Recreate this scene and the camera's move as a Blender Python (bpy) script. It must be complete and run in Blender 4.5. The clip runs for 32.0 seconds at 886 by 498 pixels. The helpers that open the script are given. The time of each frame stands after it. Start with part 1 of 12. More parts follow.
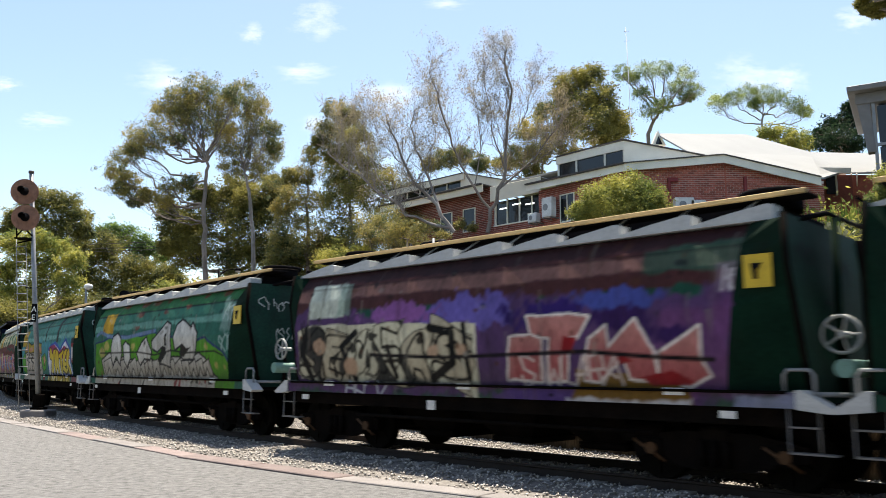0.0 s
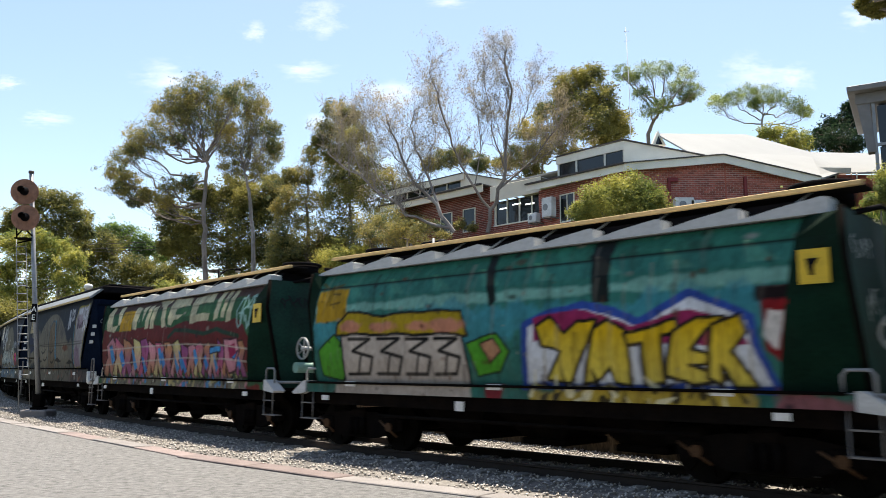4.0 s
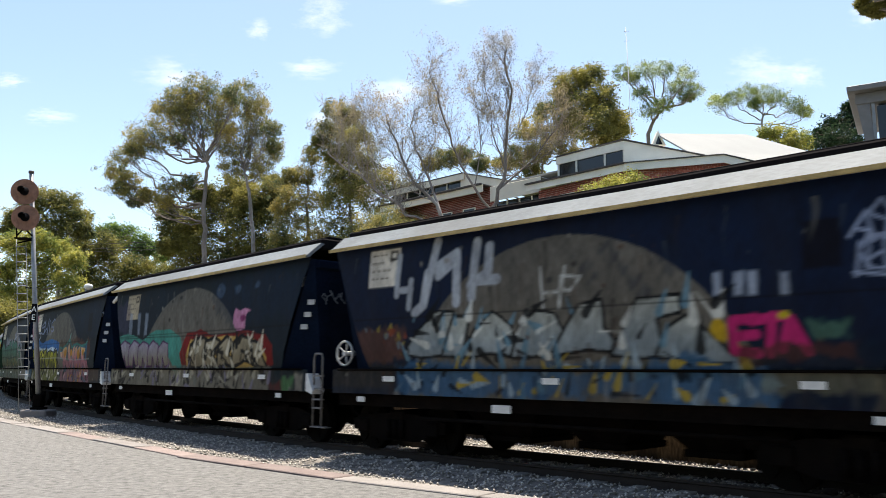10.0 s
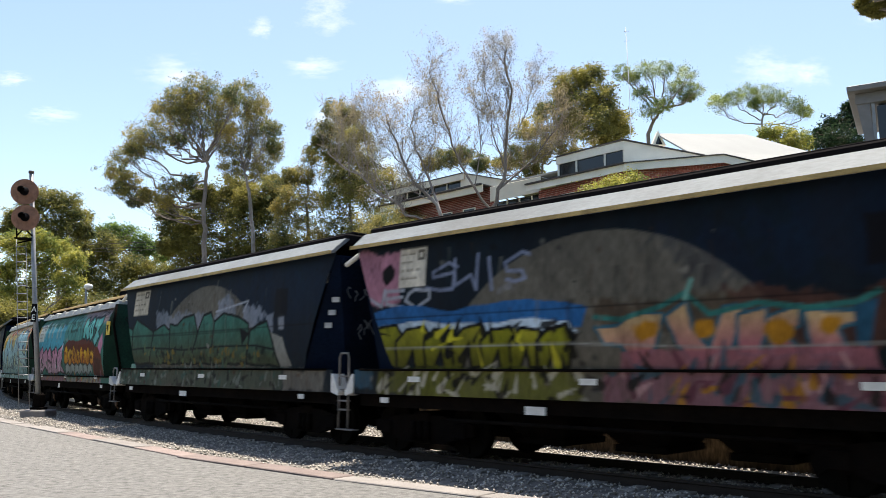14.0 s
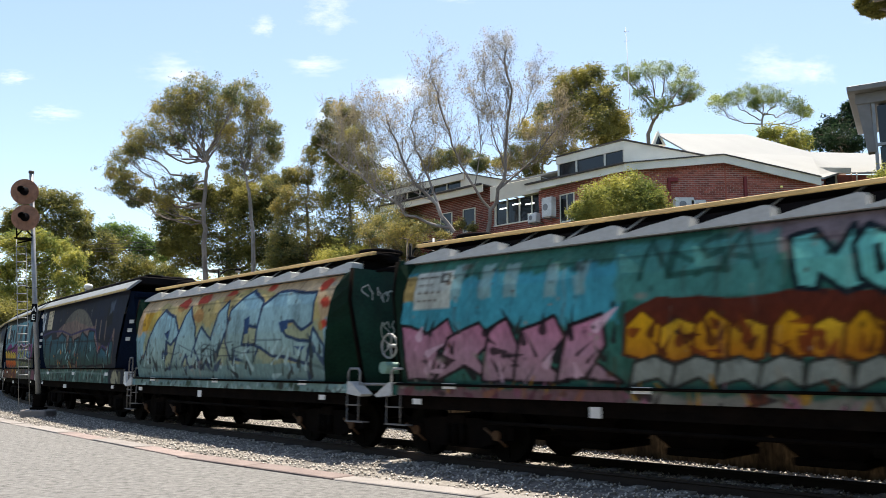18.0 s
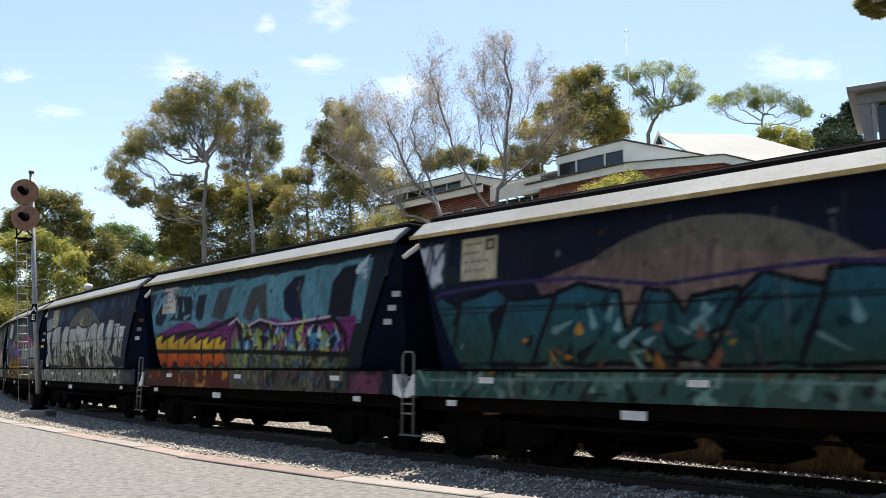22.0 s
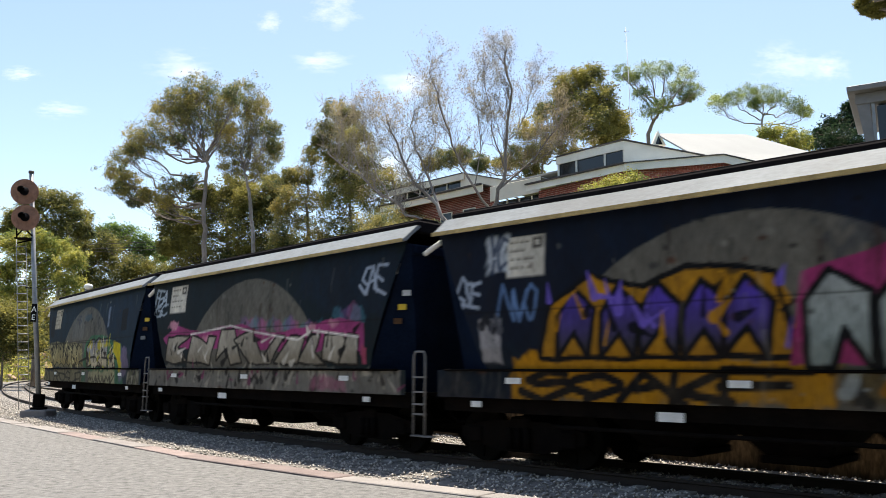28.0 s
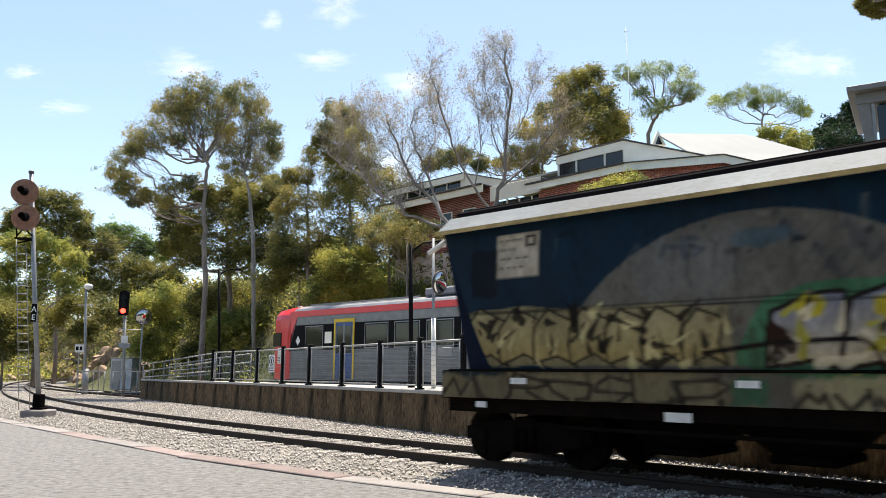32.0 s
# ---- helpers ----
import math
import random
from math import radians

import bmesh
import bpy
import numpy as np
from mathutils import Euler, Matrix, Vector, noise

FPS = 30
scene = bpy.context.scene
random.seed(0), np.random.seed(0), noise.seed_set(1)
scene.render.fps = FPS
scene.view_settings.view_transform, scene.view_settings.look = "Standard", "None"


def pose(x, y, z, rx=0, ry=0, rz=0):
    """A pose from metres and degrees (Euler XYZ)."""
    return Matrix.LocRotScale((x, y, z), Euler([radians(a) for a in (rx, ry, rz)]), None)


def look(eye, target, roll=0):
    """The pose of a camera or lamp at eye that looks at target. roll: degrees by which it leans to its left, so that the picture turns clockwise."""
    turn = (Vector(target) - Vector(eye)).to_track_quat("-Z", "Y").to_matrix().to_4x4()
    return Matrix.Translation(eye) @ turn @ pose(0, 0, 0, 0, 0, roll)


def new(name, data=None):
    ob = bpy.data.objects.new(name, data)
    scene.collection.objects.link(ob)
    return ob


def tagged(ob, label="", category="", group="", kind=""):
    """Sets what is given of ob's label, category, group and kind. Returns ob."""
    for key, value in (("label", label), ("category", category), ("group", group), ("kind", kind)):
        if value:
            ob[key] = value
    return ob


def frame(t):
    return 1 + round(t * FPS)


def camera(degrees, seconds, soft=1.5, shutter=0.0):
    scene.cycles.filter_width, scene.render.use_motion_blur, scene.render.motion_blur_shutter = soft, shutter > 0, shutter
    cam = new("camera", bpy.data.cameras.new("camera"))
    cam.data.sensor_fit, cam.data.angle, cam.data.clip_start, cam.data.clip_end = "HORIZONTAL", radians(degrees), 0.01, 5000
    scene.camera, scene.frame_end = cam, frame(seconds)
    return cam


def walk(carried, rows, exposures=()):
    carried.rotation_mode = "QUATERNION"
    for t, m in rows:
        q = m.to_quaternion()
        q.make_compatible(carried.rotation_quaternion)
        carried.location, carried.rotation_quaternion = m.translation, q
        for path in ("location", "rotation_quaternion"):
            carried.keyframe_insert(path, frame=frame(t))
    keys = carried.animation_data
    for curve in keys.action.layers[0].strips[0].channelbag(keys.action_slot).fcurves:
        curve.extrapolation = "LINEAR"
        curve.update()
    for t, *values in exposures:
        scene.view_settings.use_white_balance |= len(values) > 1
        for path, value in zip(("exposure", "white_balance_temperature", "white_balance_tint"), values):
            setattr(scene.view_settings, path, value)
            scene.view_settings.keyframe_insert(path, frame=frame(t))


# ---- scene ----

# ---- camera ----
EYE = (0.0, 0.0, 1.38)
cam = camera(58.529, 32.0, soft=0.6, shutter=0.4)
VIEW = Matrix.Translation(EYE) @ pose(0, 0, 0, 90 + 8.88, 0, 0) @ pose(0, 0, 0, 0, 0, 0.404)
walk(cam, [(0.0, VIEW), (32.0, VIEW)], [(0.0, 1.0, 7250, 9), (32.0, 1.0, 7250, 9)])

# ---- light ----
SUN_EL, SUN_AZ = 71.5, 8.0          # height, and degrees from +y towards +x
world = bpy.data.worlds.new("world")
scene.world = world
world.use_nodes = True
wn = world.node_tree
sky = wn.nodes.new("ShaderNodeTexSky")
sky.sky_type, sky.sun_disc = "NISHITA", False
sky.sun_elevation, sky.sun_rotation = radians(SUN_EL), radians(SUN_AZ)
sky.air_density, sky.dust_density, sky.ozone_density = 1.0, 0.7, 2.0
wn.links.new(sky.outputs[0], wn.nodes["Background"].inputs[0])
wn.nodes["Background"].inputs[1].default_value = 0.125
sun = new("sun", bpy.data.lights.new("sun", "SUN"))
sun.data.energy, sun.data.angle, sun.data.color = 5.0, radians(0.53), (1.0, 0.96, 0.9)
e, az = radians(SUN_EL), radians(SUN_AZ)
sun.matrix_world = look((0, 0, 60), (-math.cos(e) * math.sin(az), -math.cos(e) * math.cos(az), 60 - math.sin(e)))


# ---- the line of the track ----
# curvature along the main track by distance from its point straight ahead of the camera
K_S = (-169.6, -116.6, -79.5, -53.0, -26.5, 0.0, 26.5)
K_V = (0.00443, 0.00374, 0.00319, 0.00128, 0.00668, 0.00698, 0.00454)
TRACK_Y, TRACK_H = 14.91, -0.7805
STEP = 0.5


def integrate(s0, s1, curv, origin, heading):
    """Centre line from s0 to s1: distances, x, y and heading; origin lies at distance 0."""
    g = np.arange(s0, s1, STEP)
    k = curv(g)
    th = np.concatenate([[0], np.cumsum((k[1:] + k[:-1]) / 2 * STEP)])
    z = int(np.argmin(abs(g)))
    th = th - th[z] + heading
    x = np.concatenate([[0], np.cumsum((np.cos(th[1:]) + np.cos(th[:-1])) / 2 * STEP)])
    y = np.concatenate([[0], np.cumsum((np.sin(th[1:]) + np.sin(th[:-1])) / 2 * STEP)])
    return g, x - x[z] + origin[0], y - y[z] + origin[1], th


MAIN = integrate(-330, 140, lambda g: np.interp(g, K_S, K_V), (0.0, TRACK_Y), TRACK_H)
LOOP = integrate(-230, 120, lambda g: np.where(g < 0, 0.0060, 0.0030), (-6.1, 35.06), -0.748)


def on(line, s, off=0.0):
    g, x, y, th = line
    t = float(np.interp(s, g, th))
    return (float(np.interp(s, g, x)) - math.sin(t) * off, float(np.interp(s, g, y)) + math.cos(t) * off, t)


def offsets(line, px, py):
    """Signed distance of points from a line (positive: away from the camera side) and distance along it."""
    g, x, y, th = (a[::4] for a in line)
    px, py = np.ravel(px), np.ravel(py)
    off, along = np.empty(len(px)), np.empty(len(px))
    for i in range(0, len(px), 4000):
        dx, dy = px[i:i + 4000, None] - x, py[i:i + 4000, None] - y
        j = np.argmin(dx * dx + dy * dy, axis=1)
        r = np.arange(len(j))
        ex, ey, c, s = dx[r, j], dy[r, j], np.cos(th[j]), np.sin(th[j])
        off[i:i + 4000] = np.sign(-s * ex + c * ey) * np.hypot(ex, ey)
        along[i:i + 4000] = g[j]
    return off, along


# ---- materials ----
def lin(h):
    """Linear colour from a hex string."""
    v = [int(h[i:i + 2], 16) / 255 for i in (0, 2, 4)]
    return tuple(((c + 0.055) / 1.055) ** 2.4 if c > 0.04045 else c / 12.92 for c in v)


def mat(name, col, rough=0.8, metal=0.0, var=0.25, scale=4.0, fine=40.0, bump=0.15, dirt=None, amount=0.4,
        stretch=(1, 1, 1), per_object=0.0, per_island=0.0, attr="", spec=0.4, coat=0.0):
    """Surface with variation at two scales, fine relief, and stains of the colour dirt."""
    m = bpy.data.materials.new(name)
    m.use_nodes = True
    nt = m.node_tree
    N, L = nt.nodes.new, nt.links.new
    b = nt.nodes["Principled BSDF"]
    b.inputs["Roughness"].default_value, b.inputs["Metallic"].default_value = rough, metal
    b.inputs["Specular IOR Level"].default_value = spec
    b.inputs["Coat Weight"].default_value = coat
    tc, mp = N("ShaderNodeTexCoord"), N("ShaderNodeMapping")
    mp.inputs["Scale"].default_value = stretch
    L(tc.outputs["Object"], mp.inputs["Vector"])
    big, small = N("ShaderNodeTexNoise"), N("ShaderNodeTexNoise")
    for n, s in ((big, scale), (small, fine)):
        n.inputs["Scale"].default_value, n.inputs["Detail"].default_value = s, 4.0
        L(mp.outputs[0], n.inputs["Vector"])
    mixv = N("ShaderNodeMath")
    mixv.operation = "ADD"
    L(big.outputs[0], mixv.inputs[0])
    L(small.outputs[0], mixv.inputs[1])
    rng = N("ShaderNodeMapRange")
    rng.inputs["From Min"].default_value, rng.inputs["From Max"].default_value = 0.7, 1.3
    rng.inputs["To Min"].default_value, rng.inputs["To Max"].default_value = 1 - var, 1 + var
    L(mixv.outputs[0], rng.inputs["Value"])
    last = rng.outputs[0]
    for on_, amt, node, sock in ((per_object, per_object, "ShaderNodeObjectInfo", "Random"), (per_island, per_island, "ShaderNodeNewGeometry", "Random Per Island")):
        if on_:
            o, r2, mul = N(node), N("ShaderNodeMapRange"), N("ShaderNodeMath")
            r2.inputs["To Min"].default_value, r2.inputs["To Max"].default_value = 1 - amt, 1 + amt
            L(o.outputs[sock], r2.inputs["Value"])
            mul.operation = "MULTIPLY"
            L(last, mul.inputs[0])
            L(r2.outputs[0], mul.inputs[1])
            last = mul.outputs[0]
    sc = N("ShaderNodeVectorMath")
    sc.operation = "SCALE"
    if attr:
        a = N("ShaderNodeAttribute")
        a.attribute_name = attr
        L(a.outputs["Color"], sc.inputs[0])
    else:
        sc.inputs[0].default_value = col
    L(last, sc.inputs["Scale"])
    out = sc.outputs[0]
    if dirt:
        st = N("ShaderNodeTexNoise")
        st.inputs["Scale"].default_value, st.inputs["Detail"].default_value = scale * 0.6, 6.0
        L(mp.outputs[0], st.inputs["Vector"])
        r3, mx = N("ShaderNodeMapRange"), N("ShaderNodeMix")
        r3.inputs["From Min"].default_value, r3.inputs["From Max"].default_value = 0.45, 0.75
        r3.inputs["To Max"].default_value = amount
        L(st.outputs[0], r3.inputs["Value"])
        mx.data_type = "RGBA"
        L(r3.outputs[0], mx.inputs[0])
        L(out, mx.inputs[6])
        mx.inputs[7].default_value = (*dirt, 1)
        out = mx.outputs[2]
    L(out, b.inputs["Base Color"])
    if bump:
        bp = N("ShaderNodeBump")
        bp.inputs["Strength"].default_value, bp.inputs["Distance"].default_value = bump, 0.02
        L(small.outputs[0], bp.inputs["Height"])
        L(bp.outputs[0], b.inputs["Normal"])
    return m


def leaf_mat(name, col, col2):
    """Leaves: two tints by leaf, partly translucent."""
    m = bpy.data.materials.new(name)
    m.use_nodes = True
    nt = m.node_tree
    N, L = nt.nodes.new, nt.links.new
    b = nt.nodes["Principled BSDF"]
    b.inputs["Roughness"].default_value = 0.55
    b.inputs["Specular IOR Level"].default_value = 0.3
    g, mx, tr, add = N("ShaderNodeNewGeometry"), N("ShaderNodeMix"), N("ShaderNodeBsdfTranslucent"), N("ShaderNodeMixShader")
    ns, tc = N("ShaderNodeTexNoise"), N("ShaderNodeTexCoord")
    ns.inputs["Scale"].default_value = 0.55
    L(tc.outputs["Object"], ns.inputs["Vector"])
    av = N("ShaderNodeMath")
    av.operation = "MULTIPLY_ADD"
    L(g.outputs["Random Per Island"], av.inputs[0])
    av.inputs[1].default_value = 0.55
    r = N("ShaderNodeMapRange")
    r.inputs["From Min"].default_value, r.inputs["From Max"].default_value = 0.35, 0.65
    r.inputs["To Min"].default_value, r.inputs["To Max"].default_value = -0.25, 0.5
    L(ns.outputs[0], r.inputs["Value"])
    L(r.outputs[0], av.inputs[2])
    mx.data_type = "RGBA"
    L(av.outputs[0], mx.inputs[0])
    mx.inputs[6].default_value, mx.inputs[7].default_value = (*col, 1), (*col2, 1)
    L(mx.outputs[2], b.inputs["Base Color"])
    L(mx.outputs[2], tr.inputs["Color"])
    add.inputs[0].default_value = 0.45
    L(b.outputs[0], add.inputs[1])
    L(tr.outputs[0], add.inputs[2])
    L(add.outputs[0], nt.nodes["Material Output"].inputs["Surface"])
    return m


def glow(name, col, strength):
    m = bpy.data.materials.new(name)
    m.use_nodes = True
    b = m.node_tree.nodes["Principled BSDF"]
    b.inputs["Base Color"].default_value = (*col, 1)
    b.inputs["Emission Color"].default_value = (*col, 1)
    b.inputs["Emission Strength"].default_value = strength
    return m


M = dict(
    asphalt=mat("asphalt", (0.155, 0.152, 0.148), 0.9, var=0.68, scale=9, fine=110, bump=0.8, dirt=(0.19, 0.185, 0.18), amount=0.6),
    earth=mat("earth", (0.06, 0.07, 0.028), 0.95, var=0.5, scale=0.25, fine=6, bump=0.6, dirt=(0.2, 0.15, 0.08), amount=0.75),
    # bed coloured much darker than its stones, as shade in the gaps between them
    ballast=mat("ballast", (0.17, 0.155, 0.14), 0.9, var=0.7, scale=3, fine=22, bump=1.0),
    stone=mat("stone", (0.41, 0.375, 0.335), 0.85, var=0.3, scale=6, fine=50, bump=0.3, per_island=0.5),
    slab=mat("slab", (0.23, 0.21, 0.2), 0.9, var=0.25, scale=2, fine=60, bump=0.3, dirt=(0.13, 0.12, 0.11), per_object=0.15),
    slab_red=mat("slab_red", (0.22, 0.172, 0.16), 0.9, var=0.25, scale=2, fine=60, bump=0.3, dirt=(0.13, 0.1, 0.095), per_object=0.15),
    rail=mat("rail", (0.03, 0.021, 0.017), 0.85, 0.0, var=0.3, scale=5, fine=60),
    rail_top=mat("rail_top", (0.12, 0.1, 0.09), 0.5, 0.6, var=0.25, stretch=(1, 1, 1)),
    sleeper=mat("sleeper", (0.24, 0.22, 0.2), 0.9, var=0.3, scale=4, fine=40),
    concrete=mat("concrete", (0.13, 0.088, 0.05), 0.95, var=0.8, scale=1.6, fine=11, bump=1.0, dirt=(0.012, 0.009, 0.006), amount=0.98, stretch=(1.4, 1, 0.5), spec=0.15),
    paving=mat("paving", (0.36, 0.34, 0.31), 0.85, var=0.2, scale=1.5, fine=30),
    galv=mat("galv", (0.27, 0.275, 0.28), 0.55, 0.4, var=0.2, scale=5, fine=40),
    black_paint=mat("black_paint", (0.006, 0.006, 0.007), 0.6, var=0.2, spec=0.06),
    # under and wheel: near-black bases carry the deep shade beneath the wagons
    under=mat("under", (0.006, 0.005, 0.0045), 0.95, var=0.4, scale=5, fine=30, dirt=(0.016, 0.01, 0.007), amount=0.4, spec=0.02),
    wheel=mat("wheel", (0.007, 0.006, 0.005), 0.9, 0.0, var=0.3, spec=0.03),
    hood=mat("hood", (0.2, 0.22, 0.235), 0.65, var=0.2, scale=1.2, fine=20, dirt=(0.11, 0.1, 0.09), amount=0.5, spec=0.08),
    hood_edge=mat("hood_edge", (0.42, 0.3, 0.12), 0.7, var=0.35, scale=4),
    roof_dark=mat("roof_dark", (0.01, 0.009, 0.01), 0.9, var=0.3, scale=3, spec=0.03),
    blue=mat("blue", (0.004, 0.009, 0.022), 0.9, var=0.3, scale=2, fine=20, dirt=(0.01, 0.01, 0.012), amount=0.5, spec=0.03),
    # green carries the corner sheets' shade in its colour; end sheets get a paler copy
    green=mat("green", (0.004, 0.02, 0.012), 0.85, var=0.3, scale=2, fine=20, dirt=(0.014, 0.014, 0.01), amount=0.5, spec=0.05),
    paint=mat("paint", (1, 1, 1), 0.7, var=0.22, scale=2.2, fine=24, bump=0.1, attr="paint", dirt=(0.02, 0.018, 0.018), amount=0.22, stretch=(1.6, 1, 0.35), spec=0.12),
    white=mat("white", (0.72, 0.72, 0.7), 0.55, var=0.12, scale=6, dirt=(0.3, 0.27, 0.23), amount=0.4),
    yellow=mat("yellow", (0.62, 0.42, 0.03), 0.5, var=0.15),
    wood=mat("wood", (0.56, 0.38, 0.17), 0.7, var=0.25, scale=3, fine=30, stretch=(0.3, 2, 2)),
    tank=mat("tank", (0.2, 0.36, 0.3), 0.5, var=0.2, scale=5),
    orange=mat("orange", (0.07, 0.03, 0.008), 0.8, var=0.3, scale=9),
    red=mat("red", (0.62, 0.02, 0.03), 0.35, var=0.08, scale=2, coat=0.4),
    silver=mat("silver", (0.2, 0.2, 0.2), 0.45, 0.7, var=0.25, scale=3, fine=30),
    grey_roof=mat("grey_roof", (0.22, 0.23, 0.25), 0.5, 0.3, var=0.2, scale=2),
    glass=mat("glass", (0.008, 0.012, 0.014), 0.06, 0.0, var=0.1, bump=0, spec=0.5),
    brick=mat("brick", (0.29, 0.085, 0.062), 0.85, var=0.2, scale=8, fine=50, bump=0.4, per_object=0.3, per_island=0.35),
    mortar=mat("mortar", (0.62, 0.55, 0.5), 0.95, var=0.15),
    cream=mat("cream", (0.84, 0.8, 0.69), 0.6, var=0.08, scale=1.5, dirt=(0.45, 0.4, 0.3), amount=0.25),
    tag_white=mat("tag_white", (0.42, 0.46, 0.44), 0.7, var=0.4, scale=9),
    tag_faint=mat("tag_faint", (0.14, 0.16, 0.19), 0.8, var=0.6, scale=7),
    tag_black=mat("tag_black", (0.006, 0.007, 0.008), 0.7),
    # paler copy of the wagon green, for the light on the end sheets
    green_end=mat("green_end", (0.009, 0.046, 0.032), 0.7, var=0.35, scale=2, fine=20, dirt=(0.02, 0.025, 0.02), amount=0.6, spec=0.2),
    gutter=mat("gutter", (0.46, 0.47, 0.47), 0.6, var=0.15, scale=3, fine=20),
    white_roof=mat("white_roof", (0.32, 0.325, 0.32), 0.8, spec=0.1, var=0.05, scale=0.8),
    trim_dark=mat("trim_dark", (0.06, 0.05, 0.045), 0.6),
    grey_post=mat("grey_post", (0.17, 0.16, 0.155), 0.6, var=0.15),
    rust=mat("rust", (0.28, 0.14, 0.09), 0.8, var=0.35, scale=6, fine=40, dirt=(0.12, 0.07, 0.05)),
    bark=mat("bark", (0.19, 0.155, 0.13), 0.9, var=0.4, scale=3, fine=20, bump=0.6, dirt=(0.36, 0.32, 0.28), amount=0.7, stretch=(1, 1, 0.3)),
    bark_pale=mat("bark_pale", (0.3, 0.27, 0.25), 0.85, var=0.35, scale=2, fine=16, bump=0.5, dirt=(0.16, 0.13, 0.11), amount=0.7, stretch=(1, 1, 0.3)),
    rock=mat("rock", (0.34, 0.24, 0.17), 0.95, var=0.45, scale=0.7, fine=5, bump=1.0, dirt=(0.12, 0.1, 0.08), amount=0.7),
    leaf_gum=leaf_mat("leaf_gum", (0.085, 0.125, 0.065), (0.54, 0.42, 0.115)),
    leaf_dark=leaf_mat("leaf_dark", (0.062, 0.082, 0.032), (0.4, 0.35, 0.09)),
    leaf_bright=leaf_mat("leaf_bright", (0.14, 0.185, 0.05), (0.62, 0.55, 0.13)),
    leaf_dry=leaf_mat("leaf_dry", (0.22, 0.2, 0.13), (0.52, 0.4, 0.22)),
    leaf_pinegreen=leaf_mat("leaf_pinegreen", (0.05, 0.1, 0.03), (0.3, 0.42, 0.09)),
    leaf_far=leaf_mat("leaf_far", (0.1, 0.16, 0.07), (0.5, 0.54, 0.16)),
    leaf_pine=leaf_mat("leaf_pine", (0.012, 0.035, 0.016), (0.04, 0.07, 0.03)),
    grass=leaf_mat("grass", (0.07, 0.14, 0.02), (0.24, 0.26, 0.07)),
    drygrass=leaf_mat("drygrass", (0.22, 0.2, 0.09), (0.45, 0.36, 0.18)),
    lamp_red=glow("lamp_red", (1.0, 0.03, 0.02), 6.0),
    lamp_head=mat("lamp_head", (0.75, 0.75, 0.73), 0.4, var=0.05),
)


# ---- mesh helpers ----
def link(name, bm, material, parent=None, label="", smooth=False):
    me = bpy.data.meshes.new(name)
    bm.to_mesh(me)
    bm.free()
    mats = material if isinstance(material, (list, tuple)) else [material]
    for m in mats:
        me.materials.append(m)
    if smooth:
        me.polygons.foreach_set("use_smooth", [True] * len(me.polygons))
    ob = new(name, me)
    ob.parent = parent
    return tagged(ob, label)


part = link


def share(name, ob, parent, m, label=""):
    """Another object on the mesh of ob."""
    o = new(name, ob.data)
    o.parent, o.matrix_basis = parent, m
    return tagged(o, label)


def thing(name, m, label, category, group="", kind=""):
    ob = new(name)
    ob.empty_display_size = 0.3
    ob.matrix_basis = m
    return tagged(ob, label, category, group, kind)


def box(bm, x0, x1, y0, y1, z0, z1, bev=0.0, m=None, mi=0):
    r = bmesh.ops.create_cube(bm, size=1.0)
    vs = r["verts"]
    for v in vs:
        v.co = Vector(((x0 + x1) / 2 + v.co.x * (x1 - x0), (y0 + y1) / 2 + v.co.y * (y1 - y0), (z0 + z1) / 2 + v.co.z * (z1 - z0)))
    fs = {f for v in vs for f in v.link_faces}
    for f in fs:
        f.material_index = mi
    if m is not None:
        bmesh.ops.transform(bm, matrix=m, verts=vs)
    if bev:
        bmesh.ops.bevel(bm, geom=list({ed for f in fs for ed in f.edges}), offset=bev, segments=1, affect="EDGES")


def bx(*a, **k):
    bm = bmesh.new()
    box(bm, *a, **k)
    return bm


def tube(bm, pts, r, n=8, r2=None, cap=True, mi=0):
    """Tapered tube along points."""
    pts = [Vector(p) for p in pts]
    r2 = r if r2 is None else r2
    rings = []
    for i, p in enumerate(pts):
        d = (pts[min(i + 1, len(pts) - 1)] - pts[max(i - 1, 0)]).normalized()
        u = d.orthogonal().normalized() if i == 0 else (u - d * u.dot(d)).normalized()
        w = d.cross(u)
        rr = r + (r2 - r) * i / max(1, len(pts) - 1)
        rings.append([bm.verts.new(p + (u * math.cos(6.2832 * k / n) + w * math.sin(6.2832 * k / n)) * rr) for k in range(n)])
    for a, b in zip(rings, rings[1:]):
        for k in range(n):
            f = bm.faces.new((a[k], a[(k + 1) % n], b[(k + 1) % n], b[k]))
            f.material_index, f.smooth = mi, True
    if cap:
        bm.faces.new(list(reversed(rings[0]))).material_index = mi
        bm.faces.new(rings[-1]).material_index = mi


def tb(pts, r, n=8, r2=None):
    bm = bmesh.new()
    tube(bm, pts, r, n, r2)
    return bm


def disc(bm, c, axis, r, depth, n=20, mi=0):
    a = Vector(axis).normalized()
    tube(bm, [Vector(c) - a * depth / 2, Vector(c) + a * depth / 2], r, n, mi=mi)


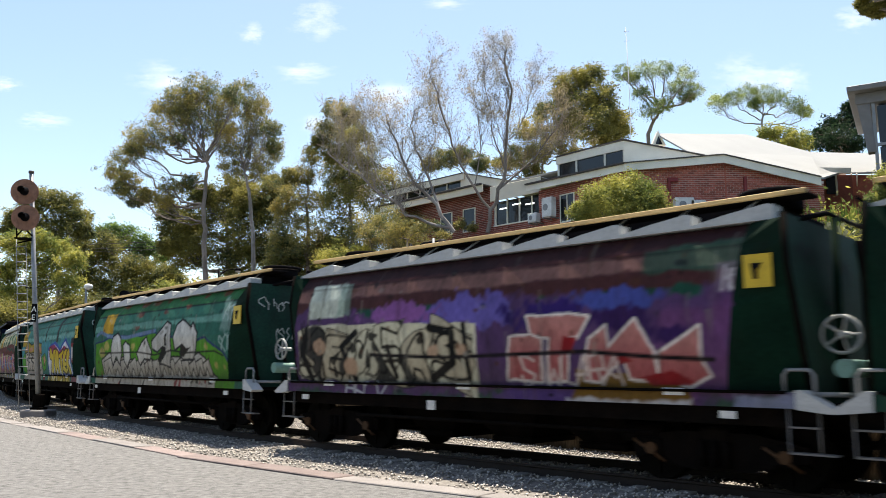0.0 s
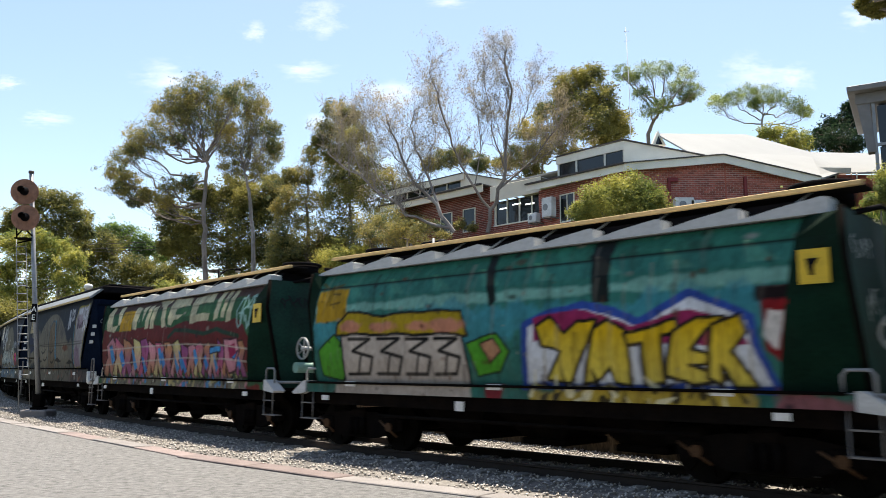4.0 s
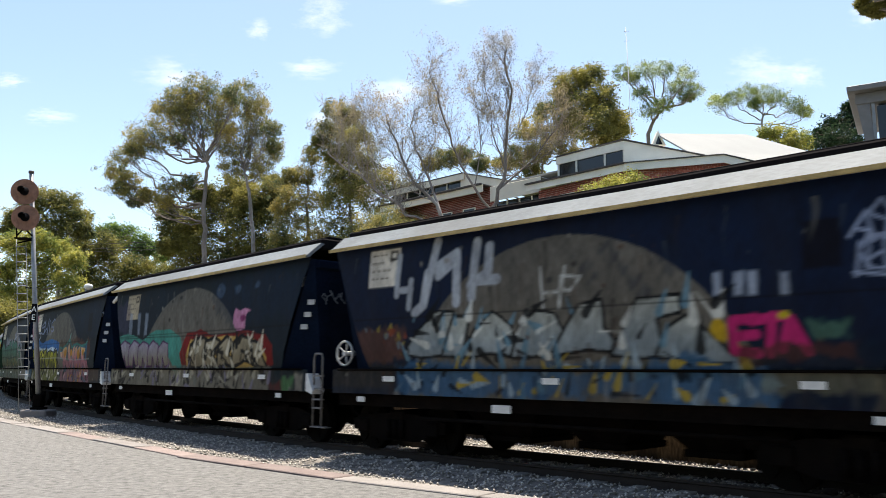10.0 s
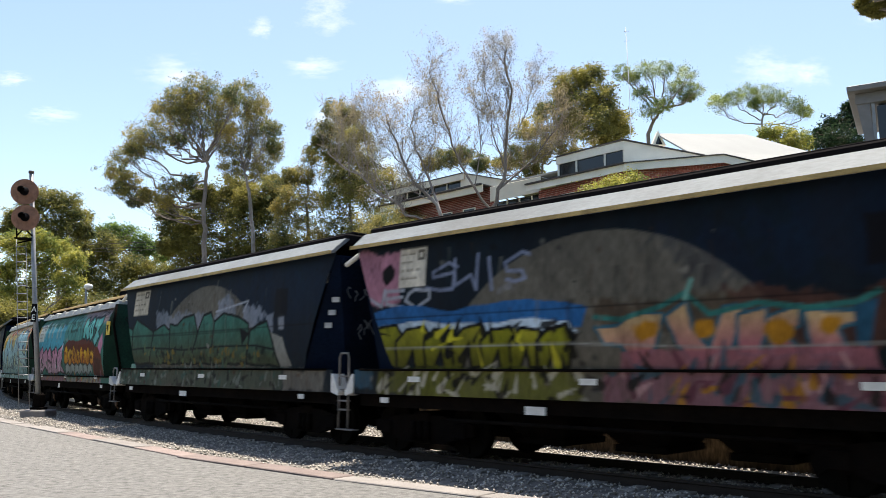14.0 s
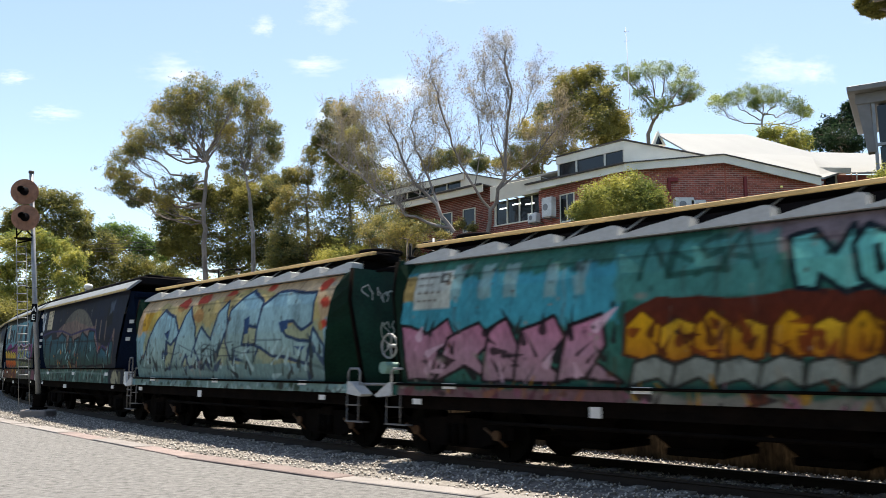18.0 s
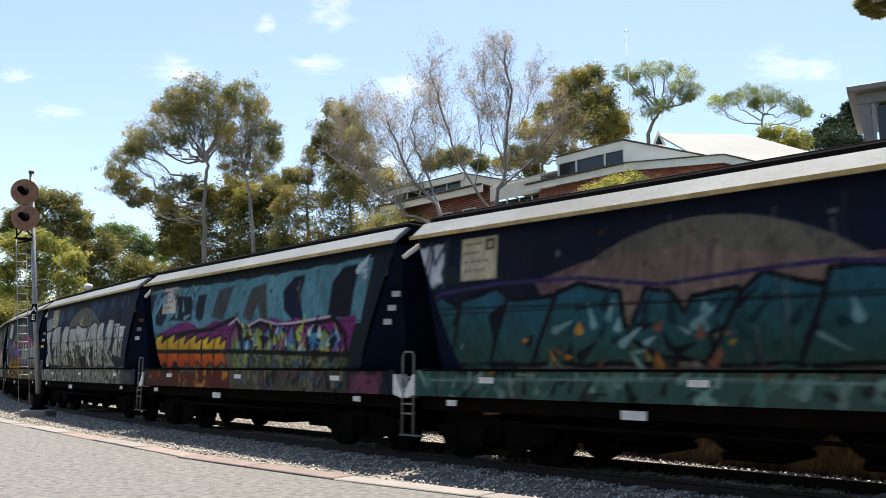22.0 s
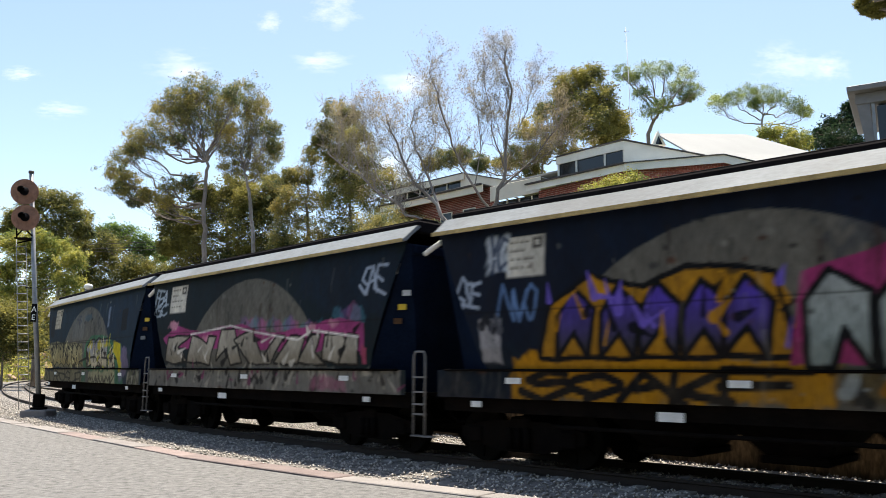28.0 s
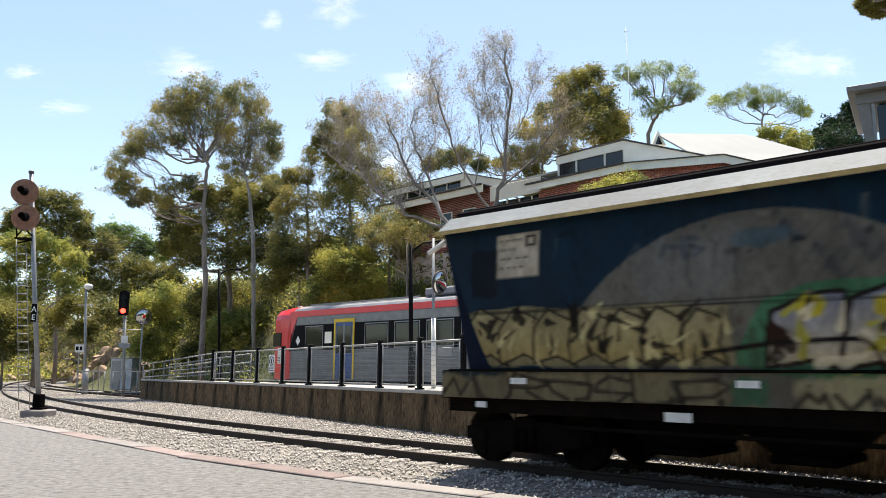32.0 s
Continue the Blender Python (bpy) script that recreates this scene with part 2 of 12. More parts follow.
def prism(bm, poly, axis, a0, a1, mi=0):
    """Extrude a polygon given in the two other axes (in cyclic order of x, y, z) along axis from a0 to a1."""
    def at(p, a):
        return {"x": (a, p[0], p[1]), "y": (p[0], a, p[1]), "z": (p[0], p[1], a)}[axis]
    lo, hi = [bm.verts.new(at(p, a0)) for p in poly], [bm.verts.new(at(p, a1)) for p in poly]
    n = len(poly)
    fs = [bm.faces.new(lo), bm.faces.new(list(reversed(hi)))]
    for i in range(n):
        fs.append(bm.faces.new((lo[i], hi[i], hi[(i + 1) % n], lo[(i + 1) % n])))
    for f in fs:
        f.material_index = mi
    bmesh.ops.recalc_face_normals(bm, faces=fs)


def pr(*a, **k):
    bm = bmesh.new()
    prism(bm, *a, **k)
    return bm


def grid_mesh(name, X, Y, Z, material, smooth=True):
    """Mesh from three equal 2D arrays."""
    r, c = X.shape
    me = bpy.data.meshes.new(name)
    idx = np.arange(r * c).reshape(r, c)
    quads = np.stack([idx[:-1, :-1], idx[:-1, 1:], idx[1:, 1:], idx[1:, :-1]], -1).reshape(-1, 4)
    me.vertices.add(r * c)
    me.vertices.foreach_set("co", np.stack([X, Y, Z], -1).astype(np.float32).ravel())
    me.loops.add(quads.size)
    me.loops.foreach_set("vertex_index", quads.astype(np.int32).ravel())
    me.polygons.add(len(quads))
    me.polygons.foreach_set("loop_start", np.arange(0, quads.size, 4, dtype=np.int32))
    me.polygons.foreach_set("use_smooth", np.full(len(quads), smooth))
    me.update(calc_edges=True)
    me.materials.append(material)
    return me


def soup(name, verts, faces_n, material):
    """Mesh of separate faces_n-gons from an array of shape (count * faces_n, 3)."""
    me = bpy.data.meshes.new(name)
    n = len(verts)
    me.vertices.add(n)
    me.vertices.foreach_set("co", np.asarray(verts, np.float32).ravel())
    me.loops.add(n)
    me.loops.foreach_set("vertex_index", np.arange(n, dtype=np.int32))
    me.polygons.add(n // faces_n)
    me.polygons.foreach_set("loop_start", np.arange(0, n, faces_n, dtype=np.int32))
    me.update(calc_edges=True)
    me.materials.append(material)
    return me

# ---- ground, one sheet to the horizon ----
def smooth(a, b, v):
    t = np.clip((v - a) / (b - a), 0, 1)
    return t * t * (3 - 2 * t)


def ground_z(x, y):
    x, y = np.asarray(x, float), np.asarray(y, float)
    om, sm = offsets(MAIN, x, y)
    ol, sl = offsets(LOOP, x, y)
    om, sm, ol, sl = (a.reshape(x.shape) for a in (om, sm, ol, sl))
    lump = np.sin(x * 0.31 + 1.7 * np.sin(y * 0.17)) * np.sin(y * 0.27 + 0.6)
    bank = smooth(3.0, 9.0, ol) * (7.2 + 0.4 * lump) * smooth(-100, -40, sl) + smooth(12, 60, ol) * 2.0
    # the cutting on the outside of the far curve
    bank = np.maximum(bank, smooth(3.5, 15, ol) * smooth(-20, -50, sl) * (8.0 + lump))
    bank = np.maximum(bank, smooth(4.5, 16, -om) * smooth(-44, -66, sm) * (7.0 + lump))
    bank = np.maximum(bank, smooth(146, 157, y) * smooth(-24, -34, x) * (8.5 + lump))
    bank = np.maximum(bank, smooth(0, 40, y - 185) * 6)
    return -0.2 + bank + 0.03 * lump * smooth(6, 30, np.abs(om))


def axis_steps(a, b, fine0, fine1, step):
    left = fine0 - np.geomspace(2, fine0 - a, 24)[::-1]
    right = fine1 + np.geomspace(2, b - fine1, 24)
    return np.concatenate([left, np.arange(fine0, fine1 + 0.01, step), right])


gx, gy = np.meshgrid(axis_steps(-3200, 3200, -90, 50, 1.25), axis_steps(-800, 4200, -12, 200, 1.25))
ground = new("ground", grid_mesh("ground", gx, gy, ground_z(gx, gy), M["earth"]))
tagged(ground, "grassy earth rising to a bank behind the railway", "ground", kind="structure")

# asphalt yard before the track, with its edge of concrete slabs
EDGE = [(-13.1, 23.7), (-8.25, 18.3), (-3.9, 13.55), (-1.4, 11.35), (0.6, 9.85), (6.5, 5.2), (16.0, -2.6)]


def edge_at(d, off=0.0):
    pts, acc = [Vector(p) for p in EDGE], 0.0
    for a, b in zip(pts, pts[1:]):
        n = (b - a).length
        if d <= acc + n or b is pts[-1]:
            t = (b - a) / n
            return a + t * (d - acc) + Vector((-t.y, t.x)) * off, t
        acc += n


def yard():
    bm = bmesh.new()
    near = [bm.verts.new((*edge_at(d, -0.02)[0], -0.12)) for d in np.linspace(-30, 40, 60)]
    far = [bm.verts.new((v.co.x - 34, v.co.y - 40, -0.12)) for v in near]
    for i in range(len(near) - 1):
        bm.faces.new((far[i], far[i + 1], near[i + 1], near[i]))
    bmesh.ops.recalc_face_normals(bm, faces=bm.faces)
    return bm


tagged(link("pavement", yard(), M["asphalt"]), "worn grey asphalt yard beside the track", "asphalt", kind="structure")


def edging():
    kerb = tagged(new("pavement_edge"), "row of flush concrete slabs edging the asphalt", "kerb", kind="structure")
    d, i = -6.0, 0
    rnd = random.Random(4)
    while d < 30:
        n = rnd.uniform(1.5, 2.6)
        (p, t), bm = edge_at(d + n / 2), bmesh.new()
        box(bm, -n / 2 + 0.012, n / 2 - 0.012, 0.0, 0.42, -0.3, 0.0, 0.012)
        kind = "slab_red" if 5.5 < d < 17 and rnd.random() < 0.8 else "slab"
        o = link("slab", bm, M[kind], kerb)
        o.matrix_basis = Matrix.Translation((p.x, p.y, -0.1 + rnd.uniform(-0.012, 0.012))) @ pose(0, 0, 0, rnd.uniform(-1, 1), 0, math.degrees(math.atan2(t.y, t.x)))
        d += n
        i += 1


edging()


# ---- tracks ----
def bed(line, s0, s1, half_near, half_far, name, label, top=-0.14):
    s = np.arange(s0, s1, 1.0)
    prof = [(-half_near - 0.5, -0.26), (-half_near, top - 0.02), (-1.2, top - 0.008), (1.2, top - 0.008), (half_far, top - 0.02), (half_far + 0.6, -0.26)]
    P = np.array([[(*on(line, a, o)[:2], z) for o, z in prof] for a in s])
    ob = new(name, grid_mesh(name, P[..., 0], P[..., 1], P[..., 2], M["ballast"], False))
    return tagged(ob, label, "ballast", kind="structure")


bed(MAIN, -260, 90, 2.9, 5.4, "trackbed", "crushed grey stone ballast under the main track")
bed(LOOP, -200, 60, 2.2, 2.4, "trackbed_loop", "crushed grey stone ballast under the platform track", top=-0.16)

RAIL_PROFILE = [(-0.07, -0.16), (0.07, -0.16), (0.07, -0.145), (0.012, -0.13), (0.012, -0.04), (0.036, -0.03), (0.036, 0.0), (-0.036, 0.0), (-0.036, -0.03), (-0.012, -0.04), (-0.012, -0.13), (-0.07, -0.145)]


def track(line, s0, s1, name, label, half=0.79):
    tr = tagged(new(name), label, "railway track", kind="structure")
    for side in (-half, half):
        s = np.arange(s0, s1, 1.5)
        P = np.array([[(*on(line, a, side + o)[:2], z) for o, z in RAIL_PROFILE + RAIL_PROFILE[:1]] for a in s])
        me = grid_mesh("rail", P[..., 0], P[..., 1], P[..., 2], M["rail"], False)
        me.materials.append(M["rail_top"])
        k = len(RAIL_PROFILE)
        me.polygons.foreach_set("material_index", np.tile((np.arange(k) == 6).astype(np.int32), len(s) - 1))
        o = new("rail", me)
        o.parent = tr
    bm = bx(-0.12, 0.12, -1.28, 1.28, -0.34, -0.125, 0.015)
    first = link("sleeper", bm, M["sleeper"], tr)
    a0 = max(s0, -70)
    for i, s in enumerate(np.arange(a0, min(s1, 30), 0.66)):
        x, y, t = on(line, s)
        m = pose(x, y, 0, 0, 0, math.degrees(t))
        if i == 0:
            first.matrix_basis = m
        else:
            share("sleeper", first, tr, m)
    return tr


track(MAIN, -260, 90, "main_track", "rusty steel rails on sleepers in stone ballast, curving away")
track(LOOP, -200, 60, "platform_track", "rusty steel rails behind the station platform", 0.79)


def stones():
    """Loose ballast stones: joined octahedra, denser near the camera."""
    rng = np.random.default_rng(5)
    n = 56000
    s = -62 + 84 * rng.random(n) ** 0.62
    o = rng.uniform(-3.3, 5.6, n)
    keep = (np.abs(np.abs(o) - 0.79) > 0.09)
    s, o = s[keep], o[keep]
    g, x, y, th = MAIN
    t = np.interp(s, g, th)
    X, Y = np.interp(s, g, x) - np.sin(t) * o, np.interp(s, g, y) + np.cos(t) * o
    Z = np.interp(o, (-3.4, -2.9, -1.2, 1.2, 5.4, 6.0), (-0.26, -0.16, -0.145, -0.145, -0.16, -0.26)) + 0.006
    r = rng.uniform(0.014, 0.036, len(s))
    base = np.array([(1, 0, 0), (0, 1, 0), (-1, 0, 0), (0, -1, 0), (0, 0, 0.8), (0, 0, -0.6)], float)
    V = base[None] * rng.uniform(0.6, 1.25, (len(s), 6, 1)) * r[:, None, None]
    a = rng.uniform(0, 6.28, len(s))
    c, si = np.cos(a)[:, None], np.sin(a)[:, None]
    vx, vy = V[..., 0] * c - V[..., 1] * si, V[..., 0] * si + V[..., 1] * c
    V = np.stack([vx + X[:, None], vy + Y[:, None], V[..., 2] + Z[:, None] + rng.uniform(0, 0.02, (len(s), 1))], -1)
    tri = np.array([(0, 1, 4), (1, 2, 4), (2, 3, 4), (3, 0, 4), (1, 0, 5), (2, 1, 5), (3, 2, 5), (0, 3, 5)])
    F = (np.arange(len(s))[:, None, None] * 6 + tri[None]).reshape(-1, 3)
    me = bpy.data.meshes.new("ballast_stones")
    me.vertices.add(len(s) * 6)
    me.vertices.foreach_set("co", V.astype(np.float32).ravel())
    me.loops.add(F.size)
    me.loops.foreach_set("vertex_index", F.astype(np.int32).ravel())
    me.polygons.add(len(F))
    me.polygons.foreach_set("loop_start", np.arange(0, F.size, 3, dtype=np.int32))
    me.update(calc_edges=True)
    me.materials.append(M["stone"])
    tagged(new("ballast_stones", me), "loose grey and pale ballast stones between the rails", "gravel", kind="stuff")


stones()

# ---- platform ----
WALL = [(-16.3, 43.4), (-7.35, 31.5), (-0.03, 20.2), (4.6, 13.9), (11.0, 7.2), (20.0, -0.6)]
PLAT = 0.92


def along(poly, d):
    pts, acc = [Vector(p) for p in poly], 0.0
    for a, b in zip(pts, pts[1:]):
        n = (b - a).length
        if d <= acc + n or b is pts[-1]:
            t = (b - a) / n
            return a + t * (d - acc), t
        acc += n


def length(poly):
    return sum((Vector(b) - Vector(a)).length for a, b in zip(poly, poly[1:]))


def platform():
    st = tagged(new("platform"), "raised station platform with a stained concrete retaining wall", "platform", kind="structure")
    d, n = 0.0, length(WALL)
    bm = bmesh.new()
    while d < n - 0.1:                       # precast wall panels, each leaning a trifle
        m = min(2.4, n - d)
        (p, t), (q, _) = along(WALL, d), along(WALL, d + m)
        t = (q - p).normalized()
        L = (q - p).length
        pan = bx(0.002, L - 0.002, 0, 0.25, -0.5, PLAT - 0.09, 0.004)
        o = link("wall_panel", pan, M["concrete"], st)
        o.matrix_basis = Matrix.Translation((p.x, p.y, 0)) @ pose(0, 0, 0, 0, 0, math.degrees(math.atan2(t.y, t.x)))
        cop = bx(0.004, L - 0.004, -0.03, 0.45, PLAT - 0.088, PLAT + 0.004, 0.012)
        o2 = link("coping", cop, M["paving"], st)
        o2.matrix_basis = o.matrix_basis.copy()
        d += m
    top, lo = [], []
    for d in np.linspace(0, n, 40):
        p, t = along(WALL, d)
        x, y = p.x - t.y * 0.4, p.y + t.x * 0.4
        off, s = offsets(LOOP, [x], [y])
        fx, fy, _ = on(LOOP, s[0], -1.62)
        k = min(1.0, 0.06 + d / 9.0)
        fx, fy = x + (fx - x) * k, y + (fy - y) * k
        top.append((bm.verts.new((x, y, PLAT)), bm.verts.new((fx, fy, PLAT)), bm.verts.new((fx, fy, -0.4))))
    for a, b in zip(top, top[1:]):
        bm.faces.new((a[0], b[0], b[1], a[1]))
        bm.faces.new((a[1], b[1], b[2], a[2]))
    bmesh.ops.recalc_face_normals(bm, faces=bm.faces)
    link("platform_surface", bm, M["paving"], st)
    return st


platform()


# ---- station building on the bank ----
def bricks(parent, p0, p1, z0, z1, top=None, name="brick"):
    """Courses of bricks on the face from p0 to p1 (seen from its right-hand side); top(u) cuts the height."""
    p0, p1 = Vector((*p0, 0)), Vector((*p1, 0))
    L = (p1 - p0).length
    t = (p1 - p0) / L
    rot = Matrix.Translation(p0) @ pose(0, 0, 0, 0, 0, math.degrees(math.atan2(t.y, t.x)))
    verts = []
    rnd = random.Random(8)
    k, z = 0, z0
    C = [(-1, -1), (1, -1), (1, 1), (-1, 1)]
    while z < z1:
        u = -0.12 if k % 2 else 0.0
        while u < L:
            a, b = max(u, 0) + 0.007, min(u + 0.24, L) - 0.007
            zt = z + 0.07
            if b - a > 0.03 and (top is None or zt < top((a + b) / 2)):
                y = -0.012 - rnd.uniform(0, 0.005)
                q = [(a, y, z), (b, y, z), (b, y, zt), (a, y, zt)]
                bk = [(x, 0.0, zz) for x, _, zz in q]
                for f in ((q[0], q[1], q[2], q[3]), (q[3], q[2], bk[2], bk[3]), (q[1], bk[1], bk[2], q[2]), (bk[0], q[0], q[3], bk[3]), (bk[1], q[1], q[0], bk[0])):
                    verts += [rot @ Vector(c) for c in f]
            u += 0.24
        z += 0.086
        k += 1
    me = soup(name, np.array([tuple(v) for v in verts]), 4, M["brick"])
    o = new(name, me)
    o.parent = parent
    return tagged(o, "courses of red brick", kind="stuff")


def slab_between(pts, z0, z1, off, material, name, parent, label=""):
    """Thin board along a polyline with height from z0 to z1 and thickness off."""
    bm = bmesh.new()
    for (a, za0, za1), (b, zb0, zb1) in zip(pts, pts[1:]):
        a, b = Vector(a), Vector(b)
        t = (b - a).normalized()
        nrm = Vector((t.y, -t.x)) * off
        co = [(a, za0), (b, zb0), (b, zb1), (a, za1)]
        lo = [bm.verts.new((*(p + nrm), z)) for p, z in co]
        hi = [bm.verts.new((*p, z)) for p, z in co]
        bm.faces.new(lo)
        bm.faces.new(list(reversed(hi)))
        for i in range(4):
            bm.faces.new((lo[i], hi[i], hi[(i + 1) % 4], lo[(i + 1) % 4]))
    bmesh.ops.recalc_face_normals(bm, faces=bm.faces)
    return link(name, bm, material, parent, label)


def poly(name, pts, material, parent, thick=0.12):
    """Flat slab through corner points, with thickness downwards."""
    bm = bmesh.new()
    up, lo = [bm.verts.new(p) for p in pts], [bm.verts.new((p[0], p[1], p[2] - thick)) for p in pts]
    bm.faces.new(up)
    bm.faces.new(list(reversed(lo)))
    n = len(pts)
    for i in range(n):
        bm.faces.new((up[i], lo[i], lo[(i + 1) % n], up[(i + 1) % n]))
    bmesh.ops.recalc_face_normals(bm, faces=bm.faces)
    return link(name, bm, material, parent)

def building():
    b = thing("building", pose(0, 0, 0), "red brick building with cream fascias and white metal roof", "building")
    base = 5.6
    # gable wall towards the track
    A, B, R = (7.45, 31.0), (15.3, 31.0), (18.1, 35.0)
    apex = 11.2
    def gable(x):
        return 9.55 + (x - A[0]) / (apex - A[0]) * 0.36 if x < apex else 9.91 - (x - apex) / (15.3 - apex) * 0.92
    wall = bmesh.new()
    prism(wall, [(A[0], base), (B[0], base), (B[0], gable(B[0]) + 0.1), (apex, 9.9), (A[0], 9.6)], "y", 31.0, 31.25)
    link("gable_wall", wall, M["mortar"], b)
    bricks(b, A, B, 6.6, 10.0, lambda u: gable(A[0] + u))
    slab_between([(Vector((7.2, 30.72)), 9.38, 9.69), (Vector((apex, 30.72)), 9.75, 10.07), (Vector((15.05, 30.72)), 8.84, 9.18)], 0, 0, 0.04, M["cream"], "fascia", b, "cream painted fascia board")
    slab_between([(Vector((7.2, 30.70)), 9.69, 9.73), (Vector((apex, 30.70)), 10.07, 10.11), (Vector((15.05, 30.70)), 9.18, 9.22)], 0, 0, 0.08, M["trim_dark"], "roof_capping", b)
    poly("soffit_roof", [(7.2, 30.7, 9.71), (apex, 30.7, 10.09), (apex, 36, 10.3), (7.2, 36, 9.9)], M["white_roof"], b)
    poly("soffit_roof", [(apex, 30.7, 10.09), (15.05, 30.7, 9.2), (15.05, 36, 9.3), (apex, 36, 10.3)], M["white_roof"], b)
    for x, z, arm in ((9.06, 9.17, 0.35), (12.11, 9.24, 0)):
        bm = bmesh.new()
        box(bm, x - 0.06, x + 0.06, 30.88, 30.985, 7.0, z, 0.01)
        if arm:
            box(bm, x - 0.06, x + arm, 30.87, 30.985, z - 0.16, z, 0.01)
        link("downpipe_cover", bm, mat("oxblood", (0.2, 0.02, 0.02), 0.5), b)
    box_bm = bx(11.32, 11.36, 30.97, 31.0, 6.6, 9.75)
    link("brick_joint", box_bm, M["brick"], b)
    # side wall running back to the left, under its eave
    S = (4.31, 34.9)
    sd = (Vector(A) - Vector(S))
    sw = bmesh.new()
    L = sd.length
    box(sw, 0, L, 0, 0.25, base, 9.5)
    so = link("side_wall", sw, M["mortar"], b)
    ang = math.degrees(math.atan2(sd.y, sd.x))
    rot = Matrix.Translation((*S, 0)) @ pose(0, 0, 0, 0, 0, ang)
    so.matrix_basis = rot
    bricks(b, S, A, 7.2, 9.45)
    slab_between([(Vector((3.75, 34.75)), 9.45, 9.72), (Vector((7.25, 30.72)), 9.38, 9.67)], 0, 0, 0.05, M["cream"], "eave_board", b, "cream painted eave")
    slab_between([(Vector((3.75, 34.73)), 9.72, 9.78), (Vector((7.25, 30.70)), 9.67, 9.73)], 0, 0, 0.16, M["trim_dark"], "gutter", b)
    # windows of the side wall
    for u0, u1, z0, z1 in ((1.35, 2.1, 7.9, 9.05), (3.2, 4.05, 7.9, 9.0)):
        w = part("window", bx(u0, u1, -0.02, 0.03, z0, z1), M["glass"], b)
        w.matrix_basis = rot
        fr = bmesh.new()
        for x0, x1, a0, a1 in ((u0 - 0.05, u0, z0, z1), (u1, u1 + 0.05, z0, z1), ((u0 + u1) / 2 - 0.02, (u0 + u1) / 2 + 0.02, z0, z1)):
            box(fr, x0, x1, -0.05, 0.0, a0, a1)
        box(fr, u0 - 0.05, u1 + 0.05, -0.05, 0.0, z0 - 0.06, z0)
        box(fr, u0 - 0.05, u1 + 0.05, -0.05, 0.0, z1, z1 + 0.05)
        part("window_frame", fr, M["cream"], w)
    # clerestory
    c0, c1 = Vector((5.1, 34.5)), Vector((7.45, 31.5))
    slab_between([(c0, 10.62, 10.95), (c1, 10.5, 10.86)], 0, 0, 0.06, M["cream"], "clerestory_fascia", b)
    slab_between([(c0 + Vector((-0.02, -0.02)), 10.95, 10.99), (c1, 10.9, 10.94)], 0, 0, 0.12, M["trim_dark"], "clerestory_capping", b)
    slab_between([(c0 + Vector((0.05, 0.05)), 9.8, 10.7), (c1 + Vector((0.03, 0.03)), 9.8, 10.6)], 0, 0, 0.04, M["glass"], "clerestory_glass", b)
    for f in (0.02, 0.3, 0.72, 0.985):
        p = c0.lerp(c1, f)
        part("mullion", bx(p.x - 0.04, p.x + 0.04, p.y - 0.06, p.y + 0.02, 9.85, 10.6), M["cream"], b)
    slab_between([(Vector((7.4, 31.48)), 9.7, 10.86), (Vector((10.7, 31.48)), 10.05, 10.22)], 0, 0, 0.05, M["cream"], "clerestory_cheek", b)
    slab_between([(Vector((7.4, 31.46)), 10.86, 10.91), (Vector((10.7, 31.46)), 10.22, 10.27)], 0, 0, 0.1, M["trim_dark"], "cheek_capping", b)
    # flat roof before the clerestory, and the white main roof
    poly("lower_roof", [(3.75, 34.75, 9.76), (7.25, 30.7, 9.71), (7.5, 31.6, 9.8), (4.9, 35.0, 9.84)], M["trim_dark"], b, 0.05)
    poly("main_roof", [(10.0, 36.0, 12.6), (10.6, 32.0, 10.35), (15.4, 31.2, 9.3), (18.06, 35.0, 10.52), (18.43, 38.5, 12.47), (15.83, 40.0, 13.83)], M["white_roof"], b, 0.08)
    poly("rear_roof", [(18.06, 35.0, 10.5), (21.5, 35.2, 10.62), (22.5, 38.5, 12.4), (18.43, 38.5, 12.46)], M["white_roof"], b, 0.08)
    part("rear_wall", bx(18.3, 21.2, 35.4, 35.6, base, 10.5), M["brick"], b)
    w = part("veranda_window", bx(17.2, 17.6, 34.6, 34.65, 9.4, 10.3), M["glass"], b)
    part("window_frame", bx(17.6, 17.68, 34.57, 34.66, 9.35, 10.35), M["cream"], w)
    for x in (17.95, 18.7, 18.95):
        part("eave_bracket", tb([(x, 35.3, 9.95), (x - 0.28, 34.75, 10.4)], 0.035, 5), M["cream"], b)
    part("roof_gablet", pr([(9.7, 11.9), (10.35, 11.9), (10.0, 12.62)], "y", 35.6, 36.0), M["cream"], b)
    part("gablet_window", pr([(9.86, 11.95), (10.18, 11.95), (10.0, 12.35)], "y", 35.58, 35.6), M["glass"], b)
    part("back_wall", bx(15.2, 18.2, 34.8, 35.1, base, 10.55), M["mortar"], b)
    part("veranda_fascia", bx(15.5, 18.3, 34.5, 34.6, 10.35, 10.6), M["cream"], b)
    part("veranda_wall", bx(16.6, 18.4, 34.66, 34.8, base, 10.3), M["brick"], b)
    part("core", bx(9.0, 21.0, 36.2, 44.0, base, 10.4), M["mortar"], b)
    return b


TUBE = glow("tube_lamp", (0.9, 0.95, 1.0), 1.6)


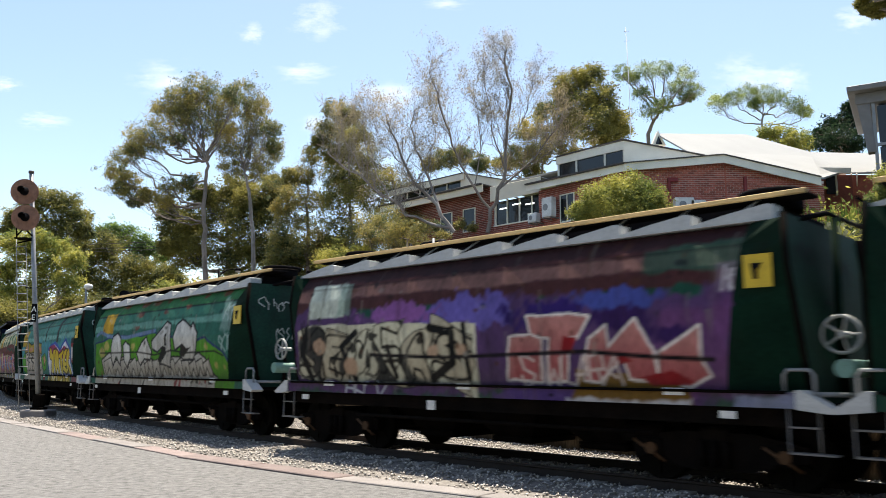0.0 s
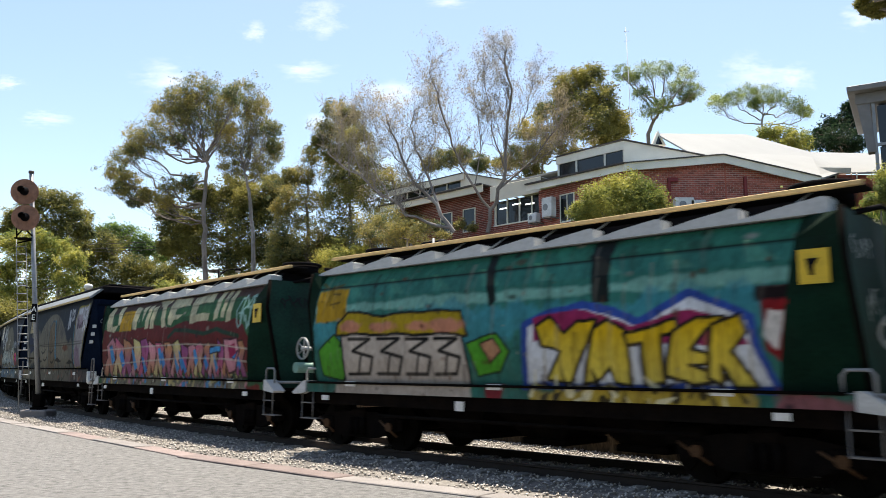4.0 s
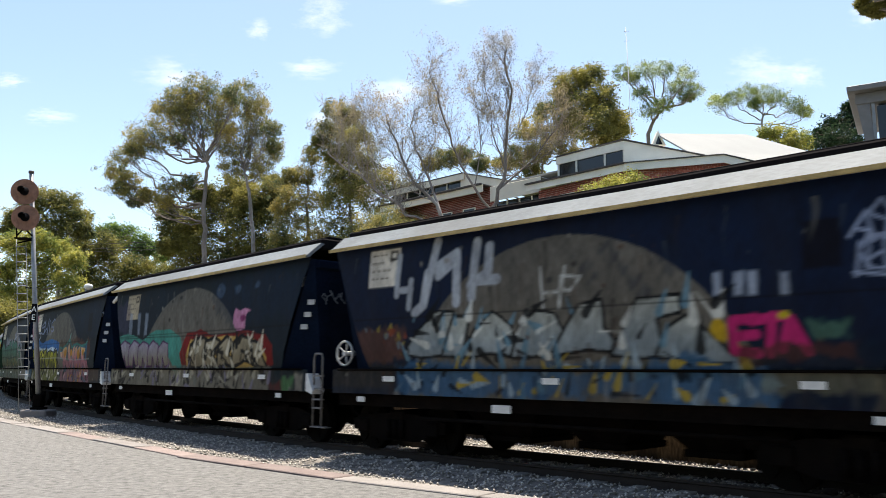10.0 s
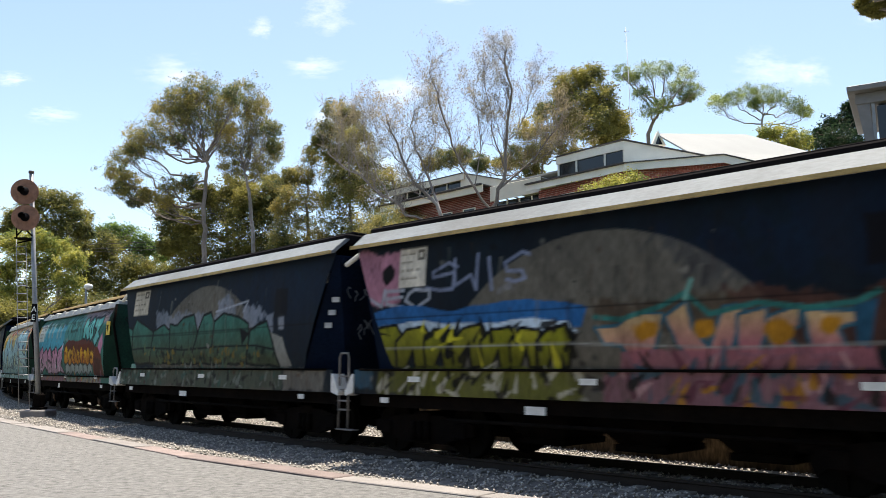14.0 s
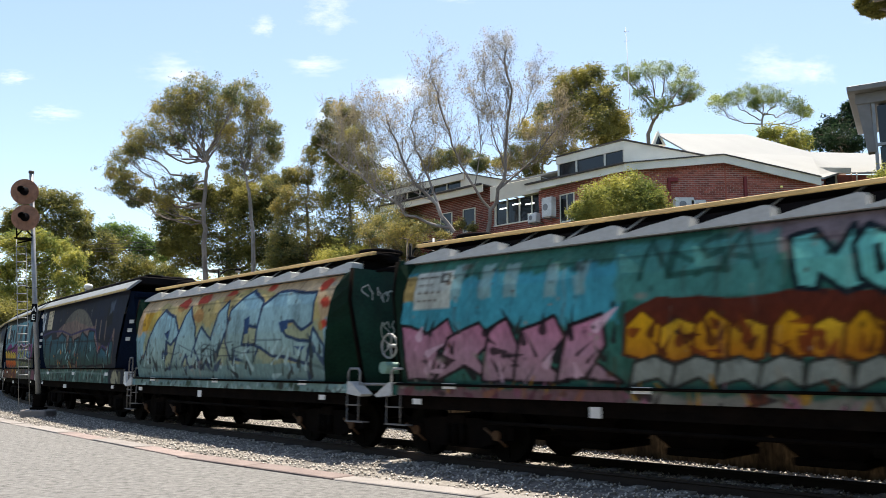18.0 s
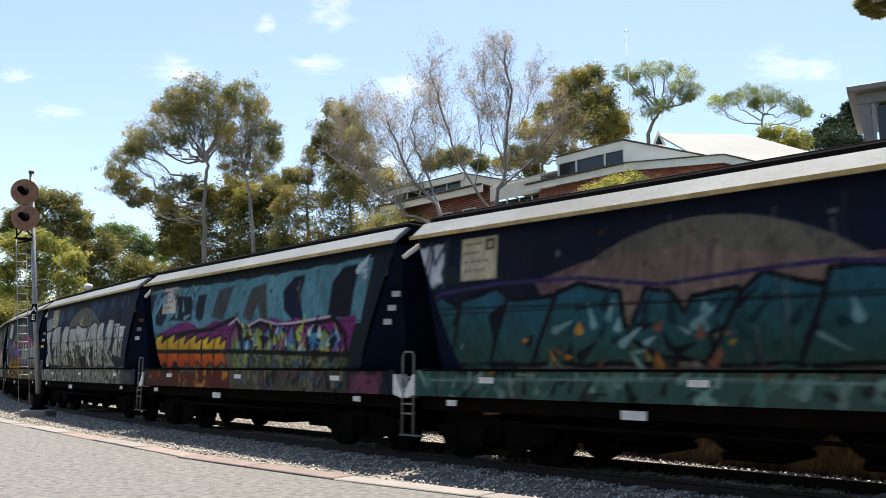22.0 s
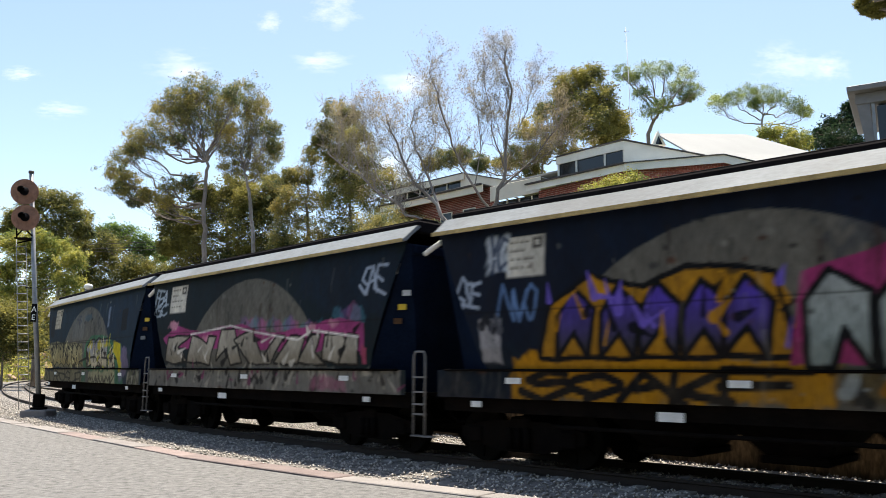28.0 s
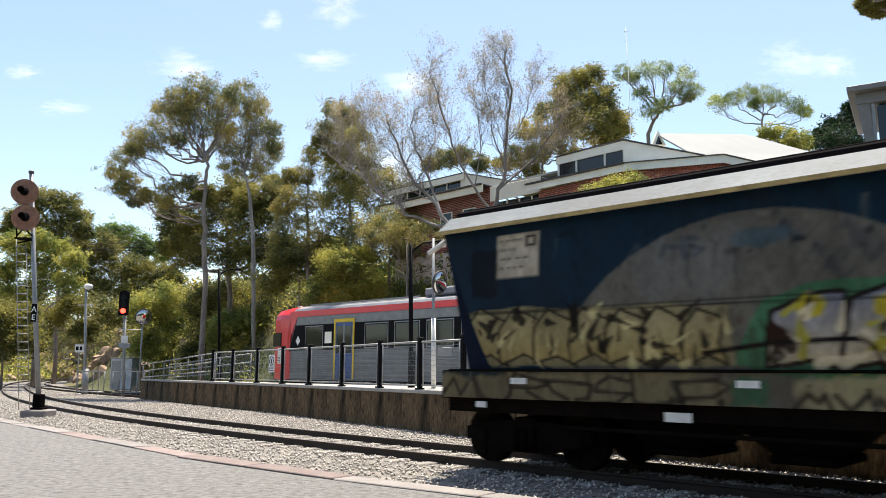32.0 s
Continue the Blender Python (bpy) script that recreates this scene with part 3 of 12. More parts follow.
def wing():
    b = thing("building_wing", pose(0, 0, 0), "low brick wing with cream eaves and high windows behind the trees", "building")
    A, B = Vector((-2.6, 42.5)), Vector((3.9, 35.9))
    L, t = (B - A).length, (B - A).normalized()
    rot = Matrix.Translation((*A, 0)) @ pose(0, 0, 0, 0, 0, math.degrees(math.atan2(t.y, t.x)))
    for nm, bm, m in (("wall", bx(0, 7.2, 0, 0.25, 5.6, 10.3), "mortar"), ("porch_base", bx(7.2, L + 0.9, 0, 0.25, 5.6, 8.3), "mortar"), ("porch_sill", bx(7.2, L + 0.9, -0.05, 0.2, 8.3, 8.36), "cream"), ("porch_glass", bx(7.25, L + 0.9, 0.1, 0.13, 8.36, 9.5), "glass"), ("porch_fascia", bx(7.2, L + 1.0, -0.3, -0.24, 9.5, 10.22, 0.01), "cream"), ("porch_roof", bx(7.2, L + 1.0, -0.24, 3.0, 10.18, 10.22), "white_roof"), ("porch_back", bx(7.2, L + 0.9, 0.2, 0.4, 8.3, 9.55), "trim_dark"), ("upper_wall", bx(-1.2, 4.2, 1.4, 1.6, 9.7, 11.2), "trim_dark"),
                      ("eave_board", bx(-0.6, 7.0, -0.62, -0.55, 9.98, 10.34, 0.01), "cream"), ("gutter", bx(-0.65, 6.98, -0.75, -0.63, 10.31, 10.4, 0.01), "trim_dark"),
                      ("lower_roof", bx(-0.6, 6.98, -0.55, 1.4, 10.32, 10.38), "trim_dark"), ("high_glass", bx(-1.15, 4.15, 0.92, 0.98, 10.4, 11.25), "glass"),
                      ("high_fascia", bx(-1.45, 4.45, 0.7, 0.76, 11.25, 11.58, 0.01), "cream"), ("high_roof", bx(-1.45, 4.45, 0.68, 4.0, 11.58, 11.63), "trim_dark"),
                      ("end_cheek", pr([(4.16, 10.35), (4.16, 11.56), (4.45, 11.56), (7.7, 10.6), (7.7, 10.35)], "y", 0.8, 0.9), "cream"), ("cheek_capping", pr([(4.45, 11.56), (4.45, 11.61), (7.7, 10.65), (7.7, 10.6)], "y", 0.74, 0.95), "trim_dark"), ("link_wall", bx(7.7, L + 0.6, 1.2, 1.4, 10.1, 10.5), "cream"),
                      ("link_roof", bx(7.7, L + 1.6, 0.5, 4.0, 10.5, 10.58), "white_roof")):
        part(nm, bm, M[m], b).matrix_basis = rot
    for i in range(6):
        part("mullion", bx(-1.15 + i * 1.05, -1.09 + i * 1.05, 0.86, 0.92, 10.4, 11.25), M["cream"], b).matrix_basis = rot
    bricks(b, A, A + t * 7.2, 7.4, 10.25)
    bricks(b, A + t * 7.2, A + t * (L + 0.9), 7.2, 8.28)
    for u in (7.22, 7.95, 8.7, 9.45):
        part("porch_mullion", bx(u, u + 0.06, 0.04, 0.1, 8.36, 9.5), M["cream"], b).matrix_basis = rot
    for k in range(3):
        part("tube_lamp", bx(7.5 + k * 0.8, 8.0 + k * 0.8, 0.06, 0.09, 9.12 + 0.1 * (k % 2), 9.17 + 0.1 * (k % 2)), TUBE, b, "glowing white tube lamp").matrix_basis = rot
    for u in (1.0, 3.6, 5.2):
        w = part("window", bx(u, u + 0.75, -0.03, 0.02, 8.3, 9.4), M["glass"], b)
        w.matrix_basis = rot
        fr = bmesh.new()
        for a in ((u - 0.05, u, 8.25, 9.45), (u + 0.75, u + 0.8, 8.25, 9.45), (u, u + 0.75, 8.25, 8.3), (u, u + 0.75, 9.4, 9.45)):
            box(fr, a[0], a[1], -0.06, 0.0, a[2], a[3])
        part("window_frame", fr, M["cream"], w)
    return b


def grey_building():
    b = thing("glazed_building", pose(16.6, 30.6, 0, 0, 0, -31), "grey steel and glass corner of a building with flat roof", "building")
    part("roof_slab", bx(-0.25, 6, -0.6, 6, 12.55, 12.78, 0.02), M["grey_post"], b)
    part("roof_beam", bx(0.0, 6, -0.2, 0.1, 12.1, 12.55, 0.02), M["grey_post"], b)
    bm = bmesh.new()
    prism(bm, [(0.05, 12.12), (0.5, 12.12), (0.62, 10.1), (0.32, 10.1)], "y", -0.15, 0.25)
    part("corner_post", bm, M["grey_post"], b)
    part("lower_post", bx(0.56, 0.68, -0.1, 0.02, 6.0, 12.1), M["galv"], b)
    part("transom", bx(0.6, 6, -0.06, 0.06, 10.35, 10.47), M["galv"], b)
    part("window_pane", bx(0.75, 6, 0, 0.03, 10.5, 12.0), M["glass"], b)
    part("window_pane", bx(0.75, 6, 0, 0.03, 8.4, 10.3), M["glass"], b)
    part("core", bx(0.8, 6, 0.4, 5, 5.5, 12.5), M["grey_post"], b)
    return b


building()
wing()
grey_building()


def antenna():
    a = thing("antenna", pose(8.9, 36.5, 9.8), "thin white radio antenna mast on the roof", "antenna")
    part("mast", tb([(0, 0, 0), (0.05, 0, 4.6), (-0.05, 0, 8.3)], 0.014, 6), M["white"], a)
    for z in (7.6, 8.1):
        part("crossbar", tb([(-0.14, 0, z), (0.1, 0, z + 0.02)], 0.012, 5), M["galv"], a)


antenna()


def air_unit(x, y, z, rz, sx, sz):
    a = thing("air_conditioner", pose(x, y, z, 0, 0, rz), "white outdoor air conditioning unit on the brick wall", "air conditioner")
    part("casing", bx(-sx, sx, -0.16, 0.16, 0, sz, 0.02), M["white"], a)
    bm = bmesh.new()
    disc(bm, (-sx * 0.2, -0.165, sz * 0.5), (0, 1, 0), min(sx, sz / 2) * 0.5, 0.02, 18)
    part("fan_grille", bm, M["galv"], a)
    for s in (-0.7, 0.7):
        part("bracket", bx(s * sx - 0.02, s * sx + 0.02, -0.16, 0.4, -0.06, 0), M["galv"], a)


air_unit(9.55, 30.75, 7.75, 0, 0.38, 0.55)
air_unit(10.1, 30.75, 7.7, 0, 0.3, 0.5)
air_unit(4.62, 33.9, 8.12, -52, 0.3, 0.86)
air_unit(4.05, 34.6, 8.0, -52, 0.26, 0.42)

# ---- paint on the wagon sides: colours by place along (A) and height (Z), in metres ----
GLYPH = {
    "A": ["0,0 .5,1 1,0", ".2,.38 .8,.38"], "B": ["0,0 0,1 .8,.9 .75,.6 .1,.52", ".7,.5 1,.25 .7,0 0,0"], "C": ["1,.85 .55,1 .1,.7 .05,.3 .5,0 1,.15"],
    "D": ["0,0 0,1 .7,.9 1,.5 .7,.1 0,0"], "E": ["1,1 0,1 0,0 1,0", "0,.5 .8,.5"], "F": ["1,1 0,1 0,0", "0,.52 .8,.52"], "G": ["1,.85 .5,1 .05,.6 .2,.1 .7,0 1,.2 1,.45 .6,.45"],
    "H": ["0,0 0,1", "1,0 1,1", "0,.5 1,.5"], "I": ["0.5,0 .5,1"], "J": ["1,1 1,.25 .6,0 .1,.2"], "K": ["0,0 0,1", "1,1 .1,.45 1,0"], "L": ["0,1 0,0 1,0"],
    "M": ["0,0 .1,1 .5,.35 .9,1 1,0"], "N": ["0,0 0,1 1,0 1,1"], "O": [".5,0 .05,.3 .05,.7 .5,1 .95,.7 .95,.3 .5,0"], "P": ["0,0 0,1 .8,.95 .95,.7 .7,.48 0,.45"],
    "R": ["0,0 0,1 .8,.95 .9,.68 .6,.5 0,.48", ".5,.48 1,0"], "S": ["1,.85 .55,1 .1,.8 .2,.55 .8,.45 .95,.2 .5,0 0,.15"], "T": ["0,1 1,1", ".5,1 .5,0"],
    "U": ["0,1 .05,.25 .5,0 .95,.25 1,1"], "V": ["0,1 .5,0 1,1"], "W": ["0,1 .25,0 .5,.6 .75,0 1,1"], "X": ["0,0 1,1", "0,1 1,0"], "Y": ["0,1 .5,.5 1,1", ".5,.5 .5,0"],
    "Z": ["0,1 1,1 0,0 1,0"], "~": ["0,.3 .3,.9 .6,.2 1,.8"], "-": [".1,.5 .9,.5"],
}
STROKES = {k: [[tuple(float(c) for c in p.split(",")) for p in s.split()] for s in v] for k, v in GLYPH.items()}
LEN, Z0, ZC, Z1 = 10.5, 1.0, 1.42, 3.62
NX, NZ, NS = 410, 84, 14


class Canvas:
    """Paint on one side, as rows of colour over a plane of length by height."""

    def __init__(self, a, z, base, seed):
        self.A, self.Z = a, z
        self.C = np.empty(a.shape + (3,))
        self.C[:] = lin(base)
        self.rng = np.random.default_rng(seed)
        ph = self.rng.uniform(0, 6.28, 12)
        self.n1 = sum(np.sin(a * f * 1.3 + z * g + p) * w for f, g, p, w in zip((1, 2.3, 4.1, 7), (1.7, 3, -4, 6), ph, (1, 0.7, 0.5, 0.4))) / 2.6
        self.n2 = sum(np.sin(a * f + z * g + p) * w for f, g, p, w in zip((11, 17, 29, 41), (9, -21, 15, -33), ph[4:], (1, 0.8, 0.6, 0.5))) / 2.9

    def put(self, mask, col):
        m = np.clip(mask, 0, 1)[..., None]
        col = np.asarray(lin(col) if isinstance(col, str) else col)
        self.C[:] = self.C * (1 - m) + col * m

    def edge(self, d, soft=0.02):
        """1 where d is negative, soft at the border."""
        return np.clip(0.5 - d / soft, 0, 1)

    def rect(self, a0, a1, z0, z1, col, ragged=0.0, alpha=1.0, slant=0.0):
        aa = self.A - slant * (self.Z - z0)
        d = np.maximum(np.maximum(a0 - aa, aa - a1), np.maximum(z0 - self.Z, self.Z - z1)) + ragged * (self.n1 + self.n2 * 0.5)
        self.put(self.edge(d, 0.03 + ragged * 0.4) * alpha, col)

    def blob(self, a, z, ra, rz, col, ragged=0.1, alpha=1.0):
        d = (np.sqrt(((self.A - a) / ra) ** 2 + ((self.Z - z) / rz) ** 2) - 1) * min(ra, rz) + ragged * (self.n1 + self.n2 * 0.6)
        self.put(self.edge(d, 0.03 + ragged * 0.3) * alpha, col)

    def dist(self, pts):
        d = np.full(self.A.shape, 9.0)
        for (a0, z0), (a1, z1) in zip(pts, pts[1:]):
            va, vz = a1 - a0, z1 - z0
            t = np.clip(((self.A - a0) * va + (self.Z - z0) * vz) / (va * va + vz * vz + 1e-9), 0, 1)
            d = np.minimum(d, np.hypot(self.A - a0 - t * va, self.Z - z0 - t * vz))
        return d

    def line(self, pts, w, col, alpha=1.0):
        self.put(self.edge(self.dist(pts) - w, 0.03) * alpha, col)

    def shape(self, pts, fill, edge="", w=0.03, low="", alpha=1.0):
        """Filled outline of straight runs with soft corners; edge: colour of its rim; low: colour of its lower half."""
        keep = self.A, self.Z
        self.A = keep[0] + 0.018 * self.n1 + 0.01 * self.n2
        self.Z = keep[1] + 0.014 * np.sin(keep[0] * 6.1) + 0.01 * self.n2
        ring = list(pts) + [pts[0]]
        inside = np.zeros(self.A.shape, bool)
        for (a0, z0), (a1, z1) in zip(ring, ring[1:]):
            if z0 != z1:
                inside ^= ((z0 > self.Z) != (z1 > self.Z)) & (self.A < (a1 - a0) * (self.Z - z0) / (z1 - z0) + a0)
        d = np.where(inside, -1.0, 1.0) * self.dist(ring)
        if edge:
            self.put(self.edge(d - w, 0.025), edge)
        body = self.edge(d, 0.025) * alpha
        self.put(body, fill)
        if low:
            zs = [p[1] for p in pts]
            mid, span = (min(zs) + max(zs)) / 2, max(zs) - min(zs)
            self.put(body * np.clip(0.5 - (self.Z - mid + 0.1 * self.n1) / (0.7 * span + 0.01), 0, 1), low)
        if edge:
            self.put(self.edge(np.abs(d) - w * (0.55 + 0.25 * self.n1), 0.025), edge)
        self.A, self.Z = keep

    def glyph(self, ch, a0, a1, z0, z1, jit=0.06, slant=0.0, spikes=0.0):
        """Distance field of a letter; spikes adds angular tails at its stroke ends."""
        d = np.full(self.A.shape, 9.0)
        for s in STROKES[ch]:
            pts = [(a0 + (a1 - a0) * (x + self.rng.uniform(-jit, jit)) + slant * (z0 + (z1 - z0) * y - (z0 + z1) / 2), z0 + (z1 - z0) * (y + self.rng.uniform(-jit, jit))) for x, y in s]
            d = np.minimum(d, self.dist(pts))
            if spikes:
                for a, z in (pts[0], pts[-1]):
                    g = self.rng.uniform(0, 6.28)
                    b = (a + spikes * math.cos(g), z + spikes * math.sin(g) * 0.8)
                    va, vz = b[0] - a, b[1] - z
                    t = np.clip(((self.A - a) * va + (self.Z - z) * vz) / (va * va + vz * vz + 1e-9), 0, 1)
                    d = np.minimum(d, np.hypot(self.A - a - t * va, self.Z - z - t * vz) + t * 0.1)
        return d

    def piece(self, word, a0, a1, z0, z1, fills, outline="101010", w=0.15, halo=None, shine="", low="", rim=0.05, slant=0.0, jit=0.1, wave=0.12, inner="", plain=False):
        """A row of letters: plain rolled strokes, or touching filled blocks cut up by thin dark lines."""
        n = len(word)
        step = (a1 - a0) / n
        if plain:
            for i, ch in enumerate(word):
                up = wave * math.sin(i * 2.1 + a0)
                d = self.glyph(ch, a0 + step * i + w * 0.6, a0 + step * (i + 1) - w * 0.6, z0 + w + up * 0.5, z1 - w + up, jit, slant)
                self.put(self.edge(d - w - rim, 0.025), outline)
                self.put(self.edge(d - w, 0.025) * np.clip(0.85 + 0.3 * self.n1, 0, 1), fills[i % len(fills)])
            return
        keep = self.A, self.Z
        self.A = keep[0] + 0.07 * np.sin(keep[1] * 5 + keep[0] * 2 + a0) + 0.02 * self.n2
        self.Z = keep[1] + 0.06 * np.sin(keep[0] * 4.3 + a0) + 0.02 * self.n1
        rng, h = self.rng, z1 - z0
        boxes, glyphs = [], []
        for i, ch in enumerate(word):
            ca, up, tilt, lean = a0 + step * (i + 0.5), wave * math.sin(i * 2.1 + a0) + rng.uniform(-0.07, 0.07), rng.uniform(-0.35, 0.35), slant + rng.uniform(-0.22, 0.22)
            v = (self.Z - z0) / h
            aa, zz = np.abs(self.A - ca - lean * (self.Z - (z0 + z1) / 2)), self.Z - tilt * (self.A - ca)
            half = step * (0.6 - 0.12 * v * rng.uniform(0, 1.6)) + 0.05 * np.sin(v * 9 + i)
            d = np.maximum(np.maximum(aa - half, z0 - zz), zz - z1 - up)
            if i % 2 == 0:                     # rounded shoulders
                d = np.maximum(d, np.hypot(aa, np.maximum(zz - z1 - up + half, 0)) - half * 1.05)
            boxes.append(d)
            glyphs.append(self.glyph(ch, ca - step * 0.36, ca + step * 0.36, z0 + h * 0.12, z1 - h * 0.14 + up, jit, lean, step * 0.25))
        D = np.min(boxes, axis=0)
        if halo:
            self.put(self.edge(D - rim - 0.11 + 0.08 * self.n1 + 0.04 * self.n2, 0.06), halo)
        self.put(self.edge(D - rim, 0.03), outline)
        body = self.edge(D, 0.03)
        t = max(0.034, 0.018 + 0.11 * w)
        for i, (d, g) in enumerate(zip(boxes, glyphs)):
            m = self.edge(d, 0.03)
            self.put(self.edge(d - t, 0.03) * body, outline)
            self.put(m, fills[i % len(fills)])
            if len(fills) > 1:
                self.put(m * self.edge(np.sin(self.A * 3.1 + self.Z * 2.3 + i) + self.n1 - 0.3, 0.3), fills[(i + 1) % len(fills)])
            gw = step * 0.15
            if low:
                self.put(m * self.edge(self.Z - (z0 + h * 0.4) + 0.14 * self.n1, 0.3) * 0.85, low)
            if inner:
                self.put(m * self.edge(g - gw * 0.5 + 0.03 * self.n2, 0.04) * 0.8, inner)
            self.put(m * self.edge(np.abs(g - gw) - t * 0.62, 0.028) * np.clip(1.1 + 0.5 * self.n1, 0, 1), outline)
            if shine:
                self.put(m * self.edge(np.abs(g - gw * 0.55) - 0.012, 0.02) * (self.n2 > 0.55) * 0.7, shine)
        self.A, self.Z = keep
        self.shards(a0, a1, z0, z1 - 0.1 * h, [outline] * 3 + list(fills) + ([low] if low else []), n * 4, 0.12 + 0.16 * h)
        run = np.clip(np.sin(self.A * 31 + a0) * np.sin(self.A * 12.7) - 0.72, 0, 1) * 3 * ((self.Z < z0 + 0.25) & (self.Z > z0 - 0.35) & (self.A > a0) & (self.A < a1))
        self.put(run * 0.6, outline)
        worn = np.clip(self.n2 + 0.5 * self.n1 - 0.75, 0, 1) * body
        self.put(worn * 1.2, "4a453d")

    def shards(self, a0, a1, z0, z1, cols, n, size=0.3):
        """Busy slivers of colour inside a band."""
        for _ in range(n):
            a, z, g = self.rng.uniform(a0, a1), self.rng.uniform(z0, z1), self.rng.normal(1.2, 0.7)
            L, w = size * self.rng.uniform(0.4, 1.2), self.rng.uniform(0.012, 0.05)
            va, vz = L * math.cos(g), L * math.sin(g)
            i0, i1 = np.searchsorted(self.A[-1], (a - abs(va) - 0.6, a + abs(va) + 0.6))
            sl = np.s_[:, max(0, i0):i1]
            A, Z = self.A[sl], self.Z[sl]
            if not A.size:
                continue
            t = np.clip(((A - a) * va + (Z - z) * vz) / (va * va + vz * vz), 0, 1)
            d = np.hypot(A - a - t * va, Z - z - t * vz) - w * (1.6 - 1.3 * t)
            m = np.clip(0.5 - d / 0.025, 0, 1)[..., None] * 0.9
            self.C[sl] = self.C[sl] * (1 - m) + np.asarray(lin(cols[self.rng.integers(len(cols))])) * m

    def tag(self, word, a0, a1, z0, z1, col, w=0.018, alpha=0.85, slant=0.1):
        step = (a1 - a0) / len(word)
        for i, ch in enumerate(word):
            self.put(self.edge(self.glyph(ch, a0 + step * i, a0 + step * (i + 1.1), z0, z1, 0.18, slant) - w, 0.025) * alpha, col)

    def bars(self, a0, a1, z0, z1, rows, cols, col):
        """Unreadable writing: bars in rows."""
        h = (z1 - z0) / rows
        for r in range(rows):
            a = a0
            for c in range(cols):
                b = a + (a1 - a0) / cols * self.rng.uniform(0.45, 0.85)
                self.rect(a, b, z0 + h * r + h * 0.25, z0 + h * r + h * 0.72, col)
                a += (a1 - a0) / cols

    def panel(self, a, z, w, h, col="cfc8bb", slant=0.0):
        self.rect(a, a + w, z, z + h, col, slant=slant)
        for k, (f0, f1) in enumerate(((0.08, 0.62), (0.08, 0.5), (0.1, 0.8), (0.1, 0.7))):
            zc = z + h * (0.86 - 0.21 * k)
            self.bars(a + w * f0, a + w * f1, zc - 0.03, zc + 0.03, 1, 4, "6a645a")
        self.rect(a + w * 0.68, a + w * 0.93, z + h * 0.68, z + h * 0.94, "3a3632")
        self.rect(a + w * 0.74, a + w * 0.87, z + h * 0.74, z + h * 0.88, col)

    def dome(self, a, top, ra, col="736e64", alpha=0.9):
        """Faded pale half-disc painted by the owner on the blue side."""
        d = np.hypot(self.A - a, self.Z - top + ra) - ra
        self.put(self.edge(d + 0.01 * self.n2, 0.03) * alpha, col)

    def weather(self, amount=0.5):
        """Age of the paint: stains, runs of dirt and rust, chips, worn patches and the seams of the sheets."""
        low = np.clip((1.9 - self.Z) / 0.7, 0, 1) * amount
        self.put(low * np.clip(0.45 + 0.6 * self.n1 + 0.4 * self.n2, 0, 1), "4a4238")
        rng, row = self.rng, self.A[-1]
        for _ in range(150):
            a, top, L, w = rng.uniform(-5.1, 5.1), rng.uniform(1.3, 3.5), rng.uniform(0.25, 1.3), rng.uniform(0.008, 0.05)
            i0, i1 = np.searchsorted(row, (a - 0.2, a + 0.2))
            if i1 <= i0:
                continue
            sl = np.s_[:, i0:i1]
            A, Z = self.A[sl], self.Z[sl]
            f = np.clip((top - Z) / L, 0, 1)
            m = np.clip(1.3 - np.abs(A - a - 0.02 * np.sin(Z * 9 + a)) / w, 0, 1) * (f > 0) * (1 - f) * rng.uniform(0.12, 0.5)
            col = np.asarray(lin(("1a1714", "2a2018", "4a3020", "8a857a")[rng.integers(4)]))
            self.C[sl] = self.C[sl] * (1 - m[..., None]) + col * m[..., None]
        for _ in range(120):
            a, z, r = rng.uniform(-5.1, 5.1), rng.uniform(1.0, 3.4), rng.uniform(0.012, 0.05)
            i0, i1 = np.searchsorted(row, (a - 3 * r, a + 3 * r))
            if i1 <= i0:
                continue
            sl = np.s_[:, i0:i1]
            d = np.hypot((self.A[sl] - a) * rng.uniform(0.4, 1.2), self.Z[sl] - z) + 0.3 * r * self.n2[sl]
            m = np.clip(1.5 - d / r, 0, 1)[..., None] * rng.uniform(0.3, 0.85)
            self.C[sl] = self.C[sl] * (1 - m) + np.asarray(lin(("141210", "5a3a26", "8f8a80", "202428")[rng.integers(4)])) * m
        grain = rng.normal(0, 1, self.A.shape)
        grain = (grain + np.roll(grain, 1, 0) + np.roll(grain, 2, 0)) / 1.7
        fade = 1 + amount * (0.3 * self.n1 + 0.26 * self.n2 + 0.12 * grain)
        self.C *= np.clip(fade, 0.35, 1.6)[..., None]
        seam = np.abs((self.A + 5.25) % 1.75 - 0.875)
        self.put(self.edge(seam - 0.008, 0.02) * 0.3, "141311")


def owner(c, tone="15243e", dome=(-0.08, 3.37, 3.19)):
    c.rect(-6, 6, 1.0, 3.7, tone)
    c.dome(*dome)
    c.blob(3.6, 3.0, 2.2, 0.6, "142c48", 0.3, 0.3)


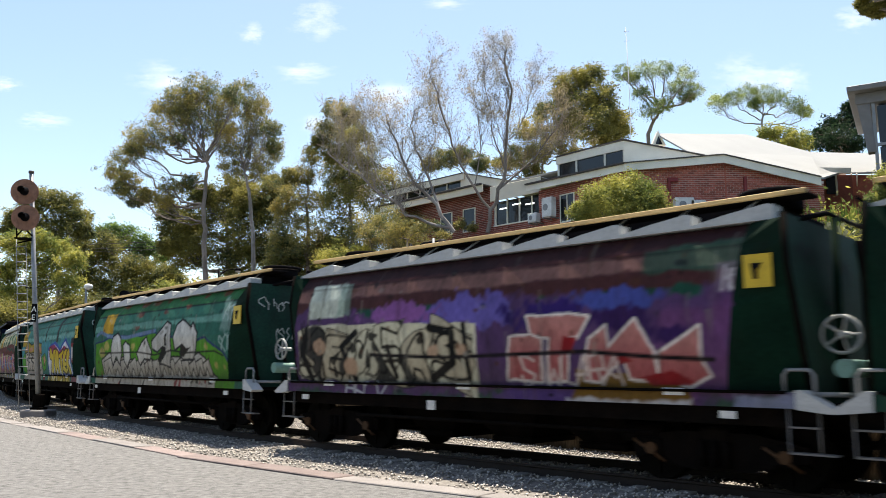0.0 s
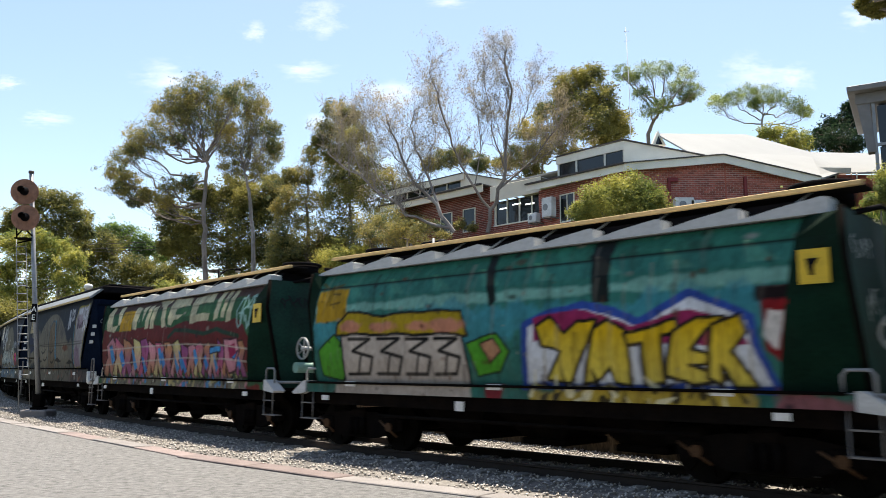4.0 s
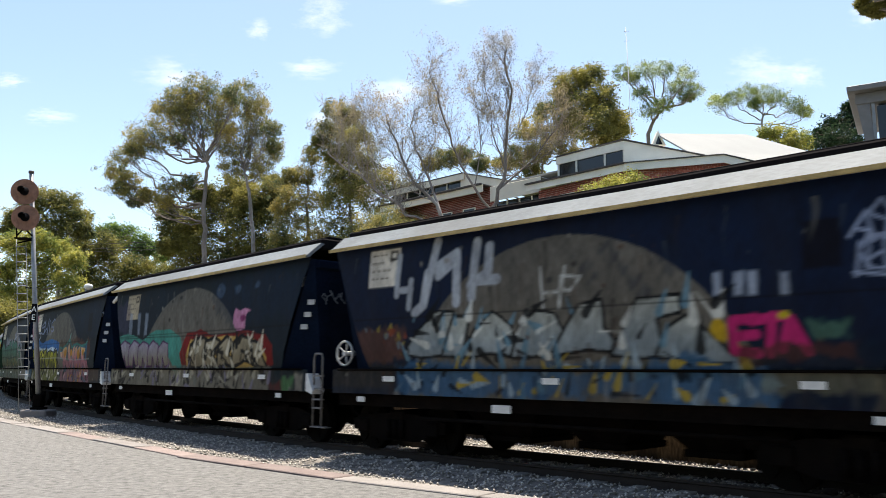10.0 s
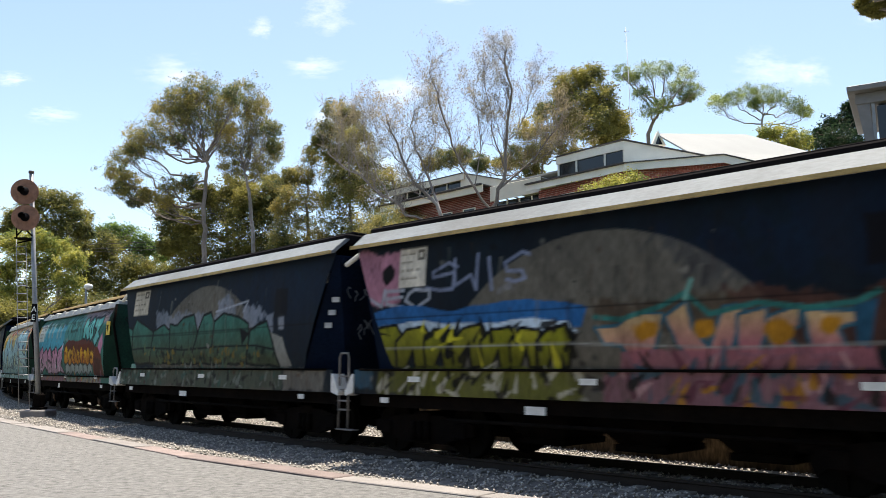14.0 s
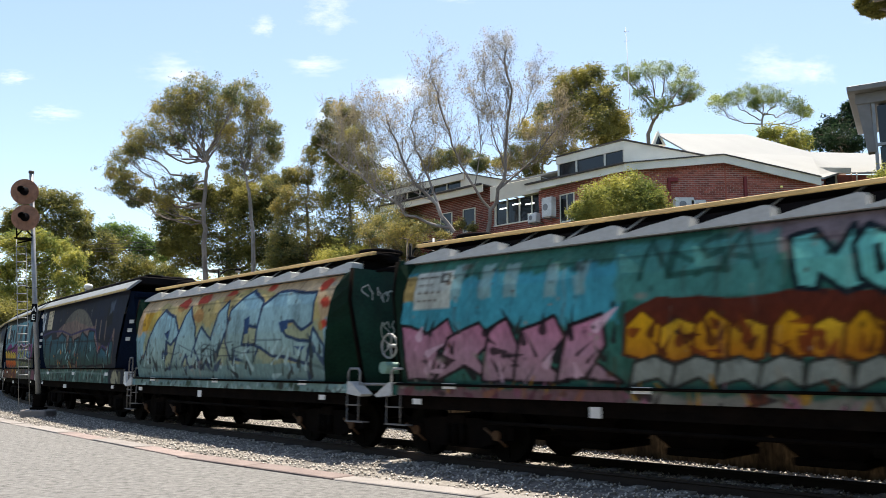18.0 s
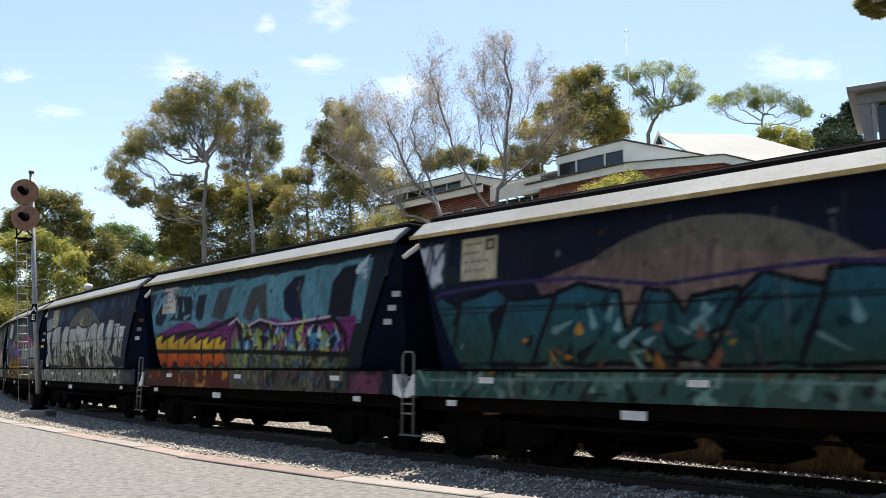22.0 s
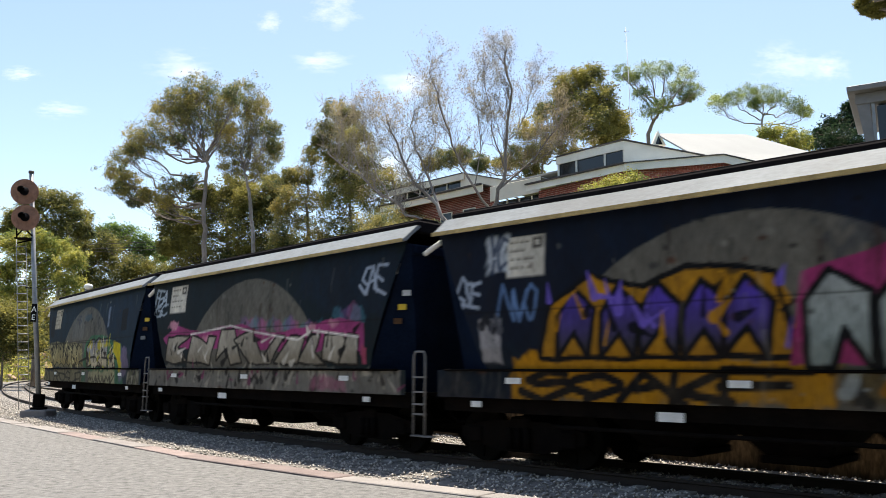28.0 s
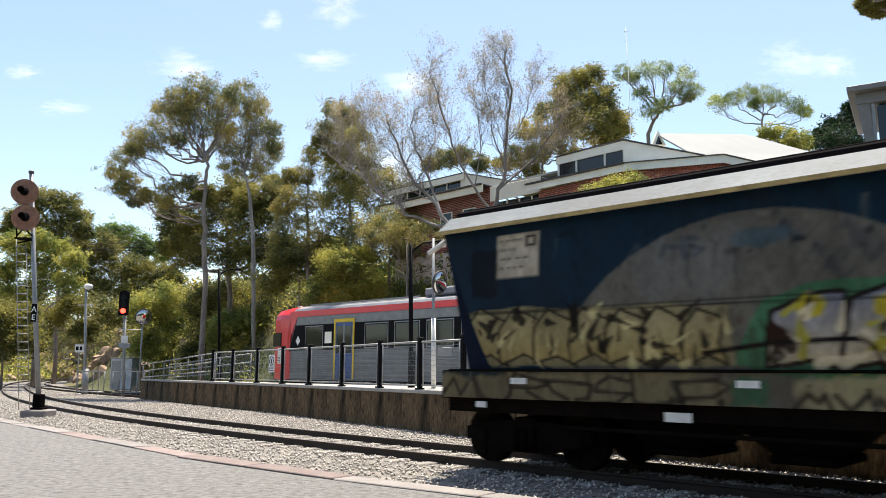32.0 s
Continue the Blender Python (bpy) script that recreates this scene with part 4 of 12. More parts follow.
def art_1(c):
    c.rect(-6, 6, 2.45, 3.7, "4f2f30", 0.08)
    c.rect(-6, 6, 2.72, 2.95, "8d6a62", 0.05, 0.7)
    c.rect(-6, 6, 3.0, 3.5, "3a2224", 0.06)
    c.rect(-6, 6, 1.0, 2.5, "5a4068", 0.16)
    c.rect(3.01, 4.47, 2.66, 3.02, "3a5c4c", 0.06, 0.8, 0)
    c.rect(3.15, 4.36, 1.18, 2.31, "6a4470", 0.2, 1, 0)
    c.blob(2.705, 2.365, 0.825, 0.185, "4a5498", 0.12, 1)
    c.blob(-0.425, 2.315, 0.975, 0.255, "6e62a8", 0.15, 1)
    c.blob(-1.695, 2.37, 0.985, 0.22, "8a5a94", 0.12, 1)
    c.blob(1.615, 2.225, 0.595, 0.195, "38246a", 0.14, 1)
    c.blob(2.64, 2.12, 0.67, 0.14, "3a2258", 0.12, 1)
    c.blob(3.425, 1.905, 0.405, 0.125, "3a2258", 0.1, 1)
    c.rect(-4.22, -3.16, 2.39, 3.02, "c8cdbd", 0.02, 1, 0)
    c.rect(-3.63, -3.38, 2.46, 2.74, "b8bcae", 0, 1, 0)
    c.rect(-3.36, -3, 2.41, 3.03, "8fa898", 0.04, 0.6, 0)
    c.shape([(-4.55, 2.14), (-4.11, 2.27), (0.1, 2.15), (0.1, 1.25), (0.13, 0.92), (-0.12, 0.91), (-0.22, 1.21), (-4.53, 1.24)], "c9c4ac", "", 0)
    c.piece("SEMFAS", -4.47, -0.09, 1.21, 2.17, ['c9c4ac', '3a3a36', 'b8ae96'], "0b0b0b", 0.22, rim=0.02, jit=0.16, wave=0.06)
    c.line([(-4.26, 2.18), (-4.41, 1.71), (-4.19, 1.24)], 0.07, "0b0b0b")
    c.line([(-2.8, 2.09), (-3.23, 1.83), (-2.9, 1.26)], 0.06, "0b0b0b")
    c.line([(-0.92, 2.11), (-0.43, 2.02), (-0.42, 1.55), (-0.91, 1.28)], 0.07, "0b0b0b")
    c.line([(-1.96, 1.81), (-1.79, 1.31)], 0.05, "0b0b0b")
    c.line([(-0.16, 2.13), (-0.1, 1.29)], 0.05, "0b0b0b")
    c.blob(-3.89, 1.845, 0.18, 0.145, "b89a80", 0.05, 1)
    c.blob(-2.995, 1.48, 0.165, 0.14, "b89a80", 0.05, 1)
    c.blob(-0.84, 1.715, 0.13, 0.125, "b89a80", 0.05, 1)
    c.blob(-0.24, 1.745, 0.13, 0.125, "b89a80", 0.05, 1)
    c.shape([(1.9, 1.44), (3.56, 1.32), (3.66, 0.97), (1.85, 0.97)], "7a5b22", "", 0)
    c.shape([(0.77, 1.9), (1.36, 1.97), (1.32, 1.27), (0.68, 1.27)], "b8807a", "e2d8d0", 0.025, low='a85a5c')
    c.shape([(1.11, 2.22), (2.2, 2.18), (1.99, 1.87), (1.85, 1.87), (1.74, 1.26), (1.4, 1.25), (1.49, 1.88), (1.17, 1.96)], "b8807a", "e2d8d0", 0.025, low='a85a5c')
    c.shape([(2.17, 1.86), (2.45, 2.04), (2.47, 1.74), (2.9, 2.09), (3.15, 1.67), (3.17, 1.28), (2.76, 1.3), (2.7, 1.6), (2.27, 1.28), (2.02, 1.29)], "b8807a", "e2d8d0", 0.025, low='a85a5c')
    c.shape([(3.22, 1.67), (3.8, 1.97), (3.79, 1.59), (3.9, 1.35), (3.61, 1.22), (3.17, 1.38)], "b8807a", "e2d8d0", 0.025, low='a85a5c')
    c.shape([(1.74, 1.89), (1.99, 1.87), (1.85, 1.65), (1.68, 1.68)], "8f2228", "", 0.03)
    c.shape([(2.91, 1.32), (3.38, 1.45), (3.69, 1.27), (3.07, 1.23)], "8f2228", "", 0.03)
    c.shape([(2.63, 1.67), (2.84, 1.54), (2.61, 1.49)], "8f2228", "", 0.03)
    c.tag("SIWLARA", 0.95, 2.6, 1.24, 1.65, "d8c8c0", 0.022, 0.85, 0.1)
    c.line([(-2.42, 1.68), (-0.62, 1.62), (1.07, 1.66), (2.09, 1.68), (3.13, 1.6), (3.95, 1.56)], 0.03, "120c14")
    c.tag("AEO", 4.25, 4.66, 1.59, 1.99, "7f9a90", 0.02, 0.85, 0.1)
    c.rect(4.05, 4.35, 2.38, 2.74, "8d7a8a", 0.02, 0.5, 0)
    c.tag("HE", 4.14, 4.29, 2.44, 2.68, "c9c0c4", 0.02, 0.85, 0.1)
    c.tag("BELV", -3.12, -2.06, 0.92, 1.18, "c8ccd0", 0.02, 0.85, 0.1)
    c.rect(0.33, 1.85, 0.91, 1.16, "58407a", 0.08, 1, 0)
    c.rect(1.77, 3.6, 0.87, 1.03, "c8c8cc", 0.06, 0.8, 0)
    c.rect(4.16, 5.06, 0.86, 1.17, "8f96b0", 0.06, 0.9, 0)


def art_2(c):
    c.rect(-6, 6, 1.0, 3.7, "2a6657", 0.0)
    c.rect(-6, 6, 2.95, 3.7, "2c6a3c", 0.03)
    c.line([(-6, 2.95), (6, 2.95)], 0.016, "0c1c18")
    # pale band paints the highlight along the bulging shoulder of the side
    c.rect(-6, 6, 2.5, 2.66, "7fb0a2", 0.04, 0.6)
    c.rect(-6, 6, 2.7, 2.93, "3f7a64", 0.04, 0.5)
    c.blob(-1.36, 3.185, 0.23, 0.075, "7a2f24", 0.05, 0.75)
    c.blob(-0.49, 3.18, 0.21, 0.07, "7a2f24", 0.05, 0.75)
    c.blob(0.285, 3.19, 0.195, 0.07, "7a2f24", 0.05, 0.75)
    c.blob(1.2, 3.185, 0.18, 0.065, "7a2f24", 0.05, 0.75)
    c.blob(2.51, 3.175, 0.15, 0.065, "7a2f24", 0.05, 0.75)
    c.blob(3.585, 3.175, 0.135, 0.055, "7a2f24", 0.05, 0.75)
    c.blob(-1.225, 2.88, 0.215, 0.07, "7a2f24", 0.05, 0.75)
    c.blob(-1.22, 2.525, 0.21, 0.065, "7a2f24", 0.05, 0.75)
    c.blob(0.45, 2.875, 0.18, 0.065, "7a2f24", 0.05, 0.75)
    c.blob(-2.78, 3.205, 0.26, 0.075, "7a2f24", 0.05, 0.75)
    c.blob(1.79, 2.95, 0.16, 0.06, "7a2f24", 0.05, 0.75)
    c.rect(-3.97, -3.09, 2.42, 3.02, "b8922a", 0.03, 1, 0)
    c.rect(3.84, 4.51, 2.36, 2.9, "9fb6ae", 0.2, 0.45, 0)
    c.tag("ATE", 3.86, 4.45, 2.55, 2.85, "b8c8c0", 0.02, 0.85, 0.1)
    c.tag("SKTE", 3.69, 4.34, 1.84, 2.17, "9fb6ae", 0.018, 0.85, 0.1)
    c.shape([(-4.45, 2.15), (-3.29, 2.29), (-2.22, 2.32), (-0.93, 2.3), (0.02, 2.35), (1.08, 2.22), (2.52, 2.08), (3, 2.14), (3.38, 2), (3.97, 1.75), (4.28, 1.46), (4.26, 1.09), (-4.59, 1.16)], "4f8a22", "22345f", 0.035)
    c.blob(-1.445, 2.035, 0.165, 0.115, "a49c58", 0.06, 1)
    c.blob(3.055, 1.94, 0.105, 0.09, "a49c58", 0.06, 1)
    c.blob(3.58, 1.51, 0.1, 0.09, "a49c58", 0.06, 1)
    c.blob(3.935, 1.46, 0.095, 0.09, "a49c58", 0.06, 1)
    c.blob(-3.93, 1.88, 0.21, 0.13, "a49c58", 0.06, 1)
    c.blob(-3.53, 2.085, 0.2, 0.125, "a49c58", 0.06, 1)
    c.line([(-4.42, 2.4), (-4.1, 2.5), (-3.43, 2.36), (-1.99, 2.28), (-0.84, 2.36), (0.02, 2.41)], 0.05, "6a7f9a")
    c.shape([(-3.94, 1.7), (-3.29, 1.87), (-2.69, 1.66), (-2, 1.78), (-1.16, 1.58), (-0.55, 1.76), (0.34, 1.52), (1.21, 1.74), (1.98, 1.67), (2.64, 1.79), (3.03, 1.66), (3.3, 1.36), (3.53, 1.22), (3.52, 0.88), (-4.16, 0.88), (-3.85, 1.17)], "b8b4aa", "15120f", 0.03, low='a39c8e')
    c.shape([(-3.78, 1.63), (-3.17, 1.73), (-2.89, 1.22), (-3.24, 1.18), (-3.41, 1.46), (-3.71, 1.17)], "b4afa4", "17130f", 0.022, low='968f80')
    c.shape([(-3.11, 1.55), (-2.52, 1.72), (-2.25, 1.23), (-2.58, 1.19), (-2.75, 1.46), (-3.03, 1.18)], "b4afa4", "17130f", 0.022, low='968f80')
    c.shape([(-2.44, 1.62), (-1.89, 1.72), (-1.64, 1.23), (-1.95, 1.2), (-2.11, 1.46), (-2.38, 1.19)], "b4afa4", "17130f", 0.022, low='968f80')
    c.shape([(-1.84, 1.55), (-1.31, 1.71), (-1.07, 1.24), (-1.36, 1.2), (-1.52, 1.46), (-1.77, 1.2)], "b4afa4", "17130f", 0.022, low='968f80')
    c.shape([(-1.24, 1.61), (-0.75, 1.7), (-0.53, 1.24), (-0.81, 1.21), (-0.95, 1.46), (-1.19, 1.21)], "b4afa4", "17130f", 0.022, low='968f80')
    c.shape([(-0.7, 1.54), (-0.22, 1.7), (-0.01, 1.25), (-0.28, 1.22), (-0.41, 1.46), (-0.64, 1.21)], "b4afa4", "17130f", 0.022, low='968f80')
    c.shape([(-0.16, 1.61), (0.28, 1.69), (0.48, 1.26), (0.23, 1.22), (0.1, 1.46), (-0.12, 1.22)], "b4afa4", "17130f", 0.022, low='968f80')
    c.shape([(0.32, 1.54), (0.76, 1.69), (0.95, 1.26), (0.71, 1.23), (0.58, 1.46), (0.38, 1.23)], "b4afa4", "17130f", 0.022, low='968f80')
    c.shape([(0.81, 1.6), (1.21, 1.68), (1.39, 1.27), (1.16, 1.24), (1.05, 1.46), (0.85, 1.23)], "b4afa4", "17130f", 0.022, low='968f80')
    c.shape([(1.25, 1.54), (1.64, 1.68), (1.82, 1.27), (1.6, 1.24), (1.49, 1.46), (1.3, 1.24)], "b4afa4", "17130f", 0.022, low='968f80')
    c.shape([(1.69, 1.59), (2.06, 1.67), (2.22, 1.27), (2.01, 1.25), (1.91, 1.46), (1.73, 1.24)], "b4afa4", "17130f", 0.022, low='968f80')
    c.shape([(2.09, 1.53), (2.45, 1.67), (2.61, 1.28), (2.41, 1.25), (2.31, 1.46), (2.14, 1.25)], "b4afa4", "17130f", 0.022, low='968f80')
    c.shape([(2.49, 1.59), (2.83, 1.66), (2.98, 1.28), (2.79, 1.26), (2.69, 1.46), (2.53, 1.25)], "b4afa4", "17130f", 0.022, low='968f80')
    c.shape([(2.86, 1.53), (3.19, 1.66), (3.34, 1.29), (3.15, 1.26), (3.06, 1.46), (2.9, 1.26)], "b4afa4", "17130f", 0.022, low='968f80')
    c.shape([(-3.16, 2.01), (-2.99, 2.35), (-2.68, 2.44), (-2.38, 2.26), (-2.31, 1.85), (-2.48, 1.52), (-2.75, 1.79), (-3.02, 1.52), (-3.15, 1.73)], "c6c4bd", "0d0f18", 0.035, low='b4aea2')
    c.shape([(-2.21, 2.05), (-2, 2.18), (-1.71, 2.07), (-1.66, 1.71), (-1.94, 1.46), (-2.12, 1.65)], "c6c4bd", "0d0f18", 0.035, low='b4aea2')
    c.shape([(-1.2, 1.83), (-0.82, 2.14), (-0.53, 2.25), (-0.17, 1.85), (-0.27, 1.64), (-0.65, 1.7), (-0.98, 1.52)], "c6c4bd", "0d0f18", 0.035, low='b4aea2')
    c.shape([(-0.15, 2.12), (0.21, 2.34), (0.5, 2.48), (0.71, 2.59), (1.01, 2.54), (1.06, 1.8), (0.97, 1.46), (0.36, 1.57), (0.76, 1.8), (0.47, 1.98), (0.2, 1.87), (-0.11, 1.94)], "c6c4bd", "0d0f18", 0.035, low='b4aea2')
    c.shape([(1.21, 2.19), (1.38, 2.52), (1.68, 2.62), (2.04, 2.48), (2.23, 2.42), (2.29, 2.55), (2.59, 2.26), (2.5, 1.88), (2.38, 1.67), (1.79, 1.63), (1.61, 1.79), (1.71, 2), (1.31, 1.9)], "c6c4bd", "0d0f18", 0.035, low='b4aea2')
    c.shape([(0.52, 2.01), (0.77, 1.94), (0.72, 1.8), (0.36, 1.6), (0.23, 1.63)], "1d150f", "", 0.03)
    c.shape([(1.71, 2.03), (2, 1.91), (2.23, 1.96), (1.84, 1.7), (1.62, 1.73)], "1d150f", "", 0.03)
    c.shape([(0.66, 2.27), (0.78, 2.32), (0.78, 1.97), (0.65, 2)], "1d150f", "", 0.03)
    c.line([(-4.06, 1.88), (-2.68, 1.87), (-1.14, 1.87), (0.01, 1.78), (1.06, 1.88), (1.99, 1.81), (2.57, 1.82), (3.49, 1.83), (3.91, 1.72)], 0.02, "14120f")
    c.rect(-4.43, 3.52, 0.76, 1.22, "b0ab9f", 0.05, 1, 0)
    c.rect(3.52, 4.45, 0.87, 1.15, "4f8a22", 0.05, 1, 0)
    c.shards(-4.16, 3.4, 0.82, 1.17, ['1a1815', '8f897b', '8a2f30'], 30, 0.3)
    c.rect(-6, 6, 1.165, 1.19, "11100d")


def art_3(c):
    c.rect(-6, 6, 1.0, 3.7, "2f6f66")
    c.rect(-6, 6, 2.95, 3.7, "2a6a58", 0.03)
    c.line([(-6, 2.95), (6, 2.95)], 0.014, "10302c")
    # highlight of the curved side, put into the paint as a paler strip
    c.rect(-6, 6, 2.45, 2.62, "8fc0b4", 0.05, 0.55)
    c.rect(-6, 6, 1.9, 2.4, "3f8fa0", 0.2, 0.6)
    c.rect(-4.6, -3.71, 2.29, 2.92, "a8861c", 0.03, 1, 0)
    c.tag("TIE", -4.6, -3.94, 2.68, 3.01, "5a4a14", 0.02, 0.85, 0.1)
    c.shape([(-0.46, 3.32), (-0.28, 3.31), (-0.11, 2.48), (-0.25, 2.36)], "16201f", "", 0.03)
    c.shape([(1.51, 3.28), (1.87, 3.29), (1.9, 2.33), (1.63, 2.34)], "16201f", "", 0.03)
    c.shape([(-4.51, 1.76), (-4.04, 2.06), (-3.62, 1.75), (-3.87, 1.23), (-4.45, 1.3)], "4f9a2f", "1a2412", 0.02)
    c.shape([(-0.74, 1.85), (-0.13, 1.97), (0.11, 1.71), (-0.1, 1.39), (-0.55, 1.33)], "4f9a2f", "1a2412", 0.02)
    c.shape([(-0.47, 1.81), (-0.19, 1.89), (-0.04, 1.71), (-0.28, 1.52)], "b88a6a", "201410", 0.02)
    c.shape([(-3.91, 2.28), (-3.65, 2.46), (-2.65, 2.35), (-1.88, 2.39), (-0.86, 2.35), (-0.73, 1.98), (-3.97, 2.06)], "a08a1c", "1c1a10", 0.03)
    c.blob(-3.6, 2.195, 0.38, 0.105, "b88068", 0.05, 1)
    c.blob(-2.695, 2.17, 0.345, 0.1, "b88068", 0.05, 1)
    c.blob(-1.855, 2.145, 0.325, 0.095, "b88068", 0.05, 1)
    c.blob(-1.19, 2.125, 0.31, 0.095, "b88068", 0.05, 1)
    c.shape([(-3.82, 2.05), (-0.85, 1.98), (-0.74, 1.46), (-0.73, 0.93), (-4.15, 0.89), (-3.79, 1.27)], "b4aaa0", "101010", 0.03)
    c.line([(-3.63, 1.97), (-3.04, 1.96), (-3.53, 1.75), (-2.98, 1.64), (-3.1, 1.35), (-3.67, 1.34)], 0.03, "101010")
    c.line([(-3.29, 1.67), (-3.41, 1.34)], 0.025, "101010")
    c.line([(-2.84, 1.96), (-2.28, 1.95), (-2.74, 1.74), (-2.22, 1.63), (-2.34, 1.35), (-2.87, 1.35)], 0.03, "101010")
    c.line([(-2.52, 1.67), (-2.63, 1.35)], 0.025, "101010")
    c.line([(-2.11, 1.94), (-1.59, 1.93), (-2.03, 1.73), (-1.54, 1.63), (-1.65, 1.35), (-2.15, 1.35)], 0.03, "101010")
    c.line([(-1.82, 1.66), (-1.92, 1.35)], 0.025, "101010")
    c.line([(-1.44, 1.93), (-0.94, 1.92), (-1.35, 1.73), (-0.89, 1.62), (-1, 1.36), (-1.47, 1.35)], 0.03, "101010")
    c.line([(-1.16, 1.66), (-1.25, 1.36)], 0.025, "101010")
    c.shape([(0.45, 2.08), (0.99, 2.24), (1.45, 2.32), (1.99, 2.18), (2.33, 2.05), (2.82, 2.26), (3.04, 2.38), (3.51, 2.2), (3.79, 2.03), (3.83, 1.72), (4.02, 1.2), (0.37, 1.21)], "d0d4da", "2f4f9a", 0.07)
    c.shape([(0.6, 2.17), (1.36, 2.29), (2.24, 2.02), (3.06, 2.19), (3.64, 2.04), (3.76, 1.72), (0.58, 1.83)], "8f2a5a", "", 0)
    c.shape([(0.64, 2.04), (0.9, 2.17), (1.12, 1.94), (1.36, 2.11), (1.68, 2.1), (1.43, 1.69), (1.16, 1.25), (0.78, 1.28), (1.06, 1.7), (0.72, 1.76)], "c9a81c", "17130f", 0.03, low='d8c65a')
    c.shape([(1.63, 1.98), (1.86, 2.09), (2.15, 1.94), (2.13, 1.23), (1.88, 1.26), (1.84, 1.46), (1.62, 1.28), (1.39, 1.25)], "c9a81c", "17130f", 0.03, low='d8c65a')
    c.shape([(2.1, 1.91), (2.85, 2.06), (2.88, 1.9), (2.64, 1.87), (2.63, 1.27), (2.34, 1.25), (2.35, 1.8), (2.14, 1.77)], "c9a81c", "17130f", 0.03, low='d8c65a')
    c.shape([(2.8, 1.9), (3.13, 2.08), (3.47, 2.09), (3.23, 1.94), (3.02, 1.68), (3.36, 1.62), (3.22, 1.51), (2.99, 1.49), (3.49, 1.35), (3.02, 1.24), (2.65, 1.35)], "c9a81c", "17130f", 0.03, low='d8c65a')
    c.shape([(3.31, 1.99), (3.68, 2.09), (3.74, 1.88), (3.54, 1.67), (3.82, 1.23), (3.57, 1.22), (3.41, 1.51), (3.39, 1.25), (3.23, 1.35)], "c9a81c", "17130f", 0.03, low='d8c65a')
    c.line([(0.79, 1.98), (0.75, 1.27)], 0.014, "8f761a", 0.6)
    c.line([(1.04, 1.97), (1, 1.28)], 0.014, "8f761a", 0.6)
    c.line([(1.28, 1.96), (1.24, 1.28)], 0.014, "8f761a", 0.6)
    c.line([(1.52, 1.96), (1.48, 1.28)], 0.014, "8f761a", 0.6)
    c.line([(1.75, 1.95), (1.71, 1.28)], 0.014, "8f761a", 0.6)
    c.line([(1.98, 1.95), (1.94, 1.29)], 0.014, "8f761a", 0.6)
    c.line([(2.2, 1.94), (2.16, 1.29)], 0.014, "8f761a", 0.6)
    c.line([(2.42, 1.93), (2.38, 1.29)], 0.014, "8f761a", 0.6)
    c.line([(2.63, 1.93), (2.59, 1.29)], 0.014, "8f761a", 0.6)
    c.line([(2.84, 1.92), (2.8, 1.29)], 0.014, "8f761a", 0.6)
    c.line([(3.04, 1.92), (3, 1.3)], 0.014, "8f761a", 0.6)
    c.line([(3.24, 1.91), (3.2, 1.3)], 0.014, "8f761a", 0.6)
    c.line([(3.43, 1.91), (3.39, 1.3)], 0.014, "8f761a", 0.6)
    c.line([(3.62, 1.9), (3.58, 1.3)], 0.014, "8f761a", 0.6)
    c.line([(3.8, 1.9), (3.76, 1.3)], 0.014, "8f761a", 0.6)
    c.shape([(3.93, 2.39), (4.33, 2.43), (4.36, 2.21), (4.15, 1.51), (3.97, 1.66)], "7f1d22", "", 0)
    c.shape([(4.02, 2.13), (4.21, 2.12), (4.1, 1.66), (3.94, 1.82)], "c8c4c0", "", 0.03)
    c.rect(3.89, 4.34, 2.25, 2.42, "1c0f10", 0.03, 1, 0)
    c.shape([(4.53, 1.66), (4.9, 1.85), (5.04, 1.7), (4.73, 1.46), (4.61, 1.51)], "6f7a4a", "", 0)
    c.rect(-4.02, -0.69, 0.9, 1.18, "b4aaa0", 0.04, 1, 0)
    c.rect(0.47, 3.74, 0.9, 1.18, "b8a040", 0.08, 1, 0)
    c.shape([(-0.41, 1.2), (0.01, 1.2), (-0.09, 0.95), (-0.35, 0.94)], "7f2430", "", 0.03)
    c.shards(0.47, 3.74, 0.91, 1.18, ['1a1815', 'efe6c0'], 30, 0.25)
    c.rect(4.09, 4.92, 0.92, 1.16, "8a5a60", 0.08, 1, 0)
    c.rect(-6, 6, 1.165, 1.19, "11100d")


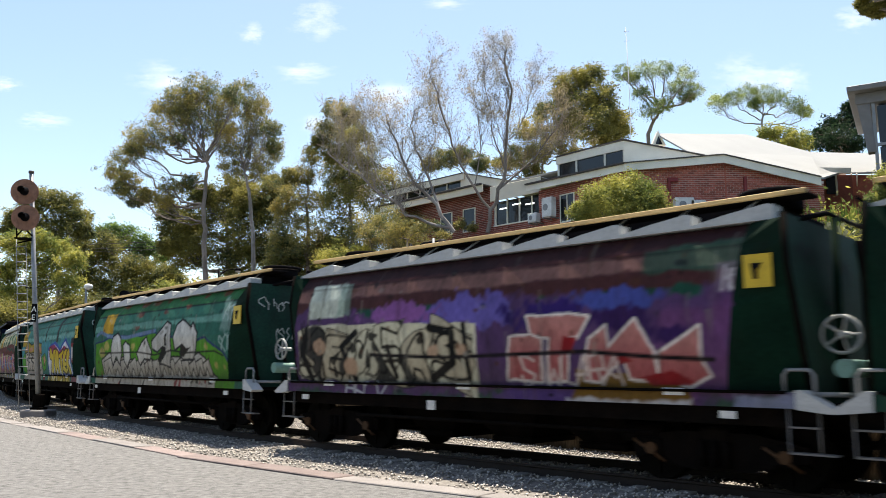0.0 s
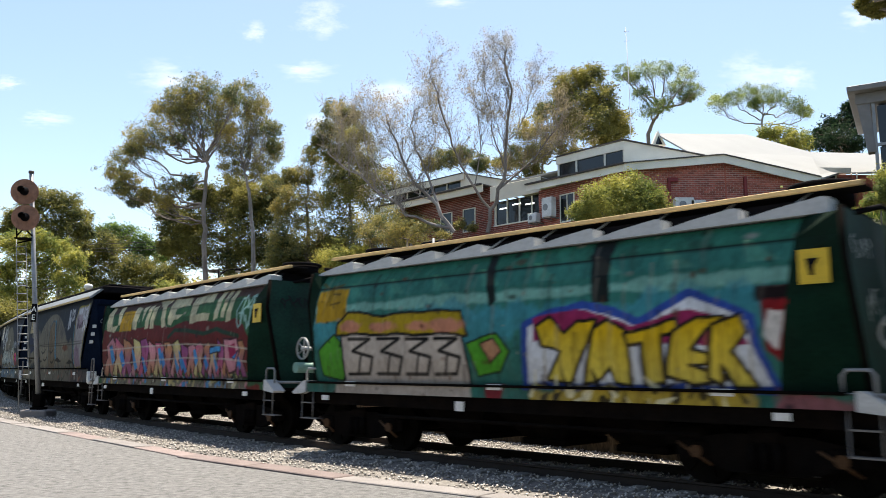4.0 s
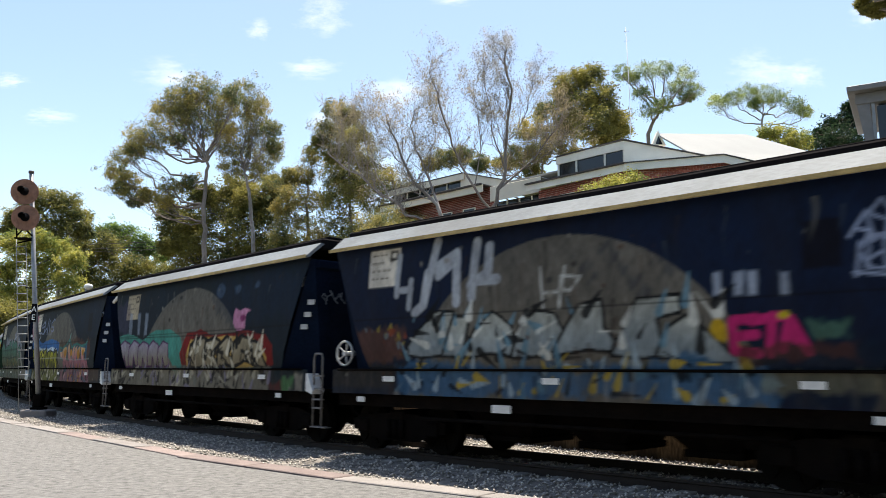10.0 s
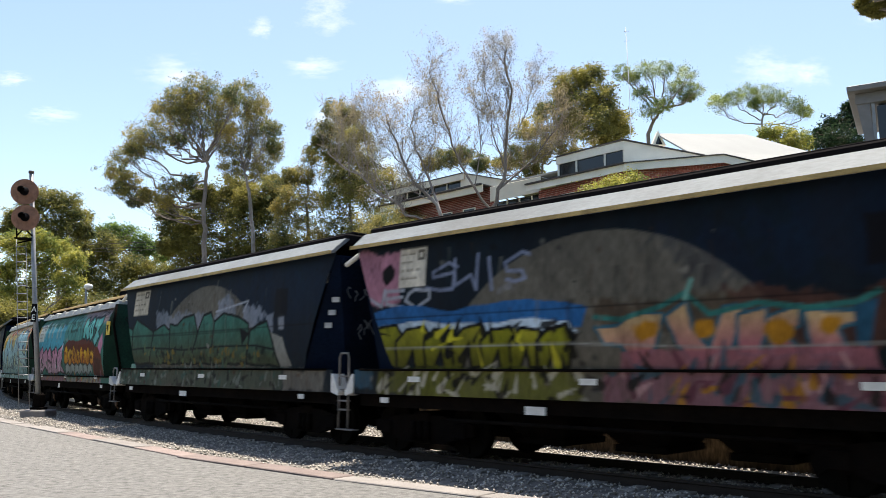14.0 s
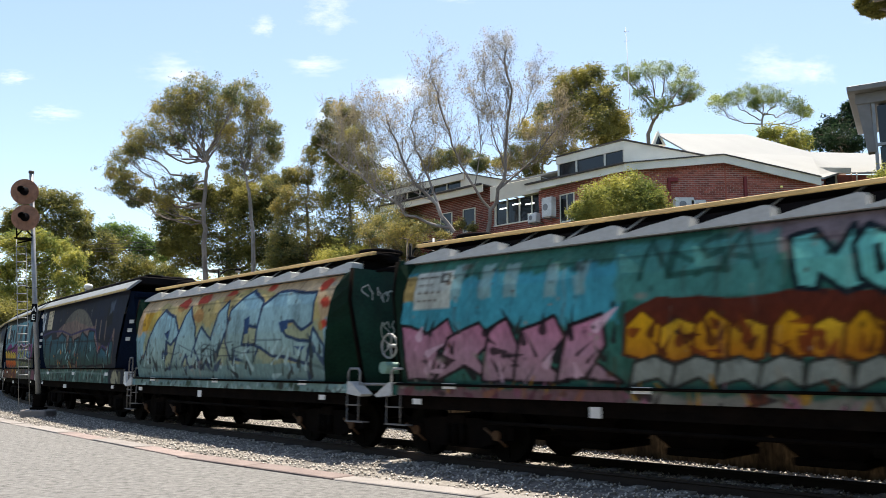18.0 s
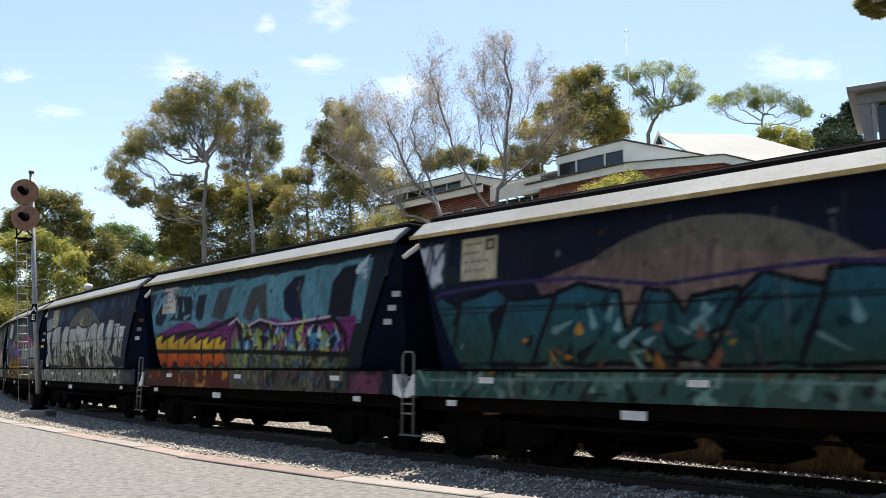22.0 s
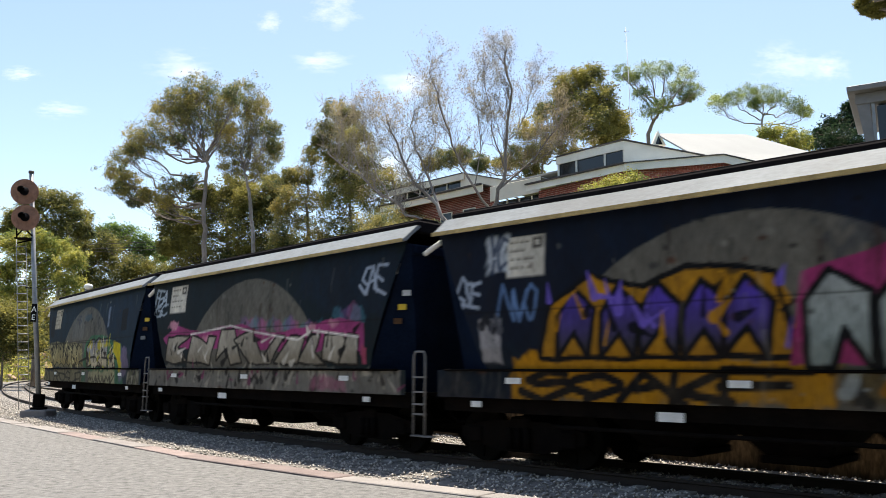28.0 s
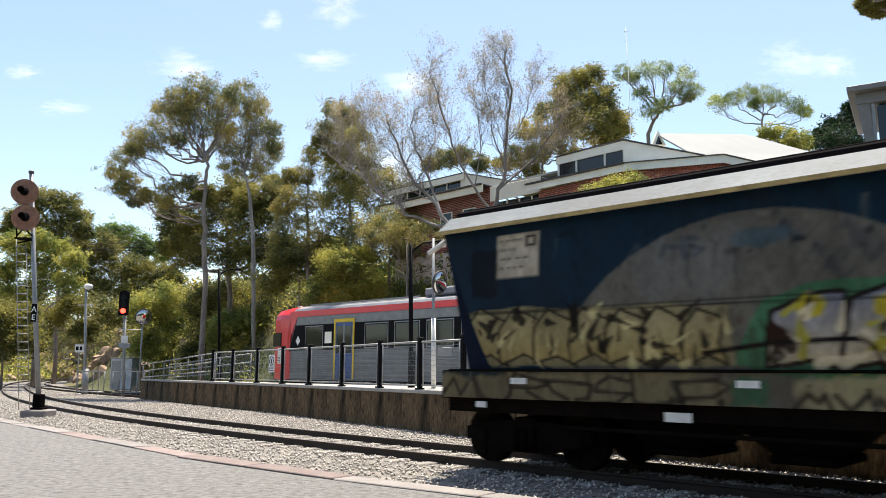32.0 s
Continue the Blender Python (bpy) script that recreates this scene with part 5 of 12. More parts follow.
def art_4(c):
    c.rect(-6, 6, 1.0, 3.7, "2c5a3a")
    c.rect(-6, 6, 3.0, 3.7, "4a2c28", 0.06, 0.9)
    c.shape([(-4.62, 2.55), (-3.24, 2.45), (-2.27, 2.51), (-0.95, 2.58), (0.05, 2.46), (1.1, 2.59), (2.2, 2.55), (2.92, 2.48), (3.57, 2.55), (3.94, 2.37), (4.23, 2.1), (4.26, 1.35), (-4.66, 1.28)], "5f1d1f", "", 0)
    c.shape([(-4.72, 3.22), (-4.37, 3.23), (-4, 2.64), (-3.53, 2.65), (-3.77, 2.47), (-4.39, 2.5)], "b4ae90", "", 0)
    c.shape([(-3.93, 3.2), (-3.61, 3.22), (-3.34, 2.64), (-3.53, 2.65)], "b4ae90", "", 0)
    c.shape([(-2.58, 3.13), (-2.15, 3.06), (-2.15, 2.47), (-2.44, 2.48)], "b4ae90", "", 0)
    c.shape([(-2, 3.09), (-1.71, 3.14), (-1.78, 2.7)], "b4ae90", "", 0)
    c.shape([(-1.61, 3.1), (-1.35, 3.11), (-1.31, 2.47), (-1.53, 2.48)], "b4ae90", "", 0)
    c.shape([(-1.28, 3.03), (-1.01, 3.08), (-0.94, 2.48), (-1.2, 2.46)], "b4ae90", "", 0)
    c.shape([(-1.17, 3.21), (-0.36, 3.28), (-0.34, 3.13), (-0.49, 3.07), (-0.19, 2.48), (-0.43, 2.46), (-0.7, 3.02)], "b4ae90", "", 0)
    c.shape([(-0.22, 3.23), (0.88, 3.16), (1, 2.97), (0.26, 2.94), (0.27, 2.79), (0.73, 2.74), (0.53, 2.66), (0.26, 2.65), (0.13, 2.52), (-0.08, 2.54)], "b4ae90", "", 0)
    c.shape([(1.09, 3.17), (2.14, 3.21), (2.27, 2.99), (1.5, 2.97), (1.49, 2.72), (2.26, 2.72), (2.2, 2.55), (1.23, 2.52)], "b4ae90", "", 0)
    c.shape([(2.47, 3.22), (2.69, 3.23), (2.71, 2.58), (2.5, 2.54)], "b4ae90", "", 0)
    c.shape([(2.83, 3.22), (3.01, 3.2), (3.02, 2.58), (2.85, 2.57)], "b4ae90", "", 0)
    c.shape([(3.14, 3.21), (3.32, 3.19), (3.35, 2.51), (3.12, 2.47)], "b4ae90", "", 0)
    c.rect(-3.38, -2.52, 2.47, 3.03, "b08a20", 0.02, 1, 0)
    c.tag("GRSB", 3.6, 4.46, 2.38, 2.97, "8fb0a8", 0.025, 0.85, 0.1)
    c.tag("IIWE", 4.39, 4.77, 1.84, 2.23, "7f9a90", 0.02, 0.85, 0.1)
    c.line([(0.07, 2.21), (0.42, 2.38), (1.12, 2.35), (2.07, 2.24), (2.72, 2.33), (3.06, 2.25), (3.76, 2.14)], 0.05, "1a3a2a")
    c.shape([(-4.27, 2.06), (-3.82, 2.32), (-3.49, 2.04), (-3.75, 1.63), (-3.51, 1.14), (-3.99, 1.11), (-4.12, 1.52), (-4.37, 1.1), (-4.63, 1.28), (-4.18, 1.75)], "b8808c", "241012", 0.022, low='a87a5a')
    c.shape([(-3.61, 2.32), (-3.15, 2.12), (-2.86, 2.02), (-3.1, 1.63), (-2.88, 1.15), (-3.33, 1.12), (-3.46, 1.52), (-3.69, 1.11), (-3.94, 1.29), (-3.51, 1.74)], "a85a74", "241012", 0.022, low='b8ae7c')
    c.shape([(-2.96, 2.28), (-2.53, 2.15), (-2.26, 2.01), (-2.49, 1.62), (-2.28, 1.16), (-2.71, 1.13), (-2.83, 1.52), (-3.05, 1.12), (-3.28, 1.29), (-2.87, 1.73)], "a87a5a", "241012", 0.022, low='8a4a7a')
    c.shape([(-2.23, 2.23), (-1.83, 2.18), (-1.58, 1.99), (-1.8, 1.62), (-1.61, 1.17), (-2.01, 1.14), (-2.12, 1.51), (-2.33, 1.13), (-2.54, 1.3), (-2.16, 1.72)], "b8ae7c", "241012", 0.022, low='b8808c')
    c.shape([(-1.71, 2.19), (-1.34, 2.21), (-1.1, 1.98), (-1.31, 1.61), (-1.13, 1.18), (-1.51, 1.14), (-1.61, 1.51), (-1.82, 1.14), (-2.02, 1.3), (-1.65, 1.72)], "8a4a7a", "241012", 0.022, low='a85a74')
    c.shape([(-1.17, 2.15), (-0.82, 2.04), (-0.59, 1.97), (-0.79, 1.61), (-0.62, 1.18), (-0.99, 1.15), (-1.08, 1.51), (-1.28, 1.15), (-1.46, 1.31), (-1.11, 1.71)], "b8808c", "241012", 0.022, low='a87a5a')
    c.shape([(-0.71, 2.12), (-0.37, 2.07), (-0.15, 1.96), (-0.35, 1.61), (-0.19, 1.19), (-0.53, 1.16), (-0.62, 1.51), (-0.81, 1.16), (-0.99, 1.31), (-0.66, 1.71)], "a85a74", "241012", 0.022, low='b8ae7c')
    c.shape([(-0.17, 2.08), (0.15, 2.1), (0.36, 1.94), (0.17, 1.6), (0.32, 1.2), (-0.01, 1.17), (-0.09, 1.51), (-0.27, 1.16), (-0.44, 1.32), (-0.12, 1.7)], "a87a5a", "241012", 0.022, low='8a4a7a')
    c.shape([(0.34, 2.05), (0.65, 2.13), (0.84, 1.93), (0.66, 1.6), (0.81, 1.21), (0.49, 1.18), (0.41, 1.51), (0.24, 1.17), (0.08, 1.32), (0.39, 1.69)], "b8ae7c", "241012", 0.022, low='b8808c')
    c.shape([(0.82, 2.01), (1.11, 1.97), (1.3, 1.92), (1.13, 1.6), (1.26, 1.21), (0.96, 1.18), (0.89, 1.51), (0.72, 1.18), (0.58, 1.32), (0.87, 1.69)], "8a4a7a", "241012", 0.022, low='a85a74')
    c.shape([(1.24, 1.98), (1.51, 2), (1.7, 1.91), (1.53, 1.59), (1.66, 1.22), (1.37, 1.19), (1.31, 1.51), (1.15, 1.19), (1.01, 1.33), (1.28, 1.68)], "b8808c", "241012", 0.022, low='a87a5a')
    c.shape([(1.64, 1.95), (1.91, 2.03), (2.08, 1.9), (1.92, 1.59), (2.04, 1.22), (1.77, 1.2), (1.7, 1.51), (1.55, 1.19), (1.42, 1.33), (1.68, 1.68)], "a85a74", "241012", 0.022, low='b8ae7c')
    c.shape([(2.06, 1.92), (2.32, 2.06), (2.48, 1.89), (2.32, 1.59), (2.44, 1.23), (2.18, 1.2), (2.12, 1.51), (1.97, 1.2), (1.85, 1.33), (2.1, 1.67)], "a87a5a", "241012", 0.022, low='8a4a7a')
    c.shape([(2.38, 1.9), (2.63, 1.92), (2.79, 1.88), (2.64, 1.59), (2.76, 1.23), (2.5, 1.21), (2.44, 1.5), (2.3, 1.2), (2.18, 1.34), (2.42, 1.67)], "b8ae7c", "241012", 0.022, low='b8808c')
    c.shape([(2.79, 2.09), (3, 1.95), (3.16, 1.87), (3.01, 1.58), (3.12, 1.24), (2.88, 1.21), (2.83, 1.5), (2.69, 1.21), (2.58, 1.34), (2.81, 1.67)], "8a4a7a", "241012", 0.022, low='a85a74')
    c.shape([(3.09, 2.06), (3.3, 1.98), (3.45, 1.87), (3.31, 1.58), (3.41, 1.24), (3.18, 1.22), (3.12, 1.5), (3, 1.22), (2.88, 1.34), (3.11, 1.66)], "b8808c", "241012", 0.022, low='a87a5a')
    c.shape([(3.44, 2.03), (3.65, 2), (3.79, 1.86), (3.65, 1.58), (3.75, 1.25), (3.53, 1.22), (3.48, 1.5), (3.35, 1.22), (3.25, 1.35), (3.46, 1.66)], "a85a74", "241012", 0.022, low='b8ae7c')
    c.shape([(3.75, 2.01), (3.95, 2.03), (4.08, 1.85), (3.95, 1.58), (4.05, 1.25), (3.83, 1.23), (3.78, 1.5), (3.66, 1.23), (3.56, 1.35), (3.77, 1.65)], "a87a5a", "241012", 0.022, low='8a4a7a')
    c.shape([(-4.06, 2.06), (-3.84, 2.11), (-3.63, 1.67), (-3.89, 1.52)], "3f86b8", "", 0)
    c.shape([(-3.28, 1.81), (-3.07, 1.96), (-2.88, 1.57), (-3.13, 1.44)], "2f78b4", "", 0)
    c.shape([(-2.35, 2), (-2.17, 1.82), (-2.01, 1.47), (-2.24, 1.36)], "3f86b8", "", 0)
    c.shape([(-1.68, 1.77), (-1.51, 1.7), (-1.37, 1.38), (-1.59, 1.29)], "2f78b4", "", 0)
    c.shape([(-0.57, 1.94), (-0.41, 1.96), (-0.26, 1.63), (-0.46, 1.48)], "3f86b8", "", 0)
    c.shape([(-0.44, 1.74), (-0.27, 1.85), (-0.13, 1.54), (-0.33, 1.41)], "2f78b4", "", 0)
    c.shape([(0.68, 1.9), (0.81, 1.73), (0.92, 1.46), (0.75, 1.35)], "3f86b8", "", 0)
    c.shape([(0.84, 1.71), (0.97, 1.62), (1.08, 1.38), (0.91, 1.29)], "2f78b4", "", 0)
    c.shape([(1.51, 1.87), (1.64, 1.87), (1.76, 1.6), (1.59, 1.46)], "3f86b8", "", 0)
    c.shape([(2.04, 1.68), (2.16, 1.76), (2.27, 1.52), (2.11, 1.4)], "2f78b4", "", 0)
    c.shape([(2.56, 1.83), (2.65, 1.66), (2.75, 1.45), (2.6, 1.34)], "3f86b8", "", 0)
    c.shape([(3.12, 1.66), (3.24, 1.88), (3.3, 1.38), (3.2, 1.5)], "2f78b4", "", 0)
    c.shape([(3.61, 1.8), (3.71, 1.78), (3.8, 1.57), (3.66, 1.44)], "3f86b8", "", 0)
    c.shape([(3.69, 1.64), (3.79, 1.69), (3.87, 1.51), (3.75, 1.39)], "2f78b4", "", 0)
    c.shape([(0.41, 1.86), (0.54, 1.63), (0.66, 1.44), (0.48, 1.3)], "3f86b8", "", 0)
    c.shape([(2.39, 1.92), (2.94, 1.93), (2.9, 1.8), (2.38, 1.79)], "3f8fc4", "141014", 0.02)
    c.shape([(3.09, 2.09), (3.69, 2.09), (3.82, 1.81), (3.56, 1.4), (3.23, 1.35), (3.12, 1.66)], "b8808c", "3a1220", 0.03)
    c.shape([(3.41, 1.71), (3.76, 1.81), (3.56, 1.63)], "2f7ab8", "3a1220", 0.02)
    c.shape([(3.27, 1.95), (3.62, 1.99), (3.67, 1.76), (3.35, 1.66)], "8a1f4a", "", 0)
    c.line([(-4.7, 1.95), (-1.34, 2.01), (1.12, 2.02), (3.04, 1.95), (4.21, 1.85)], 0.014, "b4b0a4", 0.8)
    c.line([(-4.74, 1.52), (-1.36, 1.63), (1.09, 1.69), (3.02, 1.65), (4.18, 1.58)], 0.014, "b4b0a4", 0.8)
    c.rect(-4.66, 4.11, 0.78, 1.2, "8a7a70", 0.1, 0.6, 0)
    c.shards(-4.52, 4.11, 0.78, 1.17, ['b8808c', 'b8ae7c', '3f86b8', '2c1618', 'c8c4b4'], 90, 0.3)
    c.rect(4.11, 4.66, 0.87, 1.06, "6a2018", 0.06, 1, 0)
    c.rect(-6, 6, 1.165, 1.19, "11100d")


def art_5(c):
    owner(c, "07283a")
    c.rect(-4.37, 3.01, 1.48, 2.27, "7a7468", 0.2, 0.75, 0)
    c.rect(-5.06, -4.25, 1.92, 3.49, "6a6860", 0.08, 0.8, 0)
    c.panel(-4.08, 2.81, 0.75, 0.66, "a89c80", 0)
    c.blob(-2.815, 2.56, 0.825, 0.42, "757068", 0.15, 0.7)
    c.shape([(-3.95, 2.7), (-2.91, 2.48), (-2.98, 2.14), (-3.76, 1.99)], "16284a", "", 0)
    c.shape([(2.29, 3.41), (2.49, 3.4), (2.46, 3.13), (2.58, 3.12), (2.61, 3.41), (2.72, 3.39), (2.58, 2.79), (2.47, 2.74), (2.46, 3.03), (2.39, 2.75), (2.25, 2.72)], "9fa4ac", "", 0)
    c.shape([(2.73, 3.36), (3.07, 3.39), (3.04, 3.01), (2.74, 2.94)], "a8acb2", "1b2a4a", 0.02)
    c.shape([(2.82, 3.25), (2.94, 3.27), (2.93, 3.08), (2.83, 3.06)], "1b2a4a", "", 0.03)
    c.shape([(3.3, 3.04), (3.54, 3.39), (4.89, 3.42), (4.58, 2.69), (4.31, 2.14), (4.06, 1.48), (3.32, 1.45), (3.25, 2.19)], "8f8c92", "8a8038", 0.03, alpha=0.9)
    c.rect(3.54, 4.11, 3.14, 3.38, "aab0b8", 0.04, 0.9, 0)
    c.tag("SEN", 4.15, 4.71, 2.7, 3.34, "b8bcc4", 0.03, 0.85, 0.1)
    c.shards(3.47, 4.14, 2.75, 3.05, ['4a3a4a', '8a7a8a'], 20, 0.25)
    c.rect(3.36, 3.9, 1.48, 2.06, "7a5a74", 0.12, 0.6, 0)
    c.shape([(-0.63, 1.33), (-0.48, 2.89), (-0.06, 3.12), (0.46, 3.08), (0.63, 2.53), (0.52, 1.48)], "6a5f50", "3a5868", 0.03)
    c.line([(0.35, 3.09), (0.53, 2.53), (0.57, 1.9), (0.75, 1.75)], 0.06, "3f8098")
    c.line([(0.46, 3.04), (0.66, 2.31), (0.75, 1.75)], 0.04, "0c0c0e")
    c.line([(3.15, 2.81), (3.17, 2.2), (3.24, 1.6)], 0.04, "4a7f92")
    c.line([(-1.67, 2.05), (-1.47, 1.98), (-1.2, 2.02), (-1.02, 2.12)], 0.028, "121416")
    c.line([(-1.37, 1.77), (-1.18, 1.71), (-0.92, 1.75), (-0.74, 1.85)], 0.028, "121416")
    c.line([(-0.3, 2.05), (-0.12, 1.98), (0.11, 2.02), (0.27, 2.12)], 0.028, "121416")
    c.line([(-0.21, 1.68), (-0.04, 1.62), (0.19, 1.66), (0.36, 1.76)], 0.028, "121416")
    c.shape([(-2.71, 1.69), (-2.24, 1.81), (-1.56, 1.7), (-2.14, 1.62)], "141414", "", 0.03)
    c.line([(-2.12, 1.72), (-2.26, 1.16)], 0.04, "181818", 0.8)
    c.line([(-1.96, 1.64), (-2.09, 1)], 0.025, "2a6a78", 0.7)
    c.shape([(-4.3, 1.71), (-3.99, 1.84), (-3.4, 1.71), (-3.86, 1.63)], "141414", "", 0.03)
    c.line([(-3.84, 1.74), (-4, 1.13)], 0.04, "181818", 0.8)
    c.line([(-3.65, 1.65), (-3.8, 0.96)], 0.025, "2a6a78", 0.7)
    c.shape([(0.5, 1.69), (0.94, 1.8), (1.52, 1.69), (1.02, 1.63)], "141414", "", 0.03)
    c.line([(1.03, 1.71), (0.91, 1.24)], 0.04, "181818", 0.8)
    c.line([(1.15, 1.65), (1.03, 1.11)], 0.025, "2a6a78", 0.7)
    c.shape([(2.14, 1.61), (2.63, 1.71), (3.2, 1.61), (2.68, 1.56)], "141414", "", 0.03)
    c.line([(2.69, 1.63), (2.59, 1.2)], 0.04, "181818", 0.8)
    c.line([(2.79, 1.57), (2.69, 1.08)], 0.025, "2a6a78", 0.7)
    c.line([(-1.21, 2.79), (-1.25, 2.05)], 0.03, "2a2824", 0.7)
    c.line([(-0.47, 2.74), (-0.51, 2.03)], 0.03, "2a2824", 0.7)
    c.line([(-0.09, 2.71), (-0.14, 2.02)], 0.03, "2a2824", 0.7)
    c.line([(-0.84, 1.48), (-0.96, 0.95)], 0.045, "17171a", 0.7)
    c.line([(0.42, 1.48), (0.31, 0.99)], 0.045, "17171a", 0.7)
    c.line([(2.04, 1.48), (1.94, 1.03)], 0.045, "17171a", 0.7)
    c.blob(2.005, 2.12, 0.285, 0.08, "6a3f2a", 0.06, 1)
    c.line([(-4.22, 2.36), (-0.9, 2.23), (2.81, 2.21), (4.31, 2.23)], 0.01, "1c1a16")
    c.rect(-5.22, 2.73, 0.93, 1.44, "6a655a", 0.12, 0.7, 0)
    c.rect(-5.23, -3.74, 1.04, 1.37, "8a8068", 0.04, 0.8, 0)
    c.rect(2.73, 4.99, 1.03, 1.36, "5f4a48", 0.1, 0.7, 0)
    c.shards(-5.06, 4.71, 0.95, 1.41, ['2a2a2a', '9a958a', '8a5a4a'], 40, 0.3)


def art_6(c):
    owner(c, "05233b")
    c.panel(-4.12, 2.86, 0.78, 0.67, "cfc8bb", 0)
    c.line([(-3.35, 3.37), (-3.39, 2.69)], 0.06, "a8acb0")
    c.line([(-3.28, 2.77), (-3.04, 2.77)], 0.06, "a8acb0")
    c.line([(-3.04, 2.92), (-3.08, 2.46)], 0.06, "a8acb0")
    c.line([(-2.45, 3.53), (-2.73, 2.49), (-2.93, 2.37)], 0.085, "a8acb0")
    c.line([(-2.01, 3.3), (-2.64, 3.02), (-2.73, 2.53)], 0.085, "a8acb0")
    c.line([(-2.4, 2.96), (-2, 3.21), (-1.99, 2.49)], 0.085, "a8acb0")
    c.line([(-1.58, 3.44), (-1.67, 2.56)], 0.085, "a8acb0")
    c.line([(-1.32, 3.34), (-1.33, 2.93), (-1.69, 2.75)], 0.085, "a8acb0")
    c.line([(-1.57, 2.82), (-1.16, 2.81)], 0.085, "a8acb0")
    c.tag("HP", -0.32, 0.33, 2.33, 2.83, "b8b8b2", 0.022, 0.85, 0)
    c.tag("ASB", 3.93, 4.47, 2.85, 3.23, "9aa4b8", 0.02, 0.85, 0.1)
    c.tag("KEC", 3.96, 4.36, 2.51, 2.89, "9aa4b8", 0.02, 0.85, 0.1)
    c.line([(3.93, 2.5), (4.29, 2.45)], 0.02, "9aa4b8")
    c.rect(3.38, 3.81, 2.58, 3.14, "0b1420", 0.02, 0.9, 0)
    c.rect(2.29, 2.42, 2.33, 2.64, "a0a8b4", 0.03, 0.85, 0)
    c.rect(2.56, 2.69, 2.32, 2.62, "a0a8b4", 0.03, 0.85, 0)
    c.rect(2.73, 2.86, 2.31, 2.61, "a0a8b4", 0.03, 0.85, 0)
    c.rect(3.11, 3.23, 2.29, 2.58, "a0a8b4", 0.03, 0.85, 0)
    c.rect(-4.59, -3.21, 1.58, 2.11, "6a4a3c", 0.15, 0.7, 0)
    c.shards(-4.59, -3.07, 1.56, 2.15, ['8a4a34', '8f8040', '6f7a80'], 40, 0.1)
    c.shape([(-3.23, 1.68), (-2.86, 2.08), (-2.45, 2.35), (-2.05, 2.34), (-2.13, 1.67), (-2.6, 1.63)], "a2a49c", "121416", 0.03, low='8a9498')
    c.shape([(-2.33, 1.63), (-2.05, 2.26), (-1.7, 2.28), (-1.88, 1.63)], "a2a49c", "121416", 0.03, low='8a9498')
    c.shape([(-1.88, 1.63), (-1.6, 2.05), (-1.23, 2.3), (-0.88, 2.1), (-0.73, 1.62), (-1.25, 1.66)], "a2a49c", "121416", 0.03, low='8a9498')
    c.shape([(-0.9, 1.62), (-0.7, 2.1), (-0.42, 2.27), (-0.09, 2.22), (0.12, 1.86), (-0.01, 1.62)], "a2a49c", "121416", 0.03, low='8a9498')
    c.shape([(-0.18, 1.62), (0.12, 2.07), (0.34, 2.35), (0.69, 2.37), (0.73, 1.98), (1.09, 1.61), (0.42, 1.72)], "a2a49c", "121416", 0.03, low='8a9498')
    c.shape([(0.8, 1.61), (1.13, 2.18), (1.23, 2.37), (1.86, 2.37), (1.86, 2.15), (1.5, 2.1), (1.6, 1.6)], "a2a49c", "121416", 0.03, low='8a9498')
    c.shape([(1.46, 1.6), (1.67, 1.96), (1.94, 2.11), (2.31, 1.82), (2.56, 1.53), (2.15, 1.54)], "a2a49c", "121416", 0.03, low='8a9498')
    c.shards(-3.21, 2.52, 1.58, 2.29, ['16181a', 'c8c8c0', '6a8a98'], 60, 0.35)
    c.rect(-3.41, 2.93, 1.02, 1.51, "3f6a8a", 0.14, 0.85, 0)
    c.shards(-3.41, 2.93, 1.02, 1.52, ['9fb0b8', '14202a', '5c7f92', 'b8a040'], 70, 0.35)
    c.tag("ETA", 2.52, 3.36, 1.65, 2.01, "b83070", 0.06, 1, 0)
    c.blob(3.115, 2.07, 0.105, 0.06, "c0b030", 0.05, 1)
    c.blob(2.36, 1.925, 0.1, 0.125, "c0a030", 0.05, 1)
    c.rect(3.4, 3.86, 1.76, 1.99, "5a7a68", 0.12, 0.7, 0)
    c.rect(2.58, 3.91, 1.53, 1.77, "5a3a34", 0.12, 0.7, 0)
    c.rect(4.07, 4.89, 1.04, 1.45, "5f5a50", 0.12, 0.8, 0)
    c.rect(-5.23, -3.42, 1.09, 1.47, "3a3630", 0.1, 0.7, 0)
    c.rect(2.86, 4.08, 1.21, 1.44, "8f8a70", 0.1, 0.5, 0)


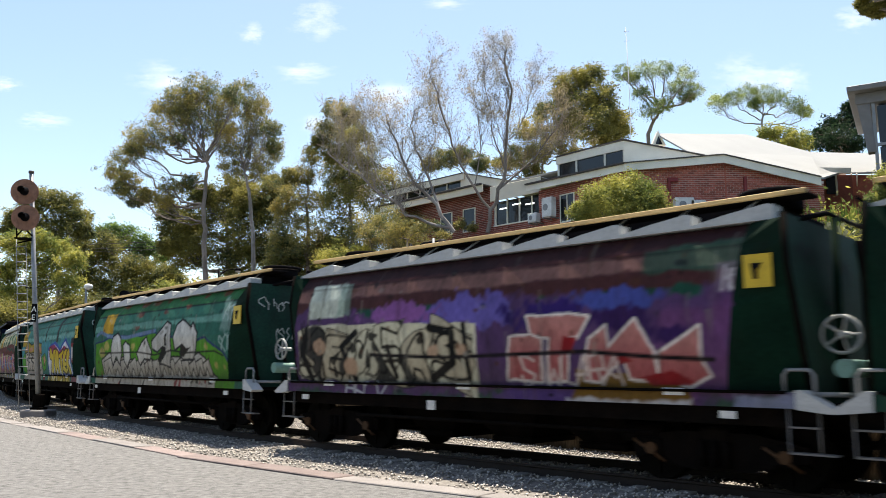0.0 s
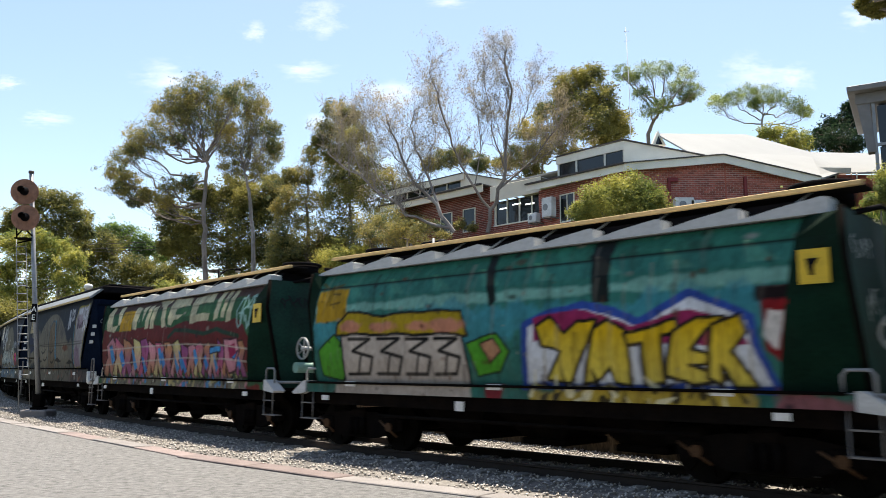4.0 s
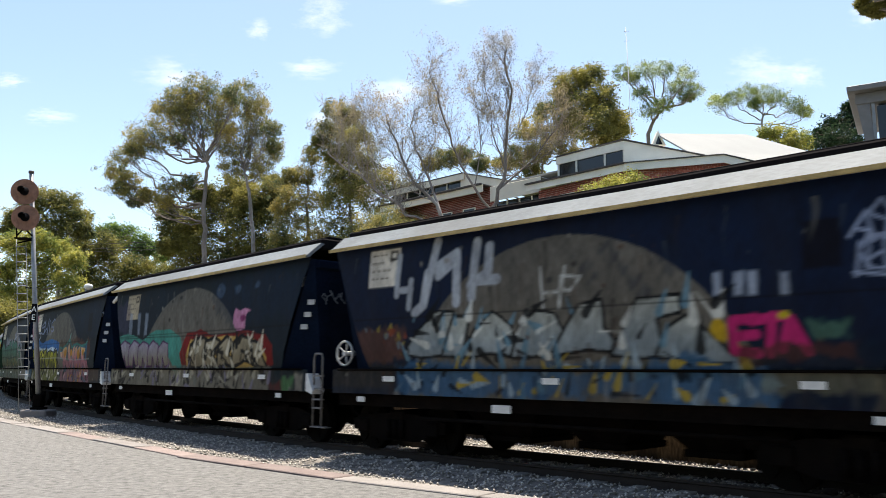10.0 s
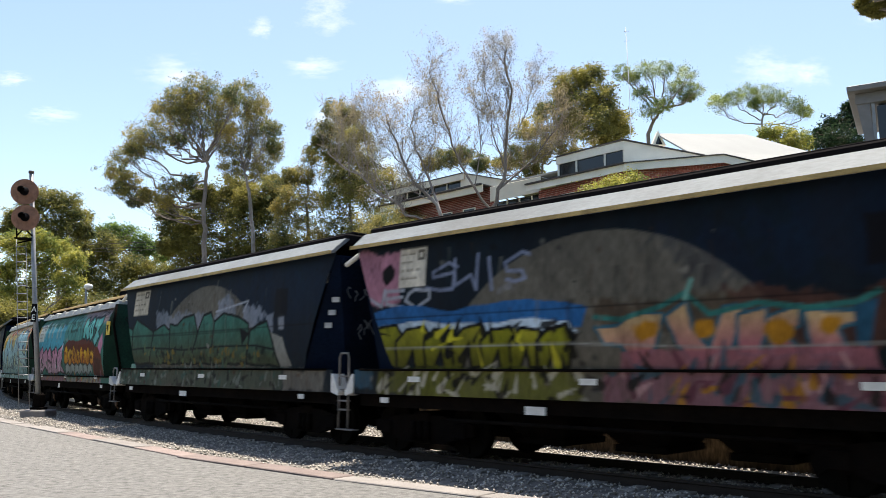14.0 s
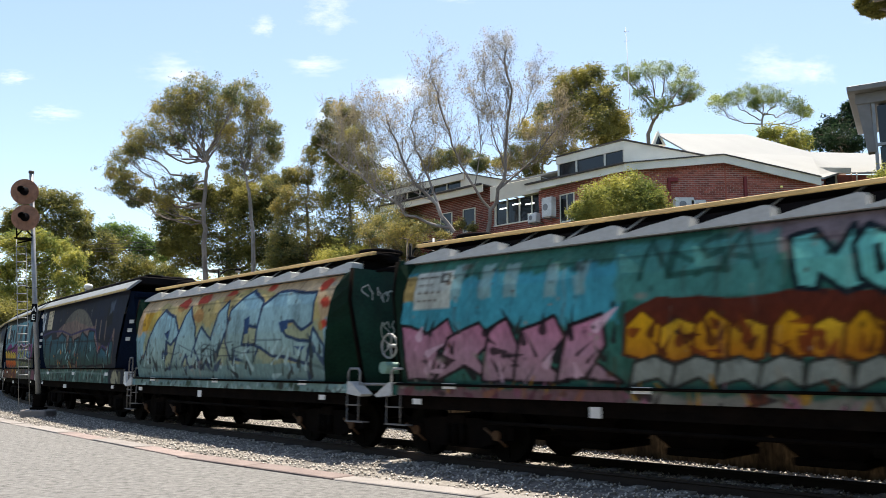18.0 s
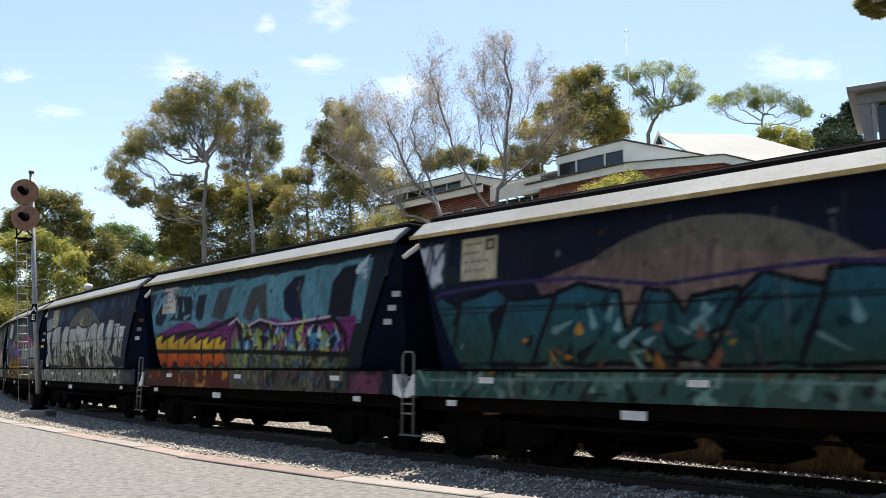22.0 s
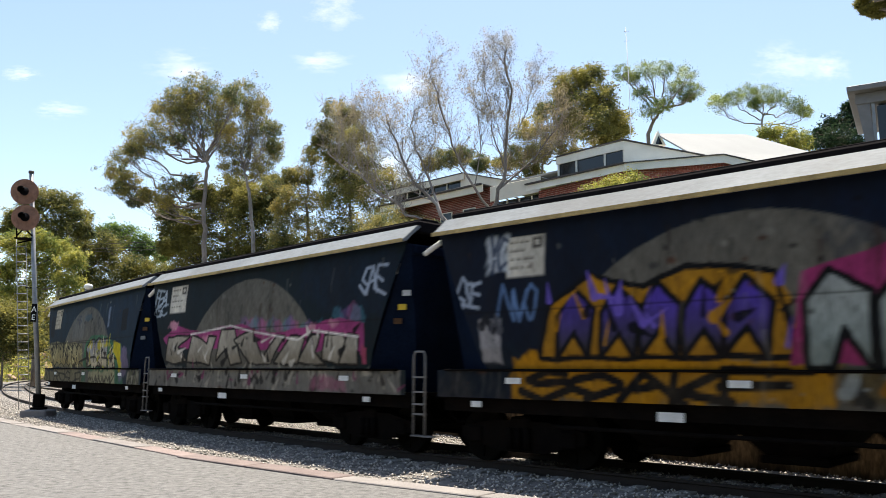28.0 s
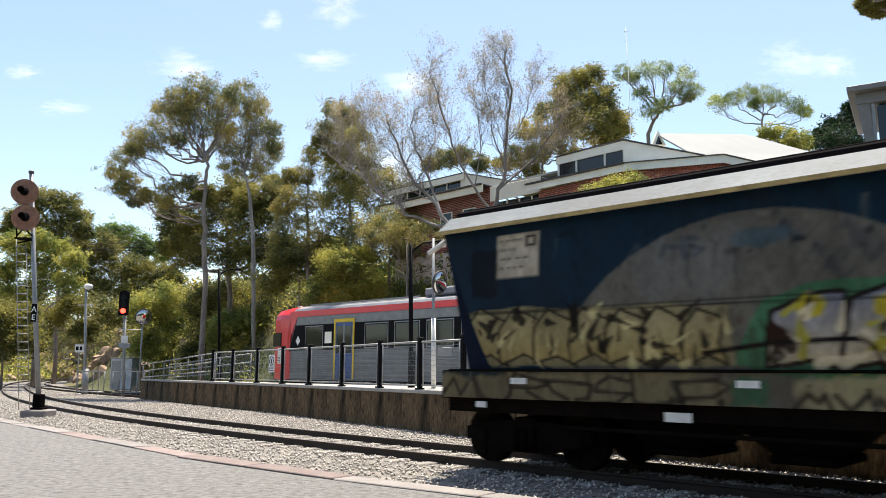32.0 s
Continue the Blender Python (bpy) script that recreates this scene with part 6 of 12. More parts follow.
def art_7(c):
    owner(c, "052531")
    c.panel(-4.13, 2.76, 0.82, 0.68, "b0a48c", 0)
    c.rect(-4.86, -3.93, 2.37, 3.16, "5a5068", 0.2, 0.4, 0)
    c.rect(-3.86, -3.68, 2.35, 2.94, "9aa4b0", 0.05, 0.6, 0)
    c.rect(-3.28, -3.11, 2.32, 2.9, "9aa4b0", 0.05, 0.6, 0)
    c.rect(-2.8, -2.63, 2.31, 2.87, "9aa4b0", 0.05, 0.6, 0)
    c.blob(1.435, 3.205, 0.165, 0.125, "5a7088", 0.06, 0.5)
    c.blob(2.28, 3.215, 0.15, 0.115, "5a7088", 0.06, 0.5)
    c.blob(3.09, 3.21, 0.13, 0.11, "5a7088", 0.06, 0.5)
    c.shape([(-4.81, 2.26), (-3.89, 2.39), (-2.9, 2.19), (-1.99, 2.43), (-1.04, 2.39), (-0.54, 2.22), (-0.38, 1.79), (-0.76, 1.15), (-1.28, 1.73), (-4.65, 2.12)], "4a8f82", "", 0)
    c.shape([(-4.58, 1.52), (-4.48, 2.03), (-4.14, 2.19), (-3.76, 2.1), (-3.74, 1.52), (-4.07, 1.47), (-4.14, 1.77), (-4.32, 1.47)], "9a94a0", "5a2a5c", 0.03, low='86806e')
    c.shape([(-3.9, 1.52), (-3.8, 2.01), (-3.48, 2.17), (-3.12, 2.08), (-3.11, 1.51), (-3.42, 1.47), (-3.48, 1.76), (-3.65, 1.47)], "9a94a0", "5a2a5c", 0.03, low='86806e')
    c.shape([(-3.26, 1.51), (-3.16, 2), (-2.86, 2.15), (-2.51, 2.06), (-2.51, 1.51), (-2.8, 1.47), (-2.86, 1.75), (-3.02, 1.47)], "9a94a0", "5a2a5c", 0.03, low='86806e')
    c.shape([(-2.59, 1.51), (-2.49, 1.98), (-2.2, 2.13), (-1.88, 2.05), (-1.88, 1.51), (-2.16, 1.47), (-2.21, 1.74), (-2.36, 1.47)], "9a94a0", "5a2a5c", 0.03, low='86806e')
    c.shape([(-1.95, 1.51), (-1.86, 1.97), (-1.59, 2.11), (-1.28, 2.03), (-1.28, 1.51), (-1.55, 1.47), (-1.59, 1.74), (-1.74, 1.47)], "9a94a0", "5a2a5c", 0.03, low='86806e')
    c.shape([(-0.6, 1.8), (-0.16, 2.28), (0.54, 2.35), (1.1, 2.2), (1.8, 2.2), (2.45, 2.26), (3.05, 2.21), (3.54, 2.15), (3.83, 1.89), (3.81, 1.5), (3.41, 1.45), (-0.53, 1.51)], "7d1f1c", "", 0)
    c.shape([(-0.23, 1.72), (0.04, 2.13), (1.1, 2.16), (2.29, 2.15), (3.05, 2.06), (3.39, 1.9), (3.58, 1.67), (3.48, 1.45), (-0.23, 1.44)], "b89a5a", "", 0)
    c.shape([(-0.12, 1.47), (0.04, 1.99), (0.44, 2.15), (0.87, 2.1), (0.72, 1.77), (0.76, 1.47)], "a0967f", "0e0c0a", 0.05, low='8a7f68')
    c.shape([(0.67, 1.47), (0.82, 2.04), (1.28, 2.14), (1.54, 2.05), (1.18, 1.77), (1.4, 1.47)], "a0967f", "0e0c0a", 0.05, low='8a7f68')
    c.shape([(1.31, 1.47), (1.49, 1.95), (1.88, 2.13), (2.12, 2), (1.95, 1.75), (2.15, 1.47), (1.75, 1.51)], "a0967f", "0e0c0a", 0.05, low='8a7f68')
    c.shape([(2.03, 1.47), (2.21, 2.03), (2.53, 2.14), (2.86, 2.04), (3.03, 1.74), (3.13, 1.47), (2.64, 1.62)], "a0967f", "0e0c0a", 0.05, low='8a7f68')
    c.shape([(2.99, 1.68), (2.97, 2), (3.26, 1.99), (3.38, 1.73), (3.52, 1.47), (3.21, 1.5)], "a0967f", "0e0c0a", 0.05, low='8a7f68')
    c.shards(-0.07, 3.52, 1.47, 2.04, ['0e0c0a', 'cfc8b4', '0e0c0a'], 60, 0.35)
    c.blob(0.28, 1.165, 0.1, 0.095, "3f7f92", 0.04, 1)
    c.shape([(2.14, 2.66), (2.22, 2.78), (2.42, 2.7), (2.65, 2.74), (2.84, 2.69), (2.69, 2.56), (2.67, 2.28), (2.3, 2.27), (2.12, 2.44)], "c08aa4", "", 0)
    c.blob(2.845, 2.675, 0.075, 0.035, "c08aa4", 0.05, 1)
    c.blob(2.575, 2.53, 0.075, 0.05, "8a3a6a", 0.05, 1)
    c.line([(-0.44, 3.35), (-0.43, 2.01)], 0.02, "8f8a84", 0.4)
    c.line([(-4.81, 2.26), (-0.48, 2.22), (2.29, 2.21), (3.48, 2.16)], 0.012, "1a1a18", 0.8)
    c.rect(-5.33, 3.67, 0.93, 1.41, "8a8474", 0.1, 0.85, 0)
    c.shards(-5.01, 3.67, 0.95, 1.39, ['2a2622', 'b4ae9c', '14120f', '8d8699'], 110, 0.35)
    c.rect(3.7, 4.21, 0.98, 1.17, "6a2a24", 0.1, 0.8, 0)
    c.rect(4.21, 4.66, 0.97, 1.29, "5a8a5a", 0.12, 0.8, 0)
    c.rect(4.66, 4.95, 0.98, 1.34, "9a9488", 0.1, 0.8, 0)


def art_8(c):
    owner(c, "04232e")
    c.rect(-5.1, -3.93, 2.6, 3.46, "b08090", 0.12, 1, 0)
    c.blob(-4.225, 3.08, 0.145, 0.16, "1c1416", 0.04, 1)
    c.panel(-3.96, 2.81, 0.64, 0.67, "cfc8bb", 0)
    c.tag("SWIS", -3.19, -1.15, 2.69, 3.18, "8a92a8", 0.03, 0.85, 0.1)
    c.tag("NEO", -4.85, -3.29, 2.5, 2.76, "a8acb4", 0.03, 0.85, 0.1)
    c.blob(-1.56, 2.66, 0.27, 0.14, "8f8f98", 0.12, 0.6)
    c.rect(3.42, 3.88, 2.57, 3.15, "0a1016", 0.02, 0.9, 0)
    c.shape([(-4.81, 2.35), (-3.88, 2.53), (-2.71, 2.36), (-1.67, 2.47), (-0.71, 2.43), (-0.16, 2.29), (-0.27, 2.01), (-4.73, 2.13)], "2d6a9c", "", 0)
    c.shape([(-4.64, 2.13), (-3.71, 2.23), (-2.17, 2.14), (-1.06, 2.18), (-0.49, 2.12), (-0.32, 1.94), (-4.64, 2)], "b8c8d4", "", 0)
    c.shape([(-4.74, 1.47), (-4.72, 1.91), (-4.47, 2.11), (-4, 2.18), (-3.84, 1.94), (-3.99, 1.47), (-4.27, 1.45), (-4.3, 1.77), (-4.52, 1.45)], "8a8a2a", "12120c", 0.035, low='6a6a20')
    c.shape([(-4.03, 1.47), (-4.01, 1.9), (-3.77, 2.09), (-3.33, 2.11), (-3.18, 1.92), (-3.32, 1.47), (-3.59, 1.45), (-3.62, 1.77), (-3.83, 1.45)], "9a9636", "12120c", 0.035, low='6a6a20')
    c.shape([(-3.36, 1.47), (-3.34, 1.89), (-3.11, 2.07), (-2.69, 2.04), (-2.56, 1.91), (-2.69, 1.47), (-2.94, 1.45), (-2.97, 1.76), (-3.17, 1.45)], "8a8a2a", "12120c", 0.035, low='6a6a20')
    c.shape([(-2.73, 1.47), (-2.71, 1.87), (-2.49, 2.05), (-2.09, 2.12), (-1.97, 1.9), (-2.1, 1.47), (-2.34, 1.45), (-2.36, 1.75), (-2.55, 1.45)], "9a9636", "12120c", 0.035, low='6a6a20')
    c.shape([(-2.14, 1.47), (-2.11, 1.86), (-1.9, 2.04), (-1.53, 2.06), (-1.41, 1.89), (-1.53, 1.47), (-1.76, 1.45), (-1.78, 1.74), (-1.96, 1.45)], "8a8a2a", "12120c", 0.035, low='6a6a20')
    c.shape([(-1.57, 1.47), (-1.54, 1.85), (-1.34, 2.02), (-0.99, 2), (-0.87, 1.88), (-1, 1.47), (-1.21, 1.45), (-1.23, 1.74), (-1.4, 1.45)], "9a9636", "12120c", 0.035, low='6a6a20')
    c.shape([(-1.07, 1.47), (-1.04, 1.84), (-0.85, 2.01), (-0.51, 2.07), (-0.4, 1.87), (-0.52, 1.47), (-0.72, 1.45), (-0.74, 1.73), (-0.91, 1.45)], "8a8a2a", "12120c", 0.035, low='6a6a20')
    c.shards(-4.64, -0.38, 1.47, 2.07, ['12120c', '12120c', 'c8c040'], 40, 0.3)
    c.rect(1.87, 3.86, 1.68, 2.38, "5f4238", 0.18, 0.8, 0)
    c.rect(-0.05, 1.87, 1.98, 2.31, "5a4a3a", 0.15, 0.7, 0)
    c.shape([(-0.05, 2), (0.31, 2.03), (0.52, 2.16), (0.96, 2.14), (0.84, 1.71), (0.51, 1.47), (0.36, 1.78), (0.1, 1.79)], "c0a47e", "3a6a7a", 0.03, low='b87a80')
    c.shape([(1, 2.11), (1.29, 2.3), (1.37, 1.96), (1.58, 1.7), (1.78, 2.18), (2.04, 2.2), (1.85, 1.7), (1.37, 1.51), (1.14, 1.77)], "c0a47e", "3a6a7a", 0.03, low='b87a80')
    c.shape([(1.95, 2.08), (2.29, 2.18), (2.28, 1.94), (2.17, 1.63), (1.92, 1.63)], "c0a47e", "3a6a7a", 0.03, low='b87a80')
    c.shape([(2.29, 2.07), (2.69, 2.16), (2.65, 1.93), (2.48, 1.87), (2.66, 1.63), (2.33, 1.6)], "c0a47e", "3a6a7a", 0.03, low='b87a80')
    c.shape([(2.73, 2.1), (3.22, 2.09), (3.37, 2.13), (3.33, 1.97), (3.07, 1.92), (3.15, 1.62), (2.77, 1.59)], "c0a47e", "3a6a7a", 0.03, low='b87a80')
    c.blob(0.71, 1.95, 0.16, 0.12, "b8862e", 0.06, 1)
    c.blob(1.505, 1.93, 0.145, 0.12, "b8862e", 0.06, 1)
    c.blob(2.44, 1.875, 0.13, 0.115, "b8862e", 0.06, 1)
    c.blob(2.99, 1.95, 0.12, 0.11, "b8862e", 0.06, 1)
    c.shape([(0.34, 1.68), (3.42, 1.71), (3.46, 1.47), (0.3, 1.45)], "a8707a", "", 0, alpha=0.8)
    c.line([(-0.05, 2.15), (0.36, 2.1), (0.96, 2.25), (1.29, 2.4), (1.6, 2.12), (2.21, 2.23), (2.77, 2.14), (3.3, 2.18), (3.52, 2.29)], 0.035, "3a7a74")
    c.line([(1.29, 2.33), (1.38, 2.56)], 0.03, "7fb0a4")
    c.shape([(3.26, 2.15), (3.52, 2.23), (3.38, 1.68), (3.24, 1.74)], "2f5a70", "", 0)
    c.line([(-4.48, 1.78), (-0.49, 1.8), (1.85, 1.7), (3.71, 1.73)], 0.014, "a8a8a4", 0.7)
    c.rect(-4.53, -0.22, 0.97, 1.44, "7a7a34", 0.08, 0.85, 0)
    c.rect(-0.01, 3.72, 0.97, 1.44, "9a7078", 0.08, 0.9, 0)
    c.shards(-4.52, -0.22, 0.97, 1.42, ['12120c', 'c8c2b0'], 50, 0.3)
    c.shards(-0.01, 3.72, 0.99, 1.43, ['7a4a58', 'c8a0a0', '4a6a78', '2a2622', 'b8862e'], 70, 0.35)
    c.rect(3.72, 4.81, 1.01, 1.45, "5f4a40", 0.08, 0.8, 0)
    c.rect(-5.19, -4.61, 1.08, 1.47, "3f6a80", 0.06, 0.8, 0)


def art_9(c):
    owner(c, "052533")
    c.panel(-4.38, 2.85, 0.96, 0.66, "b8b0a0", 0)
    c.rect(-2.67, 1.33, 2.35, 2.79, "8a909a", 0.2, 0.75, 0)
    c.blob(0.82, 2.87, 0.26, 0.17, "8f95a0", 0.1, 0.8)
    c.blob(2.175, 2.545, 0.415, 0.205, "8f95a0", 0.15, 0.8)
    c.line([(0.48, 2.73), (1.94, 2.89), (1.75, 2.66)], 0.022, "a8acb4")
    c.rect(2.75, 2.99, 2.22, 2.54, "8f95a0", 0.08, 0.8, 0)
    c.rect(3.23, 3.42, 2.23, 2.52, "a0a4ac", 0.03, 0.8, 0)
    c.rect(3.06, 3.53, 2.49, 3.06, "0a141c", 0.02, 0.9, 0)
    c.shape([(2.9, 2.17), (3.37, 2.09), (3.68, 1.48), (3.22, 1.48)], "8a8a84", "", 0)
    c.shape([(-4.92, 1.57), (-4.91, 2.35), (-4.58, 2.54), (-4.2, 2.41), (-4.12, 1.57)], "427468", "0f1a1c", 0.035, low='4a5440')
    c.shape([(-4.38, 1.57), (-4.3, 2.49), (-4.09, 2.75), (-3.72, 2.62), (-2.94, 2.36), (-3.12, 1.56)], "427468", "0f1a1c", 0.035, low='4a5440')
    c.shape([(-3.2, 1.56), (-2.94, 2.4), (-2.34, 2.52), (-1.87, 2.33), (-1.75, 1.56)], "427468", "0f1a1c", 0.035, low='4a5440')
    c.shape([(-1.97, 1.56), (-1.97, 2.54), (-1.53, 2.49), (-1.2, 2.65), (-0.66, 2.73), (-0.42, 2.28), (-0.78, 1.55)], "427468", "0f1a1c", 0.035, low='4a5440')
    c.shape([(-0.85, 1.55), (-0.35, 2.34), (-0.13, 2.66), (0.24, 2.74), (0.52, 2.37), (0.36, 1.55)], "427468", "0f1a1c", 0.035, low='4a5440')
    c.shape([(0.24, 1.55), (0.45, 2.51), (0.85, 2.65), (1.2, 2.63), (1.54, 2.55), (1.99, 2.38), (2.05, 1.54)], "427468", "0f1a1c", 0.035, low='4a5440')
    c.shape([(1.89, 1.54), (2.09, 2.25), (2.4, 2.36), (2.75, 2.39), (2.99, 1.94), (3.22, 1.48)], "427468", "0f1a1c", 0.035, low='4a5440')
    c.shape([(1.61, 2.3), (2.04, 2.19), (1.72, 1.93)], "0f1a1c", "", 0.03)
    c.line([(-4.98, 1.92), (-3.25, 1.97), (-1.15, 1.88), (0.65, 1.93), (2.3, 1.92), (3.09, 1.82)], 0.02, "131c1c")
    c.line([(-4.82, 2.29), (-1.16, 2.25), (2.3, 2.26)], 0.012, "1a2424", 0.8)
    c.shards(-4.79, 3.07, 1.5, 1.94, ['7a6a34', '24302a', '5a6a50'], 120, 0.14)
    c.rect(-5.39, 3.35, 1, 1.45, "5a6456", 0.06, 0.85, 0)
    c.shards(-5.3, 3.35, 1.01, 1.44, ['2a322c', '8a9088', '4a6a60'], 120, 0.22)
    c.rect(3.4, 4.84, 1, 1.43, "8a857c", 0.08, 0.85, 0)


def art_10(c):
    c.rect(-6, 6, 1.0, 3.7, "2f6a60")
    c.rect(0.93, 4.18, 2.81, 3.38, "8a7478", 0.15, 0.85, 0)
    c.rect(-5.19, 1.1, 2.92, 3.45, "3a6a5c", 0.1, 0.8, 0)
    c.rect(-4.78, -0.46, 2.01, 2.91, "3f9aac", 0.15, 0.85, 0)
    c.rect(-0.53, 1.65, 2.33, 3.09, "4a8a84", 0.12, 0.9, 0)
    c.rect(-3.59, -3.31, 2.56, 3.13, "8fa8a4", 0.05, 0.7, 0)
    c.rect(-2.98, -2.71, 2.53, 3.08, "8fa8a4", 0.05, 0.7, 0)
    c.rect(-2.47, -2.21, 2.51, 3.04, "8fa8a4", 0.05, 0.7, 0)
    c.rect(-1.71, -1.48, 2.47, 2.98, "8fa8a4", 0.05, 0.7, 0)
    c.rect(-1.2, -0.98, 2.45, 2.94, "8fa8a4", 0.05, 0.7, 0)
    c.tag("NESA", -0.08, 1.33, 2.61, 3.12, "1f4a40", 0.04, 0.7, 0.1)
    c.rect(-4.77, -4.26, 2.57, 2.95, "b08a34", 0.05, 0.8, 0)
    c.panel(-4.38, 2.41, 0.82, 0.63, "b8bdb4", 0)
    c.tag("ES", 3.19, 3.93, 3, 3.25, "2a2226", 0.03, 0.85, 0.1)
    c.shape([(-0.39, 2.15), (0.09, 2.39), (1.01, 2.31), (2.11, 2.36), (2.77, 2.29), (3.38, 2.11), (3.81, 2.06), (3.98, 1.65), (4.04, 1.19), (2.98, 1.23), (2.96, 1.6), (-0.36, 1.7)], "5f2c1c", "", 0)
    c.shape([(3.6, 2.07), (3.95, 2.47), (4.12, 2.17), (3.86, 1.83)], "b88098", "", 0)
    c.rect(3.17, 3.89, 1.21, 1.77, "4a2418", 0.12, 1, 0)
    c.shape([(1.77, 2.97), (2.06, 3.05), (2.29, 2.75), (2.47, 3.08), (2.61, 2.37), (2.38, 2.31), (2.1, 2.53), (2.06, 2.36), (1.85, 2.37)], "66b4ac", "15242a", 0.045)
    c.shape([(2.48, 2.84), (2.62, 3.05), (2.87, 2.91), (2.99, 2.41), (2.77, 2.26), (2.54, 2.44)], "66b4ac", "15242a", 0.045)
    c.shape([(2.89, 2.97), (3.68, 2.99), (3.76, 2.76), (3.52, 2.56), (3.71, 2.37), (3.31, 2.11), (3.02, 2.28), (3.3, 2.61), (3.03, 2.69)], "66b4ac", "15242a", 0.045)
    c.shape([(2.67, 2.79), (2.77, 2.81), (2.78, 2.49), (2.7, 2.46)], "15242a", "", 0.03)
    c.shape([(-4.58, 1.25), (-4.63, 2.16), (-4.07, 2.01), (-3.59, 2.22), (-3.46, 1.91), (-3.85, 1.74), (-3.78, 1.26)], "b07890", "20181e", 0.035, low='a88a98')
    c.shape([(-3.94, 1.26), (-3.61, 1.91), (-2.93, 2.15), (-2.66, 1.89), (-3.03, 1.65), (-2.76, 1.27), (-3.28, 1.48)], "b07890", "20181e", 0.035, low='a88a98')
    c.shape([(-2.97, 1.27), (-2.72, 2.06), (-2.37, 2.18), (-2.19, 1.72), (-2.34, 1.27)], "b07890", "20181e", 0.035, low='a88a98')
    c.shape([(-2.35, 1.25), (-2.11, 2.01), (-1.52, 2.19), (-1.35, 1.87), (-1.75, 1.56), (-1.38, 1.26)], "b07890", "20181e", 0.035, low='a88a98')
    c.shape([(-1.57, 1.26), (-1.28, 2.02), (-0.73, 2.2), (-0.7, 1.78), (-0.9, 1.55), (-0.5, 1.27), (-1.13, 1.32)], "b07890", "20181e", 0.035, low='a88a98')
    c.shards(-4.49, -0.54, 1.25, 2.09, ['20181e', 'd0b0c0', '20181e'], 45, 0.35)
    c.shape([(-0.43, 1.63), (-0.36, 2), (-0.12, 2.2), (0.15, 2), (0.08, 1.61), (-0.17, 1.55)], "c89a20", "5a2c12", 0.028, low='b87a1c')
    c.shape([(0.07, 1.62), (0.13, 1.99), (0.35, 2.1), (0.61, 1.99), (0.54, 1.6), (0.31, 1.55)], "d0aa30", "5a2c12", 0.028, low='b87a1c')
    c.shape([(0.53, 1.62), (0.6, 1.97), (0.81, 2.16), (1.06, 1.98), (0.99, 1.6), (0.76, 1.55)], "c89a20", "5a2c12", 0.028, low='b87a1c')
    c.shape([(0.98, 1.62), (1.04, 1.96), (1.24, 2.07), (1.48, 1.96), (1.41, 1.6), (1.2, 1.55)], "d0aa30", "5a2c12", 0.028, low='b87a1c')
    c.shape([(1.5, 1.61), (1.56, 1.95), (1.75, 2.13), (1.97, 1.95), (1.91, 1.6), (1.7, 1.54)], "c89a20", "5a2c12", 0.028, low='b87a1c')
    c.shape([(1.94, 1.61), (2, 1.94), (2.18, 2.04), (2.39, 1.94), (2.33, 1.59), (2.14, 1.54)], "d0aa30", "5a2c12", 0.028, low='b87a1c')
    c.shape([(2.28, 1.61), (2.34, 1.93), (2.52, 2.1), (2.72, 1.93), (2.66, 1.59), (2.47, 1.54)], "c89a20", "5a2c12", 0.028, low='b87a1c')
    c.shape([(2.73, 1.6), (2.79, 1.91), (2.95, 2.01), (3.14, 1.92), (3.08, 1.59), (2.91, 1.54)], "d0aa30", "5a2c12", 0.028, low='b87a1c')
    c.shards(-0.36, 3.2, 1.58, 2.01, ['5a2c12', '7a3a18'], 40, 0.25)
    c.shape([(-0.4, 1.2), (-0.29, 1.51), (0.01, 1.61), (0.27, 1.51), (0.24, 1.19), (0.02, 1.33)], "8e9894", "28302e", 0.026)
    c.shape([(0.19, 1.2), (0.3, 1.51), (0.58, 1.6), (0.83, 1.51), (0.8, 1.2), (0.59, 1.34)], "8e9894", "28302e", 0.026)
    c.shape([(0.76, 1.21), (0.86, 1.51), (1.12, 1.6), (1.35, 1.51), (1.33, 1.21), (1.13, 1.34)], "8e9894", "28302e", 0.026)
    c.shape([(1.28, 1.22), (1.38, 1.51), (1.63, 1.6), (1.85, 1.51), (1.83, 1.21), (1.64, 1.34)], "8e9894", "28302e", 0.026)
    c.shape([(1.83, 1.23), (1.92, 1.51), (2.16, 1.59), (2.36, 1.51), (2.34, 1.22), (2.16, 1.35)], "8e9894", "28302e", 0.026)
    c.shape([(2.34, 1.23), (2.42, 1.51), (2.65, 1.59), (2.84, 1.51), (2.82, 1.23), (2.65, 1.35)], "8e9894", "28302e", 0.026)
    c.rect(-4.74, 3.97, 0.81, 1.14, "8d8880", 0.08, 0.85, 0)
    c.shards(-4.65, 3.97, 0.81, 1.12, ['a86f86', 'b88a2a', '6e3a26', '241a22'], 70, 0.3)
    c.rect(-4.75, -0.46, 0.91, 1.15, "7a4a5a", 0.08, 0.7, 0)
    c.rect(-6, 6, 1.165, 1.19, "11100d")


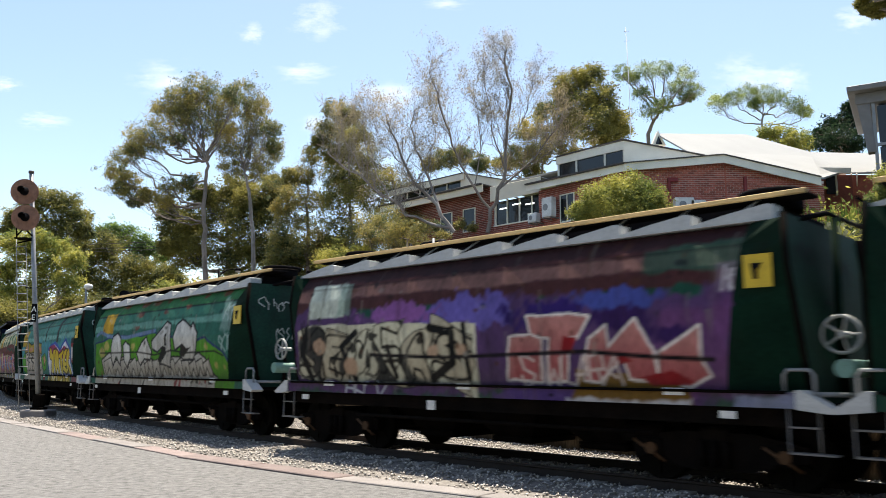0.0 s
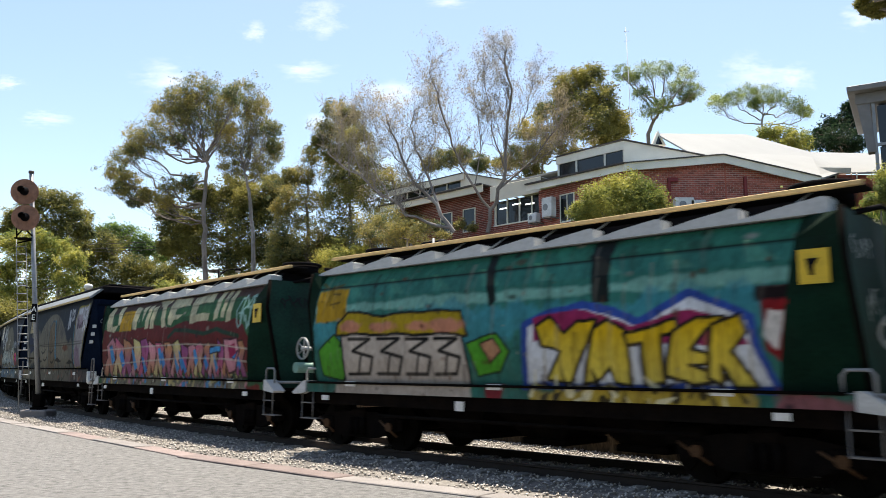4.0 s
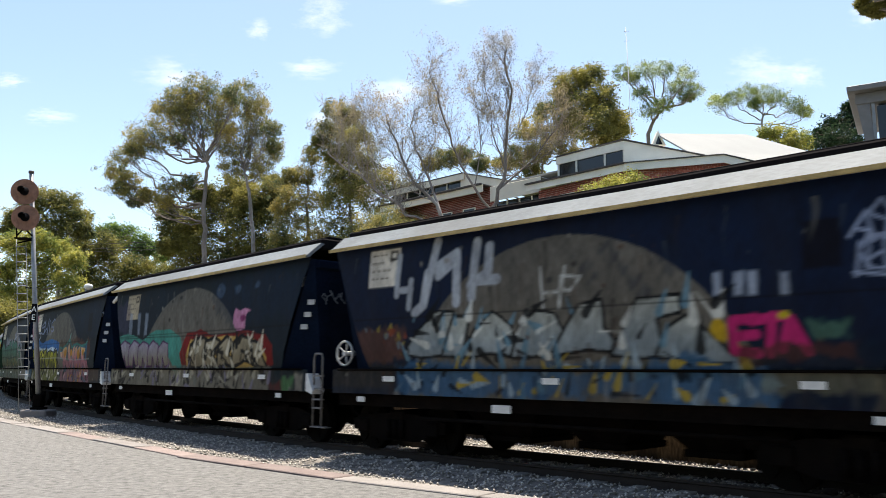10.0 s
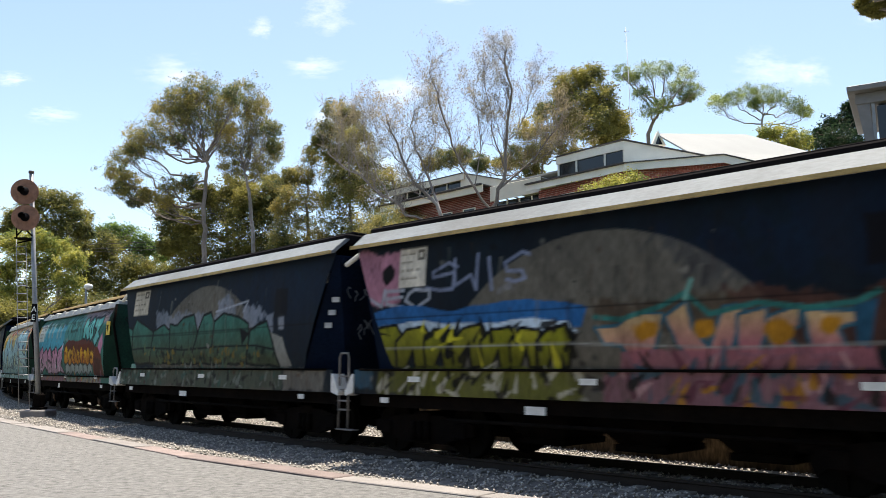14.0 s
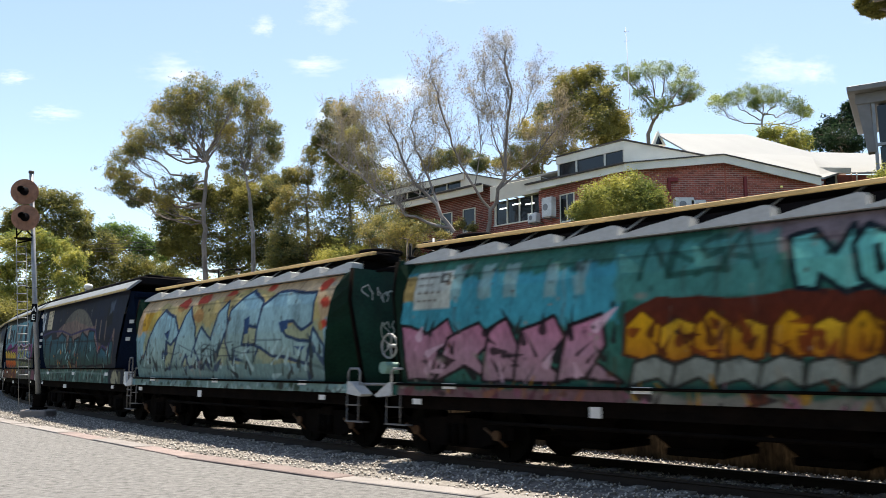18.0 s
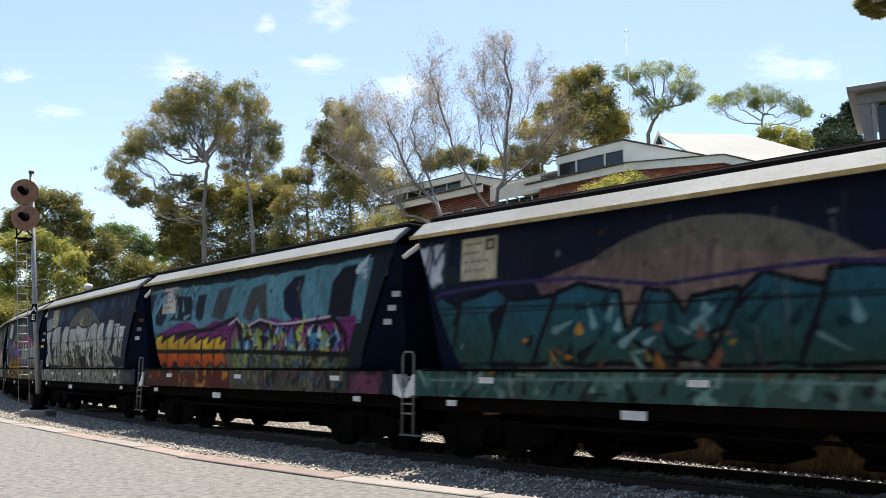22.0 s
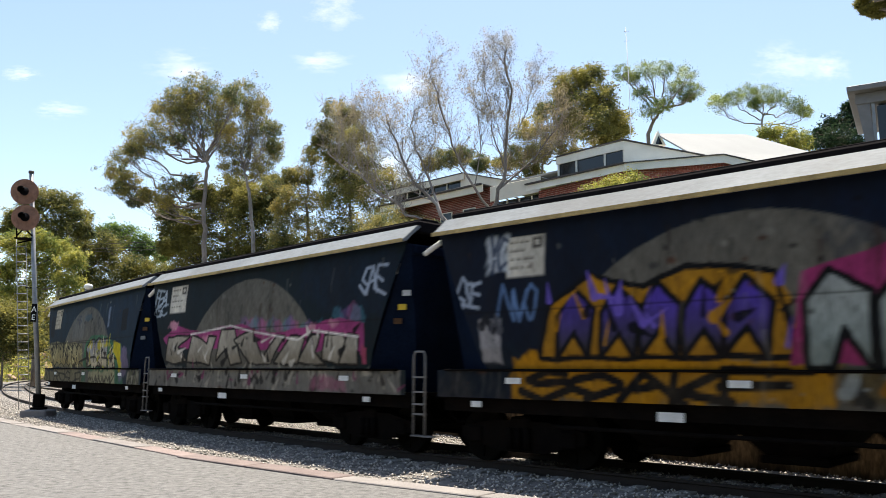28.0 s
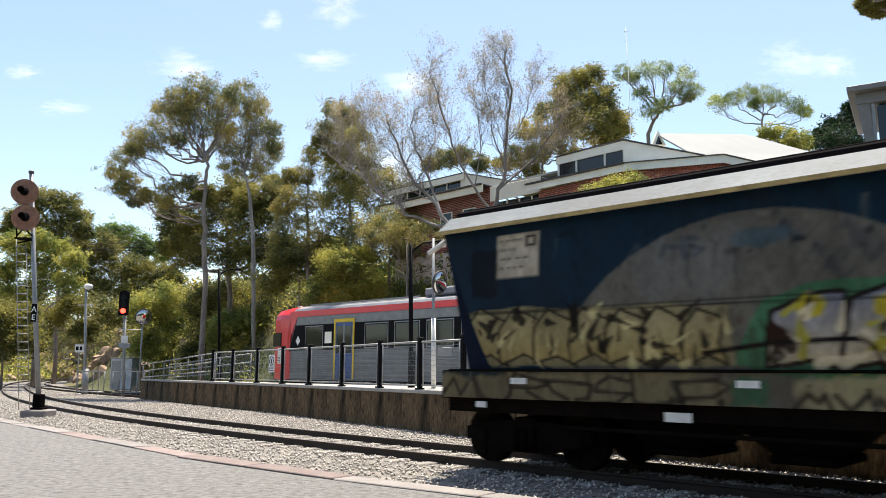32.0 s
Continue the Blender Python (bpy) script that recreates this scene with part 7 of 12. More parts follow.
def art_11(c):
    c.rect(-6, 6, 2.2, 3.7, "b59c7a", 0.1)
    c.rect(-6, 6, 1.0, 2.35, "7fa4ac", 0.25)
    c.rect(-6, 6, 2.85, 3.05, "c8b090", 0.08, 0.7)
    c.rect(-4.35, -3.4, 2.41, 2.9, "b8902a", 0.03, 1, 0)
    c.blob(1.84, 3.125, 0.19, 0.125, "b4452f", 0.06, 1)
    c.blob(-2.165, 2.97, 0.275, 0.15, "b4452f", 0.06, 1)
    c.blob(-1.125, 2.68, 0.245, 0.13, "b4452f", 0.06, 1)
    c.blob(0.13, 3.075, 0.23, 0.135, "b4452f", 0.06, 1)
    c.blob(3.98, 3.055, 0.15, 0.115, "b4452f", 0.06, 1)
    c.blob(4.09, 2.275, 0.14, 0.095, "b4452f", 0.06, 1)
    c.blob(4.125, 2.7, 0.135, 0.1, "b4452f", 0.06, 1)
    c.blob(-1.125, 3.065, 0.265, 0.145, "b4452f", 0.06, 1)
    c.shape([(-4.19, 2.06), (-3.74, 2.89), (-3.29, 3.11), (-1.94, 2.89), (-0.61, 3.02), (1.05, 3.2), (2.37, 2.98), (3.79, 2.85), (4.14, 2.17), (4.13, 1.55), (-4.25, 1.47)], "a8a060", "", 0, alpha=0.6)
    c.shape([(-4.36, 1.47), (-3.59, 2.52), (-3.12, 2.91), (-2.4, 2.69), (-2.04, 2.23), (-2.52, 2.02), (-2.81, 2.14), (-2.97, 1.47)], "90b4bc", "26405e", 0.045, low='8aa4a0')
    c.shape([(-2.58, 1.47), (-2.13, 2.23), (-1.68, 2.93), (-1.26, 2.41), (-1.04, 1.47), (-1.56, 1.47), (-1.69, 1.79), (-2.01, 1.47)], "90b4bc", "26405e", 0.045, low='8aa4a0')
    c.shape([(-1.25, 1.89), (-0.91, 2.4), (-0.4, 2.07), (-0.14, 2.67), (0.21, 2.96), (0.36, 2.34), (-0.03, 1.86), (-0.33, 1.37), (-0.87, 1.47)], "90b4bc", "26405e", 0.045, low='8aa4a0')
    c.shape([(0.29, 2.05), (0.45, 2.73), (0.92, 3), (1.17, 3.14), (1.79, 2.84), (1.74, 2.28), (1.2, 2.4), (1, 1.94), (1.73, 1.92), (1.44, 1.56), (0.48, 1.66)], "90b4bc", "26405e", 0.045, low='8aa4a0')
    c.shape([(1.6, 1.92), (1.82, 2.74), (2.34, 3.03), (3.73, 2.9), (3.74, 2.31), (3.38, 2.21), (3.05, 2.39), (2.6, 2.33), (2.82, 2.06), (3.68, 1.95), (3.59, 1.55), (2.21, 1.73)], "90b4bc", "26405e", 0.045, low='8aa4a0')
    c.shape([(3.54, 1.55), (3.8, 2.19), (4.12, 1.86), (4.11, 1.43)], "90b4bc", "26405e", 0.045, low='8aa4a0')
    c.shape([(2.53, 2.38), (2.88, 2.4), (2.89, 2.23), (2.66, 2.15)], "2a4a70", "", 0.03)
    c.shape([(1.08, 2.5), (1.32, 2.58), (1.33, 2.21), (1.15, 2.17)], "2a4a70", "", 0.03)
    c.shape([(-2.93, 2.32), (-2.59, 2.42), (-2.67, 2.14)], "2a4a70", "", 0.03)
    c.shape([(3.09, 1.88), (3.52, 1.89), (3.35, 1.78)], "2a4a70", "", 0.03)
    c.rect(-4.52, 4.1, 1.09, 1.56, "6f8a84", 0.2, 0.7, 0)
    c.rect(-4.62, 4.8, 0.68, 1.08, "7d9a94", 0.08, 0.85, 0)
    c.shards(-4.51, 4.71, 0.73, 1.1, ['2c3434', 'a8c0c0'], 45, 0.3)
    c.shards(-4.5, 4.1, 1.25, 1.85, ["1c2c34", "26405e", "28383c", "a8c4c4"], 90, 0.34)
    c.tag("UNSECT", -2.9, 2.4, 1.75, 2.0, "28384a", 0.014, 0.7)
    c.rect(-6, 6, 1.165, 1.19, "11100d")


def art_12(c):
    owner(c, "041d33")
    c.panel(-4.09, 2.82, 0.72, 0.68, "b8ae98", 0)
    c.rect(-5.17, -4.47, 2.81, 3.48, "c0c6cc", 0.08, 1, 0)
    c.tag("NM", -5.13, -4.5, 2.81, 3.44, "3a4658", 0.03, 0.85, 0.1)
    c.rect(3.29, 3.75, 2.71, 3.09, "14181e", 0.12, 0.9, 0)
    c.rect(3.52, 3.82, 3.11, 3.35, "6a7484", 0.12, 0.6, 0)
    c.rect(-4.47, -4.14, 2.78, 3.1, "2a2f38", 0.06, 1, 0)
    c.shape([(-2.63, 2.69), (-1.78, 2.95), (-0.24, 3.02), (0.55, 2.85), (1.69, 2.7), (2.09, 2.73), (2.39, 2.27), (2.96, 2.07), (3.56, 2.1), (4.08, 2.58), (4.03, 2.14), (3.83, 1.53), (-2.48, 2.44)], "8a6f6a", "", 0, alpha=0.55)
    c.line([(-0.2, 3.09), (-0.23, 2.48)], 0.05, "8f7f72", 0.6)
    c.line([(0.16, 3.06), (0.12, 2.46)], 0.05, "8f7f72", 0.6)
    c.line([(2.13, 2.89), (2.08, 2.35)], 0.05, "8f7f72", 0.6)
    c.line([(2.66, 2.84), (2.61, 2.32)], 0.05, "8f7f72", 0.6)
    c.line([(3.19, 2.8), (3.14, 2.3)], 0.05, "8f7f72", 0.6)
    c.line([(3.99, 2.53), (3.94, 2.25)], 0.05, "8f7f72", 0.6)
    c.blob(2.555, 1.995, 0.175, 0.085, "a04a3a", 0.1, 0.8)
    c.shape([(-4.91, 1.57), (-4.85, 2.41), (-4.51, 2.57), (-4.12, 2.38), (-4.08, 1.56)], "2c5c6a", "0c0f1e", 0.045, low='2f5450')
    c.shape([(-4.31, 1.52), (-4.06, 2.51), (-3.36, 2.64), (-3.07, 2.46), (-3.48, 2.23), (-3.38, 1.52)], "2c5c6a", "0c0f1e", 0.045, low='2f5450')
    c.shape([(-3.52, 1.52), (-3.14, 2.47), (-2.24, 2.46), (-2.3, 2.03), (-2.66, 1.52)], "2c5c6a", "0c0f1e", 0.045, low='2f5450')
    c.shape([(-2.72, 1.52), (-2.24, 2.5), (-1.88, 2.64), (-1.23, 2.45), (-1.18, 2), (-0.64, 1.84), (-0.48, 1.51)], "2c5c6a", "0c0f1e", 0.045, low='2f5450')
    c.shape([(-1.13, 1.85), (-0.85, 2.51), (-0.53, 2.42), (-0.33, 2.12), (-0.22, 2.33), (0.37, 2.44), (0.41, 2.09), (-0.03, 1.9), (0.02, 1.51), (-0.67, 1.62)], "2c5c6a", "0c0f1e", 0.045, low='2f5450')
    c.shape([(-0.07, 1.51), (0.42, 2.37), (0.69, 2.58), (1.01, 2.48), (1.4, 2.39), (1.34, 2.06), (1.12, 1.81), (1.21, 1.51)], "2c5c6a", "0c0f1e", 0.045, low='2f5450')
    c.shape([(1.04, 1.51), (1.35, 2.26), (1.44, 2.58), (2.07, 2.56), (2.05, 2.35), (2.31, 2.09), (2.43, 1.72), (2.18, 1.51)], "2c5c6a", "0c0f1e", 0.045, low='2f5450')
    c.shape([(2.26, 1.54), (2.52, 1.9), (2.89, 2.04), (3.29, 1.94), (3.48, 1.76), (3.47, 1.51)], "2c5c6a", "0c0f1e", 0.045, low='2f5450')
    c.shape([(3.45, 1.53), (3.59, 2.1), (3.76, 2.27), (3.94, 2.14), (3.86, 1.86), (3.76, 1.53)], "2c5c6a", "0c0f1e", 0.045, low='2f5450')
    c.line([(-4.91, 2.41), (-4.52, 2.64), (-3.37, 2.73), (-1.88, 2.71), (-0.64, 2.53), (0.69, 2.63), (1.48, 2.66), (2.13, 2.6), (2.39, 2.21), (2.52, 1.93), (2.96, 2.1), (3.42, 1.96), (3.63, 2.21), (3.83, 2.33)], 0.03, "3f3560")
    c.shards(-4.72, 3.61, 1.51, 2.3, ['7a9a9c', '16323c', '0c0f1e'], 60, 0.3)
    c.shards(-3.56, 0.52, 1.33, 2, ['b8863a', '8a5a4a'], 20, 0.16)
    c.line([(-4.73, 2.4), (-0.02, 2.29), (3.88, 2.21)], 0.015, "1a1a20", 0.8)
    c.rect(-5.15, 3.55, 0.93, 1.41, "3f6a64", 0.1, 0.9, 0)
    c.shards(-4.92, 3.49, 0.96, 1.37, ['8aa8a0', '1c2a2a', '5a8a80'], 90, 0.3)
    c.line([(-4.77, 1.26), (-0.09, 1.32), (3.55, 1.26)], 0.018, "9ab0b0", 0.6)
    c.tag("SN", 3.86, 4.5, 1.02, 1.29, "a8a58c", 0.07, 1, 0.1)
    c.rect(4.5, 4.69, 1.01, 1.32, "6a6a58", 0.06, 1, 0)


def art_13(c):
    owner(c, "05252e")
    c.shape([(-5.32, 3.46), (-1.29, 3.39), (2.15, 3.4), (4.49, 3.44), (4.21, 2.27), (3.8, 2.19), (-4.64, 2.34)], "5f8c98", "", 0)
    c.rect(-4.95, 3.97, 2.14, 2.48, "54808e", 0.15, 0.8, 0)
    c.shape([(-5.06, 3.35), (-4.64, 3.36), (-4.72, 2.92), (-5.02, 2.94)], "1c2a44", "3a5a68", 0.012)
    c.shape([(-4.52, 2.77), (-4.07, 3.18), (-3.88, 2.74), (-4.14, 2.49), (-4.5, 2.55)], "1c2634", "3a5a68", 0.012)
    c.shape([(-3.39, 3.21), (-2.45, 3.18), (-2.47, 2.58), (-3.73, 2.63), (-3.34, 2.79)], "16202c", "3a5a68", 0.012)
    c.shape([(-2.2, 3.15), (-1.81, 3.18), (-1.88, 2.62), (-2.07, 2.54), (-2.26, 2.64)], "1c2638", "3a5a68", 0.012)
    c.shape([(-1.17, 3.22), (-0.56, 3.28), (-0.72, 2.85), (-0.96, 2.53), (-1.45, 2.6)], "4f5256", "3a5a68", 0.012)
    c.shape([(0.29, 3.16), (0.87, 3.21), (1.01, 2.39), (0.76, 2.4), (0.57, 2.82), (0.31, 2.46), (-0.02, 2.58)], "565450", "3a5a68", 0.012)
    c.shape([(1.58, 3), (1.96, 3.26), (2.34, 3.31), (2.23, 2.91), (2.37, 2.38), (2.08, 2.33), (1.66, 2.61)], "121c38", "3a5a68", 0.012)
    c.shape([(3.3, 3.08), (3.58, 3.31), (4.1, 3.34), (3.97, 2.84), (3.89, 2.34), (3.19, 2.45)], "0c1424", "3a5a68", 0.012)
    c.panel(-4.14, 2.81, 0.77, 0.65, "c0b8ae", 0)
    c.shards(4.07, 4.41, 2.98, 3.31, ['7a8a94', 'c0d0d4'], 14, 0.2)
    c.shards(-5.16, -2.27, 2.55, 3.32, ['3a4a5a', '6f98a4'], 30, 0.3)
    c.shape([(-4.2, 2.32), (-3.51, 2.46), (-2.74, 2.59), (-2.01, 2.36), (-1.23, 2.51), (-0.7, 2.48), (-0.11, 2.38), (0.89, 2.4), (1.22, 2.51), (1.7, 2.35), (2.16, 2.45), (2.65, 2.3), (2.86, 2.44), (3.25, 2.36), (3.57, 2.36), (4.1, 2.39), (3.82, 1.69), (-0.42, 1.83), (-4.2, 2.07)], "7a3070", "", 0)
    c.line([(-4.41, 2.16), (-2.61, 2.3), (-1.44, 2.33), (-0.4, 2.54), (0.03, 2.27), (0.71, 2.39), (1.3, 2.31), (1.93, 2.33), (2.51, 2.31), (3.06, 2.34), (3.38, 2.38), (3.73, 2.08), (3.77, 1.75)], 0.05, "0e0a0e")
    c.line([(-0.6, 2.4), (-0.26, 2.53), (0.08, 2.3), (0.71, 2.47), (1.38, 2.34), (2.01, 2.34), (2.52, 2.37), (3.26, 2.41)], 0.02, "d0b8c8")
    c.shape([(-4.47, 1.89), (-4.41, 2.2), (-3.99, 2.3), (-4.1, 2.07), (-3.68, 2.22), (-3.76, 1.88)], "c8b04a", "15100c", 0.028, low='c0942c')
    c.shape([(-3.76, 1.88), (-3.71, 2.18), (-3.31, 2.27), (-3.41, 2.05), (-3.02, 2.2), (-3.1, 1.86)], "c8b04a", "15100c", 0.028, low='c0942c')
    c.shape([(-3.14, 1.86), (-3.09, 2.16), (-2.71, 2.25), (-2.81, 2.03), (-2.44, 2.18), (-2.51, 1.85)], "c8b04a", "15100c", 0.028, low='c0942c')
    c.shape([(-2.54, 1.85), (-2.49, 2.14), (-2.13, 2.23), (-2.22, 2.02), (-1.87, 2.16), (-1.95, 1.84)], "c8b04a", "15100c", 0.028, low='c0942c')
    c.shape([(-1.89, 1.84), (-1.84, 2.12), (-1.5, 2.21), (-1.59, 2), (-1.26, 2.14), (-1.33, 1.83)], "c8b04a", "15100c", 0.028, low='c0942c')
    c.shape([(-1.3, 1.83), (-1.25, 2.1), (-0.93, 2.19), (-1.02, 1.98), (-0.71, 2.12), (-0.78, 1.82)], "c8b04a", "15100c", 0.028, low='c0942c')
    c.shape([(-4.48, 1.46), (-4.37, 1.82), (-4.03, 1.86), (-3.7, 1.81), (-3.69, 1.48), (-3.94, 1.6), (-4.19, 1.46)], "c06a24", "2a140c", 0.026, low='b84a1c')
    c.shape([(-3.85, 1.46), (-3.74, 1.81), (-3.41, 1.85), (-3.1, 1.8), (-3.1, 1.48), (-3.34, 1.6), (-3.58, 1.46)], "c06a24", "2a140c", 0.026, low='b84a1c')
    c.shape([(-3.22, 1.46), (-3.11, 1.8), (-2.81, 1.84), (-2.51, 1.79), (-2.52, 1.48), (-2.74, 1.6), (-2.96, 1.46)], "c06a24", "2a140c", 0.026, low='b84a1c')
    c.shape([(-2.59, 1.46), (-2.49, 1.79), (-2.2, 1.83), (-1.92, 1.78), (-1.93, 1.48), (-2.14, 1.59), (-2.35, 1.46)], "c06a24", "2a140c", 0.026, low='b84a1c')
    c.shape([(-1.96, 1.46), (-1.87, 1.78), (-1.6, 1.82), (-1.33, 1.77), (-1.34, 1.48), (-1.54, 1.59), (-1.74, 1.46)], "c06a24", "2a140c", 0.026, low='b84a1c')
    c.shape([(-1.35, 1.46), (-1.26, 1.77), (-1, 1.81), (-0.76, 1.76), (-0.76, 1.48), (-0.95, 1.59), (-1.14, 1.46)], "c06a24", "2a140c", 0.026, low='b84a1c')
    c.shape([(-0.52, 1.79), (-0.52, 2.19), (-0.3, 2.37), (-0.04, 2.2), (-0.12, 2), (0.02, 1.76), (-0.26, 1.82)], "8a4a80", "121014", 0.032, low='7a8a5a')
    c.shape([(-0.03, 1.79), (-0.04, 2.17), (0.17, 2.35), (0.42, 2.18), (0.34, 1.98), (0.48, 1.76), (0.21, 1.82)], "4a88a0", "121014", 0.032, low='4a7fb0')
    c.shape([(0.43, 1.78), (0.42, 2.15), (0.62, 2.33), (0.86, 2.17), (0.78, 1.97), (0.91, 1.75), (0.66, 1.81)], "7a8a5a", "121014", 0.032, low='a8b060')
    c.shape([(0.86, 1.77), (0.86, 2.13), (1.05, 2.31), (1.28, 2.15), (1.2, 1.96), (1.33, 1.74), (1.08, 1.8)], "4a7fb0", "121014", 0.032, low='7a4a7a')
    c.shape([(1.32, 1.76), (1.32, 2.11), (1.5, 2.29), (1.71, 2.13), (1.64, 1.95), (1.76, 1.74), (1.53, 1.79)], "a8b060", "121014", 0.032, low='8a4a80')
    c.shape([(1.75, 1.76), (1.75, 2.1), (1.93, 2.27), (2.13, 2.11), (2.06, 1.93), (2.17, 1.73), (1.95, 1.78)], "7a4a7a", "121014", 0.032, low='4a88a0')
    c.shape([(2.16, 1.75), (2.16, 2.08), (2.33, 2.25), (2.52, 2.1), (2.46, 1.92), (2.56, 1.72), (2.35, 1.78)], "8a4a80", "121014", 0.032, low='7a8a5a')
    c.shape([(2.55, 1.74), (2.56, 2.07), (2.72, 2.23), (2.9, 2.08), (2.83, 1.91), (2.93, 1.72), (2.73, 1.77)], "4a88a0", "121014", 0.032, low='4a7fb0')
    c.shape([(2.92, 1.74), (2.93, 2.05), (3.08, 2.21), (3.26, 2.07), (3.19, 1.9), (3.28, 1.71), (3.1, 1.76)], "7a8a5a", "121014", 0.032, low='a8b060')
    c.shape([(3.28, 1.73), (3.29, 2.04), (3.43, 2.19), (3.6, 2.06), (3.54, 1.89), (3.62, 1.71), (3.44, 1.75)], "4a7fb0", "121014", 0.032, low='7a4a7a')
    c.shards(-0.41, 3.72, 1.75, 2.22, ['121014', 'b8c8c0', '4a7fb0', 'a8b860', '121014'], 70, 0.3)
    c.rect(-0.45, 3.8, 1.42, 1.71, "585a48", 0.1, 0.9, 0)
    c.shards(-0.45, 3.74, 1.4, 1.72, ['14120f', '8a9a50', '4a6a80', '8a8a70'], 90, 0.3)
    c.line([(-4.48, 1.86), (-0.42, 1.81), (3.82, 1.69)], 0.05, "141210")
    c.rect(-4.98, -0.57, 0.97, 1.38, "6a2a1c", 0.1, 0.9, 0)
    c.rect(-0.37, 3.72, 0.99, 1.4, "55584c", 0.1, 0.9, 0)
    c.shards(-0.37, 3.72, 0.99, 1.39, ['1a1612', '8a8a70', '6a4a5a', '4a7080'], 80, 0.3)
    c.rect(3.89, 4.7, 0.98, 1.35, "8a5068", 0.12, 0.85, 0)
    c.shards(-4.83, -0.67, 1.01, 1.36, ['c8a040', 'b84a1c'], 20, 0.25)


def art_14(c):
    owner(c, "07283c")
    c.blob(1.665, 3.235, 0.265, 0.195, "46587c", 0.15, 0.6)
    c.blob(2.82, 3.355, 0.23, 0.185, "46587c", 0.15, 0.6)
    c.blob(3.705, 3.275, 0.205, 0.175, "46587c", 0.15, 0.6)
    c.blob(-1.685, 3.255, 0.385, 0.235, "46587c", 0.15, 0.6)
    c.blob(1.015, 3.305, 0.285, 0.205, "46587c", 0.15, 0.6)
    c.blob(-2.85, 3.155, 0.43, 0.245, "46587c", 0.15, 0.6)
    c.panel(-4.09, 2.86, 0.82, 0.62, "b4a994", 0)
    c.shape([(-5.12, 3.16), (-4.18, 3.22), (-4.05, 2.74), (-4.99, 2.79)], "9aa0a4", "", 0, alpha=0.8)
    c.rect(3.37, 3.79, 2.66, 3.11, "0e1016", 0.06, 1, 0)
    c.tag("S", -0.44, -0.13, 2.59, 3.05, "b8a878", 0.03, 0.85, 0.1)
    c.shape([(-4.83, 2.69), (-3.98, 2.77), (-4.16, 2.32), (-3.66, 1.52), (-4.39, 1.65), (-4.58, 2.07)], "b4b6b2", "17181a", 0.035, low='a09c90')
    c.shape([(-3.91, 2.73), (-3.58, 2.83), (-2.82, 2.91), (-2.78, 2.42), (-2.65, 1.52), (-3.59, 1.52), (-3.42, 2.21), (-3.75, 2.05)], "b4b6b2", "17181a", 0.035, low='a09c90')
    c.shape([(-2.49, 2.65), (-2.21, 2.86), (-1.64, 2.86), (-1.79, 2.45), (-1.62, 2.29), (-1.56, 1.51), (-2.47, 1.52), (-2.6, 2.18)], "b4b6b2", "17181a", 0.035, low='a09c90')
    c.shape([(-1.64, 2.75), (-0.89, 2.74), (-0.69, 2.87), (-0.15, 2.72), (0.46, 2.73), (0.44, 2.21), (0.3, 1.51), (-0.16, 1.48), (-0.15, 2.09), (-0.78, 2.19), (-0.74, 1.48), (-1.45, 1.51), (-1.57, 2.22)], "b4b6b2", "17181a", 0.035, low='a09c90')
    c.shape([(0.46, 2.27), (0.7, 2.7), (1.2, 2.86), (1.51, 2.8), (1.55, 2.22), (1.72, 1.48), (1.25, 1.45), (1.16, 2.15), (0.95, 2.19), (0.73, 1.48), (0.4, 1.51)], "b4b6b2", "17181a", 0.035, low='a09c90')
    c.shape([(1.56, 2.41), (1.64, 2.69), (1.98, 2.82), (2.23, 2.8), (2.16, 2.44), (2.32, 2.01), (2.12, 1.48), (1.72, 1.51), (1.62, 2.03)], "b4b6b2", "17181a", 0.035, low='a09c90')
    c.shape([(2.31, 1.95), (2.48, 2.66), (2.69, 2.85), (3.15, 2.84), (3.11, 2.5), (2.93, 2.1), (2.69, 1.88), (3.37, 1.48), (2.26, 1.45)], "b4b6b2", "17181a", 0.035, low='a09c90')
    c.shape([(3.18, 2.64), (3.7, 2.68), (3.58, 2.13), (3.53, 1.75), (3.04, 1.84), (3.22, 2.21)], "b4b6b2", "17181a", 0.035, low='a09c90')
    c.shape([(3.69, 2.6), (4.21, 2.58), (3.98, 2.06), (3.9, 1.69), (3.59, 1.78)], "b4b6b2", "17181a", 0.035, low='a09c90')
    c.shape([(-1.58, 1.77), (-1.2, 1.88), (-1.03, 1.55), (-1.56, 1.51)], "141412", "", 0.03)
    c.shape([(-0.35, 1.89), (-0.02, 1.82), (0.38, 1.84), (0.3, 1.54), (-0.25, 1.51)], "141412", "", 0.03)
    c.shape([(0.87, 2.13), (1.16, 2.15), (1.18, 1.79), (0.82, 1.54)], "141412", "", 0.03)
    c.shape([(2.65, 1.85), (2.99, 2.1), (2.91, 1.82)], "141412", "", 0.03)
    c.shape([(3.17, 1.87), (3.53, 1.75), (3.85, 1.53), (3.29, 1.75)], "141412", "", 0.03)
    c.shape([(-1.96, 2.31), (-1.67, 2.37), (-1.68, 2.11)], "141412", "", 0.03)
    c.shape([(-3.29, 2.12), (-3.03, 2.27), (-3.1, 1.72)], "141412", "", 0.03)
    c.line([(2.41, 2.61), (2.35, 2.19)], 0.03, "5a7a9a", 0.5)
    c.line([(2.88, 2.57), (2.83, 2.17)], 0.03, "5a7a9a", 0.5)
    c.line([(2.3, 2.61), (2.25, 2.19)], 0.03, "5a7a9a", 0.5)
    c.shards(-4.8, 3.89, 1.49, 2.47, ['141412', 'd8d8d4', '6a6a5a'], 70, 0.3)
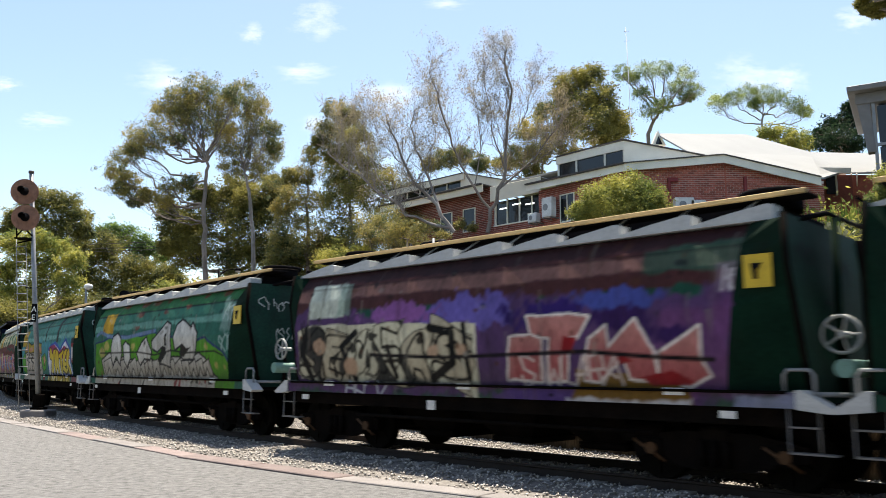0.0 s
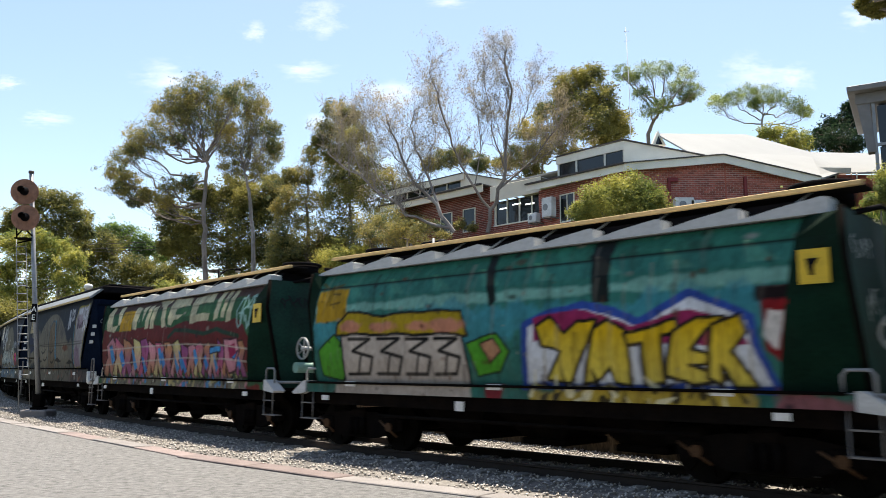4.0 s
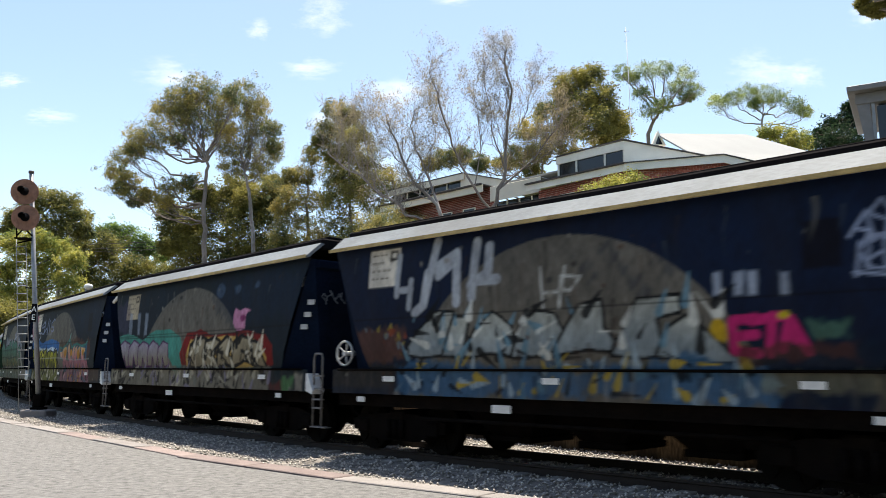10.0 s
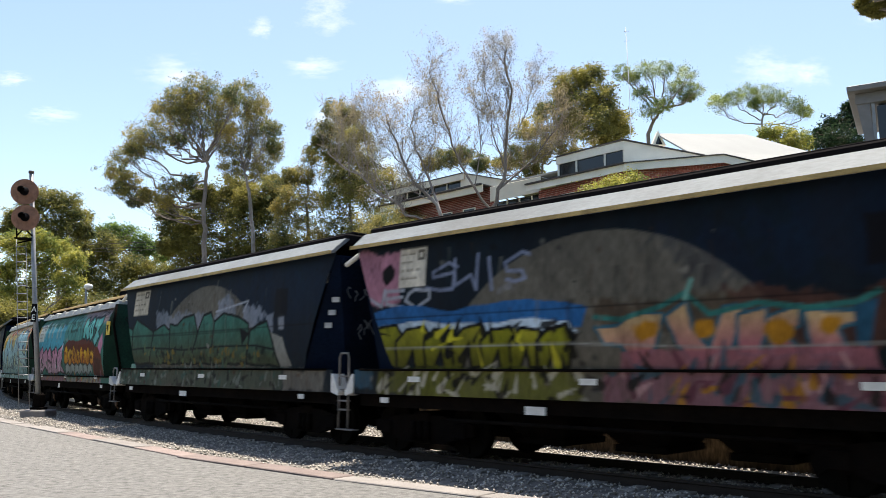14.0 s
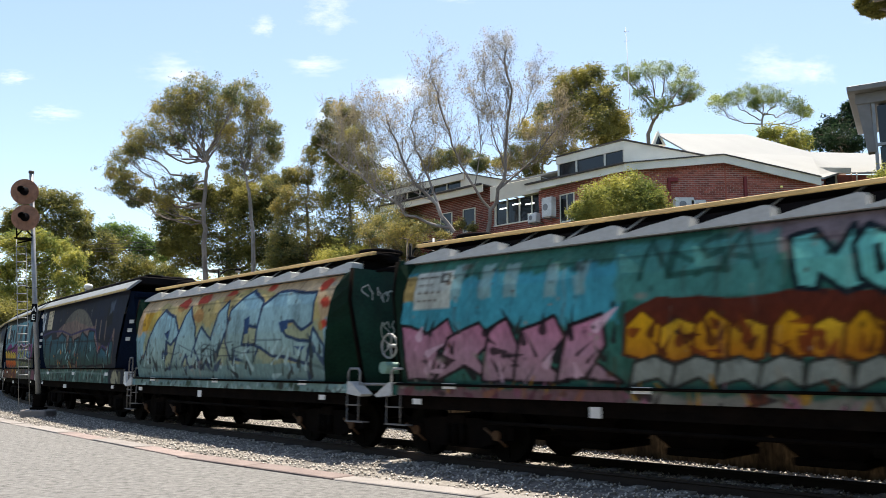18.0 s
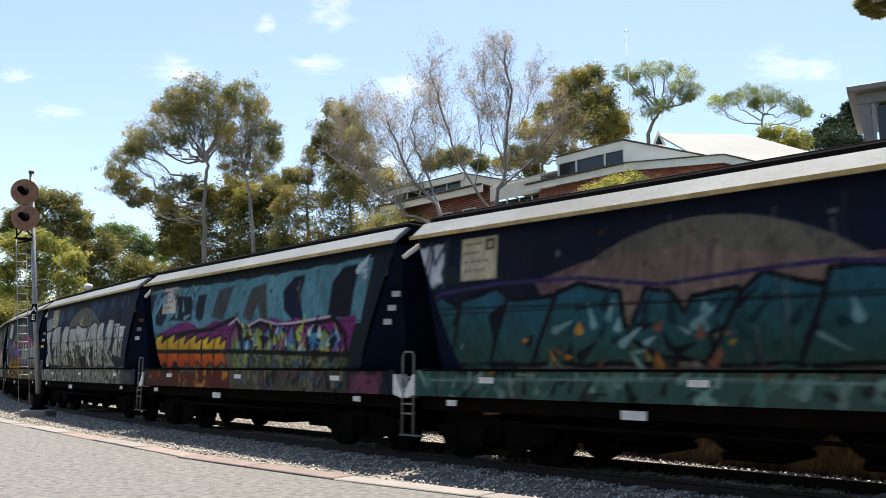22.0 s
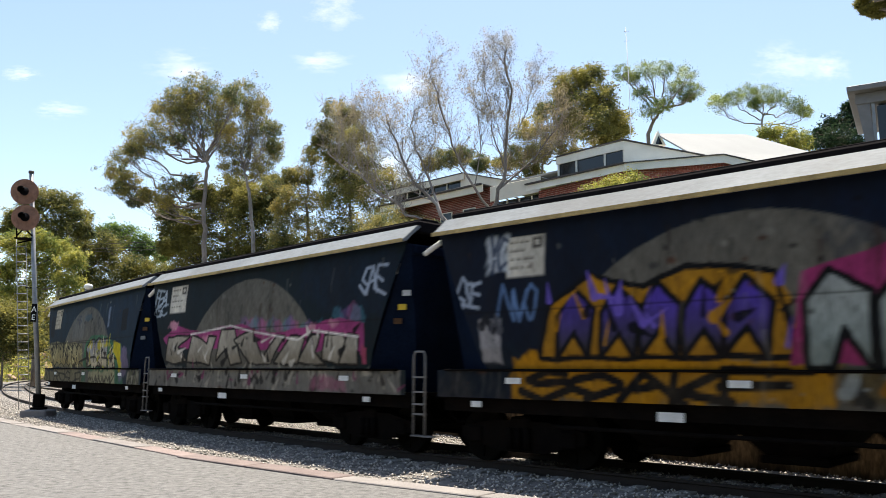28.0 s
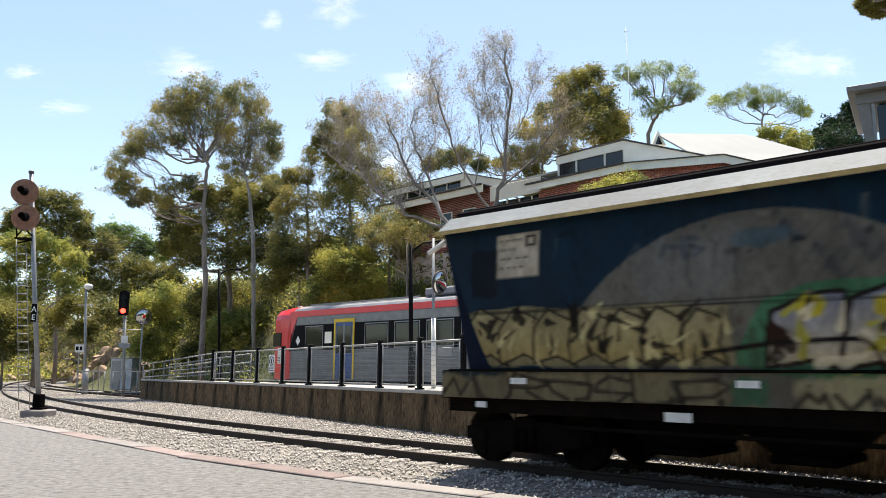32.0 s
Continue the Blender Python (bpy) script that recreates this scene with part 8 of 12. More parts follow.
    c.shards(-4.66, 3.87, 1.48, 2, ['33312c', '2a2824'], 160, 0.09)
    c.line([(3.24, 2.68), (3.7, 2.67)], 0.02, "d0d4d8")
    c.line([(3.72, 2.6), (4.18, 2.58)], 0.02, "d0d4d8")
    c.rect(-5.29, 3.94, 0.95, 1.42, "9a968c", 0.08, 0.9, 0)
    c.shards(-5.22, 3.94, 0.95, 1.41, ['33312c', 'c8c4b8', '5a564c'], 190, 0.16)
    c.rect(3.93, 4.81, 1.02, 1.37, "6a5a5a", 0.1, 0.7, 0)


def art_15(c):
    owner(c, "072031")
    c.panel(-3.68, 2.8, 0.69, 0.62, "cfc8bb", 0)
    c.rect(-4.06, -3.68, 2.91, 3.46, "c8ccd0", 0.1, 0.8, 0)
    c.tag("YC", -4, -3.71, 2.91, 3.42, "30405a", 0.03, 0.85, 0.1)
    c.tag("GSE", -4.69, -4.21, 2.38, 2.8, "a8b0bc", 0.03, 0.85, 0.1)
    c.tag("NVO", -3.82, -3.13, 2.21, 2.63, "6a84a8", 0.03, 0.85, 0.1)
    c.rect(-4.22, -3.8, 1.5, 2.18, "b0acac", 0.05, 0.8, 0)
    c.shards(-4.18, -3.83, 1.5, 2.17, ['2a2a30', '5a5a60'], 26, 0.2)
    c.rect(-3.6, 0.9, 1.0, 1.62, "b8861c", 0.12)
    c.shape([(-2.9, 2.35), (-2.2, 2.72), (-1.4, 2.5), (-0.8, 2.75), (0.3, 2.6), (0.5, 1.6), (-3.1, 1.6)], "a87c24", "0e0c10", 0.05)
    for a in (-2.8, -2.1, -1.5, -0.9, -0.35):
        c.shape([(a, 1.62), (a + 0.05, 2.2), (a + 0.3, 2.55), (a + 0.62, 2.25), (a + 0.5, 1.6), (a + 0.3, 1.95)], "58449c", "0e0c14", 0.045, low="4a4652")
    c.shards(-3.0, 0.6, 1.7, 2.5, ["0e0c14", "7a66bc", "b8861c"], 30, 0.4)
    c.tag("SOAKF", -3.4, 0.4, 1.05, 1.4, "18120a", 0.06, 1.0)
    c.shape([(0.4, 1.5), (0.6, 2.55), (1.6, 2.85), (3.0, 2.6), (4.4, 2.3), (4.3, 1.5)], "a04070", "", 0)
    for k, a in enumerate((0.6, 1.35, 2.1, 2.9, 3.6)):
        c.shape([(a, 1.45), (a + 0.02, 2.2), (a + 0.3, 2.55), (a + 0.72, 2.3), (a + 0.68, 1.45), (a + 0.42, 1.9), (a + 0.25, 1.45)], "a4a8a4", "101416", 0.05, low="8a9490")
    c.rect(0.9, 5, 1.0, 1.42, "6a5a34", 0.15, 0.85)
    c.shards(0.9, 4.8, 1.0, 1.4, ["141a1a", "a4a8a4", "b07a1c"], 40, 0.3)


def art_16(c):
    owner(c, "06252c")
    c.panel(-3.95, 2.8, 0.86, 0.67, "cfc8bb", 0)
    c.tag("FEA", -4.87, -4.17, 3.02, 3.43, "b8c0c8", 0.03, 0.85, 0.1)
    c.tag("GC", -4.8, -4.17, 2.74, 3.03, "a8b0b8", 0.025, 0.85, 0.1)
    c.tag("SAE", 3.9, 4.58, 2.79, 3.24, "b0b8c4", 0.03, 0.85, 0.1)
    for k in range(26):
        a = -0.32 + (3.91 - -0.32) * (k * 0.618 % 1)
        c.blob(a, 2.21 + 0.22 * (k * 0.37 % 1), 0.16, 0.14, ("5f98a8", "8a6a98", "b86a90")[k % 3], 0.12, 0.4)
    c.shape([(-4.25, 2.18), (-3.53, 2.48), (-2.16, 2.27), (-0.95, 2.39), (-0.31, 2.39), (0.86, 2.16), (2.15, 2.24), (3.29, 2.39), (4, 2.23), (4.04, 1.5), (3.88, 1.72), (-3.92, 1.95)], "a04a7a", "", 0)
    c.shape([(3.94, 1.87), (4.08, 1.79), (4.04, 1.5), (3.93, 1.52)], "a8506a", "", 0.03)
    c.blob(-1.805, 2.11, 0.285, 0.14, "c08a98", 0.08, 1)
    c.blob(-3.635, 2.485, 0.335, 0.155, "c08a98", 0.08, 1)
    c.blob(2.385, 2.235, 0.185, 0.115, "c08a98", 0.08, 1)
    c.blob(3.065, 2.27, 0.175, 0.11, "c08a98", 0.08, 1)
    c.shape([(-4.11, 1.63), (-3.93, 2.2), (-2.72, 2.22), (-3.41, 1.94), (-2.94, 1.62), (-3.55, 1.54)], "aaa294", "120e0e", 0.03, low='968d7e')
    c.shape([(-2.94, 1.6), (-2.63, 2.23), (-1.89, 2.01), (-1.8, 2.19), (-1.45, 2.15), (-1.84, 1.53)], "aaa294", "120e0e", 0.03, low='968d7e')
    c.shape([(-1.48, 1.61), (-1.2, 2.3), (-0.63, 2.31), (-0.35, 1.56), (-0.83, 1.53), (-0.95, 1.89)], "aaa294", "120e0e", 0.03, low='968d7e')
    c.shape([(-0.63, 2.07), (0.14, 2.25), (0.55, 1.64), (1.13, 2.11), (1.39, 2.1), (0.8, 1.51), (-0.05, 1.56)], "aaa294", "120e0e", 0.03, low='968d7e')
    c.shape([(0.95, 1.55), (1.65, 2.08), (2.14, 2.04), (1.85, 1.52)], "aaa294", "120e0e", 0.03, low='968d7e')
    c.shape([(1.86, 1.55), (2.38, 2.11), (2.67, 2.06), (2.49, 1.75), (2.79, 1.5)], "aaa294", "120e0e", 0.03, low='968d7e')
    c.shape([(2.69, 1.58), (2.84, 2.06), (3.39, 2.08), (3.58, 1.8), (3.23, 1.52)], "aaa294", "120e0e", 0.03, low='968d7e')
    c.shape([(3.23, 1.54), (3.54, 2.07), (3.85, 2.01), (3.79, 1.5)], "aaa294", "120e0e", 0.03, low='968d7e')
    c.line([(-2.72, 2.24), (-1.28, 2.34), (-0.79, 2.38), (0.14, 2.22), (1.9, 2), (2.39, 2.17), (3.85, 2.01)], 0.02, "e0d8d0")
    c.shards(-3.92, 3.89, 1.53, 2.13, ['120e0e', 'cfc8bc'], 40, 0.35)
    c.rect(-5.06, 4.99, 0.95, 1.46, "8a857c", 0.08, 0.9, 0)
    c.shards(-4.95, 4.94, 0.96, 1.44, ['14100f', 'b4ac9e', '4a4640', '8b4668'], 90, 0.3)
    c.rect(2.32, 3.42, 1.08, 1.23, "a87080", 0.1, 0.7, 0)


def art_17(c):
    owner(c, "083242")
    c.panel(-3.98, 2.8, 0.79, 0.67, "b8ae9c", 0)
    c.rect(-4.46, -3.97, 2.53, 3.25, "0a1420", 0.03, 0.8, 0)
    c.rect(3.38, 3.89, 2.48, 3.11, "0a1018", 0.02, 0.9, 0)
    c.rect(2.1, 2.27, 2.64, 3.25, "8a94a4", 0.05, 0.7, 0)
    c.tag("HG", -1.19, -0.73, 2.88, 3.08, "3a4450", 0.03, 0.8, 0.1)
    c.blob(-0.035, 3.015, 0.315, 0.075, "4a6470", 0.06, 0.7)
    c.rect(-1.65, -0.28, 2.3, 3.15, "8f8f90", 0.25, 0.25, 0)
    c.shape([(-4.61, 2.28), (-3.77, 2.36), (-2.38, 2.28), (-1.27, 2.28), (-0.38, 2.21), (-0.33, 1.48), (-4.58, 1.48)], "8f8668", "", 0, alpha=0.95)
    c.shape([(-4.57, 1.52), (-4.56, 2.06), (-4.29, 2.34), (-3.83, 2.15), (-3.92, 1.82), (-3.79, 1.5), (-4.12, 1.65)], "9a9070", "241e14", 0.022, low='a49468')
    c.shape([(-3.93, 1.52), (-3.92, 2.04), (-3.65, 2.32), (-3.22, 2.13), (-3.31, 1.81), (-3.19, 1.5), (-3.5, 1.65)], "9a9070", "241e14", 0.022, low='a49468')
    c.shape([(-3.31, 1.52), (-3.29, 2.02), (-3.04, 2.29), (-2.64, 2.11), (-2.72, 1.8), (-2.6, 1.49), (-2.9, 1.64)], "9a9070", "241e14", 0.022, low='a49468')
    c.shape([(-2.69, 1.52), (-2.68, 2.01), (-2.44, 2.27), (-2.05, 2.1), (-2.13, 1.8), (-2.03, 1.49), (-2.3, 1.64)], "9a9070", "241e14", 0.022, low='a49468')
    c.shape([(-2.11, 1.52), (-2.09, 1.99), (-1.86, 2.25), (-1.5, 2.08), (-1.58, 1.79), (-1.48, 1.49), (-1.74, 1.63)], "9a9070", "241e14", 0.022, low='a49468')
    c.shape([(-1.56, 1.52), (-1.54, 1.98), (-1.32, 2.23), (-0.98, 2.06), (-1.05, 1.78), (-0.96, 1.49), (-1.21, 1.63)], "9a9070", "241e14", 0.022, low='a49468')
    c.shape([(-1, 1.52), (-0.98, 1.97), (-0.77, 2.21), (-0.45, 2.05), (-0.52, 1.77), (-0.43, 1.49), (-0.67, 1.63)], "9a9070", "241e14", 0.022, low='a49468')
    c.shards(-4.53, -0.39, 1.48, 2.2, ['241e14', 'c8bc90', '241e14'], 60, 0.3)
    c.shape([(-0.31, 1.62), (0.04, 2.26), (0.54, 2.42), (1.29, 2.45), (2.14, 2.37), (2.75, 2.21), (3.47, 2.12), (3.53, 1.36), (3.72, 0.97), (2.67, 0.96), (-0.33, 1.48)], "4a7a5c", "", 0, alpha=0.9)
    c.shape([(0.03, 1.48), (0.14, 2.12), (0.54, 2.28), (0.92, 2.3), (0.95, 1.82), (0.85, 1.44), (0.49, 1.55)], "8a8c98", "2c1e18", 0.035, low='c0b49a')
    c.shape([(0.85, 1.44), (1.01, 2.22), (1.37, 2.36), (1.72, 2.23), (1.61, 1.8), (1.73, 1.44), (1.23, 1.54)], "8a8c98", "2c1e18", 0.035, low='c0b49a')
    c.shape([(1.61, 1.44), (1.72, 2.26), (2.26, 2.31), (2.2, 1.92), (2.06, 1.45)], "8a8c98", "2c1e18", 0.035, low='c0b49a')
    c.shape([(2.18, 1.45), (2.36, 1.88), (2.63, 1.97), (2.79, 1.66), (2.83, 1.45)], "8a8c98", "2c1e18", 0.035, low='c0b49a')
    c.blob(0.535, 2.135, 0.155, 0.125, "c0b040", 0.08, 1)
    c.blob(1.41, 2.14, 0.14, 0.12, "c0b040", 0.08, 1)
    c.blob(2.13, 2.145, 0.13, 0.115, "c0b040", 0.08, 1)
    c.shape([(0.12, 2.05), (0.38, 1.83), (0.22, 1.69), (0.08, 1.83)], "3a2418", "", 0.03)
    c.shape([(1.79, 1.9), (2.12, 1.92), (2.03, 1.73)], "3a2418", "", 0.03)
    c.line([(-0.73, 1.64), (0.13, 1.75), (0.9, 1.78), (2.11, 1.73), (3.44, 1.7)], 0.03, "1c140f")
    c.shards(0.08, 2.81, 1.44, 2.17, ['2c1e18', 'd8ccb0', 'b8b048'], 50, 0.3)
    c.shape([(2.79, 2.21), (3.4, 2.15), (3.45, 1.77), (3.43, 1.27), (3.19, 1.36), (3.09, 1.72), (2.78, 1.9)], "c0b024", "", 0)
    c.rect(3.43, 3.99, 1.19, 2.05, "8a7a94", 0.15, 0.7, 0)
    c.line([(-4.69, 2.28), (-0.38, 2.24), (3.47, 2.19)], 0.012, "14120f", 0.8)
    c.rect(-5.3, -0.03, 0.92, 1.38, "8a8064", 0.08, 0.9, 0)
    c.rect(0.27, 2.9, 0.96, 1.35, "b0a684", 0.08, 0.9, 0)
    c.tag("MVWVWMV", 0.37, 2.82, 0.99, 1.19, "241c14", 0.03, 0.85, 0.1)
    c.tag("MUROSUP", -5.05, -0.44, 0.96, 1.32, "2c261c", 0.028, 0.85, 0.1)
    c.rect(3.98, 4.98, 0.95, 1.37, "a8a08a", 0.06, 0.8, 0)
    c.shards(3.98, 4.93, 0.96, 1.34, ['3a3428', '6a6a50'], 24, 0.25)
    c.rect(-0.44, 0.08, 0.98, 1.37, "4a7058", 0.08, 1, 0)


def art_0(c):
    c.rect(-6, 6, 1.0, 3.7, "1f4d40", 0.1)
    c.tag("PANTOW", -4.4, -1.0, 2.0, 2.9, "b8c4bd", 0.02)


ART = [art_0, art_1, art_2, art_3, art_4, art_5, art_6, art_7, art_8, art_9, art_10, art_11, art_12, art_13, art_14, art_15, art_16, art_17]

# ---- wagons: x along the train (front +), y away from the camera, z up from the rail ----
BLUE_SIDE = ((1.42, 1.40), (1.75, 1.46), (2.4, 1.485), (3.0, 1.47), (3.62, 1.42))
GREEN_SIDE = ((1.18, 1.36), (1.6, 1.45), (2.2, 1.5), (2.7, 1.46), (3.0, 1.36), (3.22, 1.2))




def painted(name, parent, kind, lower, art, seed, label):
    """Side sheet (or, with lower, side sill) with its paint."""
    prof = BLUE_SIDE if kind == "blue" else GREEN_SIDE
    zc = prof[0][0]
    lo, hi = (Z0, zc) if lower else (zc, prof[-1][0])
    nz = NS if lower else NZ
    v, u = np.meshgrid(np.linspace(0, 1, nz), np.linspace(-1, 1, NX), indexing="ij")
    Z = lo + (hi - lo) * v
    if lower:
        half, Y = np.full(Z.shape, 5.12 if kind == "blue" else 4.92), np.full(Z.shape, -1.43)
    else:
        half = 4.12 + 1.0 * v if kind == "blue" else 4.3 + 0.35 * np.sin(np.clip(v, 0, 1) * 1.9)
        Y = -np.interp(Z, [p[0] for p in prof], [p[1] for p in prof])
    A = u * half
    if kind == "green" and not lower:
        A = np.where(u < 0, u * 4.66, u * (4.1 + 0.32 * v))
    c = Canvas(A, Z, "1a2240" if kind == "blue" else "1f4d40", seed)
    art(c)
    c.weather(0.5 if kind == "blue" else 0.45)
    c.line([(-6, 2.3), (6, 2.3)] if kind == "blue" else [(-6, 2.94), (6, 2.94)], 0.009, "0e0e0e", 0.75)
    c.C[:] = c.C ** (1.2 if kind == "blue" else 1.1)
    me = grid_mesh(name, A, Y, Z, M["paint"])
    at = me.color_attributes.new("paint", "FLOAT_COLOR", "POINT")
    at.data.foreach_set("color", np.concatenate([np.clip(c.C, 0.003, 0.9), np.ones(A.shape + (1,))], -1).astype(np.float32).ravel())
    ob = new(name, me)
    ob.parent = parent
    return tagged(ob, label)


CACHE = {}


def cached(key, name, parent, make, material, m=None, label="", smooth=False):
    """A part on a mesh that all wagons share."""
    if key not in CACHE:
        CACHE[key] = link(name, make(), M[material], parent, label, smooth)
        ob = CACHE[key]
    else:
        ob = new(name, CACHE[key].data)
        ob.parent = parent
        tagged(ob, label)
    if m is not None:
        ob.matrix_basis = m
    return ob


def wheelset_mesh():
    bm = bmesh.new()
    tube(bm, [(0, -0.95, 0), (0, 0.95, 0)], 0.075, 10)
    for s in (-1, 1):
        disc(bm, (0, s * 0.79, 0), (0, 1, 0), 0.42, 0.12, 28)
        disc(bm, (0, s * 0.715, 0), (0, 1, 0), 0.445, 0.03, 28)
        disc(bm, (0, s * 0.86, 0), (0, 1, 0), 0.14, 0.06, 12)
        for k in range(6):
            a = k * math.pi / 3
            tube(bm, [(0.17 * math.cos(a), s * 0.853, 0.17 * math.sin(a)), (0.35 * math.cos(a), s * 0.853, 0.35 * math.sin(a))], 0.02, 5)
    return bm


def side_frame_mesh():
    bm = bmesh.new()
    prism(bm, [(-1.15, 0.36), (-1.15, 0.54), (-0.5, 0.66), (0.5, 0.66), (1.15, 0.54), (1.15, 0.36), (0.95, 0.34), (0.45, 0.2), (-0.45, 0.2), (-0.95, 0.34)], "y", -0.06, 0.06)
    for x in (-0.87, 0.87):
        box(bm, x - 0.15, x + 0.15, -0.1, 0.1, 0.3, 0.56, 0.03)
    for x in (-0.16, 0, 0.16):
        tube(bm, [(x, -0.09, 0.24), (x, -0.09, 0.56)], 0.06, 8)
    return bm


def bogie(parent, x, kind):
    b = new("bogie")
    b.parent, b.matrix_basis = parent, pose(x, 0, 0)
    for s in (-1, 1):
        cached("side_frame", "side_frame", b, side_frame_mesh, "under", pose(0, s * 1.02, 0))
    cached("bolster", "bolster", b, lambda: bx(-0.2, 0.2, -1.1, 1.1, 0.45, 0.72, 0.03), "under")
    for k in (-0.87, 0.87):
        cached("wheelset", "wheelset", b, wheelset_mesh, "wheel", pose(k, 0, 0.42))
        if kind == "green":
            cached("axle_cap", "axle_cap", b, lambda: tb([(0, -1.15, 0), (0, -1.1, 0)], 0.08, 10), "orange", pose(k, 0, 0.42))
            cached("brake_lever", "brake_lever", b, lambda: tb([(-0.25, -1.12, 0.1), (0.2, -1.12, -0.16)], 0.022, 6), "orange", pose(k, 0, 0.42))
    return b


def chute_mesh():
    bm = bmesh.new()
    r = bmesh.ops.create_cube(bm, size=1.0)
    for v in r["verts"]:
        t = v.co.z > 0
        v.co = Vector((v.co.x * (2.3 if t else 0.7), v.co.y * (2.6 if t else 1.1), 1.25 if t else 0.36))
    box(bm, -0.42, 0.42, -0.62, 0.62, 0.28, 0.38, 0.02)
    return bm


def ladder_mesh():
    """Looped grab rail over steps."""
    bm = bmesh.new()
    arc = [(-0.14, 0, 0.36), (-0.14, 0, 1.64), (-0.1, 0, 1.72), (0.1, 0, 1.72), (0.14, 0, 1.64), (0.14, 0, 0.36)]
    tube(bm, arc, 0.02, 6)
    for z in (0.7, 0.86, 1.06, 1.3):
        box(bm, -0.14, 0.14, -0.03, 0.05, z - 0.014, z + 0.014)
    box(bm, -0.16, 0.34, -0.05, 0.1, 0.34, 0.36)
    return bm


def steps_mesh():
    """Hanging stirrup steps below the sill."""
    bm = bmesh.new()
    tube(bm, [(-0.17, 0, 1.0), (-0.17, 0, 0.5), (0.17, 0, 0.5), (0.17, 0, 1.0)], 0.014, 6)
    box(bm, -0.17, 0.34, -0.04, 0.12, 0.49, 0.51)
    box(bm, -0.17, 0.17, -0.03, 0.05, 0.78, 0.8)
    return bm


def grab_mesh():
    bm = bmesh.new()
    tube(bm, [(-0.17, 0, 1.0), (-0.17, 0, 1.38), (-0.12, 0, 1.44), (0.12, 0, 1.44), (0.17, 0, 1.38), (0.17, 0, 1.0)], 0.022, 6)
    return bm


def handwheel_mesh():
    bm = bmesh.new()
    ring = [(0.26 * math.cos(a), 0, 0.26 * math.sin(a)) for a in np.linspace(0, 6.2832, 21)]
    tube(bm, ring, 0.024, 6, cap=False)
    for k in range(5):
        a = k * 1.2566
        tube(bm, [(0, 0.03, 0), (0.25 * math.cos(a), 0, 0.25 * math.sin(a))], 0.018, 5)
    tube(bm, [(0, -0.03, 0), (0, 0.25, 0)], 0.05, 8)
    return bm


def coupler_mesh():
    bm = bmesh.new()
    box(bm, -0.1, 0.34, -0.1, 0.1, 0.82, 1.02, 0.02)
    box(bm, 0.26, 0.52, -0.2, 0.2, 0.76, 1.08, 0.05)
    return bm


def hose_mesh():
    bm = bmesh.new()
    tube(bm, [(0, 0, 0.8), (0.12, 0, 0.6), (0.3, 0, 0.52), (0.45, 0, 0.56)], 0.03, 6)
    return bm


# end of the hopper, front half: where the side sheet stops, and the edge of the end sheet, by height
def side_edge(kind, z, s=-1):
    if kind == "blue":
        return 4.12 + (z - 1.42) / 2.2, 1.415
    y = float(np.interp(z, [p[0] for p in GREEN_SIDE], [p[1] for p in GREEN_SIDE])) - 0.01
    return (4.08 + 0.32 * max(0.0, (z - 1.18) / 2.04) if s < 0 else 4.64), y


def end_edge(kind, z):
    if kind == "blue":
        return 4.9 + 0.1 * (z - 1.2), 0.95 + 0.17 * (z - 1.2)
    return 4.95 - 0.05 * (z - 1.1), 1.12 + 0.2 * (z - 1.1) - 0.3 * max(0.0, z - 2.7)


def end_sheet_mesh(kind):
    """Flat end sheet of the hopper, narrowing downwards."""
    bm = bmesh.new()
    zs = (1.04, 3.58) if kind == "blue" else (1.04, 2.0, 2.7, 3.3)
    E = [(z, *end_edge(kind, z)) for z in zs]
    f = [bm.verts.new((a, -y, z)) for z, a, y in E] + [bm.verts.new((a, y, z)) for z, a, y in reversed(E)]
    b = [bm.verts.new(v.co - Vector((0.03, 0, 0))) for v in f]
    bm.faces.new(f)
    bm.faces.new(list(reversed(b)))
    for k in range(len(f)):
        k2 = (k + 1) % len(f)
        bm.faces.new((f[k], b[k], b[k2], f[k2]))
    bmesh.ops.recalc_face_normals(bm, faces=bm.faces)
    return bm


def corner_mesh(kind, s):
    """Sloping corner sheet between a side and the end sheet."""
    bm = bmesh.new()
    hi = 3.58 if kind == "blue" else 3.22
    rows = []
    for z in np.linspace(1.04, hi, 9):
        (a0, y0), (a1, y1) = side_edge(kind, max(z, 1.2), s), end_edge(kind, z)
        rows.append((bm.verts.new((a0 - 0.01, s * y0, z)), bm.verts.new((a1, s * y1, z))))
    for p, q in zip(rows, rows[1:]):
        bm.faces.new((p[0], p[1], q[1], q[0]))
    bmesh.ops.recalc_face_normals(bm, faces=bm.faces)
    bmesh.ops.solidify(bm, geom=bm.faces[:], thickness=0.02)
    return bm


